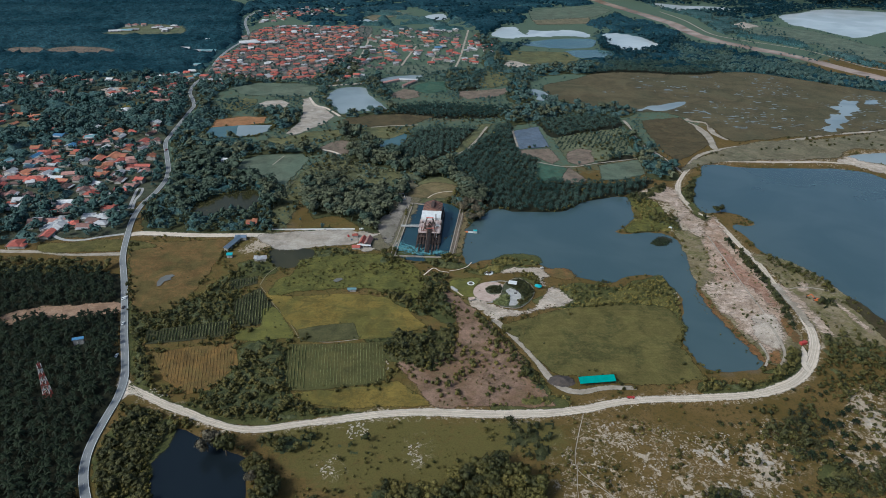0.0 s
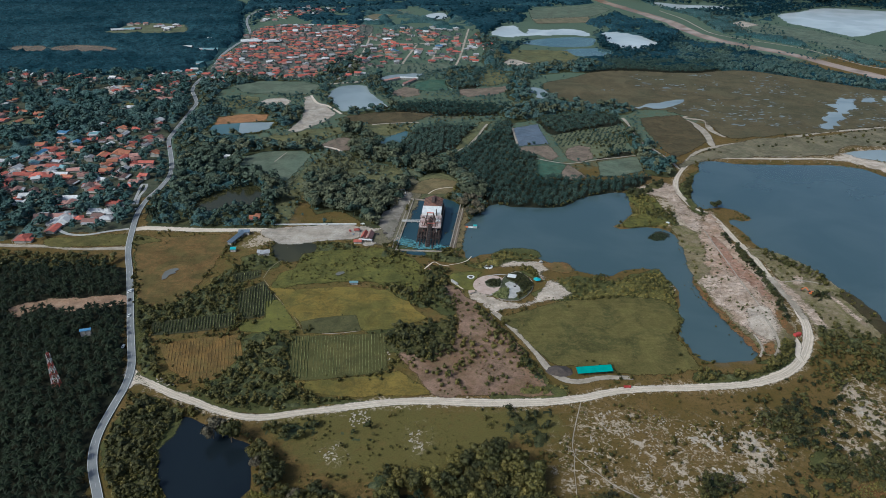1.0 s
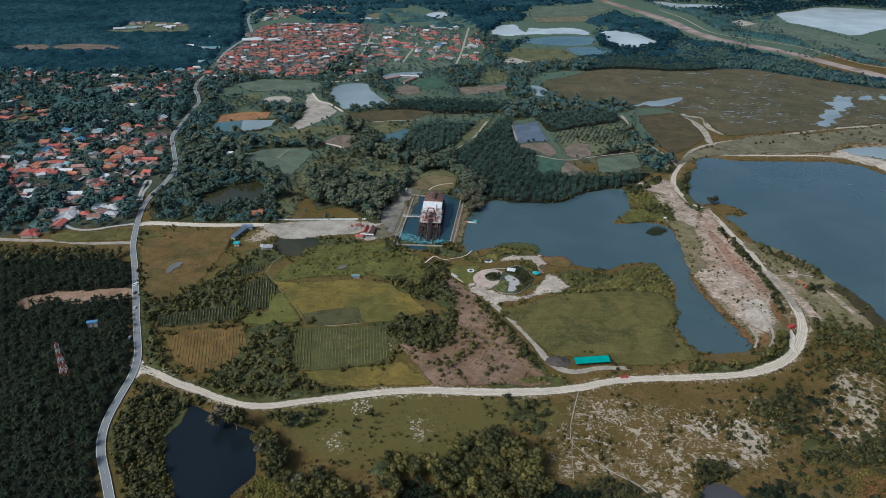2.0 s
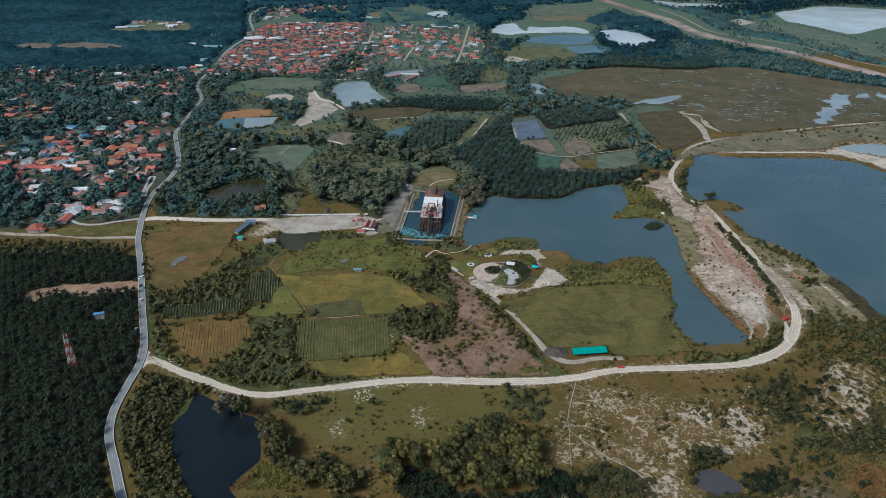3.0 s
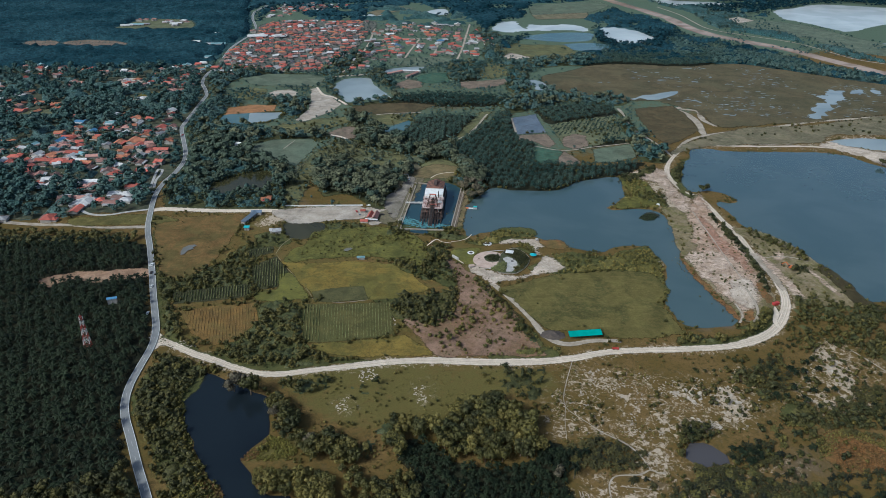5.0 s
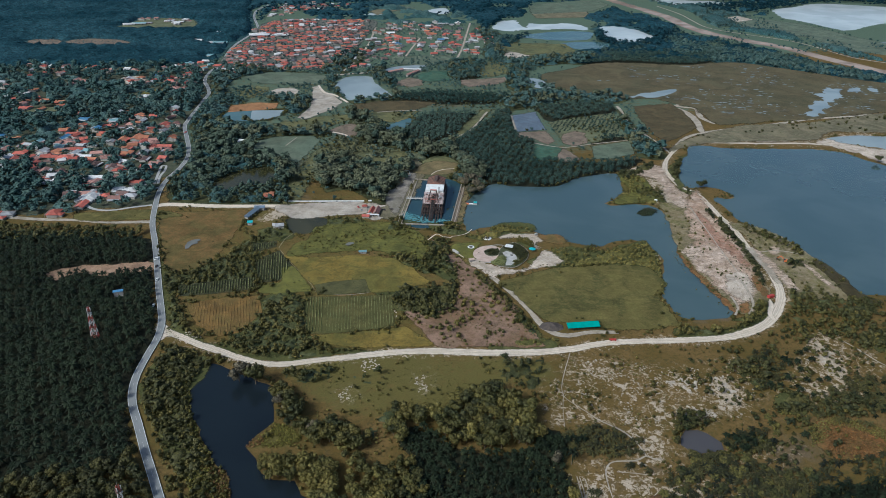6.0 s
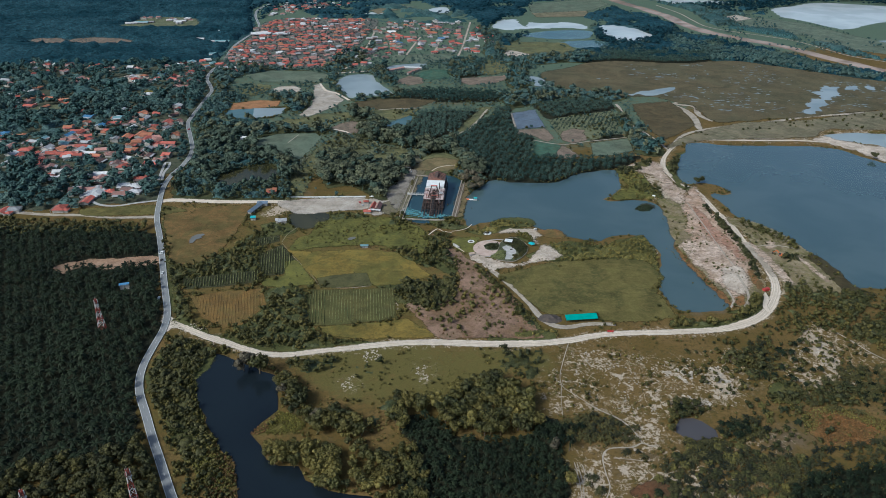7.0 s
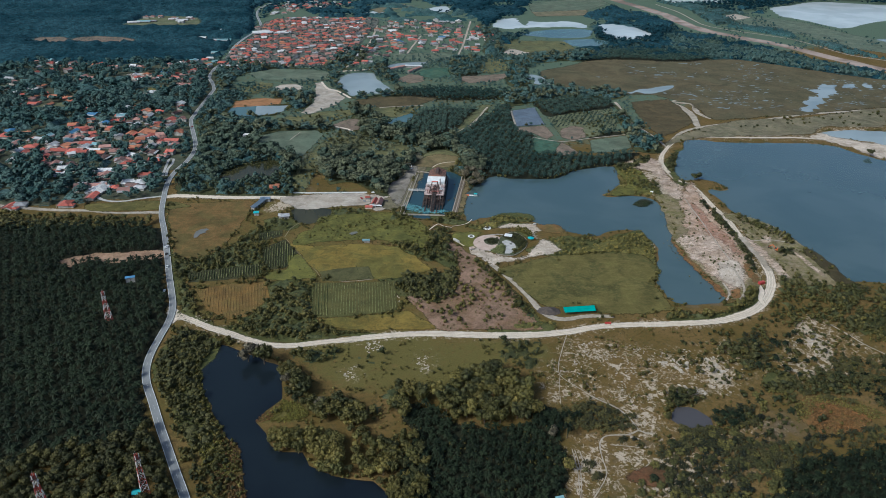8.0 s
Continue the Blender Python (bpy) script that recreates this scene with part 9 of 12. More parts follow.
palms([(169.1, 226.6), (189.7, 227.1), (172.9, 184.1), (148.0, 183.6)], 8, 31, True, 0.7, 1.2, thin=0.25)
palms([(151.2, 278.2), (170.7, 274.1), (163.6, 269.4), (152.1, 268.0)], 4.5, 32, False, 0.45, 0.7, free=True)
palms([(174.9, 262.0), (190.5, 266.8), (197.9, 257.2), (182.8, 245.5), (172.9, 247.8)], 5.5, 33, False, 0.45, 0.75, free=True)
palms([(147.1, 244.6), (168.8, 246.1), (174.3, 231.5), (150.0, 230.9)], 6.5, 34, True, 0.7, 1.1)
palms([(212.6, 285.6), (235.8, 286.2), (222.3, 255.2), (193.2, 254.5)], 9, 26, True, 0.7, 1.2, thin=0.3)
palms([(231.7, 345.4), (268.5, 361.5), (266.0, 318.4), (235.8, 286.2), (215.9, 304.1)], 10, 27, False, 0.5, 0.85, thin=0.35)
palms([(165.3, 336.3), (230.2, 352.8), (215.9, 304.1), (195.0, 279.3), (196.3, 316.5)], 15, 28, True, 0.5, 0.9, thin=0.4)
trees([(-48.2, 221.9), (-29.1, 236.9), (-18.4, 232.2), (-7.7, 218.3), (-3.9, 196.5), (-12.6, 176.5), (-30.7, 176.1), (-26.4, 200.2)], 6.5, 29, {"olive": 3, "green": 6, "dark": 2}, 0.6, 1.0)
palm(-28.7, 208.4, True, 1.3, rnd, 1.6)
for pt in [(-297.2, 618.4), (-291.5, 621.9), (-290.7, 612.3), (-255.4, 758.9), (76.3, 235.9)]:
    palm(*pt, False, 0.9, rnd, 2.4)

# ---------- plantations and woods ----------


def grow(name, outline, spacing, seed, templates, mat, label, category, lo=0.75, hi=1.2, **kw):
    return planted(name, scattered(outline, spacing, seed, **kw), templates, mat, label, category, seed, lo, hi)


E_THICKET = earth("green_undergrowth", (0.072, 0.077, 0.026), (0.10, 0.096, 0.032), (0.05, 0.055, 0.02), 0.06, 0.5)
# Darker than open undergrowth: tree shade is put into this floor colour.
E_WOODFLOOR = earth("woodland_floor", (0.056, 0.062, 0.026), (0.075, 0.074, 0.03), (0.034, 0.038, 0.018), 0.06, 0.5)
# Forest floor in the canopy's haze teal, put into the ground colour.
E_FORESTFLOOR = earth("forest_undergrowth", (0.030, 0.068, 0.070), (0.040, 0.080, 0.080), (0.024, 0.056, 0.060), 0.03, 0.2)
# Near-black ground: the shade beneath the palms, painted as its colour.
E_SHADE_FLOOR = earth("plantation_floor", (0.015, 0.018, 0.010), (0.024, 0.025, 0.013), (0.034, 0.031, 0.017), 0.06, 0.7)


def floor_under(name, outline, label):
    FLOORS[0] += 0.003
    sheet(name, outline, E_SHADE_FLOOR if name == "plantation_floor" else (E_WOODFLOOR if name == "wood_floor" else E_FORESTFLOOR), label, "undergrowth", rough=2.5, clear=False, z=FLOORS[0])


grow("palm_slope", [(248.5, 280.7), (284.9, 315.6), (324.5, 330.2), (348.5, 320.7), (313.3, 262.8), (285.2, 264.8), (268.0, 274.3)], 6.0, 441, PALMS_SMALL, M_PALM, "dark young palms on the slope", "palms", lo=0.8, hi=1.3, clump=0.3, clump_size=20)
PLANT = ("oil palm plantation in dense dark green rows", "palms")
for k, o in enumerate((
        [(-601.5, 497.6), (-484.4, 508.1), (-403.4, 520.0), (-282.6, 515.5), (-258.2, 463.4), (-244.6, 432.4), (-232.2, 404.0), (-217.2, 365.6), (-210.6, 338.7), (-209.0, 310.5), (-206.8, 291.1), (-198.9, 267.5), (-189.8, 253.9), (-181.9, 240.9), (-187.6, 225.9), (-202.3, 220.8), (-219.9, 215.7), (-238.4, 213.0), (-246.5, 203.9), (-266.7, 194.8), (-342.7, 182.8)],
        [(-28.9, 257.9), (-16.4, 264.8), (0.2, 258.7), (5.7, 246.2), (23.4, 243.5), (41.0, 243.0), (53.8, 247.4), (61.1, 259.1), (73.8, 263.8), (72.8, 238.8), (71.5, 215.2), (67.2, 176.5), (65.8, 155.0), (-26.0, 153.1), (-23.4, 183.7), (-24.9, 199.9), (-22.0, 222.1), (-16.8, 234.1)],
        [(59.1, 257.6), (78.0, 258.1), (95.9, 257.5), (76.7, 249.6), (69.9, 238.2), (60.3, 245.6)],
        [(192.6, 204.3), (215.3, 218.9), (241.2, 224.1), (269.6, 234.3), (295.6, 236.4), (254.8, 159.8), (170.2, 158.0)])):
    floor_under("plantation_floor", o, "ground under the palms, darkened with their shade")
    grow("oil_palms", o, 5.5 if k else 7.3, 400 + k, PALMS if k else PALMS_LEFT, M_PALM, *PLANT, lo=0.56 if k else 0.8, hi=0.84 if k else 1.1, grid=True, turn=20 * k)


def plant_palm_grove(k, o):
    floor_under("plantation_floor", o, "ground under the palms, darkened with their shade")
    grow("palm_grove", o, 8.4, 420 + k, GROVE, M_PALM_FAR, "grove of dark green palms in rows", "palms", lo=0.85, hi=1.15, grid=True, turn=12 + 17 * k)


plant_palm_grove(1, [(-47.9, 897.5), (-28.3, 933.5), (48.5, 937.6), (54.4, 914.3), (29.8, 863.2), (-2.0, 825.8), (-35.6, 795.3), (-77.5, 802.7), (-68.5, 837.6)])
plant_palm_grove(2, [(-86.7, 1034.8), (-31.9, 1059.7), (24.6, 1055.7), (99.1, 1045.6), (100.1, 997.4), (-29.7, 983.5), (-83.2, 987.1)])
plant_palm_grove(4, [(0.7, 1191.4), (22.3, 1263.0), (60.1, 1255.8), (56.6, 1160.1), (17.9, 1140.9)])
plant_palm_grove(5, [(239.2, 1292.6), (307.5, 1360.6), (394.1, 1383.4), (469.9, 1361.1), (524.5, 1387.1), (525.3, 1312.1), (442.5, 1266.7), (335.1, 1274.2), (267.7, 1264.8)])

def canopy(name, outline, mat, label, height=7.5, step=7.0, uneven=1.1, seed=0, pad=3.0, gate=None, gate_size=30.0, smooth=False):
    """The closed roof of a far wood: crowns grown together, uneven, sloping down to the ground at its rim."""
    r = np.random.RandomState(seed)
    q = smooth_line(outline, 30, True)
    lo, hi = q.min(0), q.max(0)
    nx, ny = int((hi[0] - lo[0]) / step) + 2, int((hi[1] - lo[1]) / step) + 2
    X, Y = np.meshgrid(lo[0] + step * np.arange(nx), lo[1] + step * np.arange(ny))
    P = np.c_[X.ravel(), Y.ravel()] + r.uniform(-0.36, 0.36, (nx * ny, 2)) * step
    ok = inside(P, q)
    k = np.where(ok)[0]
    keep = set(map(tuple, off_limits(P[k], pad)))
    ok[k] = [tuple(p) in keep for p in P[k]]
    if gate is not None:
        ok &= np.array([noise.noise((x / gate_size, y / gate_size, 6.1 + seed)) + 0.5 * noise.noise((x / gate_size * 2.7, y / gate_size * 2.7, 2.2)) for x, y in P]) > gate
    grid = ok.reshape(ny, nx)
    rim = grid.copy()
    for dx, dy in ((0, 1), (1, 0), (0, -1), (-1, 0), (1, 1), (1, -1), (-1, 1), (-1, -1)):
        rim &= np.roll(grid, (dy, dx), (0, 1))
    z = height + uneven * r.normal(size=nx * ny) + 1.6 * np.array([noise.noise((x / 70, y / 70, 1.5 + seed)) for x, y in P])
    z = np.where(rim.ravel(), z, 0.05)
    i = (np.arange(ny - 1)[:, None] * nx + np.arange(nx - 1)).ravel()
    F = np.c_[i, i + 1, i + nx + 1, i + nx]
    F = F[ok[F].all(1)]
    used, F = np.unique(F, return_inverse=True)
    drift = np.array([0.5 + 0.9 * noise.noise((x / 160, y / 90, 3.3)) + 0.5 * noise.noise((x / 45, y / 45, 8.3)) for x, y in P[used]])
    tint = np.clip(drift + 0.28 * r.normal(size=len(used)), 0, 1)
    me = mesh_of(name, np.c_[P[used], z[used]], F.reshape(-1, 4), mat, tint, smooth=smooth)
    return tagged(new(name, me), label, "trees", "", "stuff")


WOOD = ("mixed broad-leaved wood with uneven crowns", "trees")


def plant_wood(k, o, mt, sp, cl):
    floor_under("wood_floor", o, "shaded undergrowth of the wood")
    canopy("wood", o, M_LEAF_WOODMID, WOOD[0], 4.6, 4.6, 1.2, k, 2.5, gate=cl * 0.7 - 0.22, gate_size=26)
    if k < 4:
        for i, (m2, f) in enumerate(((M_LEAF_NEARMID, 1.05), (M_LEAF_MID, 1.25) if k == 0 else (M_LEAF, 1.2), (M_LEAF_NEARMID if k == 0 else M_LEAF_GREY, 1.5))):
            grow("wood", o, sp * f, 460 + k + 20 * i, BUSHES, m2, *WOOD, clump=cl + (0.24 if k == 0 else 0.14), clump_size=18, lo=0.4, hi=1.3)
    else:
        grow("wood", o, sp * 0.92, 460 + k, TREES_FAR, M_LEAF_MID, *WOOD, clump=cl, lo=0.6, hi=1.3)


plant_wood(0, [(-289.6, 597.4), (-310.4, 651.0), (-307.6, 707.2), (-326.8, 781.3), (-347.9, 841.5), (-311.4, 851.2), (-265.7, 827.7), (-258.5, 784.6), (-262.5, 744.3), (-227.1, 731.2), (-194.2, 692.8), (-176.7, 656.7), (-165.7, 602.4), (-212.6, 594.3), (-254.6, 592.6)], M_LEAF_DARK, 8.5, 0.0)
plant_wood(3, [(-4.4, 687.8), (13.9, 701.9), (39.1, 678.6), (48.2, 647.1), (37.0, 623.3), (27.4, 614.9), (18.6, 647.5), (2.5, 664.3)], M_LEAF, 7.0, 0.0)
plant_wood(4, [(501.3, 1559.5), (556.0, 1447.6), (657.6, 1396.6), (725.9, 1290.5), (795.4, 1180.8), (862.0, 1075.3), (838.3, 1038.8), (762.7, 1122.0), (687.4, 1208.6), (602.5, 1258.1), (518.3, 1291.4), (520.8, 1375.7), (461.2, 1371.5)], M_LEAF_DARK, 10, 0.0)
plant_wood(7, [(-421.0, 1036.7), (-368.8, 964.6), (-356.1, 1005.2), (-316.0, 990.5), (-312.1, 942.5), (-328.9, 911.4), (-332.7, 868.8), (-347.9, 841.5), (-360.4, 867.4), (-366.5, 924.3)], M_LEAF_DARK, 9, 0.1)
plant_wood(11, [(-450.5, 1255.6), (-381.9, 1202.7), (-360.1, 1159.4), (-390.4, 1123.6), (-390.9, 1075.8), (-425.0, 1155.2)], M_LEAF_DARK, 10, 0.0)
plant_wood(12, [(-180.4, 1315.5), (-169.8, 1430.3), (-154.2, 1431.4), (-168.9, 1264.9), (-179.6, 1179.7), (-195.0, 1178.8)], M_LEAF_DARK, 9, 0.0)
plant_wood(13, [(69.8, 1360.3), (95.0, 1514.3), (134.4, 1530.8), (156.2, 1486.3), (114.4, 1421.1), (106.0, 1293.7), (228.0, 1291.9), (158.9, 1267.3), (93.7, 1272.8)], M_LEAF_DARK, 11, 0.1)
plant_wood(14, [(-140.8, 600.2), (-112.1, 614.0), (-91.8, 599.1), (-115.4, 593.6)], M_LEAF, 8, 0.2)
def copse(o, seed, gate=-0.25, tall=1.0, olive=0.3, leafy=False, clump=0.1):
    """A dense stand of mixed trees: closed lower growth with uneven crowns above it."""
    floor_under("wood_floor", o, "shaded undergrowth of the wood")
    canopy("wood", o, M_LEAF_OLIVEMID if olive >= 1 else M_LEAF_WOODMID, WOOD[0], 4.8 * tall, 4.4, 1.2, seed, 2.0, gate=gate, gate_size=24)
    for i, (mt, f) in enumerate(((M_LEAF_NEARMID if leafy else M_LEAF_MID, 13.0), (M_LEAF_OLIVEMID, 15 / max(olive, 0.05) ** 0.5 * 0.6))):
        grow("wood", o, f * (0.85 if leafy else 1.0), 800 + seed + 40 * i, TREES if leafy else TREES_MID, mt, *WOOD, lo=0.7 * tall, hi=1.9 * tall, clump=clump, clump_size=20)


def palm_stand(o, seed, turn):
    floor_under("plantation_floor", o, "ground under the palms, darkened with their shade")
    grow("palm_grove", o, 8.6, 420 + seed, GROVE, M_PALM_FAR, "grove of dark green palms in rows", "palms", lo=0.85, hi=1.15, grid=True, turn=turn)


copse([(-277.3, 985.6), (-273.0, 1023.9), (-240.2, 1016.0), (-216.2, 1010.9), (-212.4, 962.0), (-215.6, 913.8), (-235.1, 929.2), (-256.9, 971.5)], 1)
copse([(-360.9, 898.2), (-310.0, 867.3), (-283.5, 878.7), (-230.2, 851.6), (-195.2, 829.6), (-162.3, 845.3), (-158.7, 822.2), (-185.6, 818.6), (-211.9, 819.6), (-230.3, 818.7), (-247.5, 804.5), (-287.7, 811.5), (-336.7, 836.8)], 2, gate=-0.1)
copse([(-161.7, 734.5), (-129.4, 737.8), (-100.2, 722.1), (-66.2, 718.1), (-54.3, 671.6), (-50.6, 617.5), (-75.1, 605.1), (-89.3, 626.3), (-113.2, 642.0), (-131.6, 633.6), (-147.3, 667.8)], 3, gate=0.0, tall=0.9, olive=1.3, leafy=True, clump=0.3)
copse([(-144.2, 939.7), (-113.9, 913.6), (-97.4, 860.6), (-67.8, 835.7), (-36.0, 796.9), (-6.8, 789.7), (9.0, 755.6), (-18.4, 736.9), (-46.2, 743.4), (-71.2, 782.5), (-101.2, 793.9), (-125.3, 823.8)], 4, gate=0.0, olive=1.0, leafy=True, clump=0.36)
copse([(79.1, 1017.9), (138.6, 1078.2), (193.4, 1070.9), (244.9, 1050.1), (286.6, 1066.0), (285.3, 1019.8), (253.3, 1002.4), (184.1, 1007.9), (132.5, 977.7), (96.4, 955.3), (89.6, 978.3)], 5)
copse([(265.3, 984.8), (266.8, 938.8), (268.7, 891.2), (276.9, 854.7), (280.3, 794.4), (276.9, 761.6), (257.8, 752.9), (241.0, 764.0), (241.7, 796.9), (244.6, 841.5), (248.5, 900.4)], 6, gate=-0.25)
copse([(118.2, 1234.2), (145.8, 1249.4), (140.4, 1133.1), (139.1, 1074.7), (106.5, 1072.8), (99.4, 1130.6)], 7)
copse([(3.3, 1272.0), (41.2, 1288.7), (62.4, 1276.0), (57.0, 1187.5), (28.1, 1153.3), (4.4, 1163.8), (-3.9, 1226.2)], 8, gate=-0.5)
copse([(-208.6, 1290.9), (-177.2, 1396.7), (-161.6, 1360.0), (-168.5, 1246.7), (-180.5, 1201.8), (-201.3, 1183.6), (-218.6, 1166.0), (-231.0, 1198.5)], 9, gate=-0.3)
copse([(-206.9, 1112.0), (-198.4, 1151.2), (-192.9, 1083.5), (-172.1, 1036.3), (-149.3, 998.9), (-89.8, 1021.3), (-84.6, 1048.0), (-92.7, 1082.3), (-83.8, 1061.7), (-76.5, 1009.2), (-129.8, 981.5), (-154.6, 986.2), (-184.9, 1049.0)], 10, gate=-0.3)
copse([(-139.9, 1204.4), (-115.9, 1223.3), (-115.6, 1172.5), (-98.9, 1137.7), (-87.6, 1089.7), (-106.3, 1110.6), (-125.2, 1147.8), (-152.3, 1178.4)], 11, gate=-0.3)
copse([(-312.4, 731.6), (-329.2, 814.0), (-307.1, 826.5), (-256.2, 804.1), (-237.2, 746.6), (-218.0, 735.8), (-188.2, 723.9), (-169.9, 666.8), (-180.4, 642.4), (-209.4, 699.3), (-232.1, 710.9), (-253.8, 693.9), (-254.5, 663.4), (-274.7, 638.7)], 12, gate=-0.12, olive=0.15, leafy=True)
copse([(54.4, 1573.6), (75.7, 1623.9), (112.7, 1578.2), (121.3, 1513.6), (103.1, 1417.2), (122.7, 1364.4), (99.2, 1352.3), (81.3, 1404.5), (82.1, 1473.7)], 13, gate=-0.3)
copse([(218.9, 1320.2), (305.2, 1366.8), (266.4, 1275.6), (223.0, 1272.7), (167.0, 1250.8), (117.4, 1293.9), (163.2, 1316.4)], 14, gate=-0.2)
copse([(-56.2, 671.5), (-51.9, 724.2), (-37.2, 743.8), (-30.0, 734.5), (-46.7, 671.9), (-51.5, 647.6)], 15, gate=0.0, olive=0.6, leafy=True)
copse([(-396.3, 1187.9), (-368.6, 1198.2), (-294.6, 1186.0), (-252.3, 1176.2), (-284.2, 1137.9), (-320.6, 1167.7), (-361.0, 1133.2), (-365.8, 1066.1), (-340.2, 969.9), (-357.0, 969.0), (-401.3, 1100.2)], 16, gate=-0.1)
copse([(-6.7, 785.5), (7.7, 812.1), (11.9, 775.9), (27.8, 727.7), (45.9, 706.6), (39.4, 675.4), (24.0, 674.8), (11.6, 727.0), (0.7, 745.5)], 17, gate=-0.2, olive=1.3, leafy=True)
palm_stand([(75.1, 951.3), (93.3, 969.6), (94.6, 921.7), (94.3, 841.2), (115.2, 823.9), (108.0, 756.1), (134.7, 741.7), (186.2, 742.1), (230.2, 753.6), (243.7, 752.3), (216.3, 717.4), (176.5, 691.2), (138.5, 655.2), (87.9, 648.5), (51.3, 659.6), (44.3, 701.2), (29.2, 727.7), (11.9, 775.9), (10.7, 816.7), (38.7, 859.9), (63.3, 917.4)], 0, 12)
palm_stand([(136.1, 971.9), (192.5, 1005.3), (252.7, 999.3), (252.6, 957.8), (206.1, 932.9), (148.9, 905.8), (141.6, 932.3)], 1, 35)
palm_stand([(202.6, 828.0), (227.8, 840.6), (240.5, 829.8), (191.0, 805.3)], 2, 60)
grow("orchard", [(147.1, 897.9), (196.8, 927.0), (250.8, 949.2), (243.4, 877.4), (229.3, 840.7), (197.6, 862.9), (178.9, 866.8), (153.1, 848.8)], 6.5, 440, PALMS_SMALL, M_PALM_FAR, "young palms planted in rows on grassy soil", "palms", grid=True, turn=10, free=True, lo=0.7, hi=1.1)
grow("scrub", [(-173.7, 718.9), (-155.9, 795.7), (-140.0, 811.8), (-70.4, 772.2), (-34.3, 755.7), (-101.9, 737.1), (-149.8, 716.3), (-157.7, 606.2), (-171.4, 601.4)], 6.0, 841, TREES_MID, M_LEAF_OLIVEMID, "olive bushes over the rough grass", "bushes", lo=0.2, hi=0.6, clump=0.5, clump_size=18)

# trees on verges, banks and hedges nearer by


def plant_thicket(k, o, mt, sp, cl):
    canopy("thicket", o, {M_LEAF_DARK: M_LEAF_DARK, M_LEAF_OLIVE: M_LEAF_OLIVE, M_LEAF_OLIVEMID: M_LEAF_OLIVEMID}.get(mt, M_THICKET), "low closed growth of bushes", 1.5, 1.8, 0.6, 30 + k, 0.8, gate=cl * 1.1 - 0.25, gate_size=11)
    if cl <= 0.12:
        FLOORS[0] += 0.003
        sheet("thicket_floor", o, E_THICKET, "low green undergrowth beneath bushes", "undergrowth", rough=3.0, clear=False, z=FLOORS[0])
    if k in (0, 1, 2, 3, 4, 5, 6, 7, 15):
        grow("undergrowth", o, 3.6, 700 + k, SHRUBS, M_LEAF, "low bushes and weeds filling the thicket", "bushes", lo=0.4, hi=1.5, clump=cl * 0.8 + 0.15, clump_size=12)
    grow("thicket", o, sp * 0.95, 500 + k, BUSHES, mt, "thicket of bushes and small trees", "bushes", lo=0.2, hi=0.62 if k == 5 else (0.55 if mt is M_LEAF_OLIVE else 0.9), clump=cl + (0.12 if mt is M_LEAF_OLIVE else 0.08), clump_size=14)


plant_thicket(0, [(-270.5, 518.4), (-253.5, 480.5), (-231.8, 446.4), (-220.8, 450.9), (-202.0, 473.2), (-190.5, 508.8), (-178.2, 525.6), (-168.6, 513.3), (-173.7, 489.0), (-164.8, 448.6), (-192.3, 439.5), (-223.9, 430.4), (-215.4, 406.8), (-207.6, 396.2), (-193.4, 366.9), (-170.7, 350.3), (-192.4, 357.4), (-211.6, 374.6), (-227.1, 409.2), (-252.6, 469.2)], M_LEAF, 6.5, 0.0)
plant_thicket(1, [(-146.1, 407.2), (-112.8, 411.0), (-103.6, 360.0), (-79.8, 346.9), (-41.0, 343.5), (-61.9, 340.0), (-94.5, 333.2), (-118.8, 329.7), (-154.2, 337.3), (-181.4, 350.0), (-165.6, 350.4), (-151.3, 358.6), (-140.5, 383.5)], M_LEAF, 6.5, 0.12)
plant_thicket(2, [(-23.3, 425.3), (0.9, 416.6), (11.6, 438.2), (8.0, 398.6), (-8.0, 385.0), (-35.2, 399.0), (-46.7, 415.0)], M_LEAF_DARK, 6.0, 0.0)
plant_thicket(3, [(-47.0, 485.4), (-22.8, 471.6), (-14.6, 494.7), (-4.6, 472.3), (-9.5, 455.9), (-22.3, 460.8), (-46.4, 476.4)], M_LEAF, 6.0, 0.1)
plant_thicket(4, [(-19.5, 531.4), (0.2, 523.2), (5.7, 507.3), (0.5, 472.4), (-10.2, 489.0), (-21.6, 512.4)], M_LEAF, 6.5, 0.25)
plant_thicket(5, [(-212.0, 317.9), (-208.2, 346.9), (-194.2, 343.5), (-170.5, 335.4), (-147.7, 328.8), (-154.8, 324.4), (-166.5, 315.8), (-167.1, 296.1), (-156.9, 266.5), (-144.8, 245.2), (-130.6, 221.0), (-126.0, 194.7), (-104.6, 157.2), (-124.8, 156.7), (-160.6, 215.7), (-179.9, 244.4)], M_LEAF, 6.0, 0.48)
plant_thicket(6, [(174.1, 369.9), (184.3, 382.5), (203.5, 378.9), (227.7, 383.8), (249.7, 406.1), (268.9, 425.2), (262.1, 402.1), (246.0, 384.4), (223.9, 373.0), (199.4, 365.9)], M_LEAF, 4.6, 0.02)
plant_thicket(7, [(248.0, 372.2), (273.4, 406.9), (291.6, 416.5), (320.1, 406.5), (362.8, 400.8), (391.4, 393.0), (362.2, 344.9), (327.8, 343.9), (305.8, 350.6), (290.7, 373.4), (269.2, 364.8)], M_LEAF, 6.5, 0.5)
plant_thicket(8, [(290.7, 427.8), (315.3, 426.6), (357.0, 423.3), (374.0, 421.0), (405.1, 415.5), (396.8, 401.9), (350.5, 402.2), (309.3, 403.5), (290.8, 414.7)], M_LEAF_DARK, 7, 0.15)
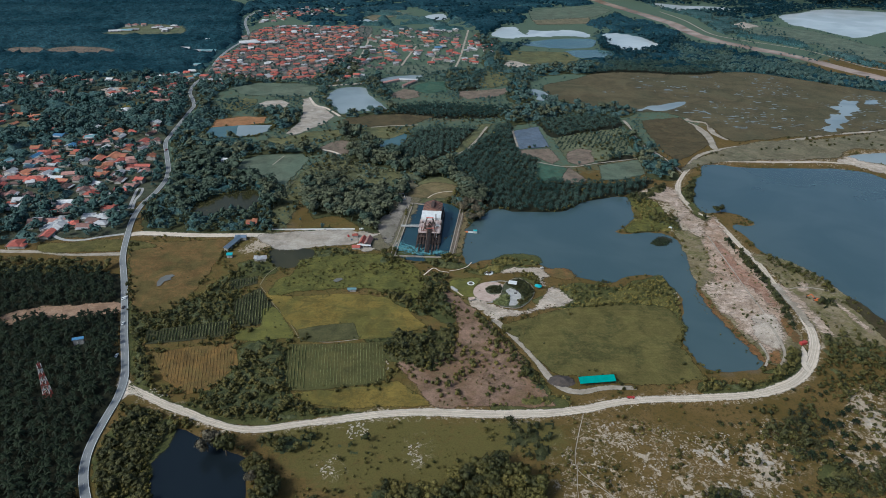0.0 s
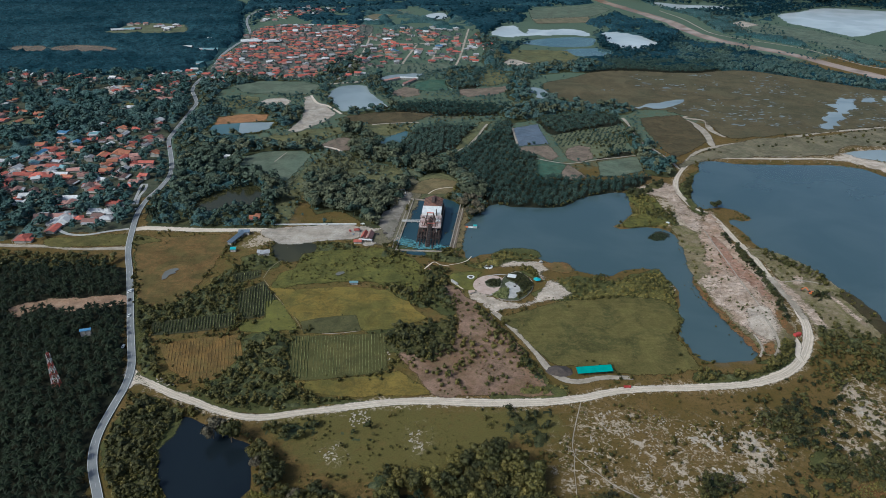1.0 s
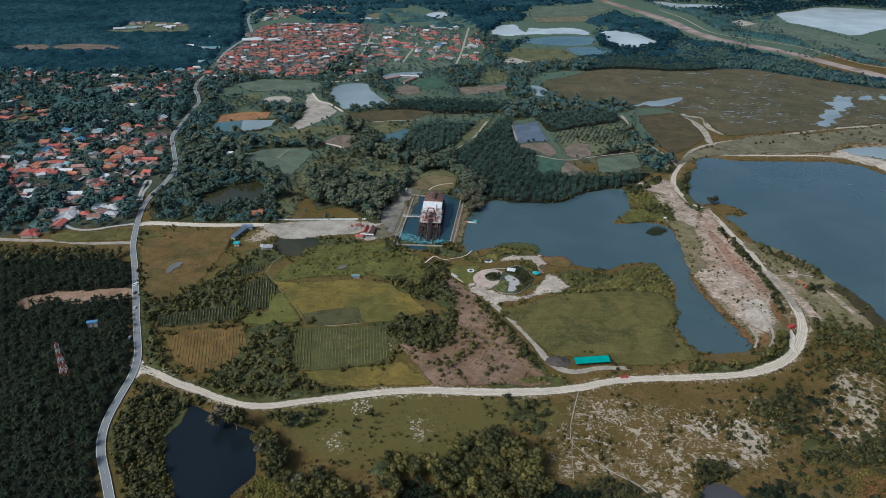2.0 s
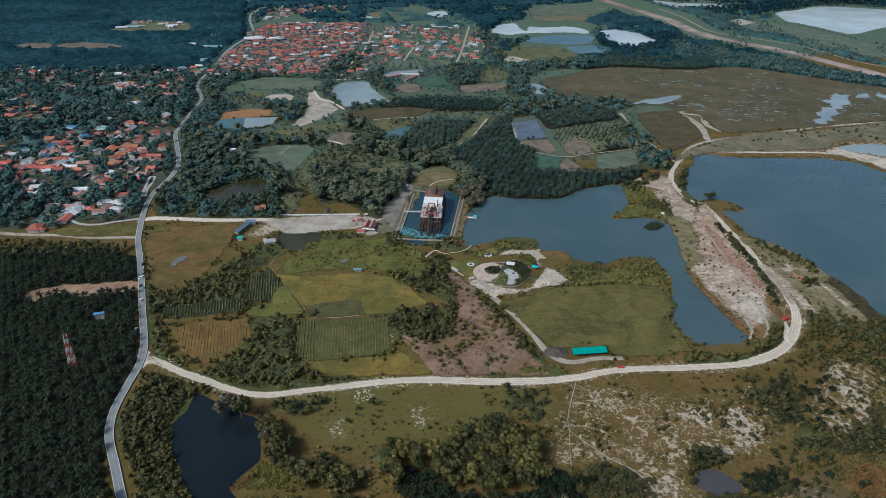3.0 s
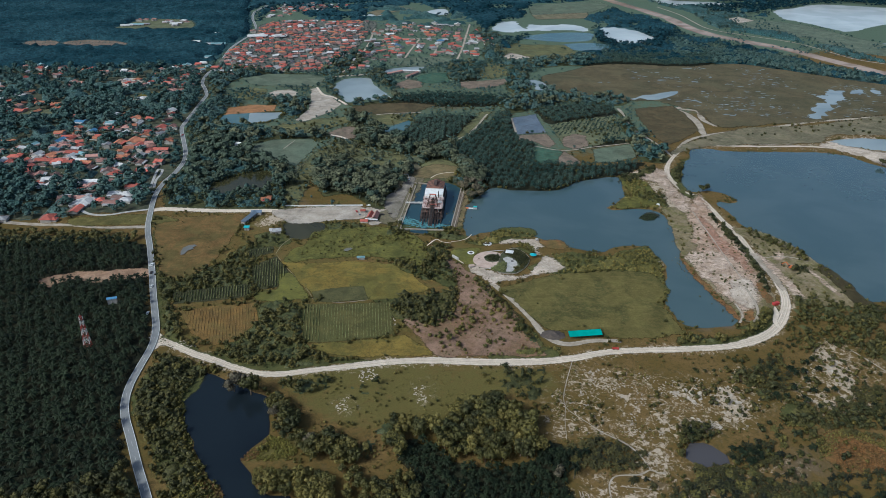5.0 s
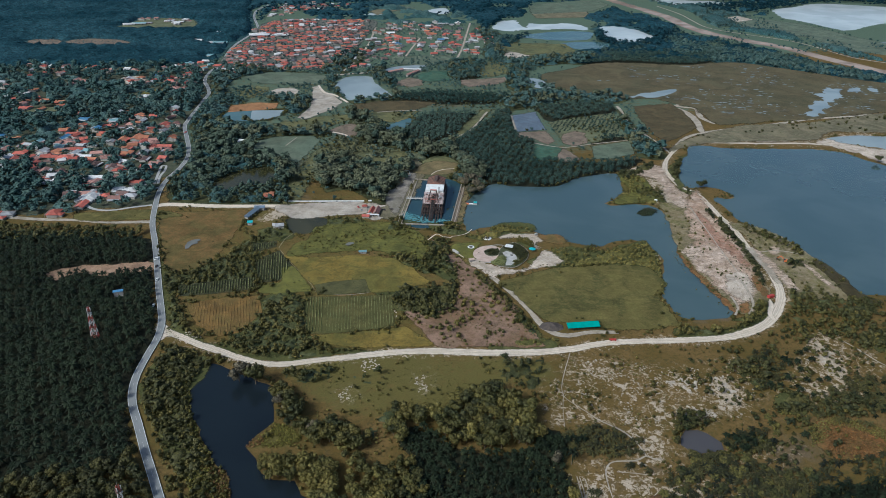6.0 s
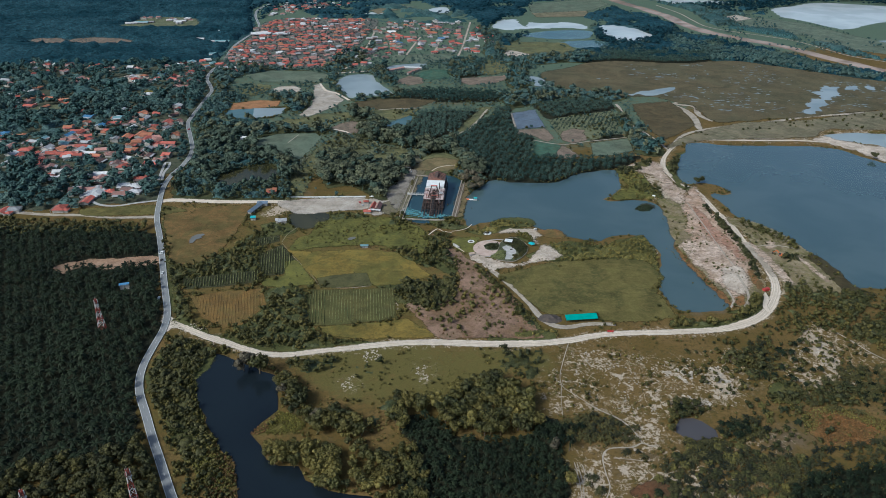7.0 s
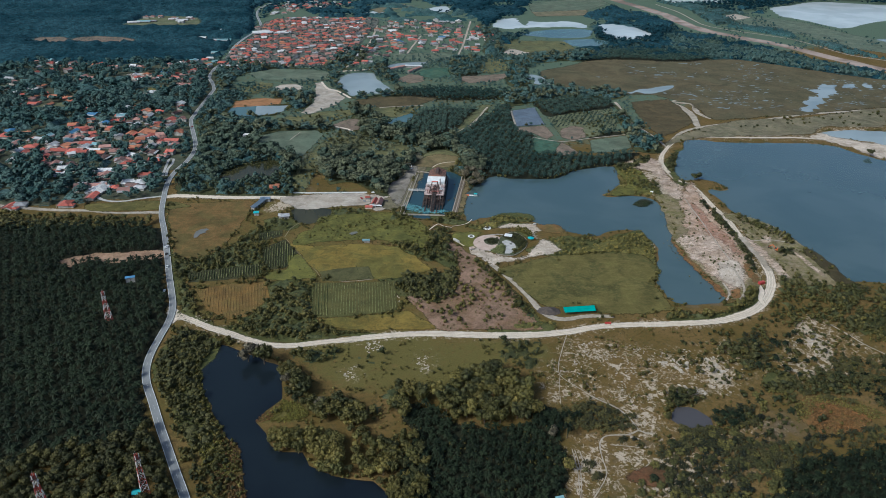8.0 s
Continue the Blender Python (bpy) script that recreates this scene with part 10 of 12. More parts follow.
plant_thicket(9, [(317.8, 374.2), (353.1, 383.5), (381.2, 376.1), (362.2, 344.9), (335.4, 351.5), (318.5, 358.6)], M_LEAF_DARK, 7, 0.1)
plant_thicket(10, [(228.2, 297.5), (257.3, 301.4), (284.5, 308.5), (345.0, 316.6), (315.2, 267.6), (282.4, 261.3), (268.8, 277.6), (233.4, 282.5)], M_LEAF_DARK, 7.5, 0.48)
plant_thicket(11, [(73.8, 480.5), (114.9, 511.2), (146.7, 506.3), (176.2, 517.1), (191.9, 514.0), (191.4, 490.3), (167.4, 478.2), (137.0, 482.7), (104.1, 472.7)], M_LEAF_OLIVE, 5.0, 0.1)
plant_thicket(12, [(174.0, 484.0), (195.2, 484.7), (186.5, 441.9), (177.7, 417.5), (179.0, 441.7)], M_LEAF_OLIVE, 6, 0.25)
plant_thicket(13, [(22.6, 531.7), (51.3, 543.2), (84.7, 536.6), (61.7, 530.6), (33.5, 524.4)], M_LEAF_OLIVE, 5, 0.1)
plant_thicket(14, [(64.0, 523.0), (86.2, 523.8), (87.5, 510.2), (73.8, 509.8)], M_LEAF_OLIVE, 4.5, 0.0)
plant_thicket(15, [(26.2, 465.7), (40.4, 442.1), (55.6, 413.6), (69.1, 383.2), (71.9, 366.9), (65.3, 366.7), (54.2, 395.6), (39.7, 427.3), (25.0, 457.1)], M_LEAF, 6.5, 0.1)
plant_thicket(16, [(27.2, 417.4), (53.2, 413.6), (53.6, 386.9), (37.2, 378.0), (28.6, 390.5)], M_LEAF_OLIVE, 8, 0.35)
plant_thicket(17, [(31.4, 350.1), (58.3, 362.5), (84.7, 363.3), (85.1, 350.2), (61.1, 346.5), (35.5, 345.8)], M_LEAF_OLIVE, 6, 0.1)
plant_thicket(18, [(35.0, 335.5), (73.0, 338.0), (67.6, 309.0), (60.9, 302.4), (45.6, 308.4), (34.1, 318.0)], M_LEAF_DARK, 7.5, 0.2)
plant_thicket(19, [(200.9, 687.0), (214.5, 687.6), (232.6, 652.8), (242.1, 628.3), (215.9, 611.4), (192.7, 618.3)], M_LEAF_OLIVE, 7.5, 0.4)
plant_thicket(20, [(260.4, 708.4), (298.1, 767.3), (316.0, 790.3), (300.4, 750.4), (279.9, 709.3), (266.7, 668.1), (262.1, 689.6)], M_LEAF_DARK, 6, 0.1)
plant_thicket(21, [(-157.8, 562.7), (-117.6, 567.1), (-88.5, 569.6), (-81.5, 560.0), (-109.3, 550.7), (-145.2, 557.6)], M_LEAF, 6, 0.1)
plant_thicket(22, [(-181.3, 538.6), (-154.5, 546.3), (-144.2, 523.0), (-156.1, 513.8), (-171.2, 519.5)], M_LEAF, 6, 0.1)
plant_thicket(23, [(-4.1, 558.8), (5.7, 563.4), (9.2, 547.0), (0.1, 541.3)], M_LEAF, 4.5, 0.0)
plant_thicket(24, [(10.7, 611.0), (21.5, 627.5), (18.8, 573.8), (10.4, 555.2)], M_LEAF_OLIVE, 5.0, 0.1)
plant_thicket(25, [(-58.3, 560.9), (-43.8, 561.5), (-42.5, 539.8), (-56.9, 543.2)], M_LEAF, 5.5, 0.0)
plant_thicket(26, [(-14.7, 562.6), (5.7, 549.6), (25.6, 542.3), (17.0, 532.8), (-11.2, 538.3)], M_LEAF, 5.5, 0.0)
plant_thicket(27, [(230.8, 356.0), (248.3, 356.5), (226.8, 313.4), (199.0, 281.6), (202.5, 312.7)], M_LEAF, 8.5, 0.5)
plant_thicket(28, [(-36.1, 281.3), (-9.7, 288.0), (-20.3, 270.1), (-44.1, 247.8), (-52.4, 258.2)], M_LEAF, 7, 0.2)
plant_thicket(29, [(-63.1, 315.3), (-35.1, 319.5), (-38.1, 306.1), (-57.9, 305.5)], M_LEAF, 7, 0.2)
plant_thicket(30, [(-112.1, 317.3), (-80.8, 325.1), (-68.0, 322.0), (-78.2, 308.2), (-105.4, 304.2)], M_LEAF, 7, 0.3)
plant_thicket(31, [(-289.0, 560.8), (-282.0, 567.5), (-266.8, 525.1), (-248.7, 482.1), (-239.2, 472.3), (-231.3, 434.9), (-220.7, 401.5), (-207.9, 371.5), (-197.3, 356.4), (-206.5, 364.4), (-225.1, 401.4), (-252.8, 471.9)], M_LEAF, 6.0, -0.1)
plant_thicket(32, [(-252.8, 476.9), (-239.2, 472.3), (-223.6, 469.9), (-194.5, 488.1), (-181.4, 515.5), (-174.9, 514.6), (-162.9, 455.4), (-192.1, 447.0), (-213.7, 440.8), (-225.8, 435.1), (-226.8, 417.7)], M_LEAF, 6.5, -0.15)
plant_thicket(33, [(-151.0, 406.8), (-138.6, 420.4), (-115.0, 416.1), (-103.4, 367.3), (-97.6, 347.0), (-111.9, 338.9), (-135.0, 336.3), (-153.4, 345.5), (-159.0, 362.3), (-146.4, 380.6)], M_LEAF, 7.0, -0.1)
plant_thicket(34, [(-59.7, 427.1), (-49.0, 436.1), (-37.0, 432.1), (-11.7, 434.6), (7.0, 442.3), (12.4, 420.7), (6.9, 408.2), (-6.3, 398.3), (-17.4, 403.5), (-31.5, 416.9), (-47.1, 414.8)], M_LEAF_DARK, 6.0, -0.1)
plant_thicket(35, [(-43.7, 493.1), (-33.8, 497.6), (-22.9, 481.4), (-24.8, 469.4), (-34.7, 471.0), (-42.8, 480.7)], M_LEAF, 5.0, -0.1)
plant_thicket(36, [(-14.0, 522.4), (-3.5, 525.1), (1.9, 506.3), (7.0, 480.4), (14.2, 456.3), (4.6, 446.7), (-9.9, 460.2), (-15.4, 479.6), (-14.5, 502.5)], M_LEAF, 6.0, 0.1)
plant_thicket(40, [(272.7, 597.4), (277.2, 600.3), (280.9, 558.8), (284.2, 535.0), (284.0, 501.8), (279.1, 469.4), (274.2, 443.4), (269.8, 439.7), (273.2, 464.5), (277.0, 494.3), (275.7, 526.7), (273.6, 553.6)], M_LEAF_DARK, 3.6, 0.12)
plant_thicket(41, [(212.8, 658.2), (226.7, 658.7), (236.4, 648.2), (239.6, 628.7), (232.7, 621.1), (220.0, 632.4), (209.2, 638.0)], M_LEAF, 5.0, 0.1)
plant_thicket(42, [(202.0, 688.8), (220.2, 699.9), (230.4, 683.3), (228.0, 663.5), (212.8, 658.2), (205.3, 669.1)], M_LEAF_OLIVE, 5.0, 0.25)
plant_thicket(43, [(278.6, 738.5), (282.7, 729.4), (276.0, 693.6), (268.6, 660.4), (277.8, 649.8), (268.6, 640.3), (263.3, 668.2), (267.0, 698.4)], M_LEAF_DARK, 4.5, 0.0)
plant_thicket(44, [(292.7, 566.7), (312.4, 559.9), (325.8, 527.3), (335.0, 501.4), (324.6, 501.1), (315.6, 528.1), (296.4, 547.2)], M_LEAF, 4.5, 0.35)
plant_thicket(45, [(264.3, 445.7), (268.7, 437.0), (267.2, 420.0), (258.6, 403.7), (240.6, 391.6), (227.0, 389.7), (238.6, 397.6), (250.4, 407.4), (258.6, 425.6)], M_LEAF_OLIVE, 4.5, 0.05)
plant_thicket(46, [(289.6, 442.1), (305.6, 438.2), (328.2, 427.7), (357.9, 425.2), (336.5, 386.8), (314.8, 401.4), (289.9, 404.6), (279.6, 416.3)], M_LEAF, 5.5, 0.15)
plant_thicket(47, [(309.6, 490.2), (325.9, 492.8), (322.3, 480.6), (309.5, 476.2)], M_LEAF_DARK, 4.0, 0.1)
plant_thicket(50, [(201.5, 337.0), (214.6, 345.6), (227.5, 347.9), (237.3, 338.0), (236.5, 324.5), (224.6, 317.2), (209.8, 318.0), (200.5, 323.6)], M_LEAF_DARK, 4.5, 0.32)
plant_thicket(52, [(223.5, 297.1), (238.6, 306.2), (244.5, 299.3), (234.7, 285.9), (221.6, 284.6)], M_LEAF_DARK, 4.2, 0.05)
plant_thicket(53, [(240.1, 297.5), (261.3, 303.5), (287.9, 300.3), (276.2, 279.3), (256.7, 280.4), (238.8, 283.5)], M_LEAF_DARK, 4.8, 0.32)
plant_palm_clump(54, [(174.6, 262.6), (188.4, 267.6), (206.3, 269.4), (204.9, 254.1), (186.2, 244.9), (172.2, 251.2)], 4.8, 0.12)
plant_thicket(55, [(316.8, 405.3), (348.3, 408.6), (316.4, 351.5), (309.0, 358.0), (307.5, 378.7)], M_LEAF_DARK, 5.0, 0.32)
plant_palm_clump(57, [(273.1, 319.6), (302.3, 326.2), (291.0, 305.9), (274.2, 307.1)], 4.8, 0.12)
plant_palm_clump(58, [(149.8, 248.5), (168.0, 248.9), (161.2, 229.8), (140.6, 229.4)], 4.8, 0.12)
plant_thicket(59, [(97.9, 471.4), (132.9, 488.5), (163.9, 515.1), (192.5, 525.0), (195.5, 496.8), (188.0, 447.9), (172.0, 413.1), (172.7, 447.4), (156.3, 469.4), (123.3, 462.6)], M_LEAF_OLIVE, 4.0, -0.1)
plant_thicket(60, [(87.1, 505.9), (111.7, 515.5), (113.6, 494.1), (101.7, 481.4), (88.7, 489.1)], M_LEAF_OLIVE, 4.2, 0.15)
plant_thicket(61, [(176.3, 461.4), (187.0, 447.9), (184.1, 405.4), (179.5, 382.4), (169.2, 383.6), (168.4, 413.0)], M_LEAF_OLIVE, 4.0, 0.2)
grow("scrub", [(169.2, 354.2), (210.1, 355.3), (255.0, 384.6), (300.1, 416.9), (353.7, 418.5), (249.6, 231.7), (164.4, 229.9), (180.6, 265.0), (162.9, 284.2)], 7.0, 871, SHRUBS, M_LEAF_DARK, "dark low bushes over the dry land", "bushes", lo=0.6, hi=1.7, clump=0.58, clump_size=16)
grow("scrub", [(169.2, 354.2), (210.1, 355.3), (255.0, 384.6), (300.1, 416.9), (353.7, 418.5), (249.6, 231.7), (164.4, 229.9), (180.6, 265.0), (162.9, 284.2)], 8.0, 872, SHRUBS, M_LEAF, "green and olive bushes over the dry land", "bushes", lo=0.6, hi=1.4, clump=0.55, clump_size=20)
grow("scrub", [(7.0, 460.8), (26.3, 461.4), (50.9, 401.6), (72.6, 361.7), (6.8, 355.2), (-27.0, 376.6), (-10.9, 407.7)], 8.0, 873, SHRUBS, M_LEAF_OLIVE, "olive bushes over the dead growth", "bushes", lo=0.6, hi=2.2, clump=0.56, clump_size=14, free=True)
grow("scrub", [(-330, 720), (-330, 1180), (-60, 1260), (300, 1260), (290, 760), (60, 760), (-40, 700), (-170, 610), (-190, 700)], 11.0, 874, TREES_FAR, M_LEAF_MID, "bushes and young trees along plots and ditches", "bushes", lo=0.22, hi=0.7, clump=0.46, clump_size=34)
plant_thicket(62, [(201.8, 702.6), (231.2, 729.0), (253.3, 741.2), (250.1, 718.9), (231.7, 703.9), (207.0, 682.3)], M_LEAF_DARK, 5.0, 0.1)
plant_thicket(63, [(-172.5, 794.9), (-126.2, 819.2), (-70.4, 772.2), (-61.0, 738.9), (-102.8, 744.8), (-140.4, 720.4), (-159.7, 738.4)], M_LEAF_OLIVEMID, 7.0, 0.34)
plant_thicket(64, [(-199.7, 343.0), (-204.4, 313.3), (-202.0, 296.4), (-190.2, 274.7), (-172.0, 254.6), (-153.6, 223.0), (-136.9, 223.4), (-151.4, 255.1), (-162.2, 276.4), (-164.7, 298.4), (-163.7, 325.0), (-181.4, 339.6)], M_LEAF_DARK, 4.6, 0.0)
grow("scrub", [(-170.7, 308.3), (-168.1, 329.2), (-159.8, 327.6), (-160.5, 300.2), (-157.3, 276.5), (-144.3, 250.7), (-130.1, 231.6), (-135.7, 229.5), (-153.2, 257.3)], 4.2, 875, SHRUBS, M_LEAF_OLIVE, "olive weeds round the pond", "bushes", lo=0.4, hi=1.1, clump=0.35, clump_size=12)
grow("scrub", [(-126.2, 547.0), (-87.3, 558.0), (-58.3, 559.1), (-28.4, 541.3), (-14.9, 506.5), (-25.6, 477.2), (-69.6, 498.6), (-122.2, 490.9), (-142.2, 511.7)], 5.0, 876, SHRUBS, M_LEAF_OLIVE, "low bushes over the green pasture", "bushes", lo=0.25, hi=0.9, clump=0.42, clump_size=18, free=True)
plant_thicket(65, [(44.0, 544.4), (52.6, 558.6), (68.7, 564.7), (86.5, 559.8), (91.1, 545.9), (79.4, 541.3), (59.2, 542.8)], M_LEAF_OLIVE, 4.2, -0.05)
plant_thicket(66, [(-45.7, 566.4), (-36.8, 575.8), (-25.9, 570.5), (-23.8, 559.3), (-40.9, 557.7)], M_LEAF_DARK, 4.2, 0.1)
plant_palm_clump(70, [(124.7, 225.6), (148.8, 238.1), (179.8, 237.4), (206.9, 227.5), (208.4, 201.0), (194.9, 192.1), (125.2, 190.6)], 5.2, 0.3)
plant_palm_clump(71, [(79.3, 263.9), (102.2, 268.4), (122.0, 258.0), (120.7, 244.9), (97.2, 241.8), (76.4, 243.8)], 4.4, 0.05)
for k, mt in enumerate((M_LEAF_DARK, M_LEAF)):
    grow("scrub", [(-210.3, 351.3), (-206.5, 305.4), (-202.7, 289.7), (-182.1, 258.3), (-156.2, 218.8), (-139.1, 185.0), (-112.8, 185.6), (-128.8, 219.5), (-144.5, 248.6), (-169.7, 281.5), (-186.5, 319.3), (-185.3, 340.7)], 4.6, 877 + k, SHRUBS, mt, "dense bushes on the road verge", "bushes", lo=0.5, hi=1.3, clump=0.25, clump_size=14)
for k, (mt, sp) in enumerate(((M_LEAF_WOOD, 8.5), (M_LEAF_WOOD, 9.5), (M_LEAF_DARK, 10.5), (M_LEAF, 17.0))):
    grow("wood", [(-268.6, 196.7), (-248.1, 205.8), (-240.0, 215.0), (-221.9, 218.7), (-203.7, 222.9), (-188.2, 230.5), (-182.8, 240.6), (-169.4, 226.1), (-158.3, 207.9), (-147.1, 189.1), (-137.0, 171.8), (-167.3, 155.0), (-224.4, 153.8)], sp, 580 + k, TREES_NEAR, mt, "broad-leaved wood of green and olive crowns", "trees", lo=0.65, hi=1.1)
grow("plantation_edge", [(-448.8, 539.7), (-372.9, 535.9), (-292.2, 532.3), (-284.1, 518.3), (-359.3, 508.0), (-430.3, 507.9), (-508.6, 502.6), (-534.8, 540.6)], 6.5, 540, TREES, M_LEAF, "belt of broad-leaved trees behind the lane", "trees", lo=0.6, hi=0.95)

# village trees, gardens and the far forest
sheet("village_floor", [(-736.4, 776.6), (-765.8, 935.3), (-844.4, 1116.1), (-765.4, 1190.5), (-623.2, 1199.8), (-494.3, 1222.2), (-421.9, 1159.5), (-380.6, 1008.8), (-367.4, 886.3), (-362.2, 846.3), (-325.1, 747.1), (-317.9, 694.9), (-321.6, 657.9), (-307.2, 592.9), (-365.3, 580.2), (-429.0, 564.6), (-499.8, 564.7), (-562.5, 537.3)], earth("village_yards", (0.066, 0.074, 0.044), (0.045, 0.056, 0.034), (0.10, 0.092, 0.065), 0.05, 0.2), "grassy yards and undergrowth of the village", "undergrowth", rough=3, clear=False, z=0.135)
village_land = [(-669.7, 767.8), (-755.6, 921.7), (-840.5, 1111.9), (-764.7, 1191.1), (-622.7, 1200.5), (-494.0, 1223.2), (-421.4, 1159.8), (-379.6, 1007.6), (-366.1, 884.2), (-360.8, 844.0), (-322.2, 740.2), (-315.6, 690.1), (-319.2, 653.2), (-304.7, 588.4), (-362.4, 575.6), (-424.8, 558.7), (-494.9, 558.8), (-519.9, 543.9)]
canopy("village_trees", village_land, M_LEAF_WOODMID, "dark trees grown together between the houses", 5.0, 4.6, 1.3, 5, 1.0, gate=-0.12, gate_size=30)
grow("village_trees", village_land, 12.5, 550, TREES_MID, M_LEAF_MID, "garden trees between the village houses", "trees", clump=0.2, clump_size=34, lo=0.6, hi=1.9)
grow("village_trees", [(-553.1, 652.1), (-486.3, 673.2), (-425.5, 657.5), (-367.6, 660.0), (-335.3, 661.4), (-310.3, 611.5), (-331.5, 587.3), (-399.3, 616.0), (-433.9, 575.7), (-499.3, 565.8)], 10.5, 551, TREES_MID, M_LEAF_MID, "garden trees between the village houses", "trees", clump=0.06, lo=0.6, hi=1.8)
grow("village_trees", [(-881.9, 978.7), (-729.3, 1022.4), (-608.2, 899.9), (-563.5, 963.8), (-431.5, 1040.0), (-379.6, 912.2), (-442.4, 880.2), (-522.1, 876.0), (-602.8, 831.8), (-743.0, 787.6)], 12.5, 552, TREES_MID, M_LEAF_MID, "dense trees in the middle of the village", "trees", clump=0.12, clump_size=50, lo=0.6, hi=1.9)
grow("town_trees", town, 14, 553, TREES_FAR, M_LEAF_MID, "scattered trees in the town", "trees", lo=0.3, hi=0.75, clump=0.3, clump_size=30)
grow("town_trees", [(-406.4, 1160.7), (-300.9, 1167.5), (-199.5, 1174.0), (-101.2, 1235.1), (-16.1, 1279.9), (71.3, 1261.1), (66.7, 1156.4), (-92.7, 1117.7), (-193.4, 1131.8), (-313.3, 1132.6), (-383.7, 1099.8)], 10, 555, TREES_FAR, M_LEAF_MID, "trees along the edge of the town", "trees", lo=0.5, hi=0.95, clump=0.4, clump_size=35)
grow("town_trees", [(-195.8, 1497.2), (-160.7, 1674.7), (103.6, 1681.0), (94.6, 1287.4), (-149.4, 1186.0)], 14, 554, TREES_FAR, M_LEAF_MID, "scattered trees between the plots", "trees", lo=0.4, hi=0.8, clump=0.4, clump_size=40)
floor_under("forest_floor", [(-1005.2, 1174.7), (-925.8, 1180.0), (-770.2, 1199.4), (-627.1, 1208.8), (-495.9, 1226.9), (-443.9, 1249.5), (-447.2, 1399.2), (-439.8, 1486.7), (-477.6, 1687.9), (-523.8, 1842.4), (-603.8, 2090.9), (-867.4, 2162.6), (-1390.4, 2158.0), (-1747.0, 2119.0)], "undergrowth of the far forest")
for o in ([(-877.3, 1403.1), (-871.6, 1421.9), (-830.7, 1425.0), (-798.7, 1397.0), (-807.5, 1367.0), (-850.0, 1369.7)], [(-795.2, 1397.2), (-786.6, 1434.6), (-727.4, 1439.1), (-676.0, 1418.2), (-670.9, 1377.0), (-745.1, 1371.6)]):
    sheet("young_plantation", o, E25, "young plantation on orange soil", "field", rough=3)
    grow("young_palms", o, 9, 570, SHRUBS, M_LEAF_WOODMID, "young palms on orange soil", "palms", lo=0.45, hi=0.9, grid=True, turn=20, free=True)
sheet("hill_clearing", [(-768.2, 1578.4), (-757.0, 1632.3), (-741.3, 1698.1), (-633.0, 1690.9), (-591.6, 1585.5), (-663.8, 1565.0), (-730.4, 1566.9)], E10, "pale clearing with far buildings", "clearing", rough=3)
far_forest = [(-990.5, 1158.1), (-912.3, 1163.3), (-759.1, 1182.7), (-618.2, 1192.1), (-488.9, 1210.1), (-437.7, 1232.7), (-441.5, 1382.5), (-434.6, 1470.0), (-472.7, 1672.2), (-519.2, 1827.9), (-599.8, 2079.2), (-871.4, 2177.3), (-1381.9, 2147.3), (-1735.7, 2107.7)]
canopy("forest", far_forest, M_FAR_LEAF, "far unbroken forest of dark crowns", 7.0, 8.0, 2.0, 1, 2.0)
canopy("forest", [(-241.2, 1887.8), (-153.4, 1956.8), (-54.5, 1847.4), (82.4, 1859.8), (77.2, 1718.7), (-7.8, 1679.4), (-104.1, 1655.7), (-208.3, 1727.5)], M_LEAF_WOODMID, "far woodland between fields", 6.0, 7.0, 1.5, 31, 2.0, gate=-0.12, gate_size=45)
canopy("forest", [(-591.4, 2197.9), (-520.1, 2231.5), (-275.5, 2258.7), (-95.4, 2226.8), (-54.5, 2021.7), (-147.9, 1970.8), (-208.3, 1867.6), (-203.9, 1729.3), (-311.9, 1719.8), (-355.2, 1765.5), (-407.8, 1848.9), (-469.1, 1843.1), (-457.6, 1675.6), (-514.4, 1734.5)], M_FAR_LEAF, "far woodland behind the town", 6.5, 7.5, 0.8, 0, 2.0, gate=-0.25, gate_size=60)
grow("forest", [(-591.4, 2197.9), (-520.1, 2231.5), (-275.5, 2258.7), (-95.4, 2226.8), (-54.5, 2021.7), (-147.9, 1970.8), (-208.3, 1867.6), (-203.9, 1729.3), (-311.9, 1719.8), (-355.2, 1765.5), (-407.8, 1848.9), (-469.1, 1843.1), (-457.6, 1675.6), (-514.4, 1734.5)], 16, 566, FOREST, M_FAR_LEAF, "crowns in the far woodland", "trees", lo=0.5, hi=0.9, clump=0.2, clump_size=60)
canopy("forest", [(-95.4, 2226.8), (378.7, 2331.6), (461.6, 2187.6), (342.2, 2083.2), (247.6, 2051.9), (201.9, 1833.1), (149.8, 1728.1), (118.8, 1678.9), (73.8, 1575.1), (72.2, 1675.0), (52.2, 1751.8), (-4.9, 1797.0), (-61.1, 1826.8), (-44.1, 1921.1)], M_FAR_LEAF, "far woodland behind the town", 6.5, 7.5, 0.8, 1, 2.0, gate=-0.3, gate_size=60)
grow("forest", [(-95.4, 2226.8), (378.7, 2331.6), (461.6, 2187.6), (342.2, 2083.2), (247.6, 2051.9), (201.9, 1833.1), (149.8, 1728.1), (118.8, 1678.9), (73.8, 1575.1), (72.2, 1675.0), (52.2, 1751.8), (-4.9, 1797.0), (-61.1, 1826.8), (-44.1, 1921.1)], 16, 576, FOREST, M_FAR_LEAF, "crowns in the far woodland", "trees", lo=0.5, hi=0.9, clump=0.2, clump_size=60)
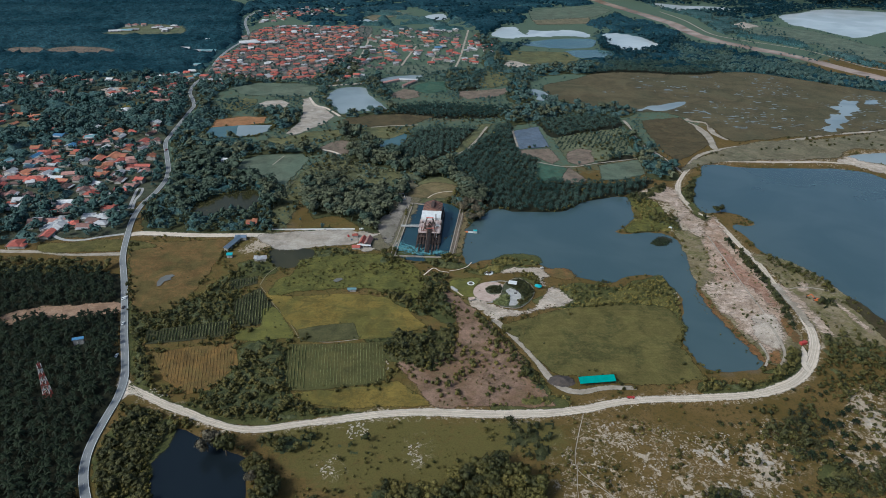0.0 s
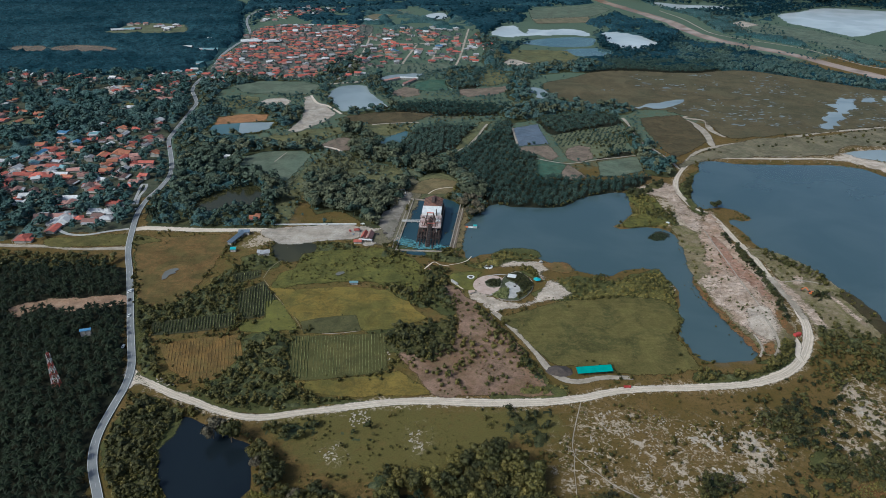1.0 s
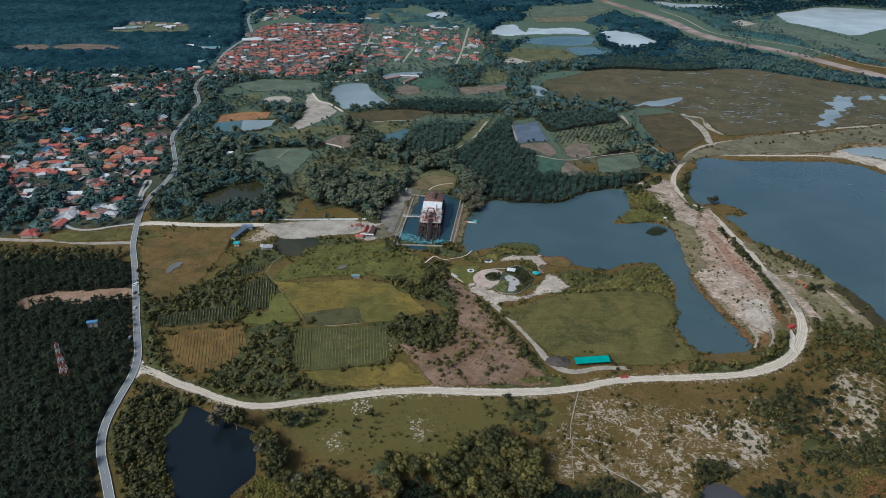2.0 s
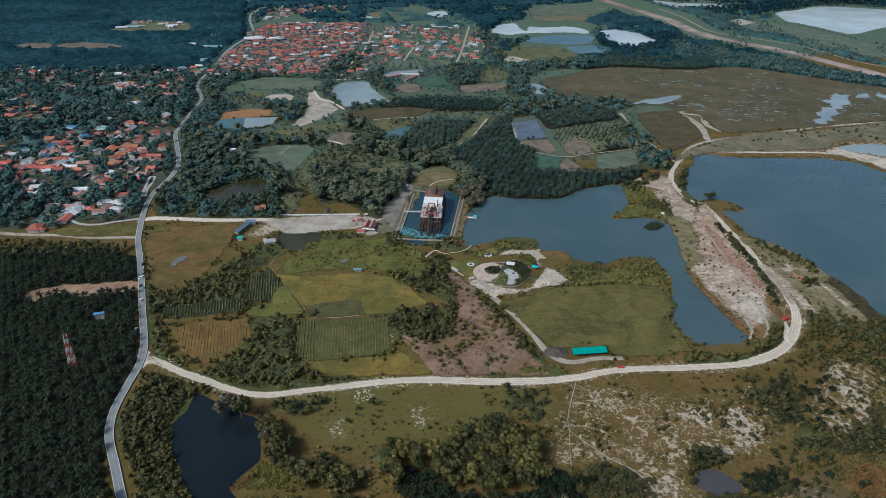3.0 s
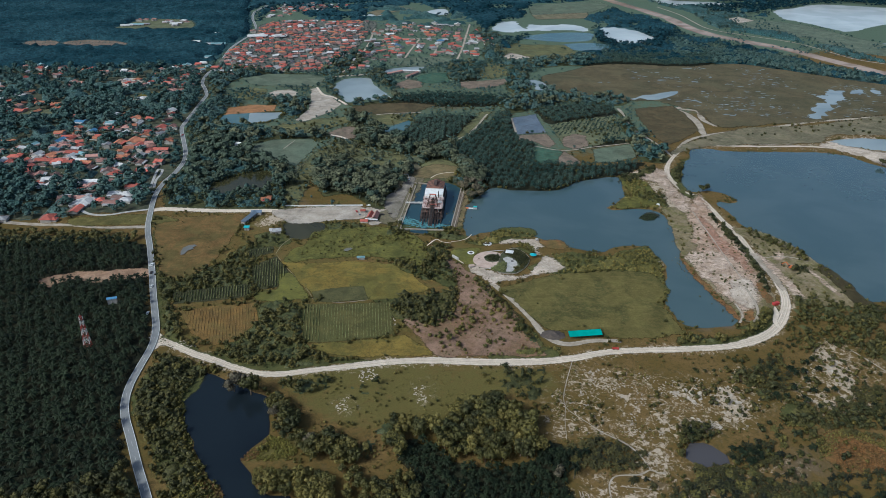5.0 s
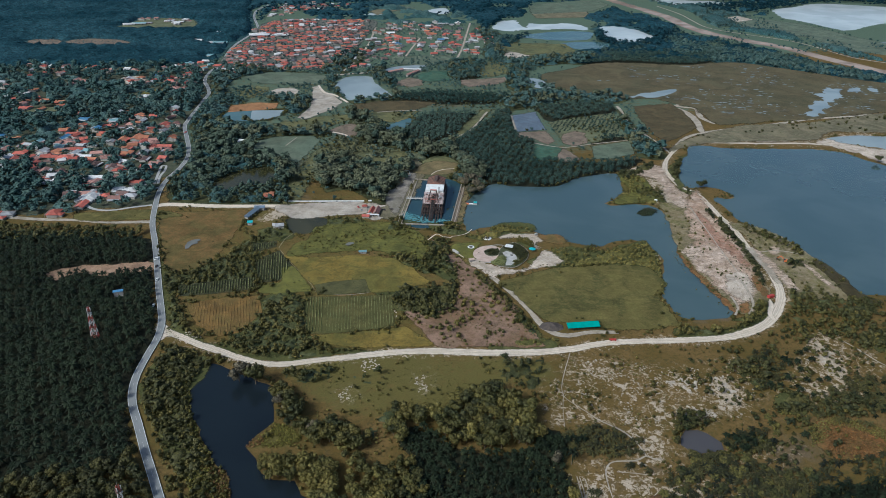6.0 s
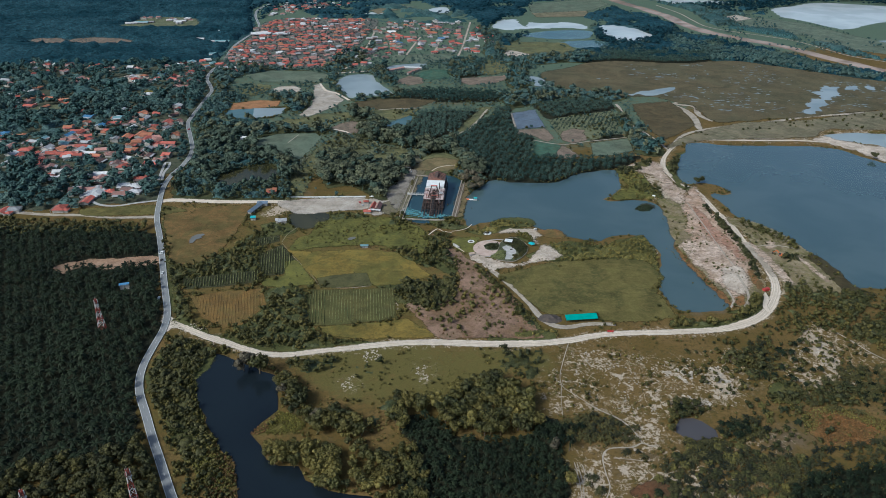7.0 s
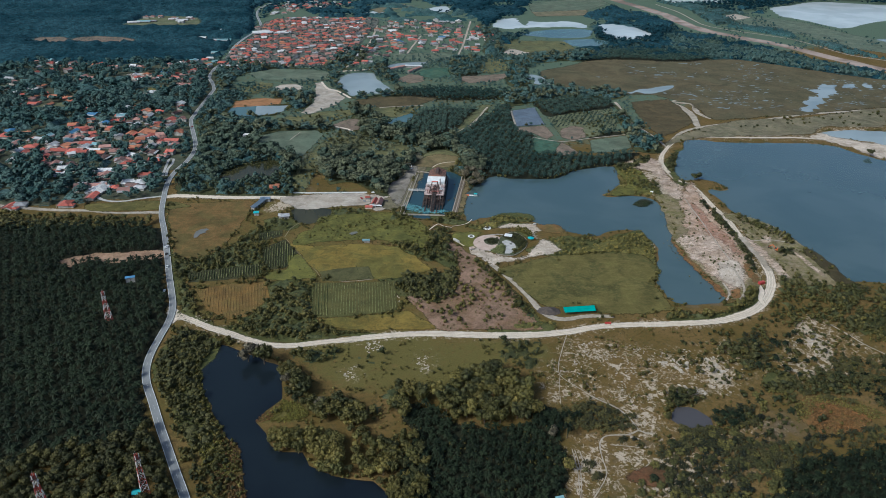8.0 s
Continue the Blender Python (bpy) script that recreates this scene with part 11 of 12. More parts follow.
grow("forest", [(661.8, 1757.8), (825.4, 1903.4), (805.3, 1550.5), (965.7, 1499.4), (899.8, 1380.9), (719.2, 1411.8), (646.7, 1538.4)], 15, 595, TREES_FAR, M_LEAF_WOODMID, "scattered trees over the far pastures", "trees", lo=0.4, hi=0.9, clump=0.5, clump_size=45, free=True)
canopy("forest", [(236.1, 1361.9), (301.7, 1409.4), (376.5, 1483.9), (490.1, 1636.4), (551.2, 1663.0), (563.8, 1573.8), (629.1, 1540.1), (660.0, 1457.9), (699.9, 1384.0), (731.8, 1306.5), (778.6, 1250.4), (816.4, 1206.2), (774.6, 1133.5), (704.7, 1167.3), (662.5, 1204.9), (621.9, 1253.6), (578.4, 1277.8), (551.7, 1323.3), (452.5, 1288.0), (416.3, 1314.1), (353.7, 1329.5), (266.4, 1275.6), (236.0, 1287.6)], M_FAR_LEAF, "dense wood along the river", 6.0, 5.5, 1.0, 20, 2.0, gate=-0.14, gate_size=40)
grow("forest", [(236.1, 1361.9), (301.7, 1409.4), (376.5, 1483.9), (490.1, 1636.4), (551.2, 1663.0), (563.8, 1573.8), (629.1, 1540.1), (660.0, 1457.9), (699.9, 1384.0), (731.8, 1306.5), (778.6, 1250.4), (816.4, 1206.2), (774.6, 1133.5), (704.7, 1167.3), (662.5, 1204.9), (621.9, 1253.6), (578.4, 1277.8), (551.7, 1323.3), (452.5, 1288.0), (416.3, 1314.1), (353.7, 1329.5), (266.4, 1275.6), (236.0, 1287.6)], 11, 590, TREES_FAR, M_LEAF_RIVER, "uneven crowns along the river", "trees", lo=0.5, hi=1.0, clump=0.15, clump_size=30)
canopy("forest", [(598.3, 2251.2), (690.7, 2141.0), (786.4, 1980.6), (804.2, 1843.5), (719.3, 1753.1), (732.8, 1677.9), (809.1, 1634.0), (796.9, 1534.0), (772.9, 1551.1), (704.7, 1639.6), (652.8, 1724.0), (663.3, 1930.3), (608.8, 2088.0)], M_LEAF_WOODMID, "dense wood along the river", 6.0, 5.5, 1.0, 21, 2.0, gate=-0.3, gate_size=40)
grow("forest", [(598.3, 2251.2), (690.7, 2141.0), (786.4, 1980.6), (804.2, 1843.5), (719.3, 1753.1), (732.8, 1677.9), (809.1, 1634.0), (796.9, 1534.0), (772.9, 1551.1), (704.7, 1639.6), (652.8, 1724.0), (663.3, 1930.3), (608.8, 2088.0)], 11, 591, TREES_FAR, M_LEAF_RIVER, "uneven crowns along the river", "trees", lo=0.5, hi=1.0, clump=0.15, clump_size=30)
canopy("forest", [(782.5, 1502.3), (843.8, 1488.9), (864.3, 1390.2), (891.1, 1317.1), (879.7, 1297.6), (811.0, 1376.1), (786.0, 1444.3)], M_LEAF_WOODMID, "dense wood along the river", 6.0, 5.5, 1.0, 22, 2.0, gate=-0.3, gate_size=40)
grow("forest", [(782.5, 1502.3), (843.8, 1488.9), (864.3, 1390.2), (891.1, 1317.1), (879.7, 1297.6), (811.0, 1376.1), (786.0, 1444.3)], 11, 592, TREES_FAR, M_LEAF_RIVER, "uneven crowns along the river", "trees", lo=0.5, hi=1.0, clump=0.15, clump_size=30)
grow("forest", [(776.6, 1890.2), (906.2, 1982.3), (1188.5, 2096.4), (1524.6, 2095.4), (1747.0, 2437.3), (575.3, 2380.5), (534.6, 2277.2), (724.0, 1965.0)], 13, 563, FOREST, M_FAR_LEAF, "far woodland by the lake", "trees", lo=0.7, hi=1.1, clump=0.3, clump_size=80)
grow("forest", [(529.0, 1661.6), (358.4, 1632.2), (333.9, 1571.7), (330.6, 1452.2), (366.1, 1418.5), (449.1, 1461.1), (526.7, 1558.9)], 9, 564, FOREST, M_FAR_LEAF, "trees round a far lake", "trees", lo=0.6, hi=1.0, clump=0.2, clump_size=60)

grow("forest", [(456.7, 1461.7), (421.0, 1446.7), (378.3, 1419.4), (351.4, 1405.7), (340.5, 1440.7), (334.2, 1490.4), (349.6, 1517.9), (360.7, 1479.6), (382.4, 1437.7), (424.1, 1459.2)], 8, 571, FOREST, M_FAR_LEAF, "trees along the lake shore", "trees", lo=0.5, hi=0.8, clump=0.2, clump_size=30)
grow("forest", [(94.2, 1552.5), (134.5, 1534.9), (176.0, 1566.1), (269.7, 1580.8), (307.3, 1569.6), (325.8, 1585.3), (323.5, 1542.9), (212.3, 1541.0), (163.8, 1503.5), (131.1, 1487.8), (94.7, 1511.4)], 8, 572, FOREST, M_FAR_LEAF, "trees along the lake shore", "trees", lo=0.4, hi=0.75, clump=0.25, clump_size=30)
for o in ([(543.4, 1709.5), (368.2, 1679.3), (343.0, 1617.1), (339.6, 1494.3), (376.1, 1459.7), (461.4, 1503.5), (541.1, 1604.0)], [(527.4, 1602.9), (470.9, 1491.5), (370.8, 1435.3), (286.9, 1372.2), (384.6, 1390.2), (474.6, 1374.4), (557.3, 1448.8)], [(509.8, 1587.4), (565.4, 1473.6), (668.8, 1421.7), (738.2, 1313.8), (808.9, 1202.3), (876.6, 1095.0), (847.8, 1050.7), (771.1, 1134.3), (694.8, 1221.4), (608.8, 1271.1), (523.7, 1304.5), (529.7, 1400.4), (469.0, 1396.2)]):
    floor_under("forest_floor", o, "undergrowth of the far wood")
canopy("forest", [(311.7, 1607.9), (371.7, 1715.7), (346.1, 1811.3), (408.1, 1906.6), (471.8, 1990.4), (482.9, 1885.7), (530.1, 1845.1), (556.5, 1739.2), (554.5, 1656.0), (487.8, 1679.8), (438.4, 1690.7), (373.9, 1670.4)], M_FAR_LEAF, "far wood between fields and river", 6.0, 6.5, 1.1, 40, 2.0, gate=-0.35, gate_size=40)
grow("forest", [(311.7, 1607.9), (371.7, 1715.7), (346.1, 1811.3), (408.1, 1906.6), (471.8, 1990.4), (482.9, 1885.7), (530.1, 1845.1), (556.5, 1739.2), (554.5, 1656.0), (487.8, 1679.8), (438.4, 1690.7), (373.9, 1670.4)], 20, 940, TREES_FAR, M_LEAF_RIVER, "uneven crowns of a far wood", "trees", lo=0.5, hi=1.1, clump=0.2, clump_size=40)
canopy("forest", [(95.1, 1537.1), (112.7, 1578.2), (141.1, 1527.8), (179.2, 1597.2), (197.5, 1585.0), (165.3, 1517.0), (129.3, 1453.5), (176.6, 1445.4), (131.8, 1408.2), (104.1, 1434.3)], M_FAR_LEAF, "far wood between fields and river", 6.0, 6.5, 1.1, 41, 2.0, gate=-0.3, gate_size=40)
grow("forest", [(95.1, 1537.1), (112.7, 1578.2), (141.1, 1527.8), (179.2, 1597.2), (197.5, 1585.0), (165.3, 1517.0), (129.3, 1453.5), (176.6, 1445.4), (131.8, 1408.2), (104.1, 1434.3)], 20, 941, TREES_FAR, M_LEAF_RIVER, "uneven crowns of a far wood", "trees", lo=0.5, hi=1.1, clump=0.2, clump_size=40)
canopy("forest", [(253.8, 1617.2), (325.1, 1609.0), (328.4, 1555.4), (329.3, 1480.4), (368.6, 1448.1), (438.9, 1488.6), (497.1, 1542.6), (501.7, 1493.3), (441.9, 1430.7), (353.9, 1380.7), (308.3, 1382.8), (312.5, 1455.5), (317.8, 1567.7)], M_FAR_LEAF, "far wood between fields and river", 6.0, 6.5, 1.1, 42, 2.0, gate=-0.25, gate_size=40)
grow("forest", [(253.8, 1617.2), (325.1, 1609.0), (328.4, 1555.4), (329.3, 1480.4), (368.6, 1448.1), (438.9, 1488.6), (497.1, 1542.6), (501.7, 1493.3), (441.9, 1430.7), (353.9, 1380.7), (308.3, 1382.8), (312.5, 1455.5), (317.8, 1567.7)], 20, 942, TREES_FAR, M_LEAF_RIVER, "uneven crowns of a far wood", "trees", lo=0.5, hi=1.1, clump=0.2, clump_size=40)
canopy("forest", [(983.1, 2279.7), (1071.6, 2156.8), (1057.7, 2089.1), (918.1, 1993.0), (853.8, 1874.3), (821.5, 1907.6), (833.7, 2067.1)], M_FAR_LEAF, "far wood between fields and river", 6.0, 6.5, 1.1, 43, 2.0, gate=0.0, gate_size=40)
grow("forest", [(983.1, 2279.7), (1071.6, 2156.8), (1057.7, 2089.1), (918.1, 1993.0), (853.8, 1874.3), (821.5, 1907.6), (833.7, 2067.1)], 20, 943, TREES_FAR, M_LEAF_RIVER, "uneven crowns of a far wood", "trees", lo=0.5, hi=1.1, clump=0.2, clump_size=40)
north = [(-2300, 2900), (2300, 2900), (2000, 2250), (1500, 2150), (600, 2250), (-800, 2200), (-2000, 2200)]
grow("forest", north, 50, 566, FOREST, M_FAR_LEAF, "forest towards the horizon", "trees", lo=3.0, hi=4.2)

# ---------- broken limestone and rubble ----------
RUBBLE = [(CUBE * np.random.RandomState(150 + s).uniform(0.55, 1.3, (8, 3)) * np.array([1.3, 0.8, 0.30]), CUBE_F) for s in range(6)]


def scatter_rubble(k, o, sp, cl, lo, hi):
    planted("rubble", scattered(o, sp, 660 + k, clump=cl, clump_size=9, pad=0.0, free=k in (0, 1)), RUBBLE, M_ROCK, "scattered broken limestone on thin soil", "rubble", k, lo, hi)


scatter_rubble(0, [(249.1, 474.5), (258.3, 468.3), (256.9, 447.5), (255.6, 427.9), (248.5, 416.4), (241.8, 421.8), (238.3, 431.2), (239.7, 446.9)], 1.7, 0.35, 0.3, 1.0)
scatter_rubble(1, [(262.4, 600.2), (271.4, 571.5), (278.9, 510.9), (274.7, 471.0), (263.5, 468.5), (259.9, 516.3), (258.0, 557.3)], 2.2, 0.55, 0.25, 0.8)
scatter_rubble(2, [(241.1, 611.6), (247.6, 561.0), (252.0, 492.4), (245.0, 459.4), (233.8, 497.5), (230.2, 546.9)], 2.2, 0.6, 0.25, 0.7)
scatter_rubble(3, [(71.5, 306.5), (89.5, 334.1), (115.8, 340.6), (139.7, 334.1), (172.3, 331.5), (214.0, 343.4), (218.8, 317.1), (197.4, 280.5), (175.4, 277.1), (150.7, 269.6), (117.1, 268.8), (81.1, 276.3)], 2.4, 0.74, 0.25, 1.2)
scatter_rubble(4, [(261.9, 346.3), (291.7, 374.0), (296.4, 347.2), (290.7, 319.1), (268.3, 290.1), (247.6, 295.6)], 2.6, 0.72, 0.25, 1.3)
scatter_rubble(5, [(304.1, 505.8), (330.5, 504.4), (337.7, 473.1), (335.8, 437.2), (303.0, 441.0), (287.1, 450.5)], 2.8, 0.7, 0.3, 1.5)
scatter_rubble(6, [(-73.1, 299.4), (-58.1, 306.2), (-52.4, 290.6), (-66.3, 284.2)], 2.4, 0.6, 0.25, 0.9)
scatter_rubble(7, [(290.5, 791.0), (347.4, 828.7), (478.4, 844.8), (584.2, 797.9), (569.2, 770.8), (463.5, 810.5), (339.8, 804.7)], 3.0, 0.6, 0.4, 1.1)
scatter_rubble(8, [(116.5, 266.0), (133.0, 258.3), (132.1, 241.2), (119.0, 244.9)], 2.0, 0.6, 0.2, 0.6)
scatter_rubble(9, [(221.0, 714.6), (263.1, 716.4), (263.0, 612.4), (241.1, 611.6), (226.0, 677.5)], 2.4, 0.6, 0.3, 0.9)

# ---------- scrub, tufts and reeds over the open ground ----------
open_land = [(-222.4, 332.4), (-112.0, 335.5), (91.6, 348.7), (261.8, 377.1), (371.5, 414.8), (435.5, 382.3), (286.0, 164.5), (-168.1, 154.8)]
grow("scrub", open_land, 4.5, 600, SHRUBS, M_LEAF, "low scattered scrub on rough grass", "bushes", lo=0.25, hi=1.3, clump=0.86, clump_size=22)
grow("scrub", open_land, 4.5, 601, SHRUBS, M_LEAF_OLIVE, "olive weeds and low bushes", "bushes", lo=0.25, hi=0.9, clump=0.74, clump_size=17)
grow("tufts", open_land, 3.6, 602, TUFTS, M_LEAF_OLIVE, "dry grass tufts", "grass", lo=0.3, hi=0.8, clump=0.78, clump_size=18)
behind = [(-170, -190), (170, -190), (190, 150), (-170, 150)]
grow("scrub", behind, 7.5, 613, SHRUBS, M_LEAF_OLIVE, "olive weeds and low bushes", "bushes", lo=0.4, hi=1.1, clump=0.6, clump_size=24)
middle = [(-247.4, 453.4), (-285.1, 590.8), (-166.3, 603.1), (-61.4, 683.5), (26.1, 687.2), (22.7, 532.8), (117.0, 523.5), (197.2, 490.5), (175.9, 374.5), (74.4, 348.2), (-78.5, 336.5), (-154.7, 337.9), (-205.8, 363.1)]
grow("scrub", middle, 4.6, 603, SHRUBS, M_LEAF_OLIVE, "low scrub between the fields", "bushes", lo=0.3, hi=1.2, clump=0.8, clump_size=25)
grow("tufts", middle, 4.5, 604, TUFTS, M_LEAF_OLIVE, "weeds and grass tufts", "grass", lo=0.3, hi=1.0, clump=0.6, clump_size=25)
dead = [(-16.7, 531.3), (5.8, 495.4), (40.5, 440.4), (61.3, 394.5), (71.1, 357.2), (-2.9, 352.0), (-19.0, 376.8), (-30.5, 397.8), (1.0, 412.3), (11.7, 441.5), (0.5, 483.7)]
grow("dead_bushes", dead, 4.5, 605, TUFTS, M_LEAF_GREY, "dry brown brush and stumps", "bushes", lo=0.5, hi=1.1, clump=0.8, clump_size=14)
grow("scrub", dead, 6.0, 615, SHRUBS, M_LEAF_OLIVE, "olive and yellow regrowth on cut land", "bushes", lo=0.4, hi=1.5, clump=0.82, clump_size=16)
grow("scrub", dead, 5.0, 616, SHRUBS, M_RUST, "rusty dead bushes on cut land", "bushes", lo=0.3, hi=0.8, clump=0.8, clump_size=12)
fields_mid = [(-274.1, 674.3), (-274.8, 861.2), (-152.4, 968.9), (99.7, 1050.3), (261.0, 930.4), (266.7, 757.1), (141.4, 692.2), (39.6, 687.8), (-62.8, 702.2), (-166.3, 603.1), (-251.4, 599.8)]
grow("scrub", fields_mid, 10.0, 606, SHRUBS, M_LEAF, "scrub and hedges between far fields", "bushes", lo=0.3, hi=1.9, clump=0.5, clump_size=40)
spit = [(248.7, 627.6), (276.4, 568.9), (288.6, 493.7), (297.3, 450.9), (259.5, 393.7), (216.2, 388.1), (249.4, 429.6), (227.5, 503.1), (234.8, 567.4)]
grow("scrub", spit, 7, 607, SHRUBS, M_LEAF_OLIVE, "weeds on the sand spit", "bushes", lo=0.4, hi=1.0, clump=0.5, clump_size=20)
east = [(295.2, 556.0), (336.9, 519.0), (348.3, 432.8), (406.3, 415.9), (395.4, 397.9), (298.7, 431.2), (294.0, 493.9)]
grow("scrub", east, 7, 608, SHRUBS, M_LEAF, "weeds along the shore", "bushes", lo=0.5, hi=1.2, clump=0.4, clump_size=22)
far_fields = [(-343.2, 958.5), (-360.6, 1159.1), (-203.5, 1199.9), (73.3, 1304.4), (239.7, 1368.9), (160.6, 1090.5), (98.4, 1032.6), (-82.3, 972.8), (-163.3, 922.6)]
grow("hedge_trees", far_fields, 9, 609, TREES_FAR, M_LEAF_MID, "hedgerow trees between far fields", "trees", lo=0.4, hi=0.8, clump=0.62, clump_size=50)
grow("hedge_trees", [(303.7, 838.8), (376.5, 894.2), (678.3, 967.2), (808.0, 989.5), (714.9, 846.3), (630.0, 880.2), (494.2, 881.3), (355.3, 829.1)], 13, 610, SHRUBS, M_LEAF, "low scrub by the marsh track", "bushes", lo=0.8, hi=2.0, clump=0.55, clump_size=40)


right_land = [(217.2, 352.4), (275.4, 377.5), (361.5, 396.8), (412.5, 381.6), (348.6, 283.3), (286.9, 281.7), (248.5, 280.7), (235.8, 286.2), (204.9, 285.4)]
grow("scrub", right_land, 5.5, 612, TREES, M_LEAF, "dark bushes on the rough slope", "bushes", lo=0.2, hi=0.5, clump=0.68, clump_size=28)
HEDGED = []
HEDGED.append([(-288.4, 572.9), (-199.6, 583.7), (-200.2, 557.9), (-203.3, 534.8), (-205.7, 493.8), (-214.6, 465.2), (-234.1, 451.7), (-252.6, 474.9), (-272.3, 522.0)])
HEDGED.append([(-208.2, 403.8), (-184.4, 411.0), (-152.7, 417.6), (-142.8, 391.7), (-153.3, 364.7), (-168.1, 357.9), (-189.2, 373.3)])
HEDGED.append([(-223.8, 431.7), (-192.7, 439.8), (-162.2, 448.9), (-156.1, 428.1), (-186.8, 419.4), (-217.7, 413.7)])
HEDGED.append([(-170.4, 476.7), (-152.8, 496.8), (-135.2, 467.9), (-140.2, 442.5), (-157.3, 436.9)])
HEDGED.append([(45.7, 444.6), (58.8, 453.2), (109.8, 474.1), (173.1, 478.5), (188.1, 459.6), (179.5, 422.6), (183.0, 387.1), (163.4, 378.2), (128.9, 374.8)])
HEDGED.append([(111.3, 1370.9), (134.8, 1448.0), (204.9, 1471.7), (256.6, 1403.8), (275.1, 1371.4), (234.2, 1330.9), (153.3, 1320.2)])
HEDGED.append([(694.6, 1738.2), (817.8, 1833.7), (902.7, 1755.6), (943.0, 1607.1), (980.0, 1510.3), (1018.3, 1423.5), (912.2, 1388.3), (858.8, 1441.0), (825.8, 1584.2), (731.6, 1648.1)])
HEDGED.append([(-114.0, 418.9), (-40.7, 423.1), (-36.5, 376.3), (-82.4, 363.6), (-104.6, 362.2)])


def hedges():
    """Bushes along the field edges, with gaps."""
    r = np.random.RandomState(31)
    near_, far_ = [], []
    for k, o in enumerate(HEDGED):
        line = smooth_line(o, 3.0, True)
        for _ in range(2):
            q = line + r.normal(size=line.shape) * (2.6 if line[:, 1].mean() < 700 else 3.0)
            f = np.array([noise.noise((x / 30, y / 30, 2.0 + k)) for x, y in q])
            q = q[f > r.uniform(-0.08, 0.4, len(q))]
            (near_ if line[:, 1].mean() < 700 else far_).append(q)
    planted("hedge", np.concatenate(near_), SHRUBS, M_LEAF, "uneven green hedge along field edges", "hedge", 5, 0.5, 1.4)
    planted("hedge", np.concatenate(far_)[::3], TREES_FAR, M_LEAF_MID, "hedgerow trees along far fields", "hedge", 6, 0.3, 0.7)


hedges()


def verges():
    """Weeds and tufts straggling over the field edges."""
    r = np.random.RandomState(91)
    spots_ = []
    for k, line in enumerate(EDGES):
        for w in (2.5, 6.0):
            q = line + r.normal(size=line.shape) * w
            f = np.array([noise.noise((x / 12, y / 12, 4.0 + k)) for x, y in q])
            spots_.append(q[f > r.uniform(-0.05, 0.5, len(q))])
    P = np.concatenate(spots_)
    ok = np.ones(len(P), bool)
    for line, w in WAYS:
        ok &= distance(P, line) > w
    P = P[ok]
    pick = r.uniform(size=len(P)) < 0.5
    planted("verge_weeds", P[pick], TUFTS, M_LEAF_OLIVE, "straggling olive weeds along field edges", "grass", 3, 0.3, 1.1)
    planted("verge_weeds", P[~pick], TUFTS, M_LEAF, "straggling green weeds along field edges", "grass", 4, 0.3, 1.2)


verges()


def lakeside():
    """A fringe of reeds and bushes along the waters' edges."""
    r = np.random.RandomState(77)
    spots_ = []
    for line, rim in WATERS:
        if line[:, 1].min() > 1000 or rim < 3:
            continue
        d = np.roll(line, -1, 0) - line
        nrm = np.c_[d[:, 1], -d[:, 0]] / np.maximum(1e-6, np.hypot(d[:, 0], d[:, 1]))[:, None]
        for k in range(5):
            q = line + nrm * r.uniform(0.2, 5.5, (len(line), 1)) + d * r.uniform(0, 1, (len(line), 1))
            f = np.array([noise.noise((x / 25, y / 25, 5.0)) for x, y in q])
            spots_.append(q[f > r.uniform(-0.35, 0.35, len(q))])
    P = off_limits(np.concatenate(spots_), 0.5)
    half = r.uniform(size=len(P)) < 0.5
    planted("reeds", P[half], TUFTS, M_LEAF_OLIVE, "olive reeds along the water's edge", "reeds", 1, 0.9, 2.2)
    planted("reeds", P[~half], SHRUBS, M_LEAF, "bushes along the water's edge", "bushes", 2, 0.5, 1.2)


lakeside()


def plant_reeds(k, o, mt):
    grow("reeds", o, 1.5, 640 + k, TUFTS, mt, {M_RUST: "dense rusty reeds", M_FERN: "dark tangled water weeds"}.get(mt, "dense yellow-green reeds"), "reeds", lo=0.6, hi=1.3, free=True, clump=0.2, clump_size=9)


plant_reeds(0, [(-117.7, 244.6), (-115.0, 252.5), (-110.3, 255.8), (-107.1, 249.6), (-111.4, 245.3)], M_RUST)
plant_reeds(1, [(-112.4, 249.4), (-105.5, 267.0), (-93.7, 263.4), (-85.1, 252.8), (-94.0, 246.8), (-107.9, 245.4)], M_BRIGHT)
plant_reeds(2, [(-133.3, 228.8), (-123.0, 225.3), (-116.4, 210.7), (-110.6, 193.7), (-104.5, 174.2), (-115.6, 173.9), (-129.5, 197.5), (-132.5, 214.8)], M_RUST)
plant_reeds(3, [(-105.0, 264.7), (-97.7, 264.9), (-85.6, 255.4), (-84.9, 246.0), (-98.0, 248.7)], M_BRIGHT)
plant_reeds(4, [(-174.5, 293.5), (-168.6, 296.8), (-160.3, 275.8), (-150.6, 259.2), (-137.6, 237.5), (-139.1, 231.1), (-151.4, 245.8), (-164.0, 270.0)], M_BRIGHT)
plant_reeds(5, [(-145.2, 228.5), (-133.0, 227.9), (-122.2, 219.7), (-117.3, 202.0), (-126.3, 199.6), (-137.7, 210.2)], M_BRIGHT)
plant_reeds(6, [(-147.2, 226.1), (-136.9, 224.0), (-129.8, 206.0), (-137.3, 203.7)], M_BRIGHT)
plant_reeds(7, [(240.2, 269.2), (256.1, 272.9), (265.3, 265.4), (271.6, 256.4), (263.3, 247.4), (246.1, 245.0), (232.1, 246.7)], M_RUST)
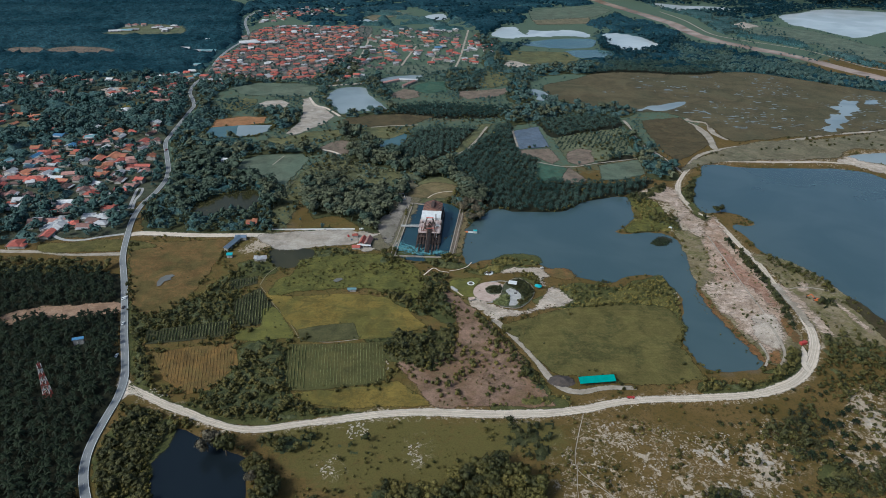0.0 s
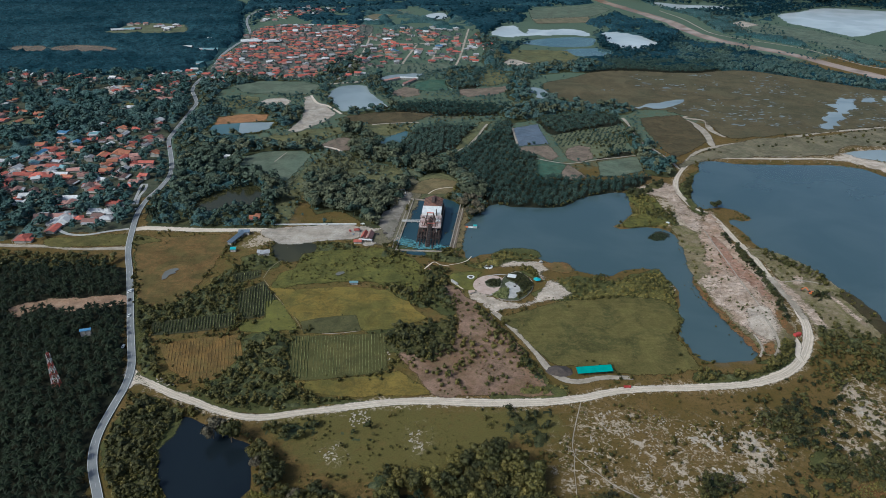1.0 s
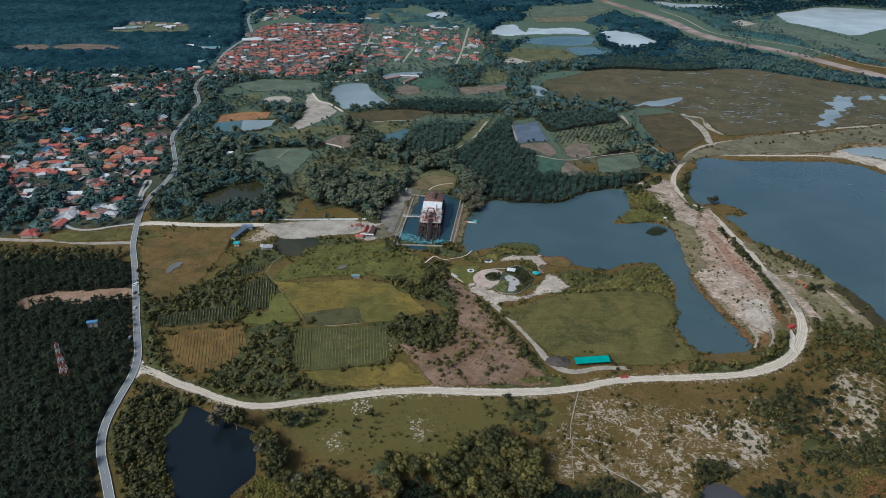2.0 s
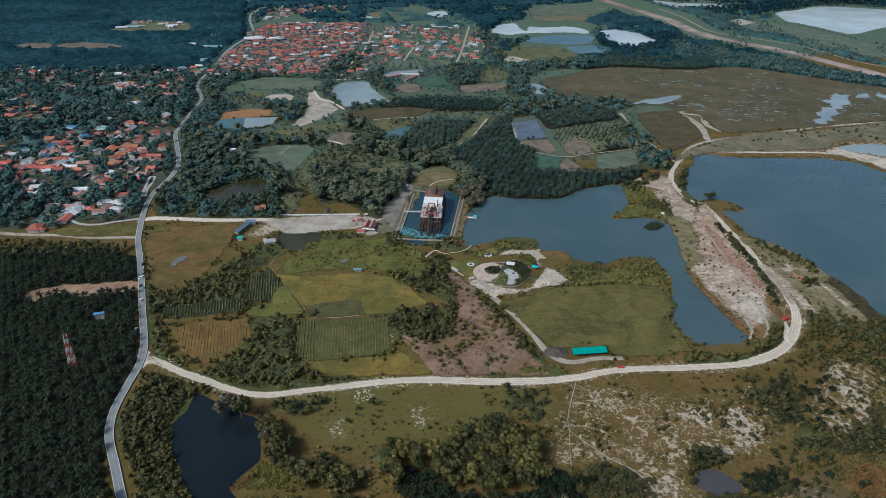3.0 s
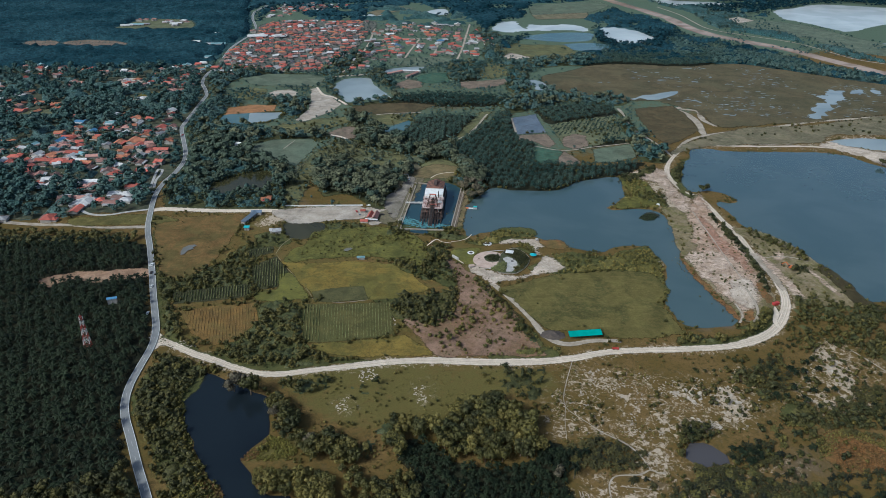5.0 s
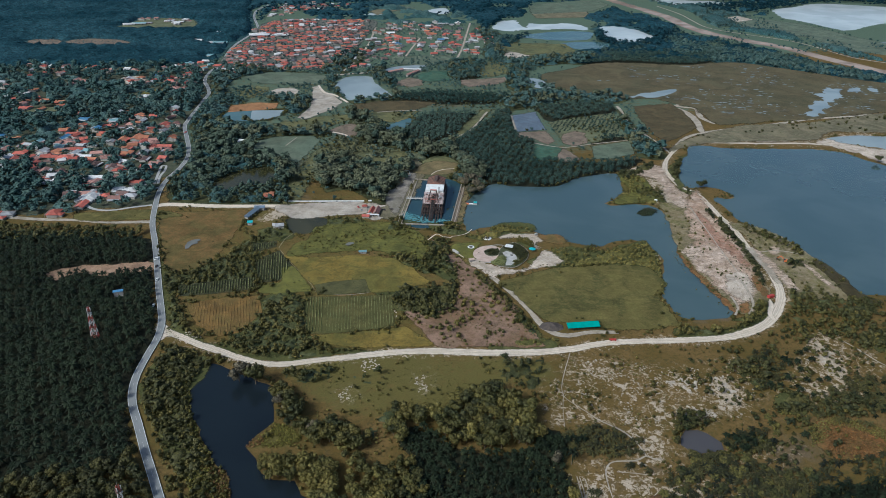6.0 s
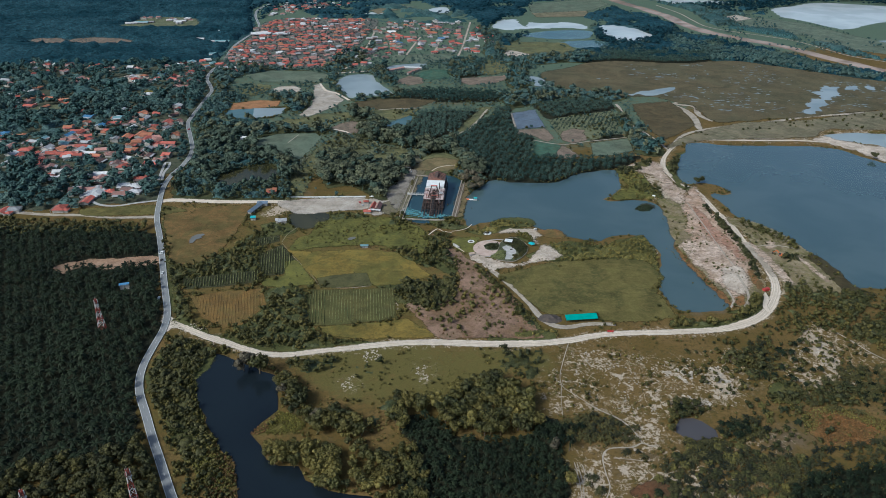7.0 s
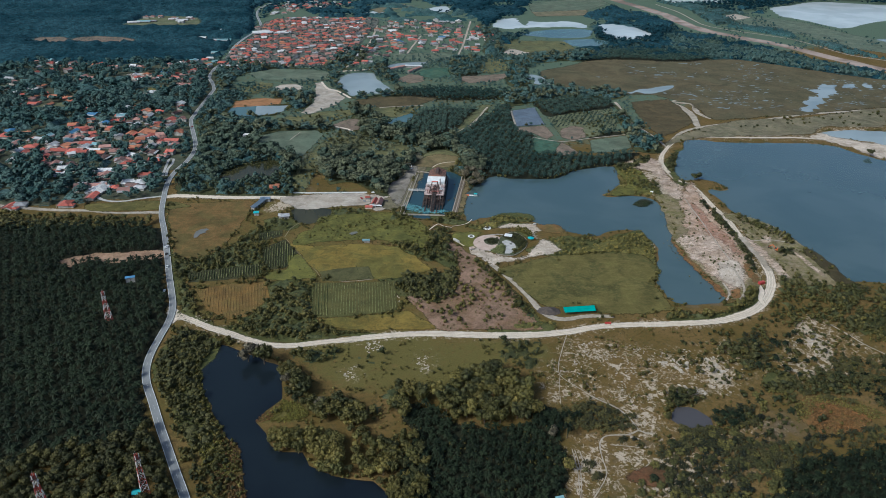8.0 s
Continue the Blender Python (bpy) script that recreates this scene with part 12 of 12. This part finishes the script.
plant_reeds(8, [(232.1, 273.4), (252.4, 280.8), (273.0, 276.7), (286.7, 262.1), (275.3, 256.5), (266.5, 267.6), (246.2, 271.5), (235.2, 258.2), (226.0, 253.7)], M_LEAF_OLIVE)
plant_reeds(11, [(199.1, 590.3), (204.5, 598.0), (210.2, 601.2), (217.2, 599.9), (219.0, 592.6), (213.8, 586.5), (204.6, 583.2)], M_FERN)
for k, (o, sp, mt, txt) in enumerate((
        ([(53.5, 505.9), (60.4, 514.9), (66.8, 516.2), (73.4, 508.7), (76.5, 498.1), (73.5, 488.6), (68.3, 486.4), (64.1, 496.6), (58.6, 505.0)], 1.5, M_LEAF_DARK, "dark green garden shrubs"),
        ([(40.7, 477.4), (48.2, 486.8), (54.1, 492.1), (54.9, 481.9), (52.4, 473.8), (46.5, 474.6)], 1.3, M_VINE, "bright green garden plants"),
        ([(50.5, 498.8), (48.3, 494.3), (43.5, 492.3), (38.9, 494.0), (37.2, 498.4), (39.4, 503.0), (44.2, 505.0), (48.8, 503.3)], 1.9, M_LEAF_DARK, "garden shrubs in the sunken bed"),
        ([(61.9, 482.1), (67.1, 484.3), (72.5, 488.6), (69.6, 479.4), (62.2, 473.2)], 2.0, M_LEAF, "garden shrubs by the wall"),
        ([(66.9, 529.8), (76.5, 530.1), (85.0, 520.2), (82.8, 509.0), (77.1, 514.3), (69.4, 521.9)], 2.0, M_LEAF_OLIVE, "olive bushes beside the sandy path"))):
    planted("garden_plants", scattered(o, sp, 620 + k, free=True), SHRUBS, mt, txt, "bushes", k, 0.5, 1.15)

# ---------- pools in the marsh ----------


def pools():
    r = random.Random(8)
    s = Shape()
    zone = np.array([(232.2, 1057.9), (208.3, 1152.6), (289.1, 1259.7), (442.9, 1265.0), (559.9, 1287.1), (662.1, 1219.3), (722.4, 1171.6), (771.1, 1134.3), (825.0, 1073.9), (791.9, 1020.7), (692.5, 992.7), (599.4, 963.0), (539.0, 944.9), (472.9, 929.9), (425.3, 939.0), (373.1, 1024.2)], float)
    lo, hi = zone.min(0), zone.max(0)
    made = 0
    while made < 430:
        x, y = r.uniform(lo[0], hi[0]), r.uniform(lo[1], hi[1])
        if not inside(np.array([(x, y)]), zone)[0] or noise.noise((x / 60, y / 60, 1.0)) < (-0.05 if x > 330 else 0.32):
            continue
        a, b, n = 0.9 + 4.6 * r.random() ** 2.2, 0.7 + 2.4 * r.random() ** 2, 14
        ph = r.uniform(0, 9)
        s.add([(x + a * math.cos(i * 2 * math.pi / n) * (1 + 1.1 * noise.noise((i * 0.9, ph, 0))), y + b * math.sin(i * 2 * math.pi / n) * (1 + 1.1 * noise.noise((i * 0.9, ph, 4))), 0.91) for i in range(n)], [tuple(range(n))])
        made += 1
    tagged(new("marsh_pools", s.mesh("marsh_pools", M_SKY_SHALLOW)), "many small blue pools in the marsh", "water", "", "stuff")


pools()
sheet("pool", [(541.7, 951.0), (558.3, 976.1), (561.6, 995.2), (579.8, 1015.6), (587.3, 1036.1), (598.7, 1036.8), (603.0, 1030.3), (612.4, 1058.3), (616.8, 1080.0), (628.6, 1080.7), (638.2, 1107.2), (654.8, 1119.7), (657.2, 1108.4), (675.2, 1113.2), (656.2, 1082.3), (651.1, 1060.5), (637.9, 1052.8), (623.8, 1031.4), (609.2, 1023.9), (598.3, 997.2), (583.0, 983.7), (575.8, 964.8), (563.3, 964.1), (552.7, 948.6)], M_SKY_SHALLOW, "large blue pool in the marsh", "water", rough=6, z=0.92)
sheet("pool", [(683.3, 1113.7), (705.5, 1122.7), (701.5, 1107.2), (678.6, 1094.6)], M_SKY_SHALLOW, "blue pool in the marsh", "water", rough=3, z=0.92)
sheet("pool", [(722.8, 1123.7), (733.8, 1116.7), (728.4, 1097.5), (717.5, 1100.6)], M_SKY_SHALLOW, "blue pool in the marsh", "water", rough=3, z=0.92)

# ---------- crop rows ----------


def crop_rows(outline, angle, spacing, width, height, mat, label, seed, gaps=0.1):
    """Planted rows across a plot, each a ridge of leaves of its own."""
    r = random.Random(seed)
    q = np.array(outline, float)
    c = q.mean(0)
    u = np.array([math.cos(radians(angle)), math.sin(radians(angle))])
    v = np.array([-u[1], u[0]])
    half = np.hypot(*(q.max(0) - q.min(0))) / 2
    plot = thing("crop_rows", label, "crop", pose(0, 0, 0), "", "structure")
    for k in np.arange(-half, half, spacing):
        t = np.arange(-half, half, 1.6)
        P = c + np.outer(t, u) + v * (k + r.uniform(-0.15, 0.15))
        ins = inside(P, q)
        if ins.sum() < 4:
            continue
        P = P[ins]
        V, F = [], []
        for i, (x, y) in enumerate(P):
            w, h = width / 2 * r.uniform(0.6, 1.25), height * r.uniform(0.6, 1.2)
            V += [(x - v[0] * w, y - v[1] * w, 0.04), (x + r.uniform(-.15, .15), y + r.uniform(-.15, .15), h), (x + v[0] * w, y + v[1] * w, 0.04)]
            if i and r.random() > gaps:
                o = 3 * i
                F += [(o - 3, o, o + 1, o - 2), (o - 2, o + 1, o + 2, o - 1)]
        if F:
            part("crop_row", mesh_of("crop_row", V, F, mat), plot)


M_STALK = foliage("ochre_stalks", (0.17, 0.105, 0.035), (0.29, 0.17, 0.06))
M_GOLDEN = foliage("golden_stalks", (0.14, 0.112, 0.032), (0.24, 0.185, 0.055))
crop_rows([(-221.5, 430.8), (-192.4, 438.8), (-162.7, 446.9), (-157.3, 429.0), (-187.4, 421.3), (-217.1, 414.6)], 104, 2.2, 0.9, 1.5, M_STAKED, "rows of green vines on dark soil", 1)
crop_rows([(-169.1, 475.6), (-152.0, 493.3), (-136.8, 467.9), (-140.9, 443.5), (-157.3, 438.9)], 101.5, 2.2, 0.9, 1.5, M_STAKED, "rows of green vines on dark soil", 2)
crop_rows([(-180.5, 506.6), (-160.2, 513.5), (-158.3, 505.0), (-175.7, 493.7)], 102, 2.2, 0.9, 1.5, M_STAKED, "rows of green vines on dark soil", 3)
crop_rows([(-113.0, 416.1), (-98.7, 416.6), (-90.7, 365.8), (-103.7, 364.6)], 98.5, 2.3, 0.8, 1.0, M_STAKED, "rows of crops with dry gaps", 4)
crop_rows([(-97.3, 416.6), (-43.4, 421.1), (-38.5, 378.7), (-43.6, 374.5), (-89.5, 366.6)], 96.5, 2.3, 0.85, 0.6, M_STAKED, "rows of low green crops", 5, 0.05)
crop_rows([(-104.0, 486.0), (-79.4, 489.0), (-48.0, 482.0), (-29.0, 465.0), (-14.0, 443.0), (-42.8, 428.0), (-62.1, 426.0), (-80.0, 425.0)], 97.5, 3.4, 1.2, 0.35, M_GOLDEN, "faint rows of golden grass crops", 7, 0.35)
crop_rows([(-205.6, 403.0), (-183.9, 409.2), (-153.2, 415.7), (-144.8, 392.5), (-154.1, 367.9), (-169.0, 361.0), (-188.4, 375.0)], 104, 2.3, 1.0, 0.7, M_STALK, "rows of ochre maize stubble", 6, 0.2)
